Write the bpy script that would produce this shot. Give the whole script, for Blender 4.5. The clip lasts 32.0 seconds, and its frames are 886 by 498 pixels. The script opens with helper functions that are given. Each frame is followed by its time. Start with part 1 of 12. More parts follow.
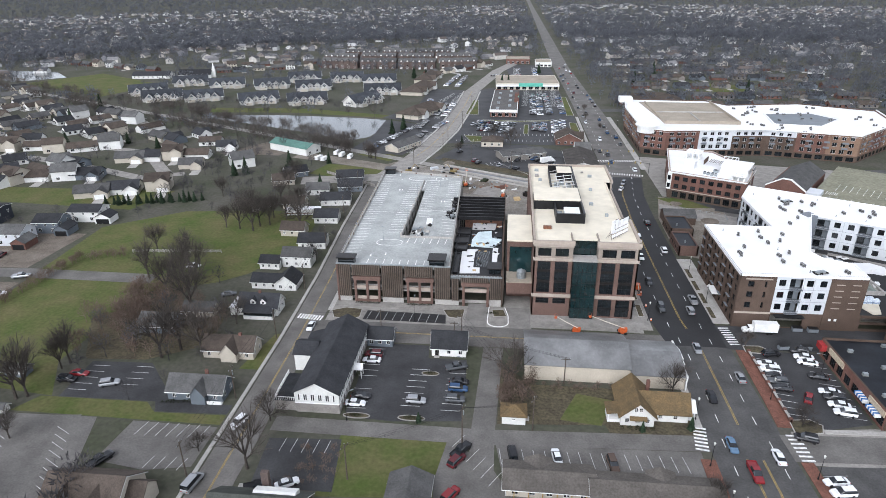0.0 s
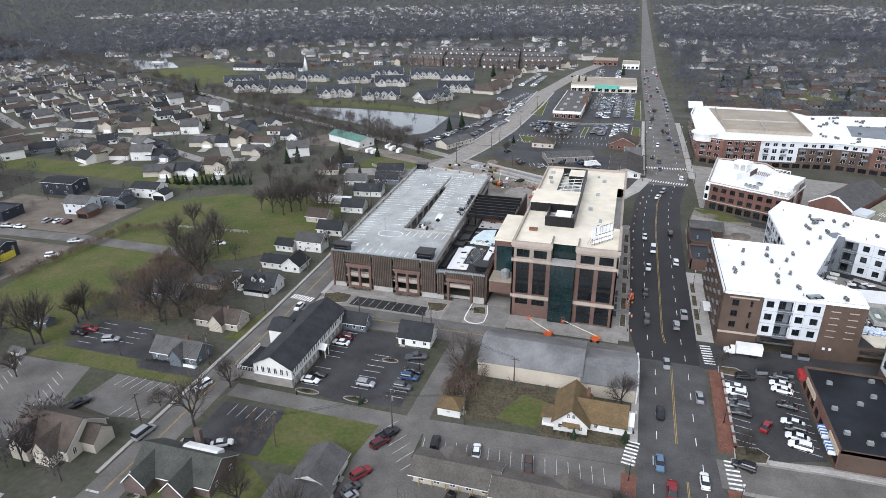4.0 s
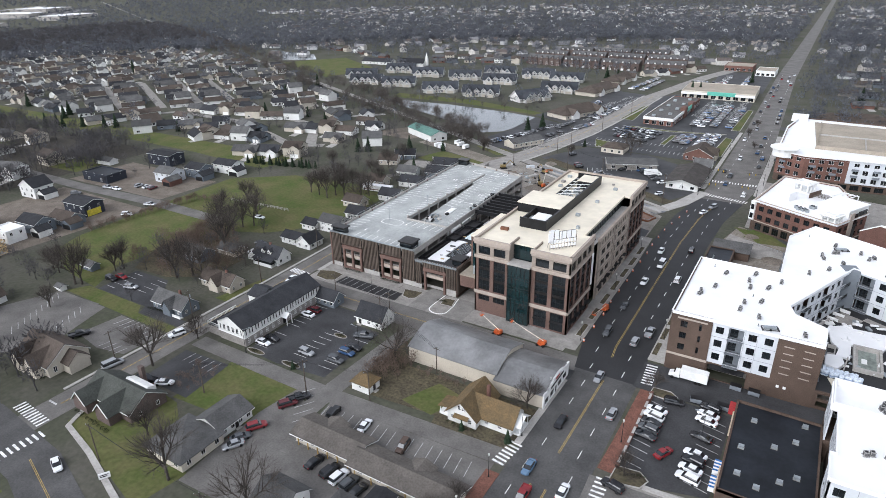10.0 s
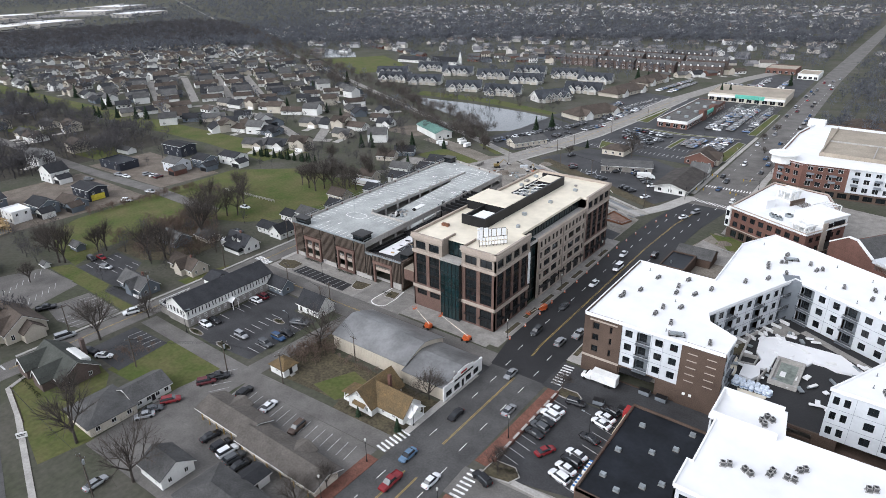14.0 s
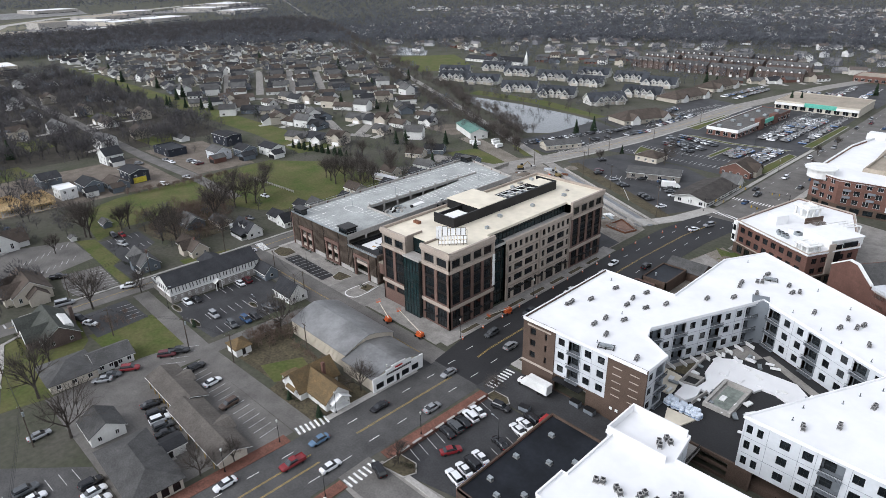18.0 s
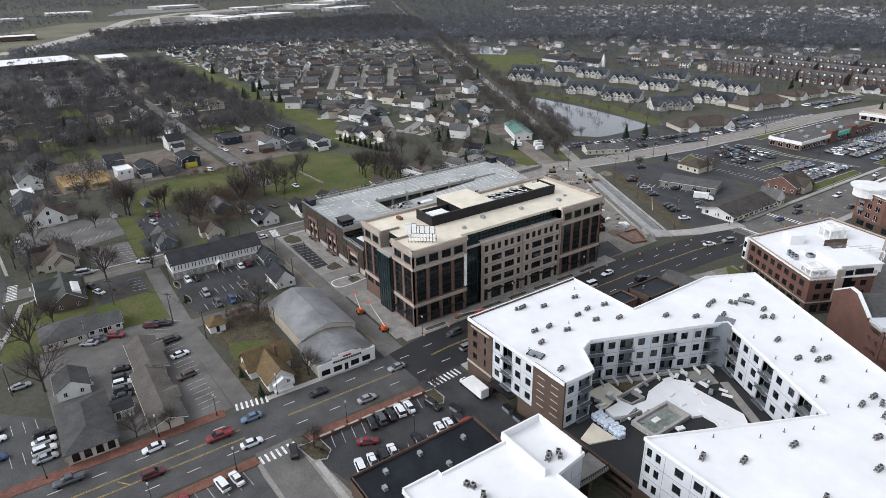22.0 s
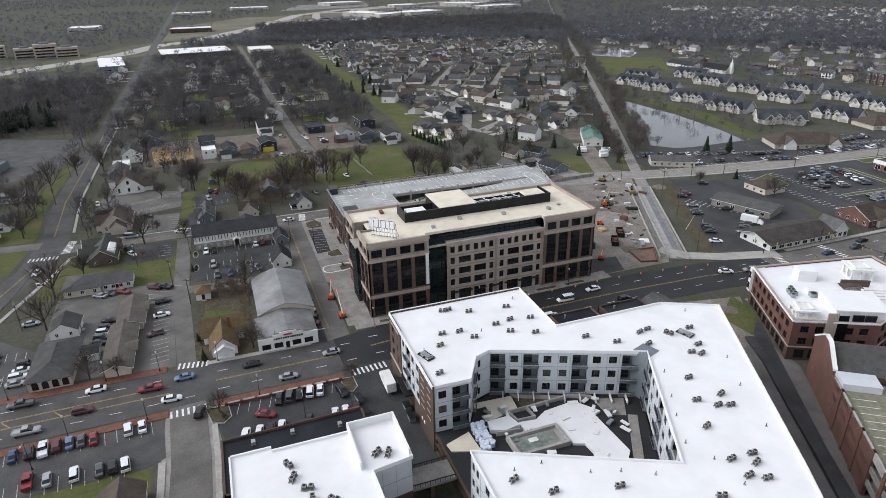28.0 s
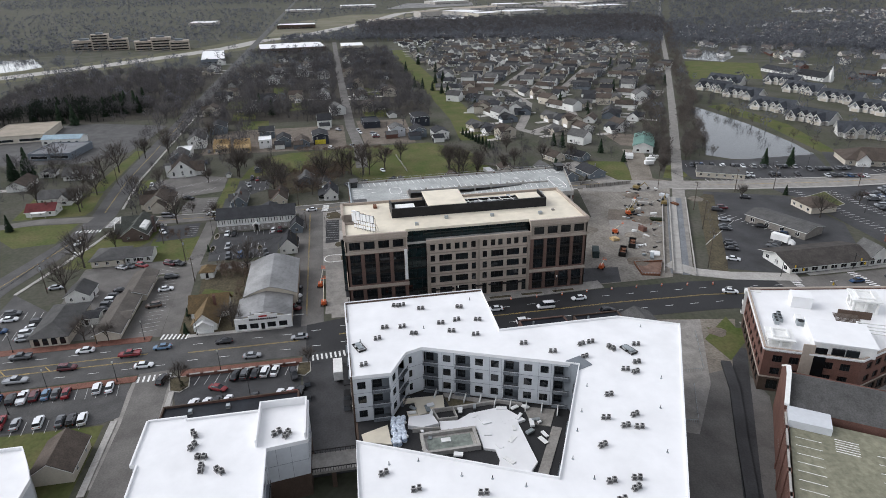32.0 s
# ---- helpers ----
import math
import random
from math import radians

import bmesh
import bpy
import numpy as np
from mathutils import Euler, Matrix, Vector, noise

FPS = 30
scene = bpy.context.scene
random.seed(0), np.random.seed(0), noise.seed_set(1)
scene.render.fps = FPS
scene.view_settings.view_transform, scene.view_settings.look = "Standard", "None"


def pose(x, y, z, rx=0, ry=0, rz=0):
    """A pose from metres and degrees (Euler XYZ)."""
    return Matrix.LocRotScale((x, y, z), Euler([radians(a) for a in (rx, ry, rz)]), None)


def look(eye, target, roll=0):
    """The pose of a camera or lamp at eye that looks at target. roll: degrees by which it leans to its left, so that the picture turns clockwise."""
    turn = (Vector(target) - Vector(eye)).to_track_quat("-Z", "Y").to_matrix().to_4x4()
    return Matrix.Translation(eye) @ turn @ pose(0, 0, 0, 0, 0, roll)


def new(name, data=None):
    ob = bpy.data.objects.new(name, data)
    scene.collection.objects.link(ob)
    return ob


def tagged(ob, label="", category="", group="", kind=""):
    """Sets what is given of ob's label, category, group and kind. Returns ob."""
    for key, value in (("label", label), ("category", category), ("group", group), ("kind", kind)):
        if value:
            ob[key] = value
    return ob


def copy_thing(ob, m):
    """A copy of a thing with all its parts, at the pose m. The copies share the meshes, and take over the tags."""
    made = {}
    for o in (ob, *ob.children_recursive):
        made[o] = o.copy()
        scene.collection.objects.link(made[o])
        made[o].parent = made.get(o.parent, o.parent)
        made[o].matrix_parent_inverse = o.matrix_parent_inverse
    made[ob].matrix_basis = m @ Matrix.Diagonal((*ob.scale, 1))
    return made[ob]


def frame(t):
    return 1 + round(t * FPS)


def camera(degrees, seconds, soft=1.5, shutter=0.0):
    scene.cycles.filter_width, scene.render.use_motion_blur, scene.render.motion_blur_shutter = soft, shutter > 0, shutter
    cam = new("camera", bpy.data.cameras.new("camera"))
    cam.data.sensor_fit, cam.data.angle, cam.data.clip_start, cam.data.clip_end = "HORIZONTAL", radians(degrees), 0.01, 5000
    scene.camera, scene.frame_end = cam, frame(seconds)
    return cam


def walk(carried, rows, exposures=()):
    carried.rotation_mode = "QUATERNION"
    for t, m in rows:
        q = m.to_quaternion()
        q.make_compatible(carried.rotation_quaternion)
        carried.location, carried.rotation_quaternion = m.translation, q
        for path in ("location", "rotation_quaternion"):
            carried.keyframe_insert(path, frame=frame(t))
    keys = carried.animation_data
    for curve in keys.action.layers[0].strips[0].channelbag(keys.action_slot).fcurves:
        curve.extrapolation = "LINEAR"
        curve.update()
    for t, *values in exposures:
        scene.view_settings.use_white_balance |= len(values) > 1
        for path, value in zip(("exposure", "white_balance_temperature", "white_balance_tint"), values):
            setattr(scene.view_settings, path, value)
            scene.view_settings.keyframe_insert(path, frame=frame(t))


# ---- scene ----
cam = camera(70.7, 32.0, soft=0.55)
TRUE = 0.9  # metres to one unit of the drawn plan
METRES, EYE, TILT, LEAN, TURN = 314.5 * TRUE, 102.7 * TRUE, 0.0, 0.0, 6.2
ROWS = [
    (0.0, 0.0, 0.0, 0.0, -0.26, -24.08, 0.59),
    (0.5, 0.0153, -0.0019, 0.0002, 1.13, -24.06, 0.59),
    (1.0, 0.0305, -0.0035, 0.0004, 2.42, -24.1, 0.58),
    (1.5, 0.0463, -0.0049, 0.0005, 3.68, -24.1, 0.61),
    (2.0, 0.0618, -0.0059, 0.0008, 4.87, -24.11, 0.62),
    (2.5, 0.0772, -0.0065, 0.001, 6.12, -24.09, 0.64),
    (3.0, 0.0928, -0.0066, 0.0014, 7.47, -24.11, 0.65),
    (3.5, 0.1082, -0.0065, 0.0017, 8.78, -24.11, 0.63),
    (5.5, 0.1705, -0.0028, 0.0024, 13.93, -24.17, 0.62),
    (6.0, 0.1859, -0.0012, 0.0026, 14.99, -24.14, 0.62),
    (6.5, 0.201, 0.0008, 0.0029, 16.0, -24.17, 0.63),
    (7.0, 0.2166, 0.0031, 0.0029, 17.18, -24.18, 0.63),
    (7.5, 0.2318, 0.0058, 0.0031, 18.47, -24.16, 0.68),
    (8.0, 0.247, 0.0089, 0.0033, 19.72, -24.17, 0.72),
    (8.5, 0.2624, 0.0122, 0.0033, 20.89, -24.17, 0.75),
    (9.0, 0.2775, 0.016, 0.0034, 22.17, -24.14, 0.76),
    (9.5, 0.2925, 0.0202, 0.0036, 23.59, -24.15, 0.77),
    (10.0, 0.3078, 0.0246, 0.0036, 24.98, -24.1, 0.8),
    (10.5, 0.3229, 0.0293, 0.0037, 26.1, -24.08, 0.86),
    (11.0, 0.3379, 0.0343, 0.0036, 26.73, -24.08, 0.84),
    (11.5, 0.3526, 0.0394, 0.0035, 27.05, -24.12, 0.83),
    (12.0, 0.3675, 0.0449, 0.0033, 27.25, -24.13, 0.88),
    (12.5, 0.3818, 0.0508, 0.0033, 27.73, -24.15, 0.91),
    (13.0, 0.3961, 0.057, 0.0031, 28.59, -24.12, 0.91),
    (13.5, 0.4103, 0.0635, 0.0032, 29.67, -24.15, 0.9),
    (14.0, 0.4247, 0.0704, 0.0031, 30.87, -24.11, 0.94),
    (14.5, 0.4385, 0.0777, 0.0032, 32.07, -24.1, 0.93),
    (16.5, 0.4929, 0.1101, 0.0023, 36.38, -24.04, 0.97),
    (17.0, 0.5058, 0.1185, 0.0025, 37.46, -24.04, 0.96),
    (17.5, 0.5188, 0.1273, 0.0025, 38.53, -24.03, 0.94),
    (18.0, 0.5314, 0.1365, 0.0025, 39.64, -24.03, 0.94),
    (18.5, 0.5441, 0.146, 0.0025, 40.77, -24.01, 0.95),
    (19.0, 0.5562, 0.1556, 0.0025, 41.86, -24.02, 0.95),
    (19.5, 0.5683, 0.1651, 0.0025, 42.69, -24.03, 0.96),
    (20.0, 0.5803, 0.1754, 0.0024, 43.59, -24.02, 0.96),
    (20.5, 0.5917, 0.1858, 0.0023, 44.77, -24.01, 0.97),
    (21.0, 0.6028, 0.1966, 0.0023, 46.19, -23.99, 0.96),
    (21.5, 0.6139, 0.2077, 0.0022, 47.78, -23.99, 0.95),
    (22.0, 0.6249, 0.2191, 0.0023, 49.15, -23.99, 0.96),
    (22.5, 0.635, 0.2299, 0.0023, 50.05, -24.0, 0.93),
    (23.0, 0.6457, 0.2416, 0.0024, 50.86, -24.03, 0.92),
    (23.5, 0.6558, 0.2534, 0.0026, 51.78, -24.03, 0.92),
    (24.0, 0.6659, 0.2657, 0.0028, 52.9, -24.04, 0.95),
    (24.5, 0.6757, 0.278, 0.0029, 53.9, -24.06, 0.93),
    (26.5, 0.7117, 0.3291, 0.0032, 58.22, -23.97, 1.0),
    (27.0, 0.7199, 0.3421, 0.0032, 59.92, -23.98, 0.99),
    (27.5, 0.728, 0.3558, 0.0031, 61.9, -23.96, 1.0),
    (28.0, 0.7359, 0.3696, 0.0031, 63.65, -23.89, 1.02),
    (28.5, 0.7434, 0.3833, 0.003, 65.2, -23.89, 1.0),
    (29.0, 0.7506, 0.3972, 0.003, 66.55, -23.9, 1.0),
    (29.5, 0.7576, 0.4113, 0.003, 67.74, -23.9, 0.99),
    (30.0, 0.7639, 0.4253, 0.003, 69.05, -23.88, 0.99),
    (30.5, 0.7702, 0.4396, 0.0029, 70.43, -23.83, 0.99),
    (31.0, 0.7762, 0.454, 0.0028, 71.61, -23.86, 0.99),
    (31.5, 0.7819, 0.4686, 0.0026, 72.59, -23.87, 1.0),
    (32.0, 0.7874, 0.4833, 0.0024, 73.5, -23.8, 0.99),
]
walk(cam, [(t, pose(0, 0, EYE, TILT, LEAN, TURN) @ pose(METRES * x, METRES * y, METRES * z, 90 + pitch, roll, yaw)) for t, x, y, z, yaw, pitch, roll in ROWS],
     exposures=[(0.0, 0.47, 6040, 12.5), (9.0, 0.47, 6060, 12.5), (20.0, 0.29, 6180, 12), (32.0, 0.17, 6260, 12)])

# ---- world and light: an overcast winter day ----
SUN_ELEV, SUN_AZ = radians(38), radians(200)
world = bpy.data.worlds.new("overcast")
scene.world = world
world.use_nodes = True
wn = world.node_tree.nodes
wl = world.node_tree.links
sky = wn.new("ShaderNodeTexSky")
sky.sky_type, sky.sun_disc = "NISHITA", False
sky.sun_elevation, sky.sun_rotation = SUN_ELEV, SUN_AZ
sky.dust_density, sky.air_density = 1.0, 1.0
hsv = wn.new("ShaderNodeHueSaturation")
hsv.inputs["Saturation"].default_value = 0.2
wl.new(sky.outputs[0], hsv.inputs["Color"])
wl.new(hsv.outputs[0], wn["Background"].inputs[0])
wn["Background"].inputs[1].default_value = 0.2
sun = new("sun", bpy.data.lights.new("sun", "SUN"))
sun.data.energy, sun.data.angle, sun.data.color = 1.5, radians(45), (1.0, 0.985, 0.96)
sun.matrix_world = look((0, 0, 300), (300 * math.sin(SUN_AZ) * -1, 300 * math.cos(SUN_AZ) * -1, 300 - 300 * math.tan(SUN_ELEV)))

# ---- materials ----
MATS = {}


def mat(name, col, rough=0.85, vary=0.25, coarse=8.0, fine=0.6, bump=0.0, metal=0.0, rnd=0.0, col2=None, spec=0.2, grain=0.5, detail=6.0):
    """A procedural surface: two scales of mottling between shades of col (or towards col2), fine relief, and a shift per object."""
    if name in MATS:
        return MATS[name]
    m = bpy.data.materials.new(name)
    m.use_nodes = True
    n, l = m.node_tree.nodes, m.node_tree.links
    bsdf = n["Principled BSDF"]
    geo = n.new("ShaderNodeNewGeometry")
    big, small = n.new("ShaderNodeTexNoise"), n.new("ShaderNodeTexNoise")
    big.inputs["Scale"].default_value, big.inputs["Detail"].default_value = 1 / coarse, detail
    big.inputs["Roughness"].default_value = 0.62
    small.inputs["Scale"].default_value, small.inputs["Detail"].default_value = 1 / fine, 3
    for t in (big, small):
        l.new(geo.outputs["Position"], t.inputs["Vector"])
    ramp = n.new("ShaderNodeMapRange")
    ramp.inputs["From Min"].default_value, ramp.inputs["From Max"].default_value = 0.32, 0.68
    l.new(big.outputs[0], ramp.inputs["Value"])
    mix = n.new("ShaderNodeMix")
    mix.data_type = "RGBA"
    c2 = col2 if col2 else tuple(min(1, c * (1 + vary)) for c in col)
    c1 = col if col2 else tuple(c * (1 - vary) for c in col)
    mix.inputs[6].default_value, mix.inputs[7].default_value = (*c1, 1), (*c2, 1)
    l.new(ramp.outputs[0], mix.inputs[0])
    val = n.new("ShaderNodeHueSaturation")
    l.new(mix.outputs[2], val.inputs["Color"])
    sm = n.new("ShaderNodeMapRange")
    sm.inputs["From Min"].default_value, sm.inputs["From Max"].default_value = 0.25, 0.75
    sm.inputs["To Min"].default_value, sm.inputs["To Max"].default_value = 1 - grain * 0.5, 1 + grain * 0.5
    l.new(small.outputs[0], sm.inputs["Value"])
    last = sm.outputs[0]
    if rnd:
        info, sh, mul = n.new("ShaderNodeObjectInfo"), n.new("ShaderNodeMapRange"), n.new("ShaderNodeMath")
        sh.inputs["To Min"].default_value, sh.inputs["To Max"].default_value = 1 - rnd, 1 + rnd
        l.new(info.outputs["Random"], sh.inputs["Value"])
        mul.operation = "MULTIPLY"
        l.new(last, mul.inputs[0]), l.new(sh.outputs[0], mul.inputs[1])
        last = mul.outputs[0]
    l.new(last, val.inputs["Value"])
    l.new(val.outputs[0], bsdf.inputs["Base Color"])
    bsdf.inputs["Roughness"].default_value = rough
    bsdf.inputs["Metallic"].default_value = metal
    bsdf.inputs["Specular IOR Level"].default_value = spec
    if bump:
        b = n.new("ShaderNodeBump")
        b.inputs["Strength"].default_value, b.inputs["Distance"].default_value = 0.6, bump
        l.new(small.outputs[0], b.inputs["Height"])
        l.new(b.outputs[0], bsdf.inputs["Normal"])
    MATS[name] = m
    return m


def thin(m, share=0.5):
    """Lets light through to the far side, as fine twigs do."""
    n, l = m.node_tree.nodes, m.node_tree.links
    b, t, mx = n["Principled BSDF"], n.new("ShaderNodeBsdfTranslucent"), n.new("ShaderNodeMixShader")
    l.new(b.inputs["Base Color"].links[0].from_socket, t.inputs["Color"])
    mx.inputs[0].default_value = share
    l.new(b.outputs[0], mx.inputs[1]), l.new(t.outputs[0], mx.inputs[2]), l.new(mx.outputs[0], n["Material Output"].inputs[0])
    return m


def island_mat(name, cols, rough=0.9, spec=0.3):
    """A surface whose colour differs from loose piece to loose piece of one mesh."""
    m = bpy.data.materials.new(name)
    m.use_nodes = True
    n, l = m.node_tree.nodes, m.node_tree.links
    geo, ramp = n.new("ShaderNodeNewGeometry"), n.new("ShaderNodeValToRGB")
    ramp.color_ramp.interpolation = "CONSTANT"
    while len(ramp.color_ramp.elements) < len(cols):
        ramp.color_ramp.elements.new(0.5)
    for i, (e, c) in enumerate(zip(ramp.color_ramp.elements, cols)):
        e.position, e.color = i / len(cols), (*c, 1)
    l.new(geo.outputs["Random Per Island"], ramp.inputs[0])
    noise_tex, hs, mr = n.new("ShaderNodeTexNoise"), n.new("ShaderNodeHueSaturation"), n.new("ShaderNodeMapRange")
    noise_tex.inputs["Scale"].default_value = 0.5
    l.new(geo.outputs["Position"], noise_tex.inputs["Vector"])
    mr.inputs["To Min"].default_value, mr.inputs["To Max"].default_value = 0.6, 1.4
    l.new(noise_tex.outputs[0], mr.inputs["Value"]), l.new(mr.outputs[0], hs.inputs["Value"])
    l.new(ramp.outputs[0], hs.inputs["Color"]), l.new(hs.outputs[0], n["Principled BSDF"].inputs["Base Color"])
    n["Principled BSDF"].inputs["Roughness"].default_value = rough
    n["Principled BSDF"].inputs["Specular IOR Level"].default_value = spec
    MATS[name] = m
    return m


# winter grass, greyed and cooled because distance haze is put into its colour
GRASS = mat("grass", (0.056, 0.062, 0.039), 0.95, coarse=24, fine=1.3, col2=(0.098, 0.092, 0.078), spec=0.1, grain=0.4, detail=9)
LAWN = mat("lawn", (0.066, 0.092, 0.025), 0.95, coarse=11, fine=1.0, col2=(0.12, 0.11, 0.052), spec=0.1, grain=0.4, detail=9)
SOIL = mat("bare_soil", (0.12, 0.10, 0.08), 0.95, coarse=5, fine=0.5, bump=0.05, col2=(0.19, 0.165, 0.14), spec=0.1, grain=0.6)
LITTER = mat("leaf_litter", (0.062, 0.052, 0.038), 0.95, coarse=4, fine=0.7, bump=0.03, col2=(0.105, 0.092, 0.058), spec=0.1, grain=0.8)
GRAVEL = mat("gravel", (0.135, 0.118, 0.098), 0.95, coarse=11, fine=0.7, bump=0.04, col2=(0.25, 0.225, 0.19), spec=0.1, grain=0.6, detail=9)
ASPH_NEW = mat("new_asphalt", (0.029, 0.029, 0.03), 0.65, 0.2, 14, 0.4, 0.01, grain=0.35)
ASPH_OLD = mat("worn_asphalt", (0.058, 0.057, 0.056), 0.8, coarse=7, fine=0.4, bump=0.01, col2=(0.1, 0.098, 0.095), grain=0.4)
ASPH_LOT = mat("lot_asphalt", (0.033, 0.033, 0.034), 0.7, coarse=9, fine=0.4, bump=0.01, col2=(0.064, 0.064, 0.066), grain=0.4)
ASPH_PALE = mat("pale_asphalt", (0.1, 0.094, 0.087), 0.85, coarse=8, fine=0.4, bump=0.01, col2=(0.17, 0.161, 0.15), grain=0.35)
CONC = mat("concrete", (0.36, 0.345, 0.32), 0.85, 0.15, 4, 0.5, 0.01, grain=0.25)
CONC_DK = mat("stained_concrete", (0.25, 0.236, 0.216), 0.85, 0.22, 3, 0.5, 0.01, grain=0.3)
PAVER = mat("brick_paving", (0.16, 0.075, 0.055), 0.85, 0.25, 2, 0.25, 0.01, grain=0.6)
BRICK = mat("red_brown_brick", (0.13, 0.083, 0.068), 0.85, 0.18, 6, 0.22, 0.008, grain=0.5)
BRICK_DK = mat("dark_brown_brick", (0.088, 0.062, 0.048), 0.85, 0.2, 6, 0.22, 0.008, grain=0.5)
BRICK_TOWN = mat("grey_brown_brick", (0.11, 0.084, 0.074), 0.85, 0.2, 6, 0.22, 0.008, grain=0.5, rnd=0.1)
BRICK_RED = mat("red_brick", (0.142, 0.076, 0.06), 0.85, 0.2, 6, 0.22, 0.008, grain=0.5, rnd=0.1)
STONE = mat("tan_cast_stone", (0.37, 0.315, 0.265), 0.8, 0.1, 5, 0.6, 0.004, grain=0.2)
# darker copy of the tan stone, shade put into its colour
STONE_SHADED = mat("shaded_limestone", (0.26, 0.22, 0.185), 0.8, 0.12, 5, 0.6, 0.004, grain=0.2)
CREAM = mat("cream_roof_membrane", (0.68, 0.62, 0.50), 0.6, 0.1, 7, 2.5, grain=0.12)
WHITE_ROOF = mat("white_roof_membrane", (0.757, 0.757, 0.757), 0.5, 0.05, 9, 3, grain=0.06)
SIDING_W = mat("pale_grey_cladding", (0.54, 0.56, 0.58), 0.6, 0.07, 8, 0.8, grain=0.1)
SIDING_G = mat("mid_grey_cladding", (0.17, 0.188, 0.205), 0.6, 0.1, 8, 0.8, grain=0.1)
MARK_OLD = mat("faded_stall_paint", (0.42, 0.42, 0.41), 0.8, 0.4, 1.2, 0.3, grain=0.7)
WHITE = mat("white_paint", (0.74, 0.74, 0.72), 0.5, 0.08, 3, 0.5, grain=0.12)
MARK = mat("road_paint_white", (0.72, 0.72, 0.70), 0.7, 0.3, 1.5, 0.3, grain=0.6)
MARK_Y = mat("road_paint_yellow", (0.36, 0.26, 0.09), 0.7, 0.3, 1.5, 0.3, grain=0.6)
BLACK = mat("black_metal", (0.018, 0.018, 0.019), 0.45, 0.3, 3, 0.5, metal=0.2, grain=0.3)
BROWN_METAL = mat("brown_ribbed_metal", (0.135, 0.108, 0.088), 0.5, 0.25, 3, 0.4, metal=0.35, grain=0.3)
GALV = mat("galvanised_metal", (0.34, 0.37, 0.38), 0.45, 0.2, 2, 0.4, metal=0.6, grain=0.3)
METAL_ROOF = mat("grey_metal_roof", (0.235, 0.235, 0.232), 0.42, 0.35, 12, 0.8, metal=0.45, grain=0.2)
DECK = mat("garage_deck_concrete", (0.35, 0.362, 0.35), 0.7, 0.2, 9, 0.7, grain=0.3)
GLASS = mat("dark_window_glass", (0.010, 0.013, 0.015), 0.06, 0.4, 5, 2, rnd=0.4, spec=0.6, grain=0.3)
GLASS_T = mat("teal_curtain_glass", (0.008, 0.022, 0.024), 0.05, 0.4, 6, 2, spec=0.7, rnd=0.3, grain=0.3)
FRAME_DK = mat("dark_bronze_frame", (0.03, 0.028, 0.027), 0.4, 0.2, 2, 0.5, metal=0.5)
SHINGLE_DK = mat("charcoal_shingles", (0.032, 0.033, 0.036), 0.9, 0.25, 3, 0.3, 0.01, rnd=0.25, grain=0.5)
SHINGLE_GY = mat("grey_shingles", (0.085, 0.084, 0.082), 0.9, 0.25, 3, 0.3, 0.01, rnd=0.25, grain=0.5)
SHINGLE_BR = mat("brown_shingles", (0.072, 0.058, 0.048), 0.9, 0.25, 3, 0.3, 0.01, rnd=0.25, grain=0.5)
SHINGLE_TAN = mat("mossy_tan_shingles", (0.155, 0.105, 0.052), 0.9, 0.3, 2, 0.3, 0.01, grain=0.6, col2=(0.10, 0.075, 0.042))
BEIGE = mat("beige_siding", (0.46, 0.42, 0.35), 0.7, 0.1, 4, 0.4, rnd=0.12, grain=0.15)
TAN_METAL = mat("cream_metal_siding", (0.50, 0.45, 0.37), 0.55, 0.12, 5, 0.3, grain=0.15)
GREY_SIDE = mat("grey_siding", (0.13, 0.15, 0.17), 0.7, 0.1, 4, 0.4, rnd=0.15, grain=0.15)
WHITE_SIDE = mat("white_siding", (0.66, 0.66, 0.63), 0.6, 0.08, 4, 0.4, rnd=0.08, grain=0.12)
BLUE_SIDE = mat("slate_blue_siding", (0.13, 0.15, 0.168), 0.7, 0.1, 4, 0.4, rnd=0.1, grain=0.15)
NIGHT_SIDE = mat("black_siding", (0.028, 0.032, 0.042), 0.6, 0.15, 4, 0.4, grain=0.2)
BARK = mat("bark", (0.062, 0.053, 0.046), 0.95, 0.3, 2, 0.3, 0.02, rnd=0.2, grain=0.6)
TWIG = mat("bare_twigs", (0.105, 0.092, 0.082), 0.95, 0.3, 3, 0.5, rnd=0.25, grain=0.6, spec=0.1)
thin(TWIG)
NEEDLE = mat("conifer_needles", (0.024, 0.038, 0.022), 0.9, 0.35, 2, 0.4, rnd=0.3, grain=0.8, spec=0.1)
SHRUB = mat("clipped_evergreen", (0.028, 0.034, 0.018), 0.95, 0.35, 1, 0.2, rnd=0.3, grain=0.8, spec=0.1)
SHINGLE_MOSS = mat("green_grey_shingles", (0.062, 0.066, 0.058), 0.9, 0.25, 3, 0.3, 0.01, grain=0.5)
WATER = mat("pond_water", (0.05, 0.055, 0.055), 0.12, 0.2, 30, 3, spec=0.35)
LUMBER = mat("new_lumber", (0.50, 0.37, 0.20), 0.8, 0.2, 2, 0.3, grain=0.4)
ORANGE = mat("orange_machine_paint", (0.5, 0.11, 0.035), 0.4, 0.15, 1, 0.3)
RUBBER = mat("tyre_rubber", (0.015, 0.015, 0.015), 0.85, 0.2, 1, 0.2)
RUST = mat("rusty_steel", (0.16, 0.075, 0.045), 0.85, 0.3, 1, 0.3, grain=0.6)
GREEN_ROOF = mat("green_metal_roof", (0.10, 0.20, 0.165), 0.5, 0.15, 6, 1, metal=0.2)
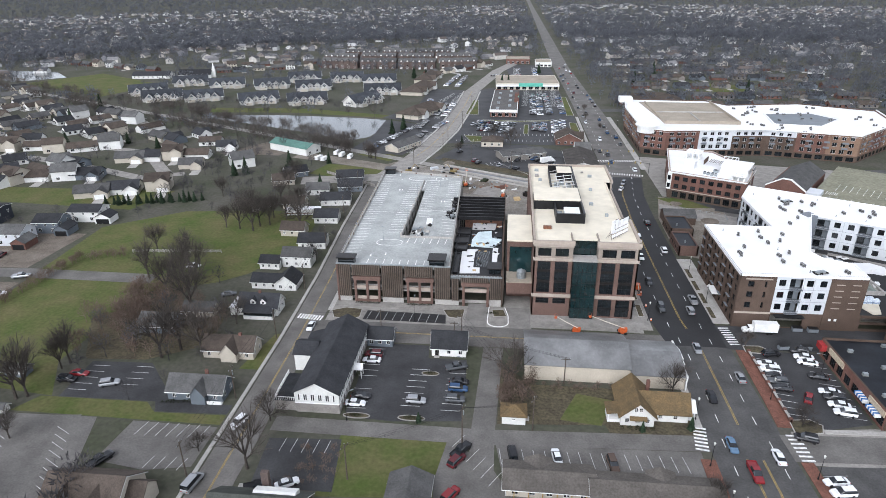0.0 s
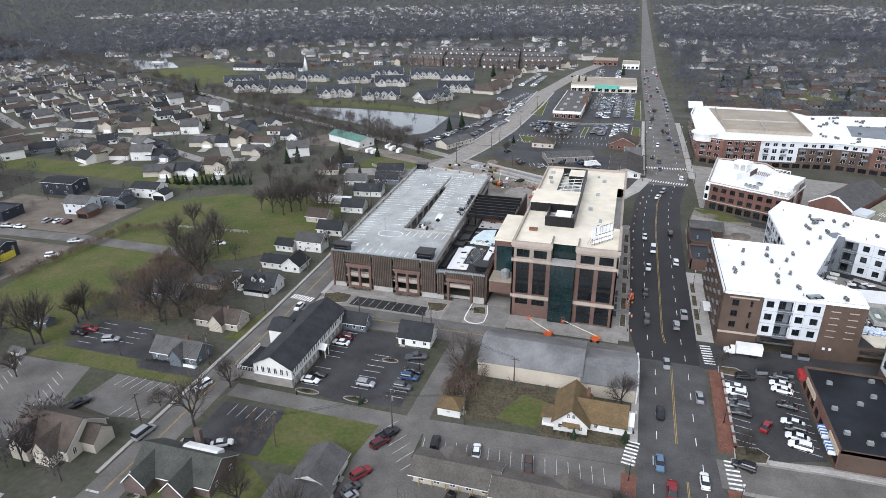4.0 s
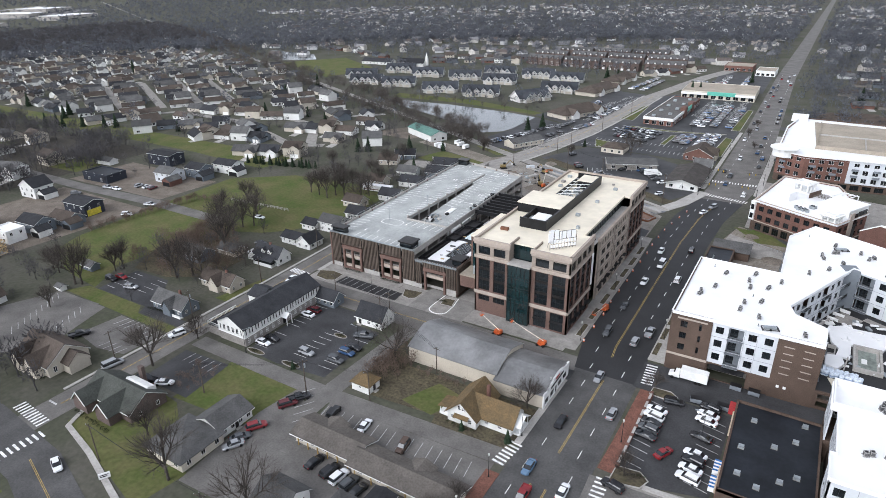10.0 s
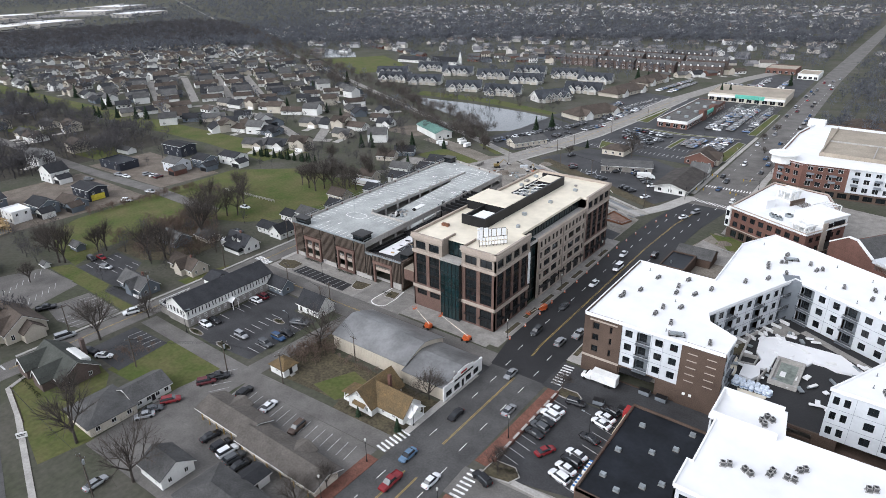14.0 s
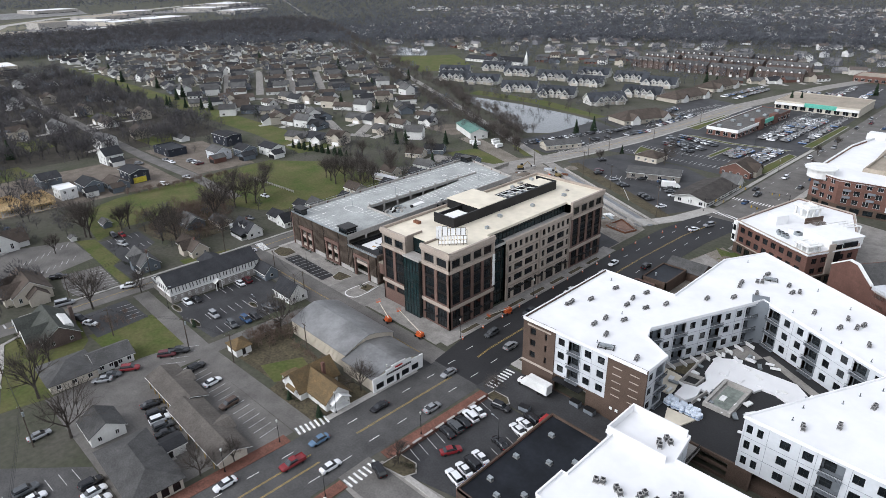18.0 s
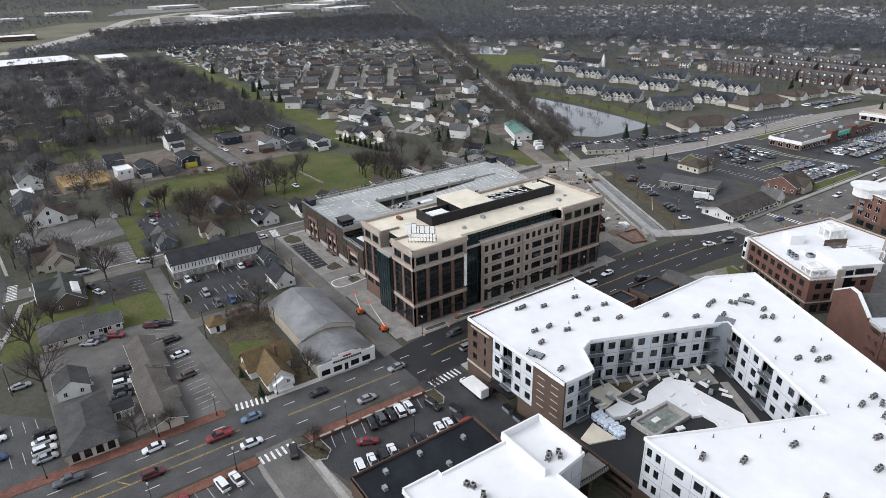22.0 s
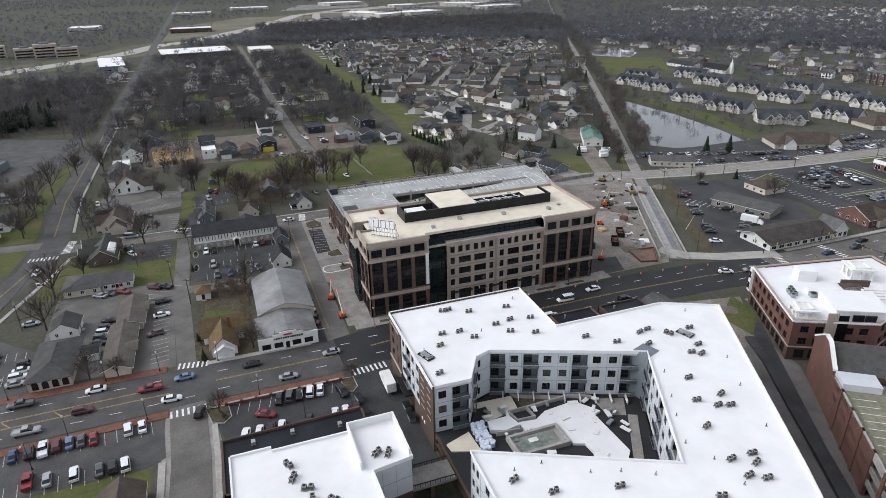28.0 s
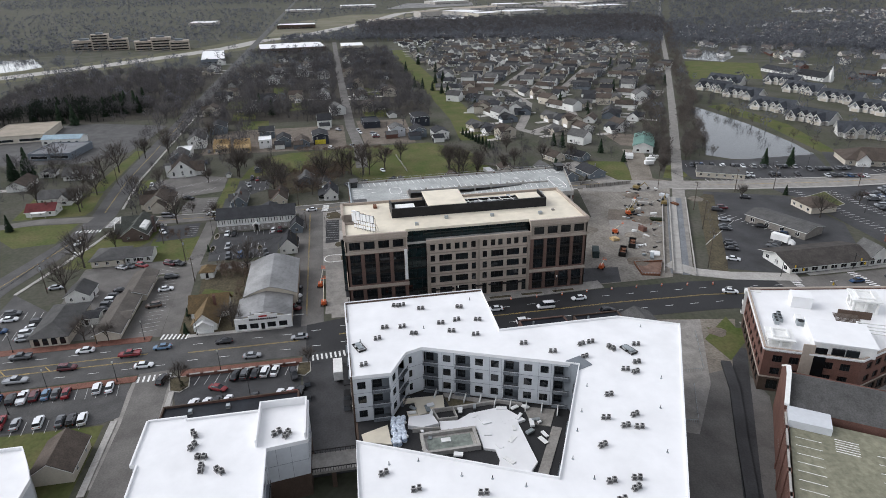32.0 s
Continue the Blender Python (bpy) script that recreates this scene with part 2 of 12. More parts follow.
TEAL = mat("teal_fascia", (0.12, 0.42, 0.33), 0.5, 0.1, 3, 0.5)
POLE_WOOD = mat("weathered_pole_wood", (0.085, 0.07, 0.057), 0.9, 0.3, 1, 0.2)
ROOF_BLACK = mat("black_rubber_roof", (0.012, 0.014, 0.018), 0.5, 0.5, 6, 0.8, grain=0.4)
ROOF_TAN = mat("tan_gravel_roof", (0.31, 0.27, 0.215), 0.85, 0.15, 9, 0.8, grain=0.3)


# ---- mesh helpers ----
class Shape:
    """Collects faces for one mesh."""

    def __init__(self):
        self.v, self.f = [], []

    def face(self, *pts):
        k = len(self.v)
        self.v += [tuple(p) for p in pts]
        self.f.append(tuple(range(k, k + len(pts))))
        return self

    def prism(self, poly, z0, z1, z1b=None):
        """A prism over a counter-clockwise outline; z1b lets each top corner have its own height."""
        k, n = len(self.v), len(poly)
        tops = z1b if z1b else [z1] * n
        self.v += [(p[0], p[1], z0) for p in poly] + [(p[0], p[1], t) for p, t in zip(poly, tops)]
        self.f.append(tuple(range(k + n - 1, k - 1, -1)))
        self.f.append(tuple(range(k + n, k + 2 * n)))
        for i in range(n):
            j = (i + 1) % n
            self.f.append((k + i, k + j, k + n + j, k + n + i))
        return self

    def box(self, x0, x1, y0, y1, z0, z1):
        return self.prism([(x0, y0), (x1, y0), (x1, y1), (x0, y1)], z0, z1)

    def obox(self, cx, cy, z0, sx, sy, sz, deg=0.0):
        c, s = math.cos(radians(deg)), math.sin(radians(deg))
        return self.prism([(cx + a * sx / 2 * c - b * sy / 2 * s, cy + a * sx / 2 * s + b * sy / 2 * c) for a, b in ((-1, -1), (1, -1), (1, 1), (-1, 1))], z0, z0 + sz)

    def face_box(self, p, a, u0, u1, d0, d1, z0, z1):
        """A box on a wall plane: p its origin, a its run in degrees, u along it, d outward."""
        c, s = math.cos(radians(a)), math.sin(radians(a))
        pt = lambda u, d: (p[0] + u * c + d * s, p[1] + u * s - d * c)
        return self.prism([pt(u0, d1), pt(u1, d1), pt(u1, d0), pt(u0, d0)], z0, z1)

    def rod(self, a, b, r0, r1=None, n=6):
        a, b = Vector(a), Vector(b)
        d = (b - a).normalized()
        s = d.cross(Vector((0, 0, 1)) if abs(d.z) < 0.95 else Vector((1, 0, 0))).normalized()
        t = d.cross(s)
        r1 = r0 if r1 is None else r1
        k = len(self.v)
        for c, r in ((a, r0), (b, r1)):
            for i in range(n):
                w = 2 * math.pi * i / n
                self.v.append(tuple(c + s * (r * math.cos(w)) + t * (r * math.sin(w))))
        for i in range(n):
            j = (i + 1) % n
            self.f.append((k + i, k + j, k + n + j, k + n + i))
        self.f.append(tuple(range(k + n - 1, k - 1, -1)))
        self.f.append(tuple(range(k + n, k + 2 * n)))
        return self

    def gable(self, x0, x1, y0, y1, z, h, over=0.4, thick=0.18, along="x", ends=True):
        """A gable roof of two thick slopes; the ridge runs along x or y."""
        if along == "y":
            t = Shape().gable(y0, y1, x0, x1, z, h, over, thick)
            k = len(self.v)
            self.v += [(p[1], p[0], p[2]) for p in t.v]
            self.f += [tuple(k + i for i in reversed(f)) for f in t.f]
            return self
        ym, half = (y0 + y1) / 2, (y1 - y0) / 2
        drop = h * over / half
        for s in (-1, 1):
            ye = ym + s * (half + over)
            pts = [(x0 - over, ye, z - drop), (x1 + over, ye, z - drop), (x1 + over, ym, z + h), (x0 - over, ym, z + h)]
            if s == 1:
                pts = pts[::-1]
            k = len(self.v)
            self.v += [(p[0], p[1], p[2] + thick) for p in pts] + pts
            self.f += [(k, k + 1, k + 2, k + 3), (k + 7, k + 6, k + 5, k + 4)]
            for i in range(4):
                j = (i + 1) % 4
                self.f.append((k + j, k + i, k + 4 + i, k + 4 + j))
        return self

    def hip(self, x0, x1, y0, y1, z, h, over=0.4, thick=0.15):
        x0, x1, y0, y1 = x0 - over, x1 + over, y0 - over, y1 + over
        ym, e = (y0 + y1) / 2, (y1 - y0) / 2
        if x1 - x0 >= y1 - y0:
            r0, r1 = (x0 + e, ym, z + h), (x1 - e, ym, z + h)
        else:
            e, xm = (x1 - x0) / 2, (x0 + x1) / 2
            r0, r1 = (xm, y0 + e, z + h), (xm, y1 - e, z + h)
        b = [(x0, y0), (x1, y0), (x1, y1), (x0, y1)]
        self.prism(b, z - thick, z)
        k = len(self.v)
        self.v += [(p[0], p[1], z) for p in b] + [r0, r1]
        if x1 - x0 >= y1 - y0:
            self.f += [(k, k + 1, k + 5, k + 4), (k + 1, k + 2, k + 5), (k + 2, k + 3, k + 4, k + 5), (k + 3, k, k + 4)]
        else:
            self.f += [(k, k + 1, k + 4), (k + 1, k + 2, k + 5, k + 4), (k + 2, k + 3, k + 5), (k + 3, k, k + 4, k + 5)]
        return self

    def gable_wall(self, x0, x1, y0, y1, z0, z1, h, along="x"):
        """A block with gable ends."""
        if along == "y":
            t = Shape().gable_wall(y0, y1, x0, x1, z0, z1, h)
            k = len(self.v)
            self.v += [(p[1], p[0], p[2]) for p in t.v]
            self.f += [tuple(k + i for i in reversed(f)) for f in t.f]
            return self
        k, ym = len(self.v), (y0 + y1) / 2
        for x in (x0, x1):
            self.v += [(x, y0, z0), (x, y1, z0), (x, y1, z1), (x, ym, z1 + h), (x, y0, z1)]
        self.f += [(k, k + 4, k + 3, k + 2, k + 1), (k + 5, k + 6, k + 7, k + 8, k + 9), (k, k + 5, k + 9, k + 4), (k + 6, k + 1, k + 2, k + 7), (k + 9, k + 8, k + 3, k + 4), (k + 8, k + 7, k + 2, k + 3), (k, k + 1, k + 6, k + 5)]
        return self

    def wall(self, p, a, length, z0, z1, holes, thick=0.45, proud=0.0):
        """A wall with openings (u0, u1, z0, z1) that go through it."""
        us = sorted({0.0, float(length), *(min(max(v, 0.0), length) for h in holes for v in h[:2])})
        zs = sorted({float(z0), float(z1), *(min(max(v, z0), z1) for h in holes for v in h[2:])})
        us = [u for i, u in enumerate(us) if i == 0 or u - us[i - 1] > 1e-4]
        zs = [z for i, z in enumerate(zs) if i == 0 or z - zs[i - 1] > 1e-4]
        nu, nz = len(us) - 1, len(zs) - 1
        c, s = math.cos(radians(a)), math.sin(radians(a))
        solid_at = [[True] * nz for _ in range(nu)]
        for i in range(nu):
            for j in range(nz):
                um, zm = (us[i] + us[i + 1]) / 2, (zs[j] + zs[j + 1]) / 2
                solid_at[i][j] = not any(h[0] < um < h[1] and h[2] < zm < h[3] for h in holes)
        ids = {}

        def at(i, j, k):
            if (i, j, k) not in ids:
                ids[i, j, k] = len(self.v)
                d = proud if k else proud - thick
                self.v.append((p[0] + us[i] * c + d * s, p[1] + us[i] * s - d * c, zs[j]))
            return ids[i, j, k]
        full = lambda i, j: 0 <= i < nu and 0 <= j < nz and solid_at[i][j]
        for i in range(nu):
            for j in range(nz):
                if not solid_at[i][j]:
                    continue
                self.f.append((at(i, j, 1), at(i + 1, j, 1), at(i + 1, j + 1, 1), at(i, j + 1, 1)))
                self.f.append((at(i, j, 0), at(i, j + 1, 0), at(i + 1, j + 1, 0), at(i + 1, j, 0)))
                for di, dj, q in ((-1, 0, ((0, 0), (0, 1))), (1, 0, ((1, 1), (1, 0))), (0, -1, ((1, 0), (0, 0))), (0, 1, ((0, 1), (1, 1)))):
                    if not full(i + di, j + dj):
                        (a0, b0), (a1, b1) = q
                        self.f.append((at(i + a0, j + b0, 0), at(i + a0, j + b0, 1), at(i + a1, j + b1, 1), at(i + a1, j + b1, 0)))
        return self

    def mesh(self, name, material, off=(0, 0, 0)):
        m = bpy.data.meshes.new(name)
        m.from_pydata([(x - off[0], y - off[1], z - off[2]) for x, y, z in self.v] if any(off) else self.v, [], self.f)
        m.materials.append(material)
        return m


def base_of(ob):
    at = Vector((0, 0, 0))
    while ob:
        at += ob.location
        ob = ob.parent
    return at


def thing(name, label, category, at=(0, 0, 0), deg=0.0, group="", kind=""):
    ob = new(name)
    ob.empty_display_size = 0.5
    ob.location, ob.rotation_euler = at, (0, 0, radians(deg))
    return tagged(ob, label, category, group, kind)


def part(name, shape, material, parent, label="", local=False):
    """One mesh under a thing or part; shapes are in world metres unless local."""
    ob = new(name, shape.mesh(name, material, (0, 0, 0) if local else tuple(base_of(parent))))
    ob.parent = parent
    return tagged(ob, label) if label else ob


def solid(name, shape, material, label="", category="", group="", kind=""):
    return tagged(new(name, shape.mesh(name, material)), label, category, group, kind)


def blend_mesh(name, pieces):
    """One mesh of several shapes, each with its own material."""
    m, total, ids = bpy.data.meshes.new(name), Shape(), []
    for i, (sh, mt) in enumerate(pieces):
        k = len(total.v)
        total.v += sh.v
        total.f += [tuple(k + j for j in f) for f in sh.f]
        ids += [i] * len(sh.f)
        m.materials.append(mt)
    m.from_pydata(total.v, [], total.f)
    m.polygons.foreach_set("material_index", ids)
    return m


WIN = {}


def window(parent, p, a, u, z, w, h, nx=2, ny=1, frame_mat=None, glass=None, deep=0.18, local=False, name="window", split=False):
    """A window set back in its opening: frame with glazing bars and glass; split makes the pane a part of its own."""
    frame_mat, glass = frame_mat or FRAME_DK, glass or GLASS
    key = (round(w, 2), round(h, 2), nx, ny, frame_mat.name, glass.name, split)
    if key not in WIN:
        b = 0.07
        f = Shape().wall((0, 0), 0, w, 0, h, [(w * i / nx + (b if i == 0 else b / 2), w * (i + 1) / nx - (b if i == nx - 1 else b / 2), h * j / ny + (b if j == 0 else b / 2), h * (j + 1) / ny - (b if j == ny - 1 else b / 2)) for i in range(nx) for j in range(ny)], 0.1)
        g = Shape().box(b / 2, w - b / 2, 0.05, 0.075, b / 2, h - b / 2)
        if split:
            WIN[key] = f.mesh("window", frame_mat), g.mesh("pane", glass)
        else:
            WIN[key] = blend_mesh("window", [(f, frame_mat), (g, glass)]), None
    c, s = math.cos(radians(a)), math.sin(radians(a))
    ob = new(name, WIN[key][0])
    ob.parent = parent
    off = Vector((0, 0, 0)) if local else base_of(parent)
    ob.location = Vector((p[0] + u * c - deep * s, p[1] + u * s + deep * c, z)) - off
    ob.rotation_euler = (0, 0, radians(a))
    if split:
        new("pane", WIN[key][1]).parent = ob
    return ob


def strip_poly(pts, w0, w1=None):
    """The outline of a band along a line of points, w0 to its left and w1 to its right."""
    w1 = w0 if w1 is None else w1
    left, right = [], []
    for i, p in enumerate(pts):
        a, b = Vector(pts[max(i - 1, 0)]), Vector(pts[min(i + 1, len(pts) - 1)])
        d = (b - a).normalized()
        left.append((p[0] - d.y * w0, p[1] + d.x * w0))
        right.append((p[0] + d.y * w1, p[1] - d.x * w1))
    return left, right


def band(shape, pts, w0, w1=None, z0=-0.1, z1=0.05):
    """A flat band along a line, as quads with thickness."""
    left, right = strip_poly(pts, w0, w1)
    k, n = len(shape.v), len(pts)
    for q, r in zip(left, right):
        shape.v += [(r[0], r[1], z0), (q[0], q[1], z0), (r[0], r[1], z1), (q[0], q[1], z1)]
    for i in range(k, k + 4 * (n - 1), 4):
        shape.f += [(i + 2, i + 6, i + 7, i + 3), (i, i + 1, i + 5, i + 4), (i, i + 4, i + 6, i + 2), (i + 1, i + 3, i + 7, i + 5)]
    j = k + 4 * (n - 1)
    shape.f += [(k, k + 2, k + 3, k + 1), (j, j + 1, j + 3, j + 2)]
    return shape


def arch_roof(x0, x1, y0, y1, z, h, over=0.3, thick=0.14, n=12):
    """A shallow vaulted roof sheet whose ridge runs along x."""
    s, ym, half = Shape(), (y0 + y1) / 2, (y1 - y0) / 2 + over
    prof = [(ym - half * math.cos(math.pi * i / n), z - 0.1 + h * (1 - abs(math.cos(math.pi * i / n)) ** 1.35)) for i in range(n + 1)]
    for y, zz in prof:
        s.v += [(x0 - over, y, zz), (x1 + over, y, zz), (x0 - over, y, zz + thick), (x1 + over, y, zz + thick)]
    for k in range(0, 4 * n, 4):
        s.f += [(k + 2, k + 3, k + 7, k + 6), (k, k + 4, k + 5, k + 1), (k, k + 2, k + 6, k + 4), (k + 1, k + 5, k + 7, k + 3)]
    s.f += [(0, 1, 3, 2), (4 * n, 4 * n + 2, 4 * n + 3, 4 * n + 1)]
    return s, prof


def inside(p, poly):
    r, n = False, len(poly)
    for i in range(n):
        (x0, y0), (x1, y1) = poly[i], poly[i - 1]
        if (y0 > p[1]) != (y1 > p[1]) and p[0] < (x1 - x0) * (p[1] - y0) / (y1 - y0) + x0:
            r = not r
    return r

# ---- ground, water, roads and lots ----
TRAIL = [(40, 302), (-58, 354), (-223, 442), (-498, 586), (-1081, 884), (-2600, 1690)]
ground = Shape()
ground.face((-6000, -3500, 0), (6000, -3500, 0), (6000, 9000, 0), (-6000, 9000, 0))
solid("ground", ground, GRASS, "dull winter grass and worn earth reaching the horizon", "ground", kind="structure")


LOTS, ROADS = [], []


def lot(name, poly, material, label, z=0.03, category="parking lot"):
    LOTS.append((poly, category))
    z += 0.0012 * (len(LOTS) % 15)
    return solid(name, Shape().prism(poly, -0.2, z), material, label, category, kind="structure")


def road(name, pts, w0, w1, material, label, z=0.05):
    ROADS.append((pts, max(w0, w1)))
    z += 0.004 * (len(ROADS) % 9)
    return solid(name, band(Shape(), pts, w0, w1, -0.2, z), material, label, "road", kind="structure")


KERBS = []


def kerb_strip(name, pts, wl, wr, material, label, z=0.15, category="pavement"):
    KERBS.append(name)
    z += 0.004 * len(KERBS)
    return solid(name, band(Shape(), pts, wl, wr, -0.2, z), material, label, category, kind="structure")


# the main avenue: older asphalt south and north of a freshly laid stretch
AVE = [(59.2, -400, 10), (59.0, 60, 10), (58.3, 120, 9.0), (58.3, 162, 8.7), (56.3, 180, 10), (56, 230, 10), (55.8, 268, 10.4), (57, 300, 10.3), (60.5, 325, 10.2), (63.2, 350, 10.6), (62.5, 480, 10.2), (56.5, 740, 8.6), (54, 2060, 6.5), (50, 5200, 6.5)]


def ave_band(y0, y1, z, material, name, label):
    s, rows = Shape(), []
    for i in range(len(AVE) - 1):
        (xa, ya, wa), (xb, yb, wb) = AVE[i], AVE[i + 1]
        if yb <= y0 or ya >= y1:
            continue
        ta, tb = max(0, (y0 - ya) / (yb - ya)), min(1, (y1 - ya) / (yb - ya))
        rows.append([(xa + (xb - xa) * t, ya + (yb - ya) * t, wa + (wb - wa) * t) for t in (ta, tb)])
    line = [rows[0][0]] + [b for _, b in rows]
    for x, y, w in line:
        s.v += [(x - w, y, -0.2), (x + w, y, -0.2), (x - w, y, z), (x + w, y, z)]
    for k in range(0, 4 * (len(line) - 1), 4):
        s.f += [(k + 2, k + 3, k + 7, k + 6), (k, k + 4, k + 5, k + 1), (k, k + 2, k + 6, k + 4), (k + 1, k + 5, k + 7, k + 3)]
    e = 4 * (len(line) - 1)
    s.f += [(0, 1, 3, 2), (e, e + 2, e + 3, e + 1)]
    return solid(name, s, material, label, "road", kind="structure")


def ave_at(y):
    for (xa, ya, wa), (xb, yb, wb) in zip(AVE, AVE[1:]):
        if ya <= y <= yb:
            t = (y - ya) / (yb - ya)
            return xa + (xb - xa) * t, wa + (wb - wa) * t
    return AVE[0][0], AVE[0][2]


ave_band(-400, 164, 0.05, ASPH_OLD, "road_avenue_south", "worn grey asphalt avenue with five lanes")
ave_band(164, 330, 0.055, ASPH_NEW, "road_avenue_new", "freshly laid black asphalt avenue")
ave_band(330, 5200, 0.05, ASPH_PALE, "road_avenue_north", "worn grey asphalt avenue running to the horizon")
road("road_front_street", [(-58, 163.5), (49.6, 163.2)], 6.2, 5.0, ASPH_PALE, "pale asphalt side street with a double yellow line")
road("road_west_street", [(-62.3, 66), (-62.2, 160), (-63.2, 200), (-66, 250), (-68, 318)], 4.6, 4.6, ASPH_PALE, "pale asphalt street with a yellow centre line")
road("road_south_street", [(-4200, 62), (-130, 62), (-75, 66.5), (-45, 64), (-20, 57), (0, 51), (30, 46), (62, 44)], 5.6, 5.6, ASPH_OLD, "worn asphalt street curving past the offices")
road("road_crossing_street", [(-110, 312), (-68, 321), (-58, 349), (-50, 385), (-43, 430), (-37, 520), (-35, 585), (-14, 715), (10, 800)], 6.5, 6.5, CONC_DK, "pale asphalt street behind the shopping centre", 0.045)
road("road_trail_head", [(-56, 352), (-70, 340), (-100, 352), (-128, 362)], 6, 6, GRAVEL, "gravel yard drive", 0.035)
road("road_drive_east", [(66, 169.5), (118, 170.5)], 7.2, 6.2, ASPH_LOT, "wet asphalt service drive beside the apartments", 0.04)
lot("corner_pavement", [(70, 116.4), (88, 116), (112, 115.6), (112, 130), (91, 130.4), (76, 128.6), (70, 127.6)], CONC_DK, "stained concrete corner pavements by the side street", 0.02, "pavement")
road("road_side_street_east", [(67, 121.8), (90, 122.8), (116, 122.4), (170, 122)], 4.4, 4.6, ASPH_PALE, "worn asphalt side street", 0.04)
road("road_new_street", [(-128, 193), (-180, 194), (-240, 191), (-520, 191), (-900, 193)], 3.6, 3.6, ASPH_PALE, "narrow pale residential street", 0.04)
road("trail", TRAIL, 3.0, 3.0, CONC_DK, "pale paved rail trail running dead straight", 0.06)
HIGHWAY = [(-380, -700), (-560, -240), (-690, -110), (-776, -39), (-865, 26), (-972, 67), (-1030, 130), (-1198, 207), (-1370, 290), (-1683, 395), (-1909, 572), (-1993, 714), (-2500, 1400)]
VERGE = mat("dull_verge", (0.085, 0.088, 0.05), 0.95, coarse=40, fine=2.0, col2=(0.14, 0.13, 0.09), spec=0.1, grain=0.5)
solid("verge_highway", band(Shape(), HIGHWAY, 52, 46, -0.2, 0.02), VERGE, "dull grass verges of the highway", "verge", kind="structure")
road("highway", HIGHWAY, 17, 17, CONC, "distant pale concrete highway", 0.05)
road("road_far_west", [(-520, 420), (-760, 380), (-1300, 400)], 4, 4, ASPH_PALE, "distant residential road", 0.04)
road("road_east_far", [(72, 505), (300, 520), (900, 560)], 5, 5, ASPH_OLD, "residential road east of the avenue", 0.04)
road("alley", [(-3.6, 96), (-3.8, 121), (-2.4, 158)], 3.0, 2.8, ASPH_PALE, "narrow pale alley between the lots", 0.045)
road("alley_cross", [(-56, 119.5), (-30, 119.2), (-4, 119), (49, 121.5)], 2.6, 2.8, ASPH_PALE, "narrow pale lane along the lots", 0.04)
# pavements
kerb_strip("pavement_avenue_west_south", [(47.2, 20), (47.3, 60), (47.6, 116)], 1.6, 1.7, PAVER, "brick and concrete pavement beside the avenue")
kerb_strip("pavement_avenue_west_mid", [(48.2, 127), (48.4, 141), (48.6, 157)], 0.6, 1.2, CONC, "concrete pavement beside the avenue")
kerb_strip("pavement_avenue_east", [(69.0, 129), (69.3, 140), (69.6, 163)], 1.4, 2.4, PAVER, "brick pavement with a low wall beside the lot")
kerb_strip("pavement_avenue_east_south", [(71.0, 40), (70.6, 70), (69.4, 117)], 1.2, 1.6, PAVER, "brick pavement beside the avenue")
kerb_strip("pavement_apartments", [(68.3, 178), (68.2, 200), (68.0, 226)], 2.2, 3.2, CONC, "wide pale concrete pavement with planting beds")
kerb_strip("pavement_office_south", [(9, 174), (30, 174), (43.5, 173.6)], 4.6, 3.6, CONC_DK, "damp tan concrete pavement before the office")
kerb_strip("pavement_office_east", [(43.3, 172), (43.0, 200), (42.6, 240), (41.6, 268)], 2.4, 3.2, CONC_DK, "damp tan concrete pavement beside the office")
kerb_strip("pavement_garage", [(-57, 180.6), (-22, 180.2)], 2.4, 1.4, CONC_DK, "damp tan concrete pavement before the garage")
kerb_strip("pavement_west", [(-57.0, 176), (-57.4, 200), (-60, 250), (-62.5, 300)], 0.8, 0.8, CONC, "concrete pavement beside the garage")
kerb_strip("pavement_trail_end", [(31, 300), (40, 306), (46, 318), (52, 340)], 3.2, 3.2, CONC, "new pale concrete pavement by the avenue")
kerb_strip("pavement_bend", [(-55.6, 99), (-55.8, 84), (-52, 76), (-38, 73), (-16, 66.5), (6, 60)], 0.7, 0.7, CONC, "curving concrete pavement")
kerb_strip("pavement_avenue_ne", [(75.6, 345), (75.2, 420), (74.2, 480)], 1.6, 1.6, CONC, "concrete pavement")
kerb_strip("pavement_avenue_nw", [(50.6, 345), (50.4, 420), (50.6, 480)], 1.0, 1.0, CONC, "concrete pavement")
CROSS = [(-68, 321), (-58, 349), (-50, 385), (-43, 430), (-37, 520), (-35, 585)]
kerb_strip("pavement_crossing_east", CROSS[1:], -6.9, 8.3, CONC, "pale concrete pavement along the street")
kerb_strip("pavement_crossing_west", CROSS[2:], 8.3, -6.9, CONC, "pale concrete pavement along the street")
kerb_strip("pavement_side_street", [(88, 116.2), (114, 116.4)], 0.8, 0.8, CONC, "pale concrete pavement beside the side street")
kerb_strip("pavement_side_street_north", [(78, 128.2), (91, 128.6), (109, 128.4)], 0.7, 0.7, CONC, "pale concrete pavement beside the shop")
kerb_strip("pavement_south_street", [(-300, 62), (-130, 62), (-82, 66)], 7.4, -6.3, CONC, "pale concrete pavement along the street")
kerb_strip("pavement_west_street_west", [(-62.3, 84), (-62.2, 160), (-63.2, 200), (-66, 250), (-68, 312)], 6.0, -5.0, CONC, "pale concrete pavement along the street")
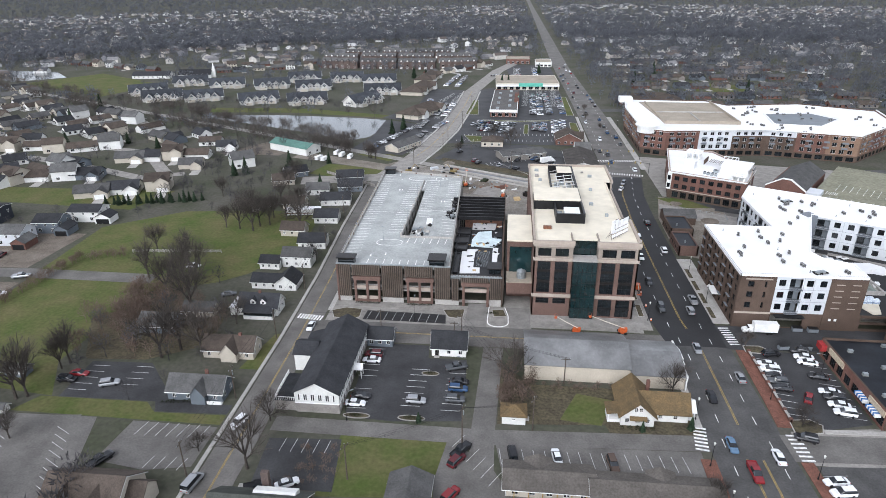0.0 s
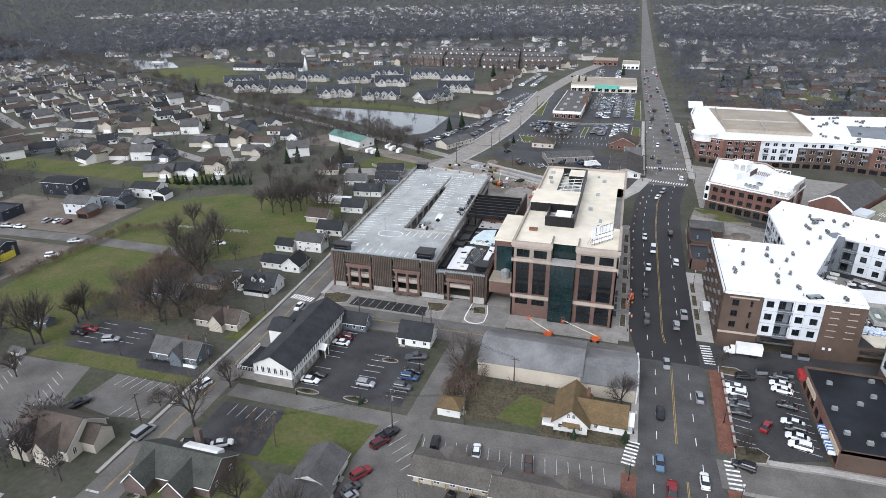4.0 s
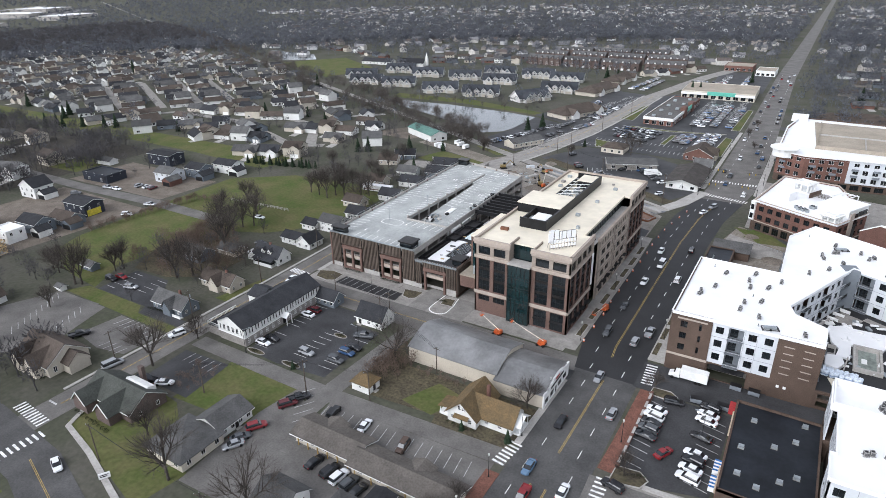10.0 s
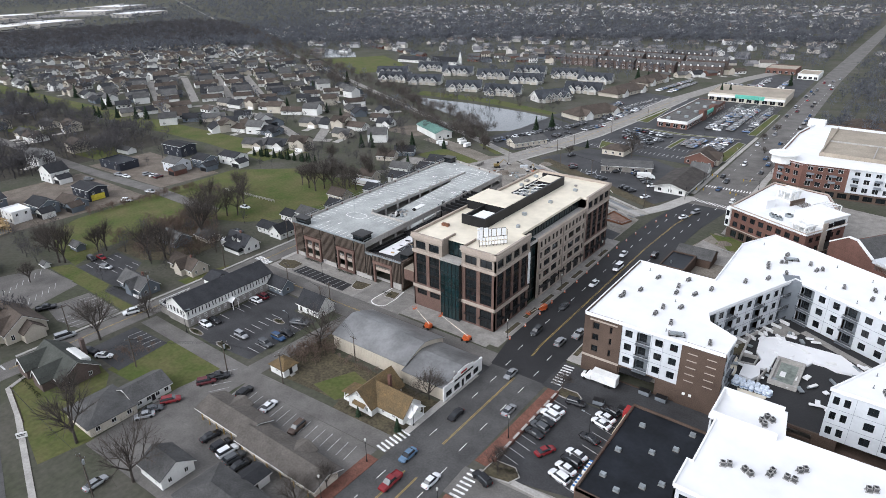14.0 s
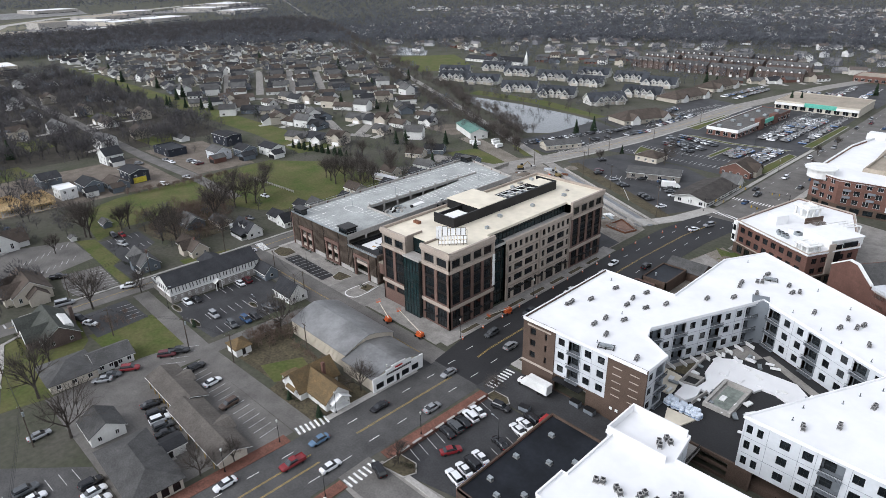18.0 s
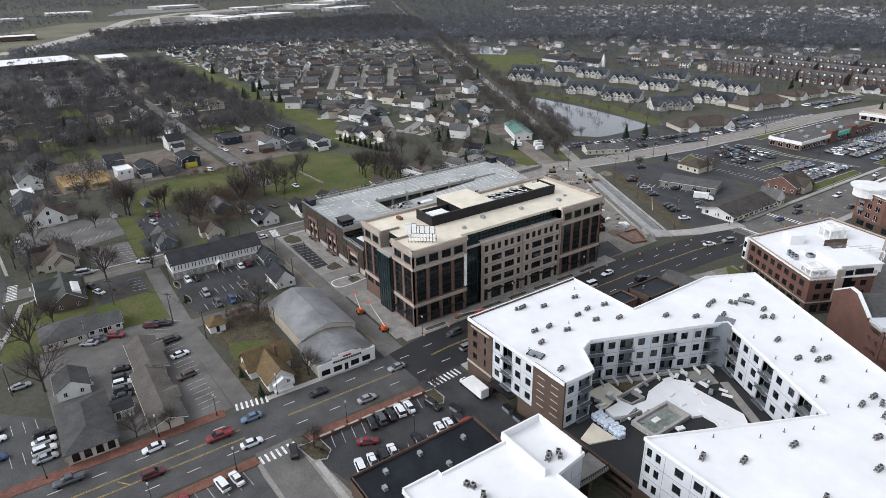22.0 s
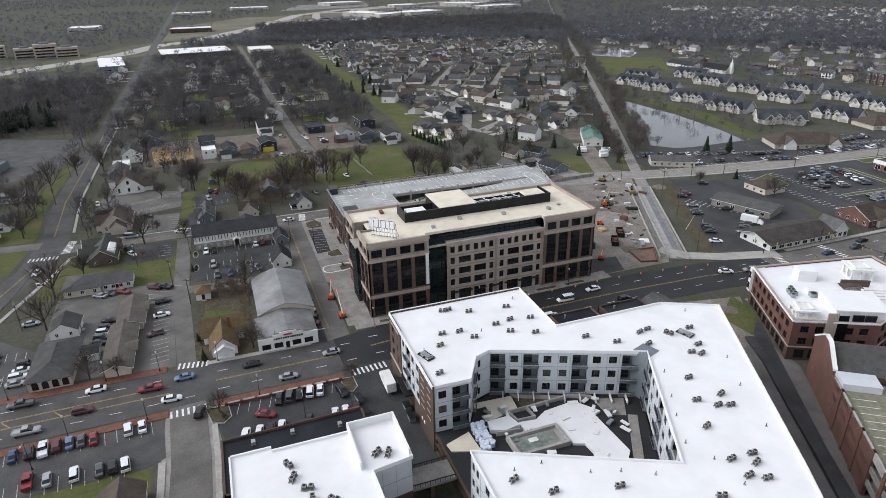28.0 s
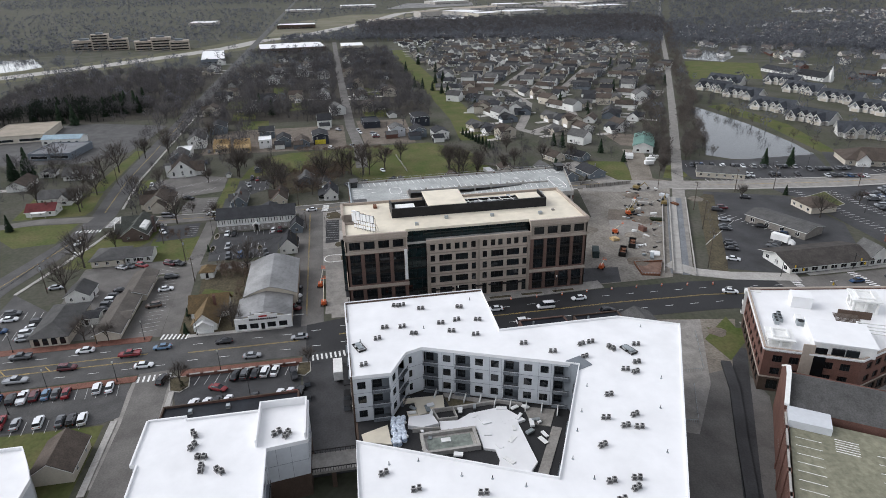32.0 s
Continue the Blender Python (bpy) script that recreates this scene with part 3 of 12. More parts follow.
# lots
lot("parking_lot_colonial", [(-39, 123.5), (-26.5, 122.6), (-9.4, 124.2), (-9.8, 151), (-21, 151), (-21.5, 157.5), (-39, 157.5)], ASPH_LOT, "dark asphalt parking lot with faded stalls")
lot("parking_lot_strip_north", [(1, 107.5), (46.5, 106.5), (46.8, 118.4), (-0.6, 116.4)], ASPH_PALE, "pale asphalt parking lot with angled white stalls")
lot("parking_lot_strip_south", [(-12, 78), (44, 80), (44, 99), (2, 103), (-0.8, 108), (-12, 118), (-14, 104)], ASPH_PALE, "pale asphalt yard between low offices", 0.025)
lot("parking_lot_south_cars", [(6, 60), (48, 60), (47, 80), (24, 79)], ASPH_OLD, "grey asphalt lot with parked cars", 0.035)
lot("parking_lot_west_black", [(-117, 124.6), (-90, 124.8), (-88, 121), (-69, 121.5), (-69, 125), (-86, 126), (-100, 141.5), (-118, 141)], ASPH_LOT, "dark asphalt lot and drive beside the houses")
lot("parking_lot_west_pale", [(-127, 117), (-101.6, 117.5), (-93, 91), (-107, 82), (-140, 85)], ASPH_PALE, "pale worn asphalt lot with white stalls")
lot("parking_lot_west_small", [(-91.5, 117), (-69.3, 116.5), (-69.5, 103), (-80, 101), (-93, 103)], ASPH_PALE, "pale worn asphalt lot with white stalls")
lot("parking_lot_dark", [(-54, 98.5), (-35.5, 98.5), (-37.5, 115), (-55, 114)], ASPH_LOT, "dark asphalt lot behind the brick house")
lot("parking_lot_shop", [(70.8, 127.5), (76, 128.2), (91, 132), (91, 163), (70.8, 163)], ASPH_LOT, "wet dark asphalt lot with white stalls")
lot("parking_lot_south_east", [(71.6, 60), (88, 60), (88.4, 113), (86.5, 117), (71.6, 116)], ASPH_OLD, "grey asphalt lot with two rows of cars")
lot("parking_bay_garage", [(-45, 171.2), (-18.0, 170.6), (-18.5, 176.2), (-44.5, 177)], ASPH_NEW, "fresh black asphalt parking bay")
lot("parking_bay_barn", [(20, 157.5), (50, 157.6), (50, 162.2), (20, 162.2)], ASPH_LOT, "dark asphalt parking strip beside the hall", 0.055)
lot("forecourt_garage", [(-57, 169.7), (9, 168.4), (9, 182.6), (-57, 182.6)], CONC_DK, "damp tan concrete forecourt of the garage", 0.008, "pavement")
lot("drive_garage", [(-12.2, 169.0), (-5.2, 168.8), (-4.8, 184.5), (-11.6, 184.5)], mat("drive_concrete", (0.2, 0.19, 0.175), 0.85, 0.2, 3, 0.5, 0.01, grain=0.3), "worn concrete entrance drive of the garage", 0.04)
lot("drive_service", [(2.2, 168.6), (8.8, 168.4), (8.8, 182.6), (1.0, 182.6)], mat("drive_concrete", (0.2, 0.19, 0.175)), "worn concrete service drive", 0.04)
lot("drive_gap", [(0.2, 182.6), (9, 182.6), (9, 240), (0.2, 240)], CONC_DK, "concrete service drive between garage and office", 0.04)
lot("construction_site", [(-62, 300), (-22, 291), (-16, 262), (42, 264), (42, 296), (33, 302), (-52, 346), (-64, 330)], mat("muddy_site", (0.16, 0.145, 0.125), 0.95, coarse=7, fine=0.8, bump=0.04, col2=(0.27, 0.25, 0.22), spec=0.1, grain=0.6, detail=9), "muddy gravel building site", 0.02, "building site")
lot("site_lane", [(-64, 304), (-58, 301), (-50, 330), (-52, 345), (-62, 348)], CONC_DK, "dusty concrete lane", 0.035, "road")
lot("dirt_by_avenue", [(67, 231), (94, 218), (94, 252), (101, 264), (118, 256), (122, 262), (98, 285), (74, 300), (68, 270)], GRAVEL, "muddy ground beside the apartments", 0.02, "building site")
lot("dirt_strip_east", [(101, 264), (160, 236), (170, 252), (112, 285), (98, 286)], ASPH_PALE, "muddy service strip between buildings", 0.03, "building site")
lot("north_lot", [(-44, 360), (38, 316), (50, 340), (49, 372), (10, 395), (-28, 396)], ASPH_LOT, "dark asphalt lot by the old shops", 0.03)
lot("north_lot_pond", [(-100, 372), (-64, 366), (-52, 400), (-47, 440), (-92, 462), (-92, 412)], ASPH_LOT, "dark asphalt lot beside the pond", 0.03)
lot("north_lot_shops", [(-41, 395), (-22, 399), (48, 393), (49, 480), (47, 520), (44, 600), (-16, 606), (-28, 590), (-34, 510)], ASPH_LOT, "dark asphalt shopping centre lot full of cars", 0.03)
lot("north_lot_row", [(-96, 470), (-46, 440), (-43, 520), (-42, 590), (-74, 600), (-76, 520)], ASPH_LOT, "dark asphalt lot before the office row", 0.025)
for nm, poly in (("lawn_shops", [(43.6, 484), (49, 484), (48.4, 560), (44.6, 560)]), ("lawn_shops", [(41.5, 400), (48.6, 412), (48.4, 458), (43.6, 461)]), ("lawn_shops", [(-22, 463.4), (8, 460.6), (40, 467), (43, 469.6), (8, 464), (-20, 466.6)]), ("lawn_shops", [(-34, 486), (-24, 484), (-27, 543), (-31, 543)]), ("lawn_shops", [(-24, 400), (-8, 404), (-12, 414), (-30, 418)]), ("lawn_shops", [(10, 424), (13, 424), (14, 452), (11, 452)])):
    lot(nm, poly, LAWN, "kerbed grass strip in the shopping centre lot", 0.045, "lawn")
    solid("kerb_shops", band(Shape(), poly + poly[:1], 0.2, 0.2, -0.1, 0.16), CONC, "pale concrete kerb round a grass strip", "kerb", kind="structure")
lot("north_lot_far", [(0, 640), (46, 640), (44, 760), (-6, 760)], ASPH_LOT, "grey lot of a distant shopping strip", 0.03)
lot("east_apartment_lot", [(160, 280), (300, 300), (320, 360), (190, 352)], ASPH_OLD, "grey parking lot", 0.03)
lot("ground_ne_square", [(76, 300), (140, 300), (180, 350), (76, 372)], CONC_DK, "paved square and lanes between brick buildings", 0.02, "pavement")
# greens and bare patches
lot("lawn_field", [(-165, 135), (-140, 127), (-119, 124.6), (-128, 140), (-127, 160), (-124, 184), (-104, 192), (-95, 200), (-82, 225), (-86, 268), (-150, 262), (-178, 240), (-176, 200), (-172, 150)], LAWN, "green winter lawn", 0.012, "lawn")
lot("lawn_lots", [(-39, 97), (-12, 99), (-12, 117), (-38, 117.6)], LAWN, "green winter lawn", 0.012, "lawn")
lot("lawn_west_roadside", [(-94, 117.6), (-69, 117.4), (-69, 121), (-88, 120.6), (-92, 124.4), (-122, 124.4), (-126, 118)], LAWN, "green verge", 0.012, "lawn")
lot("lawn_house_verge", [(-74, 141), (-67.2, 141), (-67.2, 160), (-70, 160)], LAWN, "green verge", 0.012, "lawn")
lot("lawn_corner", [(-54, 77), (-14, 68), (-12, 80), (-36, 96), (-54, 98)], LAWN, "green corner lawn", 0.012, "lawn")
lot("lawn_cottage", [(15, 127), (25, 125.6), (29, 136), (20, 138)], LAWN, "patchy green garden", 0.012, "lawn")
lot("lawn_north_yard", [(-62, 310), (-110, 325), (-104, 345), (-68, 335)], LAWN, "green yard", 0.012, "lawn")
lot("lawn_trail", [(-92, 366), (-70, 352), (-64, 360), (-80, 376)], LAWN, "green verge beside the trail", 0.014, "lawn")
# leaf litter darkened to paint in the deep shade beneath the trees
WOODFLOOR_SHADE = mat("shaded_wet_litter", (0.04, 0.037, 0.032), 0.95, coarse=18, fine=1.4, col2=(0.075, 0.068, 0.056), spec=0.1, grain=0.5, detail=9)
lot("woods_floor_west", [(-268, 80), (-320, 66), (-560, 66), (-640, 90), (-690, 150), (-690, 258), (-268, 258)], WOODFLOOR_SHADE, "damp leaf litter under the western woods, tree shade painted in", 0.003, "ground")
lot("woods_floor_south", [(-305, 54), (-305, -120), (-480, -130), (-600, -60), (-640, 40), (-560, 55)], WOODFLOOR_SHADE, "damp leaf litter under the southern woods, tree shade painted in", 0.003, "ground")
road("road_south_lane", [(-71, 62), (-73, 38), (-66, 12), (-60, -60), (-58, -300)], 3.8, 3.8, ASPH_PALE, "worn lane among houses", 0.04)
lot("lawn_houses_west", [(-114, 22), (-77.5, 25), (-77.5, 57), (-84, 58.4), (-114, 55)], LAWN, "green lawn round small white houses", 0.012, "lawn")
lot("lawn_verge_southwest", [(-202, 49), (-150, 47), (-116, 46), (-116, 54.6), (-202, 55)], LAWN, "green verge with bare trees", 0.012, "lawn")
lot("lawn_lane_corner", [(-67, 58), (-43, 56), (-41, 40), (-64, 20), (-68, 34)], LAWN, "green corner lawn", 0.012, "lawn")
lot("lawn_chapel_front", [(-131, 70), (-108, 73), (-106, 76), (-131, 78)], LAWN, "green verge before the chapel", 0.012, "lawn")
lot("lot_chapel", [(-131, 79), (-104, 77), (-106, 118), (-126, 116)], ASPH_PALE, "worn grey lot beside the chapel", 0.02)
lot("lot_southwest_shops", [(-300, -74), (-236, -62), (-184, -26), (-178, 22), (-200, 46), (-278, 53), (-300, 0)], ASPH_OLD, "worn asphalt lot round low shops", 0.02)
for nm_, x_, y_, w_, d_ in (("lawn_yard_west", -262, 120, 30, 22), ("lawn_yard_west", -300, 108, 34, 20), ("lawn_yard_west", -350, 96, 40, 18), ("lawn_yard_west", -282, 216, 30, 26), ("lawn_yard_west", -330, 150, 36, 18), ("lawn_yard_west", -390, 215, 44, 20), ("lawn_yard_west", -420, 130, 40, 16)):
    lot(nm_, [(x_ - w_ / 2, y_ - d_ / 2), (x_ + w_ / 2, y_ - d_ / 2 + 2), (x_ + w_ / 2 - 3, y_ + d_ / 2), (x_ - w_ / 2, y_ + d_ / 2 - 2)], LAWN, "green yard among bare trees", 0.03, "ground")
lot("lawn_church", [(-372, 543), (-352, 612), (-457, 680), (-500, 610)], LAWN, "green field before the church", 0.012, "lawn")
lot("lawn_strip", [(-178, 262), (-245, 268), (-500, 270), (-740, 270), (-740, 290), (-495, 290), (-245, 290), (-170, 290)], LAWN, "long green strip behind the houses", 0.013, "lawn")
lot("lawn_pond_bank", [(-240, 482), (-170, 484), (-90, 468), (-84, 476), (-165, 500), (-245, 500)], LAWN, "green pond bank", 0.012, "lawn")
lot("lawn_bungalow", [(88.6, 60), (104.8, 60), (104.8, 103), (116, 109.4), (114, 114), (89, 114)], LAWN, "green lawn round the bungalow", 0.012, "lawn")
lot("apartment_pad", [(69, 268), (72, 289), (104, 273), (122, 259), (120, 255), (101, 264.6), (94, 250), (93, 268)], CONC_DK, "stained grey concrete pad behind the apartments", 0.036, "pavement")
lot("service_lane", [(88, 289.6), (90.4, 293), (140, 263), (172, 245.6), (170, 242), (138, 259.4)], ASPH_LOT, "dark asphalt lane between the buildings", 0.05, "road")
lot("verge_office", [(77, 288), (85, 290.4), (88, 295), (80, 301)], LAWN, "green verge beside the brick office", 0.037, "lawn")
for poly in ([(-1420, 380), (-1700, 470), (-1900, 700), (-1820, 820), (-1500, 680), (-1380, 520)], [(-1900, 780), (-2200, 1180), (-2050, 1340), (-1760, 960)], [(-1950, 380), (-2350, 500), (-2350, 760), (-2060, 700)]):
    lot("lot_commercial", poly, mat("far_pale_lot", (0.24, 0.235, 0.23), 0.9, coarse=35, fine=6, col2=(0.13, 0.128, 0.125), grain=0.8), "pale lots of a distant commercial district", 0.02)
FIELD = mat("pale_dry_field", (0.12, 0.118, 0.075), 0.95, coarse=70, fine=2.0, col2=(0.19, 0.175, 0.135), spec=0.1, grain=0.5)
lot("field_beyond_highway", [(-1040, 70), (-1400, 80), (-1700, 260), (-1640, 470), (-1120, 170)], FIELD, "pale dry winter fields beyond the highway", 0.012, "field")
lot("lawn_east", [(150, 600), (215, 585), (240, 620), (160, 650)], LAWN, "green field", 0.012, "lawn")
lot("soil_thicket", [(-121, 142), (-103, 143), (-88, 152), (-90, 168), (-112, 178), (-134, 165)], LITTER, "brown leaf litter under bare thicket", 0.013, "ground")
lot("soil_cottage", [(-0.5, 124), (26, 126), (27, 122), (48, 124), (48, 141), (8, 141), (0, 150)], LITTER, "brown leaf litter and dead grass", 0.009, "ground")
lot("soil_woodyard", [(-178, 362), (-140, 360), (-130, 376), (-158, 392)], SOIL, "bare brown soil", 0.013, "ground")
lot("soil_new_houses", [(-258, 196), (-182, 198), (-180, 232), (-256, 234)], SOIL, "bare soil round new houses", 0.011, "ground")
lot("soil_new_houses_south", [(-246, 96), (-180, 92), (-176, 186), (-246, 186)], SOIL, "bare soil round unfinished houses", 0.011, "ground")
POND = [(-240, 472), (-222, 458), (-180, 438), (-135, 417), (-106, 399), (-94, 409), (-90, 430), (-89, 461), (-118, 468), (-174, 474)]
solid("pond", Shape().prism(POND, -0.3, 0.016), WATER, "still grey pond reflecting the sky", "pond", kind="structure")
solid("pond_far", Shape().prism([(-560, 640), (-520, 620), (-480, 650), (-520, 690), (-600, 700)], -0.3, 0.016), WATER, "distant grey pond", "pond", kind="structure")
solid("pond_west", Shape().prism([(-760, -330), (-640, -300), (-620, -220), (-700, -190), (-800, -240)], -0.3, 0.016), WATER, "distant grey lake", "pond", kind="structure")

# road markings
m = Shape()
for y in range(-40, 330, 9):
    x, w = ave_at(y)
    for k in (-0.5, 0.5) if y > 128 else (-0.6, 0.6):
        m.obox(x + k * w, y, 0.055, 0.16, 3.0, 0.012, 0)
for y in range(350, 760, 12):
    x, w = ave_at(y)
    for k in (-0.55, 0.55):
        m.obox(x + k * w, y, 0.052, 0.2, 3.0, 0.012, 0)
solid("lane_dashes", m, MARK, "white dashed lane lines", "road marking", kind="structure")
m = Shape()
for y in range(-60, 322, 3):
    if 160 <= y < 174 or 117 <= y < 127:
        continue
    (xa, wa), (xb, wb) = ave_at(y), ave_at(y + 3)
    for k in ((-0.18, 0.18) if y > 126 else (-1.9, -1.6, 1.6, 1.9)):
        m.prism([(xa + k - 0.07, y), (xa + k + 0.07, y), (xb + k + 0.07, y + 3), (xb + k - 0.07, y + 3)], 0.06, 0.07)
for y in range(30, 100, 12):
    m.obox(59, y, 0.055, 3.6, 0.3, 0.012, 40)
for k in (-0.15, 0.15):
    m.box(-56, 43, 163.8 + k - 0.06, 163.8 + k + 0.06, 0.092, 0.1)
    band(m, [(-62.3 + k, 80), (-62.2 + k, 160), (-63.2 + k, 200), (-66 + k, 250), (-68 + k, 315)], 0.06, 0.06, 0.092, 0.1)
    band(m, [(-300, 62 + k), (-130, 62 + k), (-80, 65.5 + k)], 0.06, 0.06, 0.092, 0.1)
    band(m, [(-48, 64.5 + k), (-20, 57 + k), (0, 51 + k), (30, 46 + k)], 0.06, 0.06, 0.092, 0.1)
    band(m, [(-56, 360), (-50 + k, 385), (-43 + k, 430), (-37 + k, 520), (-35 + k, 585)], 0.08, 0.08, 0.092, 0.1)
solid("centre_lines", m, MARK_Y, "double yellow centre lines", "road marking", kind="structure")


def crosswalk(x0, y0, x1, y1, n, length, wide=0.55):
    s, a = Shape(), math.degrees(math.atan2(y1 - y0, x1 - x0))
    for i in range(n):
        t = (i + 0.5) / n
        s.obox(x0 + (x1 - x0) * t, y0 + (y1 - y0) * t, 0.05, wide, length, 0.055, a)
    return solid("crosswalk", s, MARK, "white ladder crosswalk stripes", "road marking", "crosswalks", "structure")


crosswalk(-66.5, 171.5, -58, 170.5, 9, 3.0)
crosswalk(47.2, 118.6, 48.6, 127.5, 7, 3.0)
crosswalk(70.2, 117, 69.8, 126.8, 7, 3.0)
crosswalk(69.0, 165.5, 68.2, 176, 8, 3.0)
crosswalk(52.5, 337, 73, 333, 16, 3.0)
crosswalk(50.5, 361, 74, 362, 17, 3.0)
crosswalk(-72, 74.2, -58, 73.2, 10, 3.2)
crosswalk(-55.5, 60, -54.5, 71.5, 8, 3.2)
s = Shape()
for x, y0, y1 in ((41.5, 158.2, 163), ):
    s.box(x, x + 0.5, y0, y1, 0.05, 0.105)
s.box(-66.3, -63, 79, 79.5, 0.05, 0.105)
for x0, y0, dx, dy, n, ln, a in (
        (0.5, 112.8, 2.62, 0.06, 17, 5.0, 8), (2, 103.5, 2.62, -0.1, 7, 5.0, -5), (-9.5, 117, 1.8, -2.3, 6, 5.2, -32),
        (-36.8, 141, 0, 2.7, 6, 5, 90), (-36.8, 127, 0, 2.7, 4, 5, 90), (-23, 129, 0.1, 2.7, 7, 5, 90), (-12.5, 128, 0.1, 2.7, 8, 5, 90),
        (73.5, 131.5, 0, 2.75, 11, 5.4, 78), (87.8, 134, 0, 2.75, 10, 5.2, 78),
        (-43.4, 174.1, 2.78, -0.07, 9, 5.2, -6), (73, 62, 0.05, 2.7, 20, 5.4, 98), (86, 62, 0.05, 2.7, 18, 5.4, 98),
        (-124, 114, 1.3, -2.6, 9, 5, 63), (-107, 112, 1.2, -2.7, 8, 5, 63), (-88, 114.5, 2.7, 0, 7, 5, -12), (-80, 103.5, 2.7, 0, 4, 4, -12),
        (-51, 112, 2.7, 0, 5, 4.5, -5), (-114, 139, 0, -2.8, 5, 5, 90), (-101, 139.5, 0, -2.8, 4, 5, 90),
        (22, 62, 0.4, 2.7, 6, 5, 95), (36, 64, 0.2, 2.7, 6, 5, 95)):
    for i in range(n):
        s.obox(x0 + dx * i, y0 + dy * i, 0.03, 0.14, ln, 0.045, a)
solid("stall_lines", s, MARK_OLD, "faded white parking stall lines", "road marking", kind="structure")
s = Shape()
for x0, y0, dx, dy, n, a in ((-88, 376, 0.8, 2.6, 30, 72), (-60, 372, 0.35, 2.7, 20, 82), (-34, 404, 2.7, 0.1, 26, 0), (-30, 420, 2.7, 0.1, 26, 0), (8, 440, 2.7, 0, 14, 0), (12, 520, 0.1, 2.7, 28, 90), (24, 520, 0.1, 2.7, 28, 90), (36, 520, 0.1, 2.7, 28, 90), (-70, 470, 0.5, 2.7, 40, 80), (-55, 470, 0.3, 2.7, 40, 80), (16, 326, -1.7, 2.1, 12, 40), (-12, 350, 2.4, 1.2, 10, 20), (5, 660, 0, 2.7, 30, 90), (25, 660, 0, 2.7, 30, 90)):
    for i in range(n):
        s.obox(x0 + dx * i, y0 + dy * i, 0.03, 0.16, 5.0, 0.045, a)
solid("stall_lines_north", s, MARK, "white parking stall lines", "road marking", kind="structure")
# kerbs round the islands and beds
for pts, lab in (([(-17.6, 174.8), (-19.6, 179.4), (-12.6, 180.2), (-12.8, 175.4), (-14.8, 174.2)], "kerbed bed"), ([(-3.0, 176.2), (-3.6, 180.6), (0.2, 181.0), (1.2, 176.6)], "kerbed bed"), ([(-54.6, 171.6), (-56.4, 176), (-52, 178.2), (-46.6, 177.6), (-46.2, 172.4), (-49, 170.9)], "kerbed bed")):
    isl = thing("planting_island", "concrete-kerbed planting bed of brown mulch", "planting bed", (*pts[0], 0), group="planting beds")
    s = Shape()
    band(s, pts + [pts[0]], 0.12, 0.12, -0.1, 0.17)
    part("kerb", s, CONC, isl)
    part("mulch", Shape().prism(pts[::-1] if sum((b[0] - a[0]) * (b[1] + a[1]) for a, b in zip(pts, pts[1:] + pts[:1])) > 0 else pts, -0.1, 0.13), LITTER, isl)
isl = thing("traffic_island", "concrete island with white kerb between the two drives", "traffic island", (-1.6, 175, 0))
q = [(-4.6, 182.4), (-4.9, 174)] + [(-1.5 + 3.3 * math.cos(math.pi + i * math.pi / 8), 172.6 + 2.6 * math.sin(math.pi + i * math.pi / 8)) for i in range(9)] + [(1.7, 177), (0.6, 182.4)]
part("slab", Shape().prism(q, -0.1, 0.12), CONC_DK, isl)
part("kerb", band(Shape(), q, 0.16, 0.16, -0.1, 0.17), WHITE, isl, "white painted kerb")
for x, y in ((-19.5, 143.5), (-22, 124.2), (-36, 124)):
    isl = thing("planting_island", "concrete-kerbed lot island with shrubs", "planting bed", (x, y, 0), group="planting beds")
    s, q = Shape(), [(x + (2.4 if y > 140 else 3.4) * math.cos(i * math.pi / 8), y + 1.0 * math.sin(i * math.pi / 8)) for i in range(17)]
    band(s, q, 0.14, 0.14, -0.1, 0.17)
    part("kerb", s, CONC_DK, isl)
    part("mulch", Shape().prism(q[:-1], -0.1, 0.12), LITTER, isl)
for i in range(7):
    bed = thing("planting_bed", "long kerbed street planting bed", "planting bed", (44.6, 184 + i * 11.5, 0), group="street planting beds")
    y0, y1, x = 180 + i * 11.5, 188 + i * 11.5, 44.4 - i * 0.08
    part("kerb", Shape().box(x - 0.95, x + 0.95, y0, y1, 0, 0.27), CONC, bed)
    part("mulch", Shape().box(x - 0.75, x + 0.75, y0 + 0.2, y1 - 0.2, 0.1, 0.285), LITTER, bed)
for i in range(4):
    bed = thing("planting_bed", "long kerbed street planting bed", "planting bed", (66.9, 184 + i * 9.5, 0), group="street planting beds")
    y0, y1, x = 181 + i * 9.5, 188.5 + i * 9.5, 67.2
    part("kerb", Shape().box(x - 0.9, x + 0.9, y0, y1, 0, 0.27), CONC, bed)
    part("mulch", Shape().box(x - 0.7, x + 0.7, y0 + 0.2, y1 - 0.2, 0.1, 0.285), LITTER, bed)

# ---- the office building ----
office = thing("office_building", "five-storey brick and tan stone office building, cream roof, nearly finished", "office building", (25, 220, 0))
S0, E0, W0, N0 = 178.5, 41.0, 9.0, 261.5


def bays(n, length, pier, z0, z1):
    step = (length - pier) / n
    return [(pier + i * step, (i + 1) * step, z0, z1) for i in range(n)]


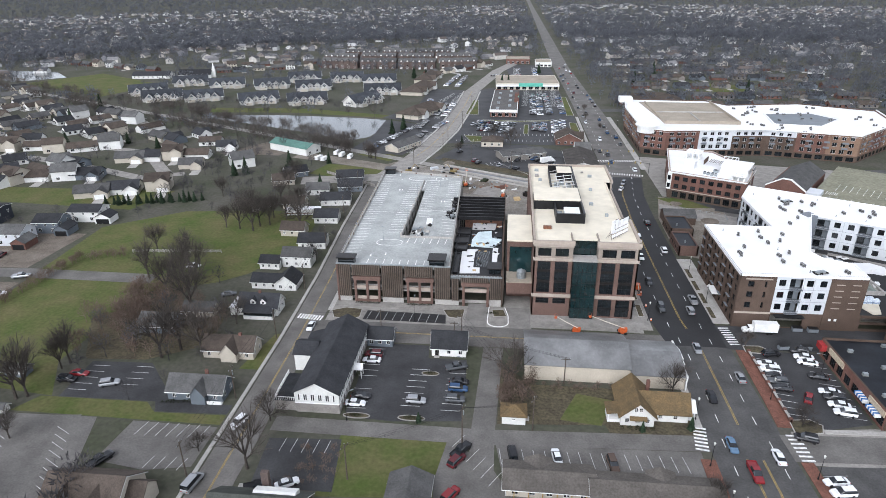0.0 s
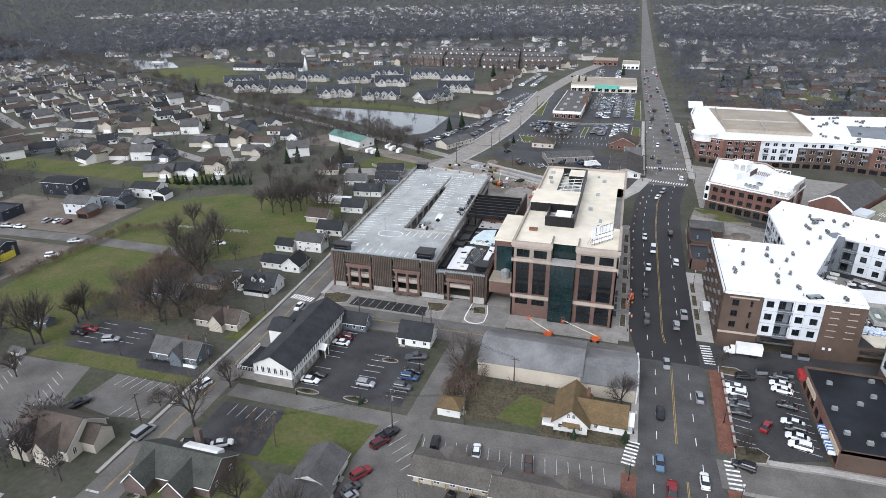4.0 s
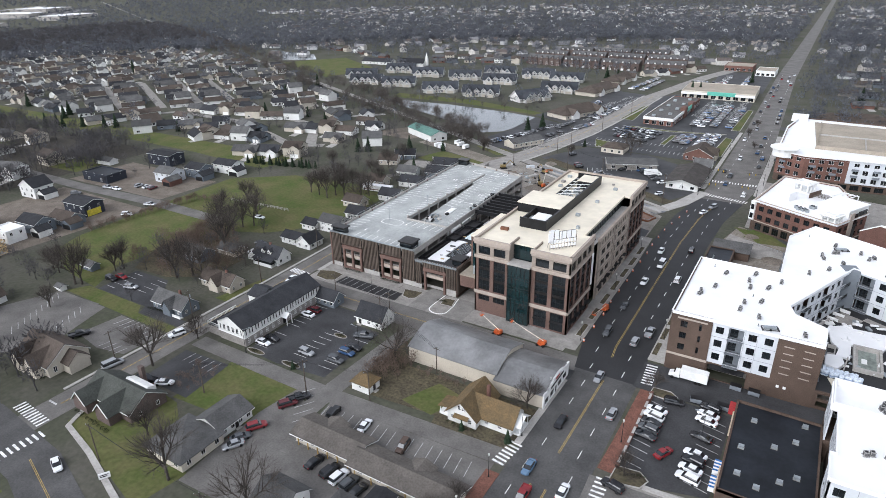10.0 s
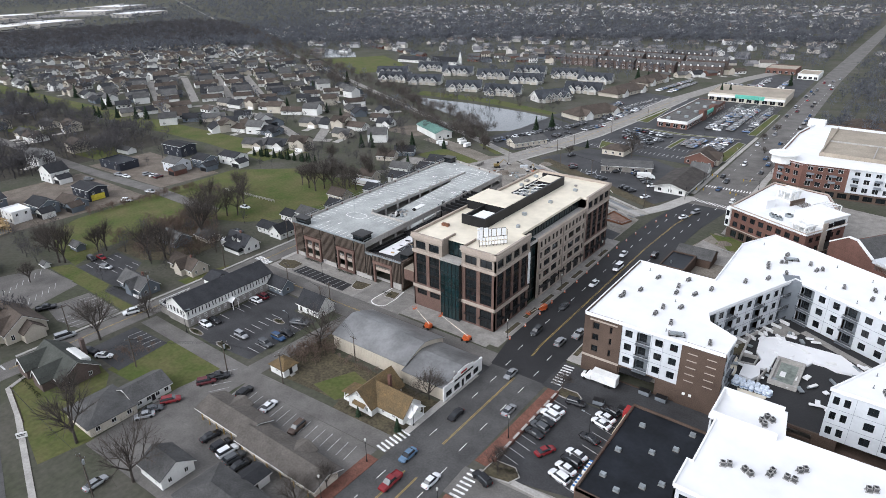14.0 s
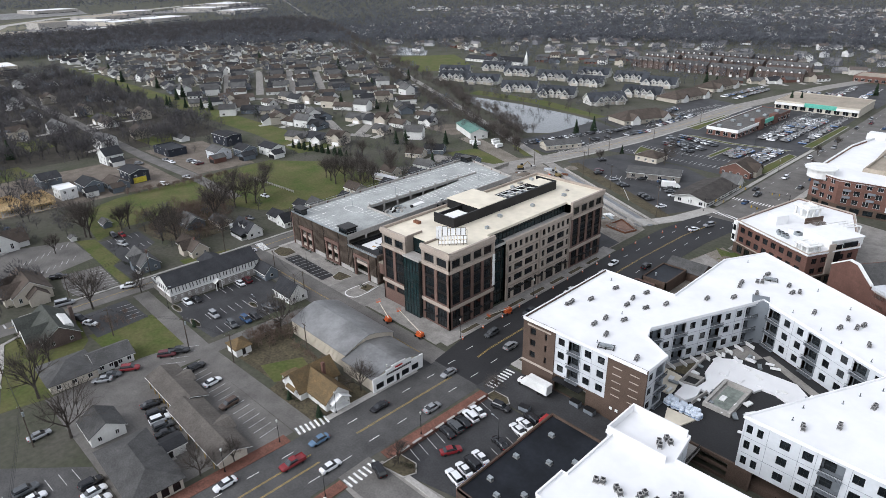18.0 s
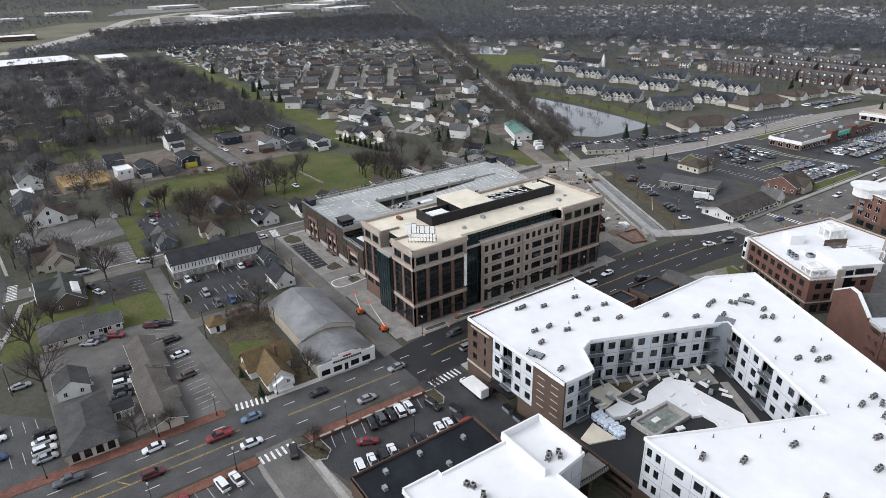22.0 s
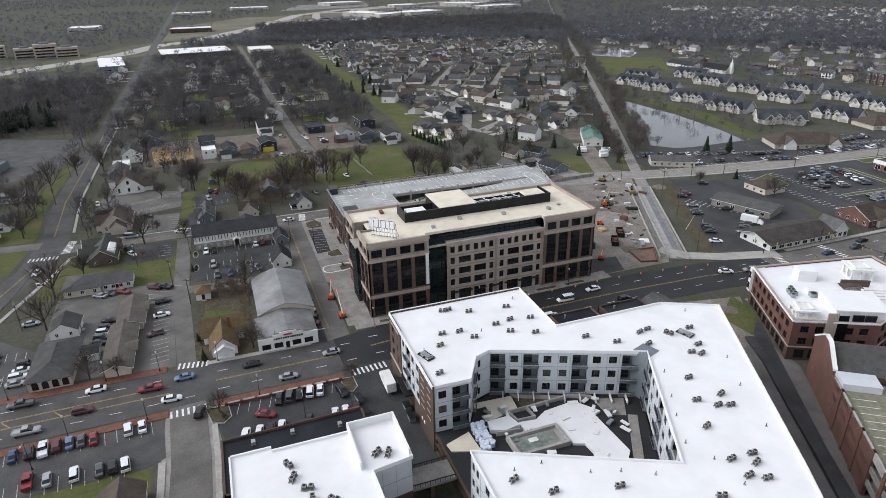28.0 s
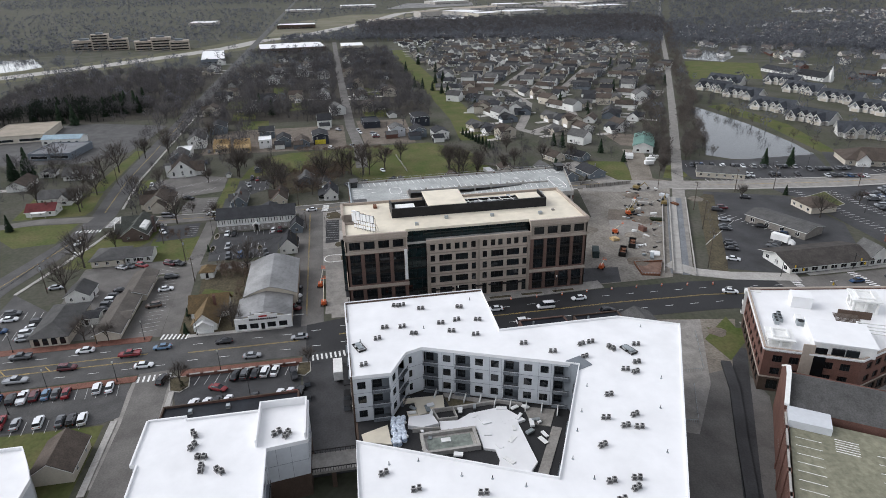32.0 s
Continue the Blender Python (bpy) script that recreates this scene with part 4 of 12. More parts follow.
def tower_face(p, a, length, n, pier, ground_open=True, top_h=26.5):
    """A brick tower face: shop openings, tall window bays, stone bands, a stone top floor and a cornice."""
    lo, mid, top = bays(n, length, pier, 0.5, 6.6), bays(n, length, pier, 8.5, 19.4), bays(n, length, pier, 21.2, 23.9)
    if not ground_open:
        lo = bays(n, length, pier, 4.6, 6.6)
    part("wall", Shape().wall(p, a, length, 0, 7.0, lo), BRICK, office)
    part("wall", Shape().wall(p, a, length, 8.1, 19.7, mid), BRICK, office)
    part("wall", Shape().wall(p, a, length, 20.7, 24.5, top), STONE_SHADED, office, "tan stone top floor")
    for z0, z1, d in ((7.0, 8.1, 0.22), (19.7, 20.7, 0.25), (24.5, 25.2, 0.25), (25.2, 25.8, 0.5), (25.8, top_h, 0.32)):
        part("stone_band", Shape().face_box(p, a, -0.2 if d < 0.3 else -0.4, length + (0.2 if d < 0.3 else 0.4), -0.45, d, z0, z1), STONE, office, "projecting tan stone band")
    for h in lo:
        window(office, p, a, h[0], h[2], h[1] - h[0], h[3] - h[2], 3, 2, deep=0.25, split=True)
    for h in mid:
        window(office, p, a, h[0], h[2], h[1] - h[0], h[3] - h[2], 3, 6, deep=0.3, split=True)
        for z in (11.9, 15.7):
            part("spandrel", Shape().face_box(p, a, h[0] + 0.08, h[1] - 0.08, -0.34, -0.22, z, z + 0.9), FRAME_DK, office, "dark metal spandrel panel")
    for h in top:
        window(office, p, a, h[0], h[2], h[1] - h[0], h[3] - h[2], 2, 1, deep=0.3, split=True)
        part("sill", Shape().face_box(p, a, h[0] - 0.15, h[1] + 0.15, -0.1, 0.12, h[2] - 0.25, h[2]), STONE, office)
    if ground_open:
        for h in lo:
            part("awning", Shape().face_box(p, a, h[0] + 0.1, h[1] - 0.1, 0.0, 1.1, 3.7, 3.85), BLACK, office, "thin black steel canopy")


tower_face((W0, S0), 0, 12.0, 2, 1.3, ground_open=False)
tower_face((28.6, S0), 0, 12.4, 2, 1.3)
tower_face((E0, S0), 90, 20.2, 4, 1.2)
tower_face((E0, 241.2), 90, 20.3, 4, 1.2)
tower_face((E0, N0), 180, 32.0, 7, 1.2)
# west face above the podium
wh = [(3 + i * 5.6, 6.4 + i * 5.6, z, z + 2.4) for i in range(14) for z in (9.5, 13.5, 17.4, 21.4)]
part("wall", Shape().wall((W0, N0), 270, N0 - S0, 0, 25.4, wh), BRICK, office, "plain brick side wall")
part("stone_band", Shape().face_box((W0, N0), 270, 0, N0 - S0, -0.45, 0.2, 25.4, 26.5), STONE, office)
for h in wh:
    window(office, (W0, N0), 270, h[0], h[2], h[1] - h[0], h[3] - h[2], 2, 1, split=True)
# the south glass tower with its white coping and the glazed storey set back above it
gt = part("glass_tower", Shape().box(21.15, 28.45, 177.3, 184, 0.15, 20.2), GLASS_T, office, "teal tinted glass stair tower")
s = Shape()
for z in (0.2, 3.8, 7.4, 8.6, 11.9, 12.8, 15.7, 16.6, 20.0):
    s.box(21.1, 28.5, 177.22, 177.32, z, z + 0.12)
for i in range(6):
    s.box(21.1 + i * 1.46, 21.2 + i * 1.46, 177.2, 177.32, 0.1, 20.2)
part("mullion_grid", s, FRAME_DK, gt)
part("coping", Shape().box(20.9, 28.6, 177.1, 181.6, 20.2, 20.6), CONC, office, "white metal coping")
up = part("set_back_glazing", Shape().box(21, 28.6, 182, 186, 20.6, 25.2), GLASS_T, office, "dark glass storey set back from the front")
s = Shape()
for i in range(5):
    s.box(21 + i * 1.87, 21.1 + i * 1.87, 181.94, 182.05, 20.6, 25.2)
part("mullion_grid", s, FRAME_DK, up)
part("wall", Shape().box(20.6, 21.0, 178.9, 186, 20.6, 26.3).box(28.6, 29.0, 178.9, 186, 20.6, 26.3), STONE_SHADED, office, "tan stone return wall")
# east side: recessed glass slot, punched stone middle, glass storey set back above
slot = part("glass_slot", Shape().box(34, 39.6, 198.7, 205.2, 0.1, 22.4), GLASS_T, office, "dark glass bay between tower and wing")
s = Shape()
for z in (3.9, 8.0, 12.0, 15.8, 19.6):
    s.box(39.58, 39.7, 198.7, 205.2, z, z + 0.5)
for i in range(5):
    s.box(39.58, 39.7, 198.7 + i * 1.6, 198.8 + i * 1.6, 0.1, 22.4)
part("mullion_grid", s, FRAME_DK, slot)
holes, length = [], 36.0
for g in (0.0, 18.0):
    for z0, z1 in ((6.4, 8.8), (10.4, 12.8), (14.4, 16.8)):
        for u0, u1 in ((1.2, 2.8), (4.2, 8.6), (9.8, 14.2), (15.4, 16.9)):
            holes.append((g + u0, g + u1, z0, z1))
    for i, u in enumerate((1.2, 4.0, 6.6, 9.6, 12.2, 15.2)):
        holes.append((g + u, g + u + 1.6, 18.5, 20.8))
    for u0, u1 in ((1.2, 2.8), (4.2, 8.6), (9.8, 14.2), (15.4, 16.9)):
        holes.append((g + u0, g + u1, 0.4, 4.6))
PM = (E0 - 0.15, 205.2)
part("wall", Shape().wall(PM, 90, length, 0, 21.4, holes), STONE, office, "tan stone wing with punched windows")
for h in holes:
    window(office, PM, 90, h[0], h[2], h[1] - h[0], h[3] - h[2], 1 if h[1] - h[0] < 2 else 3, 1 if h[2] > 1 else 2, deep=0.3, split=True)
for z in (5.2, 9.5, 13.5, 17.5):
    part("stone_band", Shape().face_box(PM, 90, 0, length, 0, 0.12, z, z + 0.35), STONE_SHADED, office)
part("stone_band", Shape().face_box(PM, 90, -0.2, length + 0.1, -0.45, 0.35, 21.4, 22.5), STONE, office, "tan stone parapet of the wing")
for u in (0.2, 17.4, 35.0):
    part("pilaster", Shape().face_box(PM, 90, u, u + 0.8, 0, 0.2, 0, 21.4), STONE_SHADED, office)
for i in range(7):
    part("awning", Shape().face_box(PM, 90, 1.2 + i * 5, 4.0 + i * 5, 0, 1.1, 4.0, 4.15), BLACK, office, "thin black steel canopy")
fifth = part("set_back_glazing", Shape().box(30, 37.6, 199, 241.4, 22.0, 25.3), GLASS_T, office, "long dark glass top storey set back from the street")
s = Shape()
for i in range(23):
    s.box(37.58, 37.72, 199 + i * 1.9, 199.12 + i * 1.9, 22.0, 25.3)
part("mullion_grid", s, FRAME_DK, fifth)
part("terrace", Shape().box(37.6, 40.6, 198.8, 241.2, 21.5, 21.9), CONC, office, "narrow concrete terrace")
# roof slabs and parapets
part("roof", Shape().prism([(9.4, 178.9), (20.6, 178.9), (20.6, 182.2), (29, 182.2), (29, 178.9), (40.6, 178.9), (40.6, 198.6), (38.3, 198.6), (38.3, 241.2), (40.6, 241.2), (40.6, 261.1), (9.4, 261.1)], 25.2, 25.62), CREAM, office, "cream roof membrane")
part("parapet", Shape().box(38.0, 38.35, 198.6, 241.2, 25.3, 26.1), CREAM, office)
part("parapet", Shape().box(40.55, 41.2, 198.3, 198.75, 20, 26.4).box(40.55, 41.2, 241.1, 241.5, 20, 26.4), STONE, office)
# rooftop plant behind black screens
pent = part("penthouse", Shape().box(9.8, 25.6, 208.5, 222, 25.6, 28.9), BLACK, office, "black-clad lift and plant penthouse")
part("penthouse_roof", Shape().box(9.6, 25.7, 208.3, 222.2, 28.9, 29.2), CREAM, pent)
for nm, b in (("screen_wall", (25.4, 26.0, 195.5, 251.5, 25.6, 29.0)), ("screen_wall", (16.5, 25.4, 195.5, 196.0, 25.6, 29.0)), ("screen_wall", (16.5, 17.0, 196.0, 208.5, 25.6, 28.2)), ("screen_wall", (16.5, 17.0, 222.2, 251.5, 25.6, 27.4)), ("screen_wall", (16.5, 25.4, 251.0, 251.5, 25.6, 29.0))):
    part(nm, Shape().box(*b), BLACK, office, "black corrugated plant screen")
part("plant_box", Shape().box(19.5, 24.6, 197.2, 204, 25.7, 28.3), WHITE, office, "white plant enclosure")
part("plant_box", Shape().box(17.4, 19.0, 198.5, 203.5, 25.7, 27.0), GALV, office)
part("plant_box", Shape().box(19.6, 25.2, 241.5, 249.5, 25.7, 28.9), BLACK, office, "black plant enclosure with a pale lid")
part("plant_lid", Shape().box(19.5, 25.3, 241.4, 249.6, 28.9, 29.1), CREAM, office)
s = Shape()
for y in range(224, 252, 4):
    s.rod((17, y, 27.4), (25.5, y, 28.6), 0.12)
for x in (19, 22, 25):
    s.rod((x, 222, 28.2), (x, 241, 28.2), 0.12)
part("steel_frame", s, WHITE, office, "white steel frame over the plant well")
for x, y in ((19, 228), (21.6, 228), (23.6, 233), (19, 233), (21, 237)):
    cu = part("chiller", Shape().box(x - 0.9, x + 0.9, y - 1.6, y + 1.6, 25.7, 27.1), GALV, office, "grey rooftop air unit")
    part("fan", Shape().rod((x, y, 27.1), (x, y, 27.3), 0.6, n=10), BLACK, cu)
for x, y, w in ((13.5, 190.5, 2.6), (30, 214, 1.4), (31.5, 230, 1.2), (33, 247, 1.5), (13, 241, 1.3), (12, 254, 1.6), (34, 203, 1.0)):
    part("roof_vent", Shape().box(x - w / 2, x + w / 2, y - 0.6, y + 0.6, 25.6, 26.5), GALV if w < 2 else RUST, office, "small metal roof vent")
part("roof_hatch", Shape().box(30, 31, 252, 253, 25.6, 26.1).box(11.2, 12.6, 246, 248, 25.6, 26.3), CONC_DK, office)
# low connector to the garage with a glass stair and a tank on its terrace
con = part("connector", Shape().box(0.8, 9, 191, 214, 0, 20.5), BRICK, office, "brick connector between office and garage")
part("connector_roof", Shape().box(0.6, 9, 190.8, 214.2, 20.5, 21.1), CREAM, con)
part("connector_glass", Shape().box(1.6, 8.8, 190.7, 191.2, 9.5, 18.6), GLASS_T, con, "dark glass wall")
part("connector_base", Shape().box(0.8, 9, 183, 191, 5.2, 9.2), BRICK, con)
part("terrace_floor", Shape().box(0.7, 9, 182.9, 191, 9.2, 9.5), ROOF_TAN, con)
part("water_tank", Shape().rod((5.6, 186.6, 9.5), (5.6, 186.6, 11.9), 1.5, n=20).rod((5.6, 186.6, 11.9), (5.6, 186.6, 12.7), 1.5, 0.15, n=20), GALV, con, "round galvanised tank with a conical lid")
# vertical banner and open-frame roof sign, drawn as plain white shapes
part("blade_sign", Shape().box(41.25, 41.55, 197.6, 198.6, 9.2, 20.3), WHITE, office, "tall narrow white blade sign")
sign = thing("roof_sign", "open-frame rooftop sign of plain white letter shapes", "sign", (32.7, 182.2, 25.62), deg=48.7)
SL = 8.8
SIGN_WHITE = mat("fresh_white_acrylic", (0.88, 0.88, 0.88), 0.4, 0.03, 2, 0.5, grain=0.05)
s = Shape()
for i in range(9):
    s.rod((i * SL / 8, 0, 0), (i * SL / 8, 0, 5.2), 0.06).rod((i * SL / 8, 1.9, 0), (i * SL / 8, 0, 3.8), 0.05)
for z in (0.5, 1.6, 3.2, 5.2):
    s.rod((0, 0, z), (SL, 0, z), 0.05)
part("sign_frame", s, FRAME_DK, sign, "dark steel sign frame", local=True)
part("sign_mark", Shape().box(0.0, 0.9, -0.3, -0.05, 2.6, 6.6).box(-0.7, -0.1, -0.3, -0.05, 2.6, 5.6).box(-0.7, 1.1, -0.3, -0.06, 5.9, 6.5).box(-0.75, 0.9, -0.3, -0.06, 2.6, 3.1), SIGN_WHITE, sign, "tall white emblem shape", local=True)
for i in range(5):
    w_, h_ = (1.35, 2.9) if i == 0 else ((0.6, 2.3) if i == 1 else (1.25, 2.3))
    x = (1.3, 2.95, 3.85, 5.45, 7.0)[i]
    o = part("sign_block", Shape().box(x, x + w_, -0.34, -0.12, 3.5, 3.5 + h_), SIGN_WHITE, sign, "plain white letter block", local=True)
    part("block_back", Shape().box(x - 0.1, x + w_ + 0.13, -0.12, -0.03, 3.38, 3.62 + h_), BLACK, o, "dark letter return", local=True)
for k, (z, h_, n_) in enumerate(((2.15, 1.0, 9), (0.75, 0.95, 9))):
    for i in range(n_):
        part("sign_block", Shape().box(0.1 + i * SL / n_, 0.1 + (i + 0.66) * SL / n_, -0.25, -0.06, z, z + h_), SIGN_WHITE, sign, "small plain white letter block", local=True)

# ---- parking garage and podium ----
garage = thing("parking_garage", "three-level parking garage with brown ribbed metal screens and grey deck", "parking garage", (-37, 235, 0))
GP = [(-55.6, 183.0), (-18.0, 183.0), (-21.0, 281.0), (-59.0, 290.0)]
TOP, DZ = 14.1, 13.2
gx = lambda y, w: (GP[0][0] + (GP[3][0] - GP[0][0]) * (y - 183) / 107) if w else (GP[1][0] + (GP[2][0] - GP[1][0]) * (y - 183) / 98)
# decks, with the ramp well left open
SLOT = (-38.0, -36.3, 208.5, 262.0)
DROP = 3.1
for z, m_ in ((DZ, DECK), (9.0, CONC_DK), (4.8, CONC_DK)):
    s = []
    s.append([(-55.4, 183.3), (-18.3, 183.3), (gx(SLOT[2], 0) - 0.3, SLOT[2]), (gx(SLOT[2], 1) + 0.2, SLOT[2])])
    s.append([(gx(SLOT[2], 1) + 0.2, SLOT[2]), (SLOT[0], SLOT[2]), (SLOT[0], SLOT[3]), (gx(SLOT[3], 1) + 0.2, SLOT[3])])
    s.append([(SLOT[1], SLOT[2]), (gx(SLOT[2], 0) - 0.3, SLOT[2]), (gx(SLOT[3], 0) - 0.3, SLOT[3]), (SLOT[1], SLOT[3])])
    s.append([(gx(SLOT[3], 1) + 0.2, SLOT[3]), (gx(SLOT[3], 0) - 0.3, SLOT[3]), (-21.3, 280.6), (-58.7, 289.6)])
    for k, poly in enumerate(s):
        if z == DZ and k == 2:
            sh = Shape().prism(poly, z - DROP - 0.6, 0, [z - DROP, z - DROP, z - 0.02, z - 0.02])
            part("ramp", sh, m_, garage, "sloping concrete ramp deck with stalls")
            continue
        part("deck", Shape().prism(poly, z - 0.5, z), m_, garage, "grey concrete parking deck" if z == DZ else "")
s = Shape()
s.box(SLOT[0] - 0.25, SLOT[0], SLOT[2], SLOT[3] + 13, DZ, DZ + 0.75)
s.box(SLOT[0], gx(SLOT[2], 0) - 0.4, SLOT[2] - 0.3, SLOT[2], DZ - DROP, DZ + 0.75)
part("ramp_parapet", s, CONC, garage, "pale concrete parapet round the ramp well")
for i in range(8):
    part("ramp_post", Shape().box(-38.5, -37.9, 209.2 + i * 7.6, 210.0 + i * 7.6, 4, DZ + 1.5), CONC, garage)
# outer parapets
p = Shape()
for a, b in ((GP[0], GP[3]), (GP[1], GP[2]), (GP[2], GP[3])):
    d = (Vector(b) - Vector(a)).normalized()
    band(p, [a, b], 0.18, 0.18, DZ - 1.2, TOP)
part("parapet", p, CONC, garage, "pale concrete deck parapet")
r = Shape()
for a, b in ((GP[0], GP[3]), (GP[1], GP[2])):
    for i in range(26):
        q = Vector(a).lerp(Vector(b), i / 25)
        r.obox(q.x, q.y, TOP, 0.08, 0.08, 0.9)
    band(r, [a, b], 0.03, 0.03, TOP + 0.85, TOP + 0.92)
part("cable_rail", r, GALV, garage, "thin galvanised rail along the deck")


BROWN_DARK = mat("dark_brown_sheet", (0.05, 0.04, 0.034), 0.6, 0.25, 3, 0.4, grain=0.3)


def rib_panel(p_, a, u0, u1, z0, z1, parent):
    """A ribbed metal screen: backing sheet with vertical ribs."""
    n = max(2, int((u1 - u0) / 0.62))
    sheet = part("screen_panel", Shape().face_box(p_, a, u0, u1, 0.0, 0.12, z0, z1), BROWN_DARK, parent, "dark brown metal screen sheet")
    for i in range(n):
        u = u0 + (u1 - u0) * (i + 0.2) / n
        part("rib", Shape().face_box(p_, a, u, u + (u1 - u0) / n * 0.5, 0.12, 0.34, z0, z1), BROWN_METAL, sheet)
    return sheet


PS = (-55.6, 183.0)
inner = Shape()
for z in (0.2, 4.8, 9.0):
    inner.box(-55.2, -0.8, 184.6, 184.9, z, z + 1.0)
part("inner_parapet", inner, CONC, garage)
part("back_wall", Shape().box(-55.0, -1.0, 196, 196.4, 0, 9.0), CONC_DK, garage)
for u0, u1, z0, z1 in ((0, 4.6, 2.0, 13.9), (5.0, 14.6, 9.9, 13.9), (15.0, 22.2, 2.0, 13.9), (22.8, 32.2, 9.9, 13.9), (32.8, 38.0, 2.0, 13.9), (38.4, 40.8, 1.8, 9.9), (41.4, 50.6, 8.7, 10.6), (51.0, 54.8, 2.6, 10.6)):
    rib_panel(PS, 0, u0, u1, z0, z1, garage)
part("base_wall", Shape().face_box(PS, 0, 0, 4.6, -0.2, 0.1, 0, 2.0).face_box(PS, 0, 15, 22.2, -0.2, 0.1, 0, 2.0).face_box(PS, 0, 32.8, 40.8, -0.2, 0.1, 0, 2.0).face_box(PS, 0, 51, 54.8, -0.2, 0.1, 0, 2.6), CONC, garage, "pale concrete base wall")
for u0, levels in ((5.6, 3), (23.4, 3), (42.0, 1)):
    po = Shape()
    for k in (0, 4.0, 8.0) if levels == 3 else (0, 8.0):
        po.face_box(PS, 0, u0 + k, u0 + k + 0.8, -0.3, 0.5, 0, 8.8)
    part("portal", po, BRICK, garage, "red-brown brick portal")
    part("portal_lintel", Shape().face_box(PS, 0, u0 - 0.3, u0 + 9.1, -0.3, 0.55, 8.2 if levels == 3 else 7.4, 9.6 if levels == 3 else 8.6), BRICK, garage)
    if levels == 3:
        for z in (1.0, 4.9):
            part("guard_wall", Shape().face_box(PS, 0, u0 + 0.8, u0 + 8.0, -0.4, 0.0, z, z + 1.1), STONE, garage, "pale precast guard wall")
        part("brick_base", Shape().face_box(PS, 0, u0, u0 + 8.8, -0.1, 0.4, 0, 1.0), BRICK, garage)
    else:
        part("guard_wall", Shape().face_box(PS, 0, u0 + 0.8, u0 + 8.0, -0.4, 0.0, 5.0, 6.2), STONE, garage, "pale precast guard wall")
part("cornice", Shape().face_box(PS, 0, -0.2, 38.1, -0.2, 0.4, 13.9, 14.3), GALV, garage, "thin metal cornice")
part("cornice", Shape().face_box(PS, 0, 38.2, 55.0, -0.2, 0.4, 10.6, 11.0), GALV, garage, "thin metal cornice")
# west and north sides: open levels with guard walls and columns
PW, LW = GP[3], (Vector(GP[0]) - Vector(GP[3])).length
AW = math.degrees(math.atan2(GP[0][1] - GP[3][1], GP[0][0] - GP[3][0]))
for z0, z1 in ((0, 1.2), (4.3, 6.0), (8.5, 10.2), (12.6, 13.9)):
    part("guard_wall", Shape().face_box(PW, AW, 0, LW, -0.3, 0.1, z0, z1), CONC, garage)
for i in range(13):
    part("column", Shape().face_box(PW, AW, i * 8.9, i * 8.9 + 0.7, -0.4, 0.2, 0, 13.9), BRICK, garage)
PN, LN = GP[2], (Vector(GP[3]) - Vector(GP[2])).length
AN = math.degrees(math.atan2(GP[3][1] - GP[2][1], GP[3][0] - GP[2][0]))
for z0, z1 in ((0, 1.2), (4.3, 6.0), (8.5, 10.2), (12.6, 13.9)):
    part("guard_wall", Shape().face_box(PN, AN, 0, LN, -0.3, 0.1, z0, z1), CONC, garage)
for i in range(6):
    part("column", Shape().face_box(PN, AN, i * 7.6, i * 7.6 + 0.7, -0.4, 0.2, 0, 13.9), BRICK, garage)
PE = GP[1]
AE = math.degrees(math.atan2(GP[2][1] - GP[1][1], GP[2][0] - GP[1][0]))
for z0, z1 in ((0, 5.6), (8.5, 10.2), (12.4, 13.9)):
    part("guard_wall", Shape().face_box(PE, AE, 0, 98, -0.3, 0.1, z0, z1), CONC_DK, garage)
for i in range(12):
    part("column", Shape().face_box(PE, AE, i * 8.8, i * 8.8 + 0.7, -0.4, 0.2, 0, 13.9), CONC, garage)
# stair heads
for x, y, w, d in ((-52.6, 185.2, 5.4, 2.8), (-22.2, 186.6, 5.0, 4.6), (-56, 286.5, 4.6, 3.4)):
    st = part("stair_head", Shape().box(x - w / 2, x + w / 2, y - d / 2, y + d / 2, DZ, DZ + 2.4), GLASS, garage, "glazed stair head")
    part("canopy", Shape().box(x - w / 2 - 0.5, x + w / 2 + 0.5, y - d / 2 - 0.5, y + d / 2 + 0.5, DZ + 2.4, DZ + 2.75), FRAME_DK, st, "flat dark metal canopy")
# stall lines on the top deck
ramp_z = lambda y: DZ if not SLOT[2] < y < SLOT[3] else DZ - DROP * (SLOT[3] - y) / (SLOT[3] - SLOT[2]) + 0.03
s = Shape()
for i in range(37):
    y = 189.5 + i * 2.62
    if y < 286:
        s.obox(gx(y, 1) + 3.2, y, DZ, 5.2, 0.24, 0.02, 8)
    if 212 < y < 278:
        s.obox(-41.4, y, DZ, 5.2, 0.24, 0.02, 8)
    if 232 < y < 276:
        s.obox(-33.2, y, ramp_z(y), 5.2, 0.24, 0.02, -8)
    if 216 < y < 278:
        s.obox(gx(y, 0) - 3.4, y, ramp_z(y), 5.2, 0.24, 0.02, -8)
for i in range(8):
    s.obox(-46 + i * 2.75, 186.6, DZ, 0.24, 4.8, 0.02)
for i in range(6):
    s.obox(-35 + i * 2.75, 205.6, DZ, 0.24, 5.0, 0.02, -4)
s.box(-37.4, -37.2, 262, 275, DZ, DZ + 0.02).box(-36, -23, 239.9, 240.15, ramp_z(240) + 0.02, ramp_z(240) + 0.05).box(-53, -42, 234, 234.2, DZ, DZ + 0.02)
for x, y in ((-47.5, 214), (-46.3, 214), (-47.6, 262), (-46.4, 262.2), (-27.6, 250), (-26.4, 250), (-46, 192), (-41, 193.5), (-49, 277), (-33, 279), (-30, 279.4), (-51, 284)):
    s.obox(x, y, ramp_z(y) + 0.01, 0.5, 2.0, 0.02, 4)
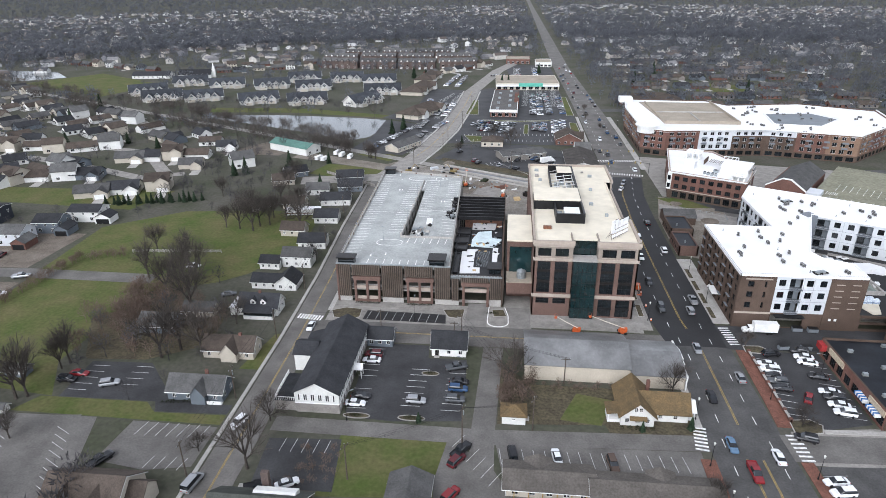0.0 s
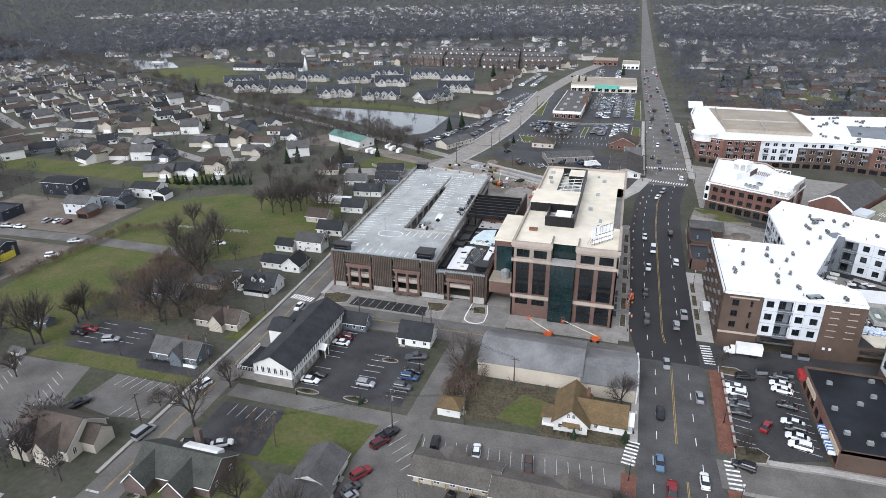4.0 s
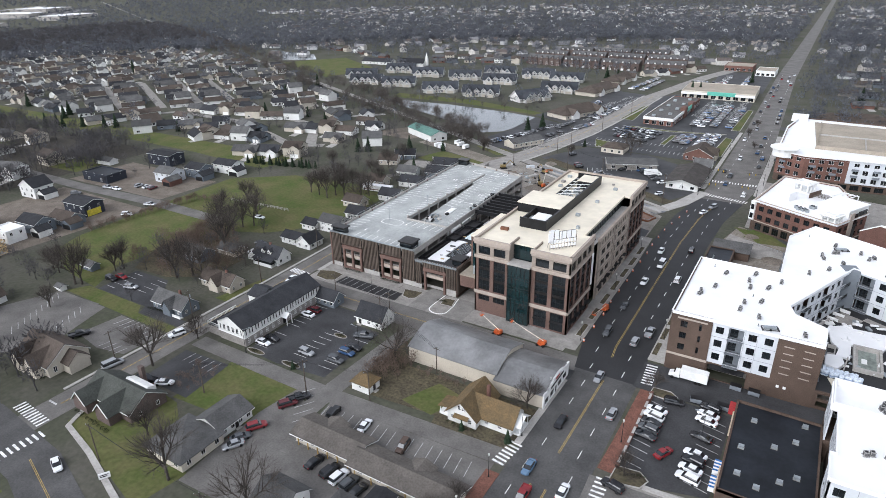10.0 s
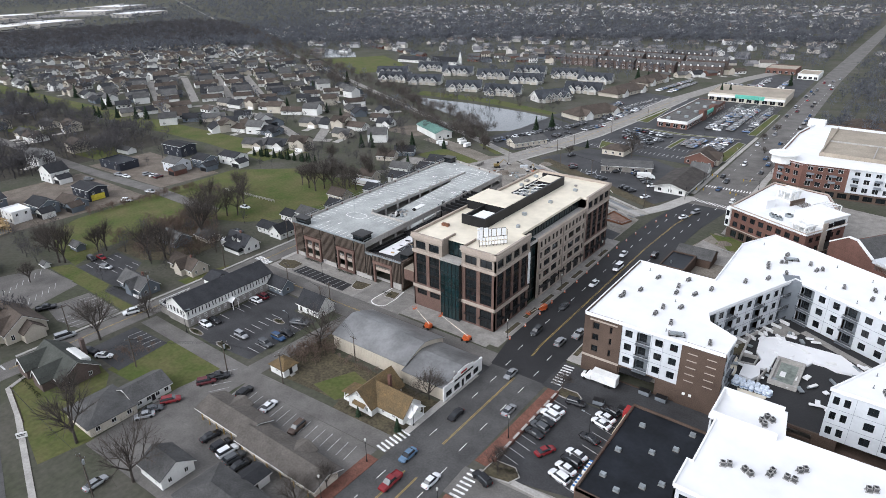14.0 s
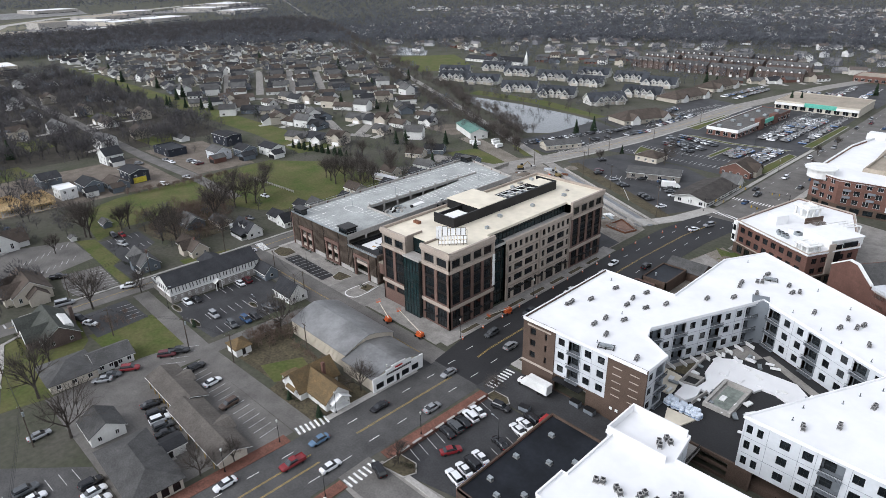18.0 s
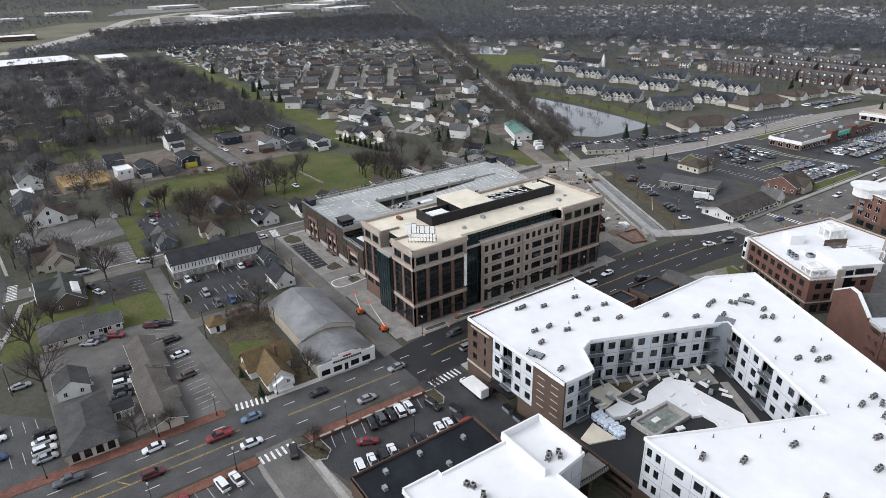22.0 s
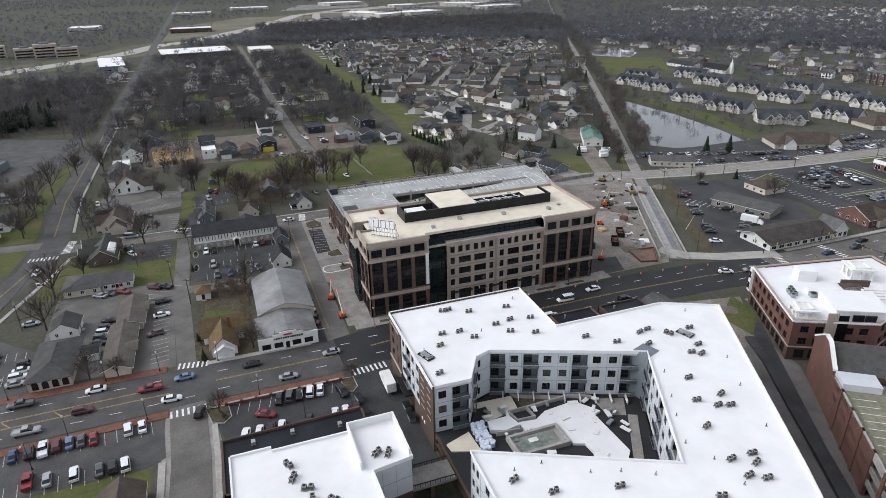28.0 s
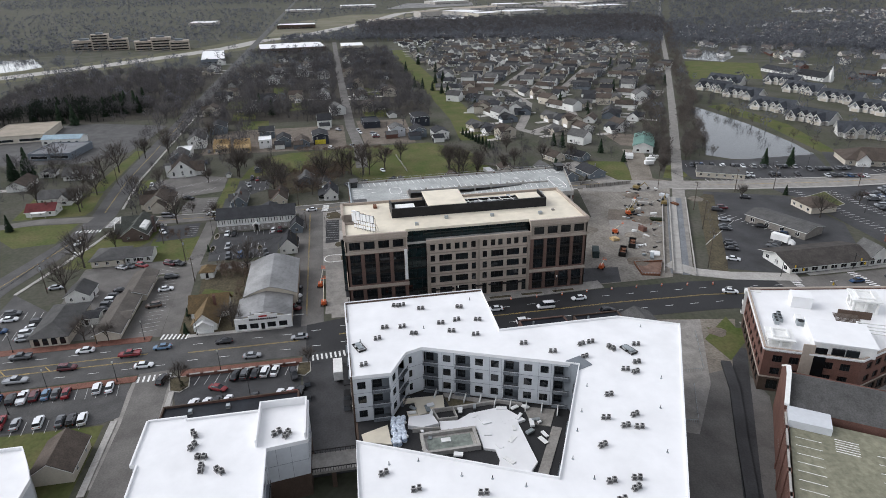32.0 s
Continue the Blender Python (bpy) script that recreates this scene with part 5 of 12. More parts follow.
tagged(part("deck_marking", s, MARK, garage), "white stall lines and arrows", kind="stuff")
s = Shape()
for x0, y0, rx, ry in ((-41.5, 203.5, 4.6, 2.6), (-37, 279, 9.0, 2.6)):
    q = [(x0 + rx * math.copysign(abs(math.cos(i * math.pi / 10)) ** 0.5, math.cos(i * math.pi / 10)), y0 + ry * math.copysign(abs(math.sin(i * math.pi / 10)) ** 0.8, math.sin(i * math.pi / 10))) for i in range(21)]
    band(s, q, 0.14, 0.14, DZ, DZ + 0.02)
part("deck_loop", s, MARK, garage)
# lamp posts and loose site material on the deck and its ramp
for x, y in ((-38.1, 224), (-38.1, 252), (-44, 205), (-30, 268)):
    lp = thing("deck_lamp", "slim grey lamp post on the garage deck", "lamp post", (x, y, DZ), group="deck lamps")
    part("pole", Shape().rod((0, 0, 0), (0, 0, 5.4), 0.09, 0.06), GALV, lp, local=True)
    part("lamp_head", Shape().box(-0.6, 0.6, -0.15, 0.15, 5.35, 5.5), GALV, lp, local=True)
rm = random.Random(12)
for i in range(34):
    y = rm.uniform(210, 226)
    x, m_ = rm.uniform(-35.6, -29.5), rm.choice((GALV, WHITE, CONC, GALV, CONC_DK, FRAME_DK))
    w, d, h, a_ = rm.uniform(0.5, 2.6), rm.uniform(0.3, 1.4), rm.uniform(0.15, 0.7), rm.uniform(0, 180)
    solid("material_stack", Shape().obox(x, y, ramp_z(y - d) - 0.05, w, d, h + 0.1, a_).obox(x + 0.1, y + 0.1, ramp_z(y) + h, w * 0.6, d * 0.6, h * 0.5, a_ + 15), m_, "small stack of building material on the ramp", "building material", "material stacks")
solid("site_board", Shape().obox(-30.2, 229.5, ramp_z(229.5) - 0.1, 2.4, 6.4, 0.3, 4), WHITE, "long white board lying on the ramp", "building material")
for i in range(22):
    x, y = rm.uniform(-23.4, -20.2), rm.uniform(232, 252)
    solid("material_heap", Shape().obox(x, y, ramp_z(y) - 0.05, rm.uniform(0.6, 2.2), rm.uniform(0.4, 1.4), rm.uniform(0.4, 1.5), rm.uniform(0, 180)), rm.choice((BLACK, BLACK, FRAME_DK, RUBBER, GALV)), "dark heap of wrapped site material", "building material", "dark site material")
# podium with an unfinished roof terrace
podium = thing("podium", "low garage podium with an unfinished roof terrace", "building", (-9, 215, 0))
part("roof_slab", Shape().box(-17.6, -0.8, 183.4, 228, 9.2, 9.6), CONC_DK, podium)
part("wall", Shape().box(-1.0, -0.4, 183.2, 268, 0, 11.0), BRICK_DK, podium)
part("wall", Shape().box(-17.6, -17.2, 183.3, 228, 9.6, 10.6), BLACK, podium)
part("parapet", Shape().box(-17.6, -0.6, 183.2, 183.6, 9.6, 11.0), GALV, podium)
rib_panel((-0.4, 183.2), 90, 0, 12, 1.0, 10.8, podium)
PALE_PAVER = mat("pale_terrace_pavers", (0.42, 0.41, 0.40), 0.8, 0.12, 3, 0.6, grain=0.3)
FOIL = mat("pale_blue_insulation", (0.60, 0.70, 0.72), 0.5, 0.12, 3, 0.8, grain=0.2)
part("waterproofing", Shape().box(-17.4, -1.0, 183.6, 228, 9.6, 9.66), ASPH_NEW, podium, "black waterproofed terrace slab")
for poly, z, m_, lab in (
        ([(-14.9, 187.4), (-8.2, 188.0), (-8.4, 192), (-10.6, 192), (-10.6, 205), (-9.6, 207), (-13, 207), (-15.4, 205.8)], 0.3, WHITE_ROOF, "white insulation sheets"),
        ([(-12.4, 210), (-4.6, 209.3), (-1.6, 213.5), (-1.4, 217), (-5, 218), (-5.4, 225), (-10.4, 223.4), (-12.4, 216)], 0.34, FOIL, "pale blue-white insulation sheets"),
        ([(-4.4, 195.5), (-2.6, 195.8), (-2.4, 208.8), (-4.4, 208.8)], 0.32, WHITE_ROOF, "white insulation strip"),
        ([(-10.4, 192.3), (-4.6, 192.3), (-4.6, 206.6), (-9.4, 206.6), (-10.4, 205)], 0.2, ASPH_NEW, "black drainage mat"),
        ([(-13, 226), (-4, 226.6), (-3.6, 233), (-13, 233)], 0.2, PALE_PAVER, "pale terrace pavers"),
        ([(-3.8, 218.6), (-1.4, 218.6), (-1.4, 227.5), (-3.8, 227.5)], 0.5, BLACK, "black planter bed")):
    part("terrace_area", Shape().prism(poly, 9.66, 9.66 + z), m_, podium, lab)
for x0, x1, y0, y1, h in ((-18.0, -13.6, 205.0, 210.4, 1.3), (-18.6, -13.4, 211.6, 218.6, 1.0), (-18.2, -13.2, 219.6, 226, 1.2), (-17.4, -15.6, 187, 203, 0.8)):
    bx = Shape().box(x0, x1, y0, y0 + 0.35, 9.6, 9.6 + h).box(x0, x1, y1 - 0.35, y1, 9.6, 9.6 + h).box(x0, x0 + 0.35, y0 + 0.35, y1 - 0.35, 9.6, 9.6 + h).box(x1 - 0.35, x1, y0 + 0.35, y1 - 0.35, 9.6, 9.6 + h)
    pb = part("planter", bx, BLACK, podium, "black raised planter wall")
    part("planter_lining", Shape().box(x0 + 0.35, x1 - 0.35, y0 + 0.35, y1 - 0.35, 9.6, 9.6 + h - 0.4), FRAME_DK, pb)
for i in range(7):
    sn = [(-9.6 + 0.66 * i + 0.28 * math.sin(k * 1.3 + i), 193 + k * 1.05) for k in range(13)]
    part("drain_mat_edge", band(Shape(), sn, 0.07, 0.07, 9.86, 9.93), GALV, podium)
tc = part("stair_canopy", Shape().box(-5.6, -0.9, 187.2, 192.6, 11.6, 11.9), FRAME_DK, podium, "flat dark metal stair canopy")
part("stair_glazing", Shape().box(-5.0, -1.4, 187.8, 192.0, 9.6, 11.6), GLASS, tc)
for i in range(16):
    part("screen_tooth", Shape().box(-17.2 + i * 1.03, -16.75 + i * 1.03, 183.05, 183.25, 10.6, 11.3), BROWN_METAL, podium)
for i in range(40):
    x, y = rm.uniform(-13, -1.6), rm.uniform(186, 235)
    solid("loose_board", Shape().obox(x, y, 9.98, rm.uniform(0.4, 2.0), rm.uniform(0.2, 0.9), rm.uniform(0.08, 0.4), rm.uniform(0, 180)), rm.choice((WHITE_ROOF, BLACK, RUST, GALV, FRAME_DK, LUMBER)), "loose board lying on the podium terrace", "building material", "terrace boards")
for i in range(8):
    y = 230.2 + i * 3.35
    part("steel_beam", Shape().box(-20.4 if i > 4 else -19.0, -0.6, y, y + 0.45, 12.2, 12.35).box(-20.4 if i > 4 else -19.0, -0.6, y + 0.12, y + 0.33, 12.35, 13.5).box(-20.4 if i > 4 else -19.0, -0.6, y, y + 0.45, 13.5, 13.65), BLACK, podium, "deep black steel roof beam")
for x in (-17.6, -1.2):
    part("edge_beam", Shape().box(x - 0.2, x + 0.2, 229.6, 254.4, 11.9, 12.2), BLACK, podium, "black steel edge beam")
part("lower_floor", Shape().box(-18, -1, 228, 268, 0.05, 0.4), RUST, podium)
for x in (-17.8, -1.2):
    for y in (229, 241, 252):
        part("steel_column", Shape().box(x - 0.2, x + 0.2, y - 0.2, y + 0.2, 0, 12.2), BLACK, podium)

# ---- apartment blocks with white roofs ----
apt = thing("apartment_building", "new four-storey apartment building on a brick podium, white roof", "apartment building", (105, 215, 0))
RZ = 18.0
A_OUT = [(71.2, 177), (107.4, 177), (107.4, 186), (99.6, 190.4), (98.0, 195), (113.0, 230.5), (146.9, 213.2), (129.6, 177), (153, 176.6), (186, 176), (190, 214), (156, 233.4), (101, 262.6), (94.2, 248.6), (94.2, 215.8), (71.2, 216.4)]
part("roof", Shape().prism(A_OUT, RZ - 0.5, RZ), WHITE_ROOF, apt, "bright white roof membrane")
s = Shape()
band(s, A_OUT + A_OUT[:1], 0.0, 0.35, RZ - 0.3, RZ + 0.55)
part("parapet", s, WHITE_ROOF, apt, "low white parapet")


def run(a, b):
    d = Vector(b) - Vector(a)
    return d.length, math.degrees(math.atan2(d.y, d.x))


def flats(parent, a, b, pattern, z0=5.4, floors=3, fh=4.05, clad=SIDING_W, clad2=SIDING_G, top=None):
    """A storeyed wall: 'w' a window bay, 'b' a recessed balcony bay, 'n' a narrow window, '.' blank."""
    length, ang = run(a, b)
    widths = {"w": 3.7, "b": 4.0, "n": 1.8, ".": 1.2, "W": 4.2}
    k = length / sum(widths[c] for c in pattern)
    top = top or RZ - 0.3
    u, holes, wins, bal = 0.0, [], [], []
    for c in pattern:
        w = widths[c] * k
        for f in range(floors):
            z = z0 + f * fh
            if z + 3.2 > top + 0.3:
                break
            if c in "wn":
                ww = 1.95 if c == "w" else 0.9
                h = (u + w / 2 - ww / 2, u + w / 2 + ww / 2, z + 1.1, z + 3.15)
                holes.append(h), wins.append(h)
            elif c == "W":
                for q in (0.28, 0.72):
                    h = (u + w * q - 0.6, u + w * q + 0.6, z + 1.1, z + 3.15)
                    holes.append(h), wins.append(h)
            elif c == "b":
                h = (u + 0.25, u + w - 0.25, z + 0.2, z + 3.55)
                holes.append(h), bal.append(h)
        u += w
    part("wall", Shape().wall(a, ang, length, z0, top, holes, 0.35), clad, parent)
    for h in wins:
        window(parent, a, ang, h[0], h[2], h[1] - h[0], h[3] - h[2], 2, 1, deep=0.15)
    bb = Shape()
    for h in bal:
        bb.face_box(a, ang, h[0] - 0.1, h[1] + 0.1, -1.9, -1.6, h[2], h[3])
    if bal:
        part("recess_wall", bb, clad2, parent)
    for h in bal:
        window(parent, a, ang, h[0] + 0.3, h[2] + 0.05, (h[1] - h[0]) * 0.52, 2.5, 2, 1, deep=1.5, name="balcony_door")
        bl = part("balcony", Shape().face_box(a, ang, h[0] - 0.1, h[1] + 0.1, -1.7, 0.9, h[2] - 0.22, h[2] - 0.02), clad2, parent, "grey balcony slab")
        r_ = Shape()
        n = int((h[1] - h[0]) / 0.22)
        for i in range(n + 1):
            r_.face_box(a, ang, h[0] + (h[1] - h[0]) * i / n - 0.015, h[0] + (h[1] - h[0]) * i / n + 0.015, 0.84, 0.88, h[2], h[2] + 1.0)
        r_.face_box(a, ang, h[0] - 0.05, h[1] + 0.05, 0.82, 0.9, h[2] + 1.0, h[2] + 1.06)
        part("railing", r_, FRAME_DK, bl, "dark metal balcony rail")
    jt = Shape()
    for c0, c1 in [(u0, u0 + 0.06) for u0 in np.arange(2.0, length - 1, 3.0)]:
        if not any(h[0] - 0.1 < c0 < h[1] + 0.1 for h in holes):
            jt.face_box(a, ang, c0, c1, 0, 0.03, z0, top)
    for z in np.arange(z0 + fh, top - 0.5, fh):
        jt.face_box(a, ang, 0, length, -0.05, 0.03, z - 0.04, z + 0.03)
    part("panel_joint", jt, clad2, parent)


# south front: brick corner, pale middle, brick end
p, ln = A_OUT[0], 36.2
hb = [(2.4, 4.2, z, z + 2.0) for z in (6.9, 10.5, 14.0)] + [(7.2, 7.9, z, z + 2.0) for z in (6.9, 10.5, 14.0)]
part("wall", Shape().wall(p, 0, 10.4, 0, RZ + 0.5, hb, 0.45, 0.25), BRICK_DK, apt, "dark brown brick corner")
for h in hb:
    window(apt, p, 0, h[0], h[2], h[1] - h[0], h[3] - h[2], 2 if h[1] - h[0] > 1 else 1, 1, deep=0.1)
part("brick_band", Shape().face_box(p, 0, -0.1, 10.5, 0.2, 0.45, 5.0, 5.6).face_box(p, 0, 1.5, 9.2, 0.25, 0.45, 16.6, 17.0), STONE, apt)
flats(apt, (81.6, 177), (97.2, 177), "wbww", 5.4, 3)
part("wall", Shape().face_box(p, 0, 26.0, 36.4, -0.2, 0.25, 0, RZ + 0.5), BRICK_DK, apt, "dark brown brick end wall")
for i in range(5):
    for u in (27.6, 32.2):
        part("brick_slot", Shape().face_box(p, 0, u, u + 2.4, 0.25, 0.32, 7.6 + i * 2.0, 7.85 + i * 2.0), STONE, apt, "pale soldier course")
part("podium_wall", Shape().wall(p, 0, 62, 0, 5.4, [(10.8, 20.6, 0.2, 4.6), (27.0, 29.4, 0.2, 3.0), (37.2, 46, 0.8, 2.4), (37.2, 46, 3.1, 4.6), (47.2, 57, 0.8, 2.4), (47.2, 57, 3.1, 4.6)], 0.5, -0.05), BRICK_DK, apt, "dark brick podium with openings")
part("podium_back", Shape().box(75, 133, 182, 182.4, 0, 5.2), CONC_DK, apt)
part("entrance_canopy", Shape().face_box(p, 0, 11.5, 20, 0, 2.2, 4.7, 5.0), BLACK, apt, "black canopy over the loading bay")
for i, x in enumerate((99.0, 100.6)):
    part("wall_lamp", Shape().box(x, x + 0.7, 176.6, 176.75, 3.4, 4.1), WHITE, apt)
# west front on the avenue: dark brick with a grid of windows and balconies
hb = []
for i in range(10):
    for f in range(5):
        u = 1.0 + i * 3.85
        hb.append((u, u + 2.3, 1.0 + f * 3.4, 3.2 + f * 3.4))
PWF = (71.2, 216.4)
part("wall", Shape().wall(PWF, 270, 39.4, 0, RZ + 0.4, hb, 0.45, 0.2), BRICK_DK, apt, "dark brown brick street front")
for h in hb:
    window(apt, PWF, 270, h[0], h[2], h[1] - h[0], h[3] - h[2], 3, 1, deep=0.2)
for f in range(1, 5):
    for i in range(0, 10, 2):
        part("balcony", Shape().face_box(PWF, 270, 0.7 + i * 3.85, 3.6 + i * 3.85, 0.2, 0.75, 0.75 + f * 3.4, 0.9 + f * 3.4), SIDING_G, apt)
part("awning", Shape().face_box(PWF, 270, 19, 25, 0.2, 2.4, 3.5, 3.8), WHITE, apt, "white flat entrance canopy")
flats(apt, A_OUT[1], A_OUT[2], "wb", 5.4, 3)
flats(apt, A_OUT[2], A_OUT[3], "wb", 5.4, 3)
flats(apt, A_OUT[3], A_OUT[4], "n.", 5.4, 3)
flats(apt, A_OUT[4], A_OUT[5], "bwbwwbwwbn", 5.4, 3)
flats(apt, A_OUT[5], A_OUT[6], "nbwwbwwbw", 5.4, 3)
flats(apt, A_OUT[6], A_OUT[7], "wbwwbwwbw", 5.4, 3)
flats(apt, A_OUT[7], A_OUT[8], "W.wwbw", 5.4, 3)
flats(apt, A_OUT[8], A_OUT[9], "wbwwbwbw", 5.4, 3)
flats(apt, A_OUT[10], A_OUT[11], "wbwwbwwb", 1.6, 4)
flats(apt, A_OUT[11], A_OUT[12], "wbwwbwwbwwbwwbw", 1.6, 4)
flats(apt, A_OUT[12], A_OUT[13], "wbw", 1.6, 4)
flats(apt, A_OUT[13], A_OUT[14], "wbwwbwb", 1.6, 4)
flats(apt, A_OUT[14], A_OUT[15], "wbwbw", 1.6, 4)
part("base_wall", Shape().prism([(94.0, 215.4), (94.0, 248.6), (101, 262.3), (156, 233), (189, 213), (188, 178), (153, 178), (131, 178), (147, 213), (113, 230), (99, 196)], 0, 1.6), BRICK_DK, apt)
part("stair_bay", Shape().obox(112.2, 230.6, 5.4, 4.4, 4.4, RZ - 5.2, 20), SIDING_G, apt, "grey corner stair bay")
# courtyard on the podium
court = thing("courtyard", "unfinished podium courtyard with pool, insulation and decking", "courtyard", (118, 200, 0))
part("slab", Shape().prism([(107.4, 177.4), (129.8, 177.4), (147, 213), (113, 230), (98.4, 195.4), (100, 190.6), (107.4, 186.4)], 4.6, 5.3), ASPH_NEW, court, "black waterproofed slab")
for poly, m_, z, lab in (
        ([(100.9, 189.2), (101.5, 199.5), (106.7, 198.9), (107.4, 195.7), (108.1, 192.2), (106, 192), (102.8, 191.9), (102.9, 189.1)], CREAM, 5.6, "cream insulation boards"),
        ([(106, 189.6), (108.1, 189.7), (108.1, 192.1), (106.0, 191.9)], CREAM, 5.58, "cream insulation boards"),
        ([(112.3, 178.2), (110.1, 184.5), (117.1, 184.8), (114.8, 178.5)], CREAM, 5.6, "cream insulation boards"),
        ([(109.2, 189.7), (109.1, 195.3), (112.9, 196.4), (113.6, 192.4), (112.2, 189.1)], WHITE_ROOF, 6.4, "white insulation sheets"),
        ([(111.6, 196.7), (112.2, 201), (110.2, 204.4), (109.3, 212.8), (115, 217), (115.6, 214.9), (129.2, 215.4), (137, 208.2), (129.3, 206.5), (126.7, 207.6), (123.7, 207.4), (122.7, 204.9), (115.2, 204.9), (115, 196.6)], WHITE_ROOF, 5.9, "white insulation sheets"),
        ([(100.3, 199.6), (106.6, 212.8), (107.7, 210.9), (102.2, 199.8)], CONC_DK, 5.5, "grey paved walk"),
        ([(109.8, 218), (112.5, 225.3), (118.2, 222.2), (116.3, 218)], CONC_DK, 5.5, "grey paved walk"),
        ([(118.2, 222.6), (140, 209.8), (141, 211.8), (119.2, 224.6)], CONC_DK, 5.5, "grey paved walk"),
        ([(102.2, 199.6), (106.8, 208.8), (107.1, 200.5)], LITTER, 5.42, "dark planting bed")):
    if sum((b[0] - a[0]) * (b[1] + a[1]) for a, b in zip(poly, poly[1:] + poly[:1])) > 0:
        poly = poly[::-1]
    part("terrace_area", Shape().prism(poly, 5.3, z), m_, court, lab)
part("planter_wall", band(Shape(), [(107.4, 199.0), (107.0, 212.6), (109.4, 217.9)], 0.25, 0.25, 5.3, 6.2), CONC, court, "low grey planter wall")
part("planter_wall", band(Shape(), [(107.5, 195.9), (107.5, 200.8), (111.4, 201.2), (111.2, 196.6), (107.5, 195.9)], 0.18, 0.18, 5.3, 6.4), CONC, court, "low grey planter wall")
part("planter_wall", band(Shape(), [(113.6, 190), (114.4, 196.4)], 0.15, 0.15, 5.3, 6.5), CONC, court, "low grey planter wall")
pool = part("pool", Shape().box(115.6, 122.4, 191.4, 192.1, 5.3, 6.5).box(115.6, 122.4, 203.7, 204.4, 5.3, 6.5).box(115.6, 116.3, 192.1, 203.7, 5.3, 6.5).box(121.7, 122.4, 192.1, 203.7, 5.3, 6.5).box(116.3, 121.7, 192.1, 203.7, 5.3, 5.6), CONC, court, "raised concrete pool shell")
part("pool_floor", Shape().box(116.9, 121.1, 192.8, 203.0, 5.6, 5.64), mat("pool_floor_paint", (0.2, 0.225, 0.2), 0.6, 0.2, 4, 1), pool, "grey-green pool floor")
part("pool_cover", Shape().box(117.6, 118.9, 196, 198.2, 5.64, 5.9), WHITE, pool, "white board on the pool floor")
rnd = random.Random(5)
for i in range(26):
    b_ = thing("wrapped_roll", "white and blue plastic-wrapped material roll", "building material", (108.8 + (i // 3) * 1.08 + rnd.uniform(-0.25, 0.25), 186.0 + (i % 3) * 1.1 - (i // 3) * 0.06 + rnd.uniform(-0.25, 0.25), 5.3), group="wrapped rolls")
    part("roll", Shape().rod((0, 0, 0), (0, 0, 1.1), 0.6, 0.62, 10).rod((0, 0, 1.1), (0, 0, 1.3), 0.62, 0.45, 10), mat("plastic_wrap", (0.62, 0.68, 0.76), 0.35, 0.15, 0.6, 0.2), b_, local=True)
    part("label_band", Shape().rod((0, 0, 0.45), (0, 0, 0.7), 0.64, 0.64, 10), mat("blue_wrap_print", (0.25, 0.34, 0.5), 0.4, 0.2, 1, 0.2), b_, local=True)
for i in range(70):
    x, y = rnd.uniform(104, 140), rnd.uniform(186, 224)
    if not inside((x, y), [(105, 191), (109, 180), (128, 180), (144, 211), (114, 227), (101, 196)]):
        continue
    solid("insulation_board", Shape().obox(x, y, 5.76, rnd.uniform(1, 2.8), rnd.uniform(0.5, 1.2), rnd.uniform(0.1, 0.5), rnd.uniform(0, 180)), rnd.choice((WHITE_ROOF, WHITE_ROOF, WHITE, GALV)), "loose white insulation board", "building material", "loose boards")
for i in range(9):
    x, y = 98.9 + i * 1.55, 198.5 + i * 3.5
    solid("patio_wall", Shape().obox(x + 2.0, y - 0.9, 5.3, 3.2, 0.25, 1.0, 157), WHITE, "low white patio divider", "wall", "patio dividers")
# paired condensers, vents and curbs on the roofs
cond = thing("condenser_cluster", "pair of grey rooftop condensers", "air conditioner", (0, 0, -60), group="roof condensers")
COND_G = mat("condenser_grey", (0.27, 0.265, 0.255), 0.6, 0.2, 1, 0.2)
for x, y in ((-0.62, 0), (0.62, 0.3)):
    u_ = part("condenser", Shape().box(x - 0.4, x + 0.4, y - 0.4, y + 0.4, 0.22, 1.0), mat("condenser_coil", (0.075, 0.075, 0.075), 0.7, 0.3, 1, 0.1), cond, "dark finned coil", local=True)
    part("frame", Shape().box(x - 0.6, x + 0.6, y - 0.5, y - 0.34, 0, 0.22).box(x - 0.6, x + 0.6, y + 0.34, y + 0.5, 0, 0.22).box(x - 0.46, x + 0.46, y - 0.46, y + 0.46, 1.0, 1.1).box(x - 0.46, x - 0.36, y - 0.46, y - 0.36, 0.1, 1.0).box(x + 0.36, x + 0.46, y + 0.36, y + 0.46, 0.1, 1.0), COND_G, u_, local=True)
    part("fan", Shape().rod((x, y, 1.1), (x, y, 1.14), 0.32, n=10), BLACK, u_, local=True)
pts = [(75.6, 190.8), (75.6, 192.6), (78.6, 197.5), (80, 208.1), (86.7, 206.1), (87.5, 201.6), (92.1, 203.6), (87.3, 191.3), (86.8, 186.7), (91.3, 193.8), (91.8, 184.4), (95, 209.4), (87.8, 211.6), (102.9, 180.2), (101.6, 220.2), (106.6, 226.1), (104.9, 234.2), (104.4, 236.8), (107.8, 247.3), (110.3, 232.9), (115, 244), (117.2, 240.1), (118.6, 242), (125.4, 232.4), (132.6, 228.5), (132.8, 234.9), (135.7, 231.5), (136.6, 234), (140.2, 224.6), (149.4, 222.3), (149.6, 227.1), (151.8, 226), (153.9, 222.2), (155.6, 224.8)]
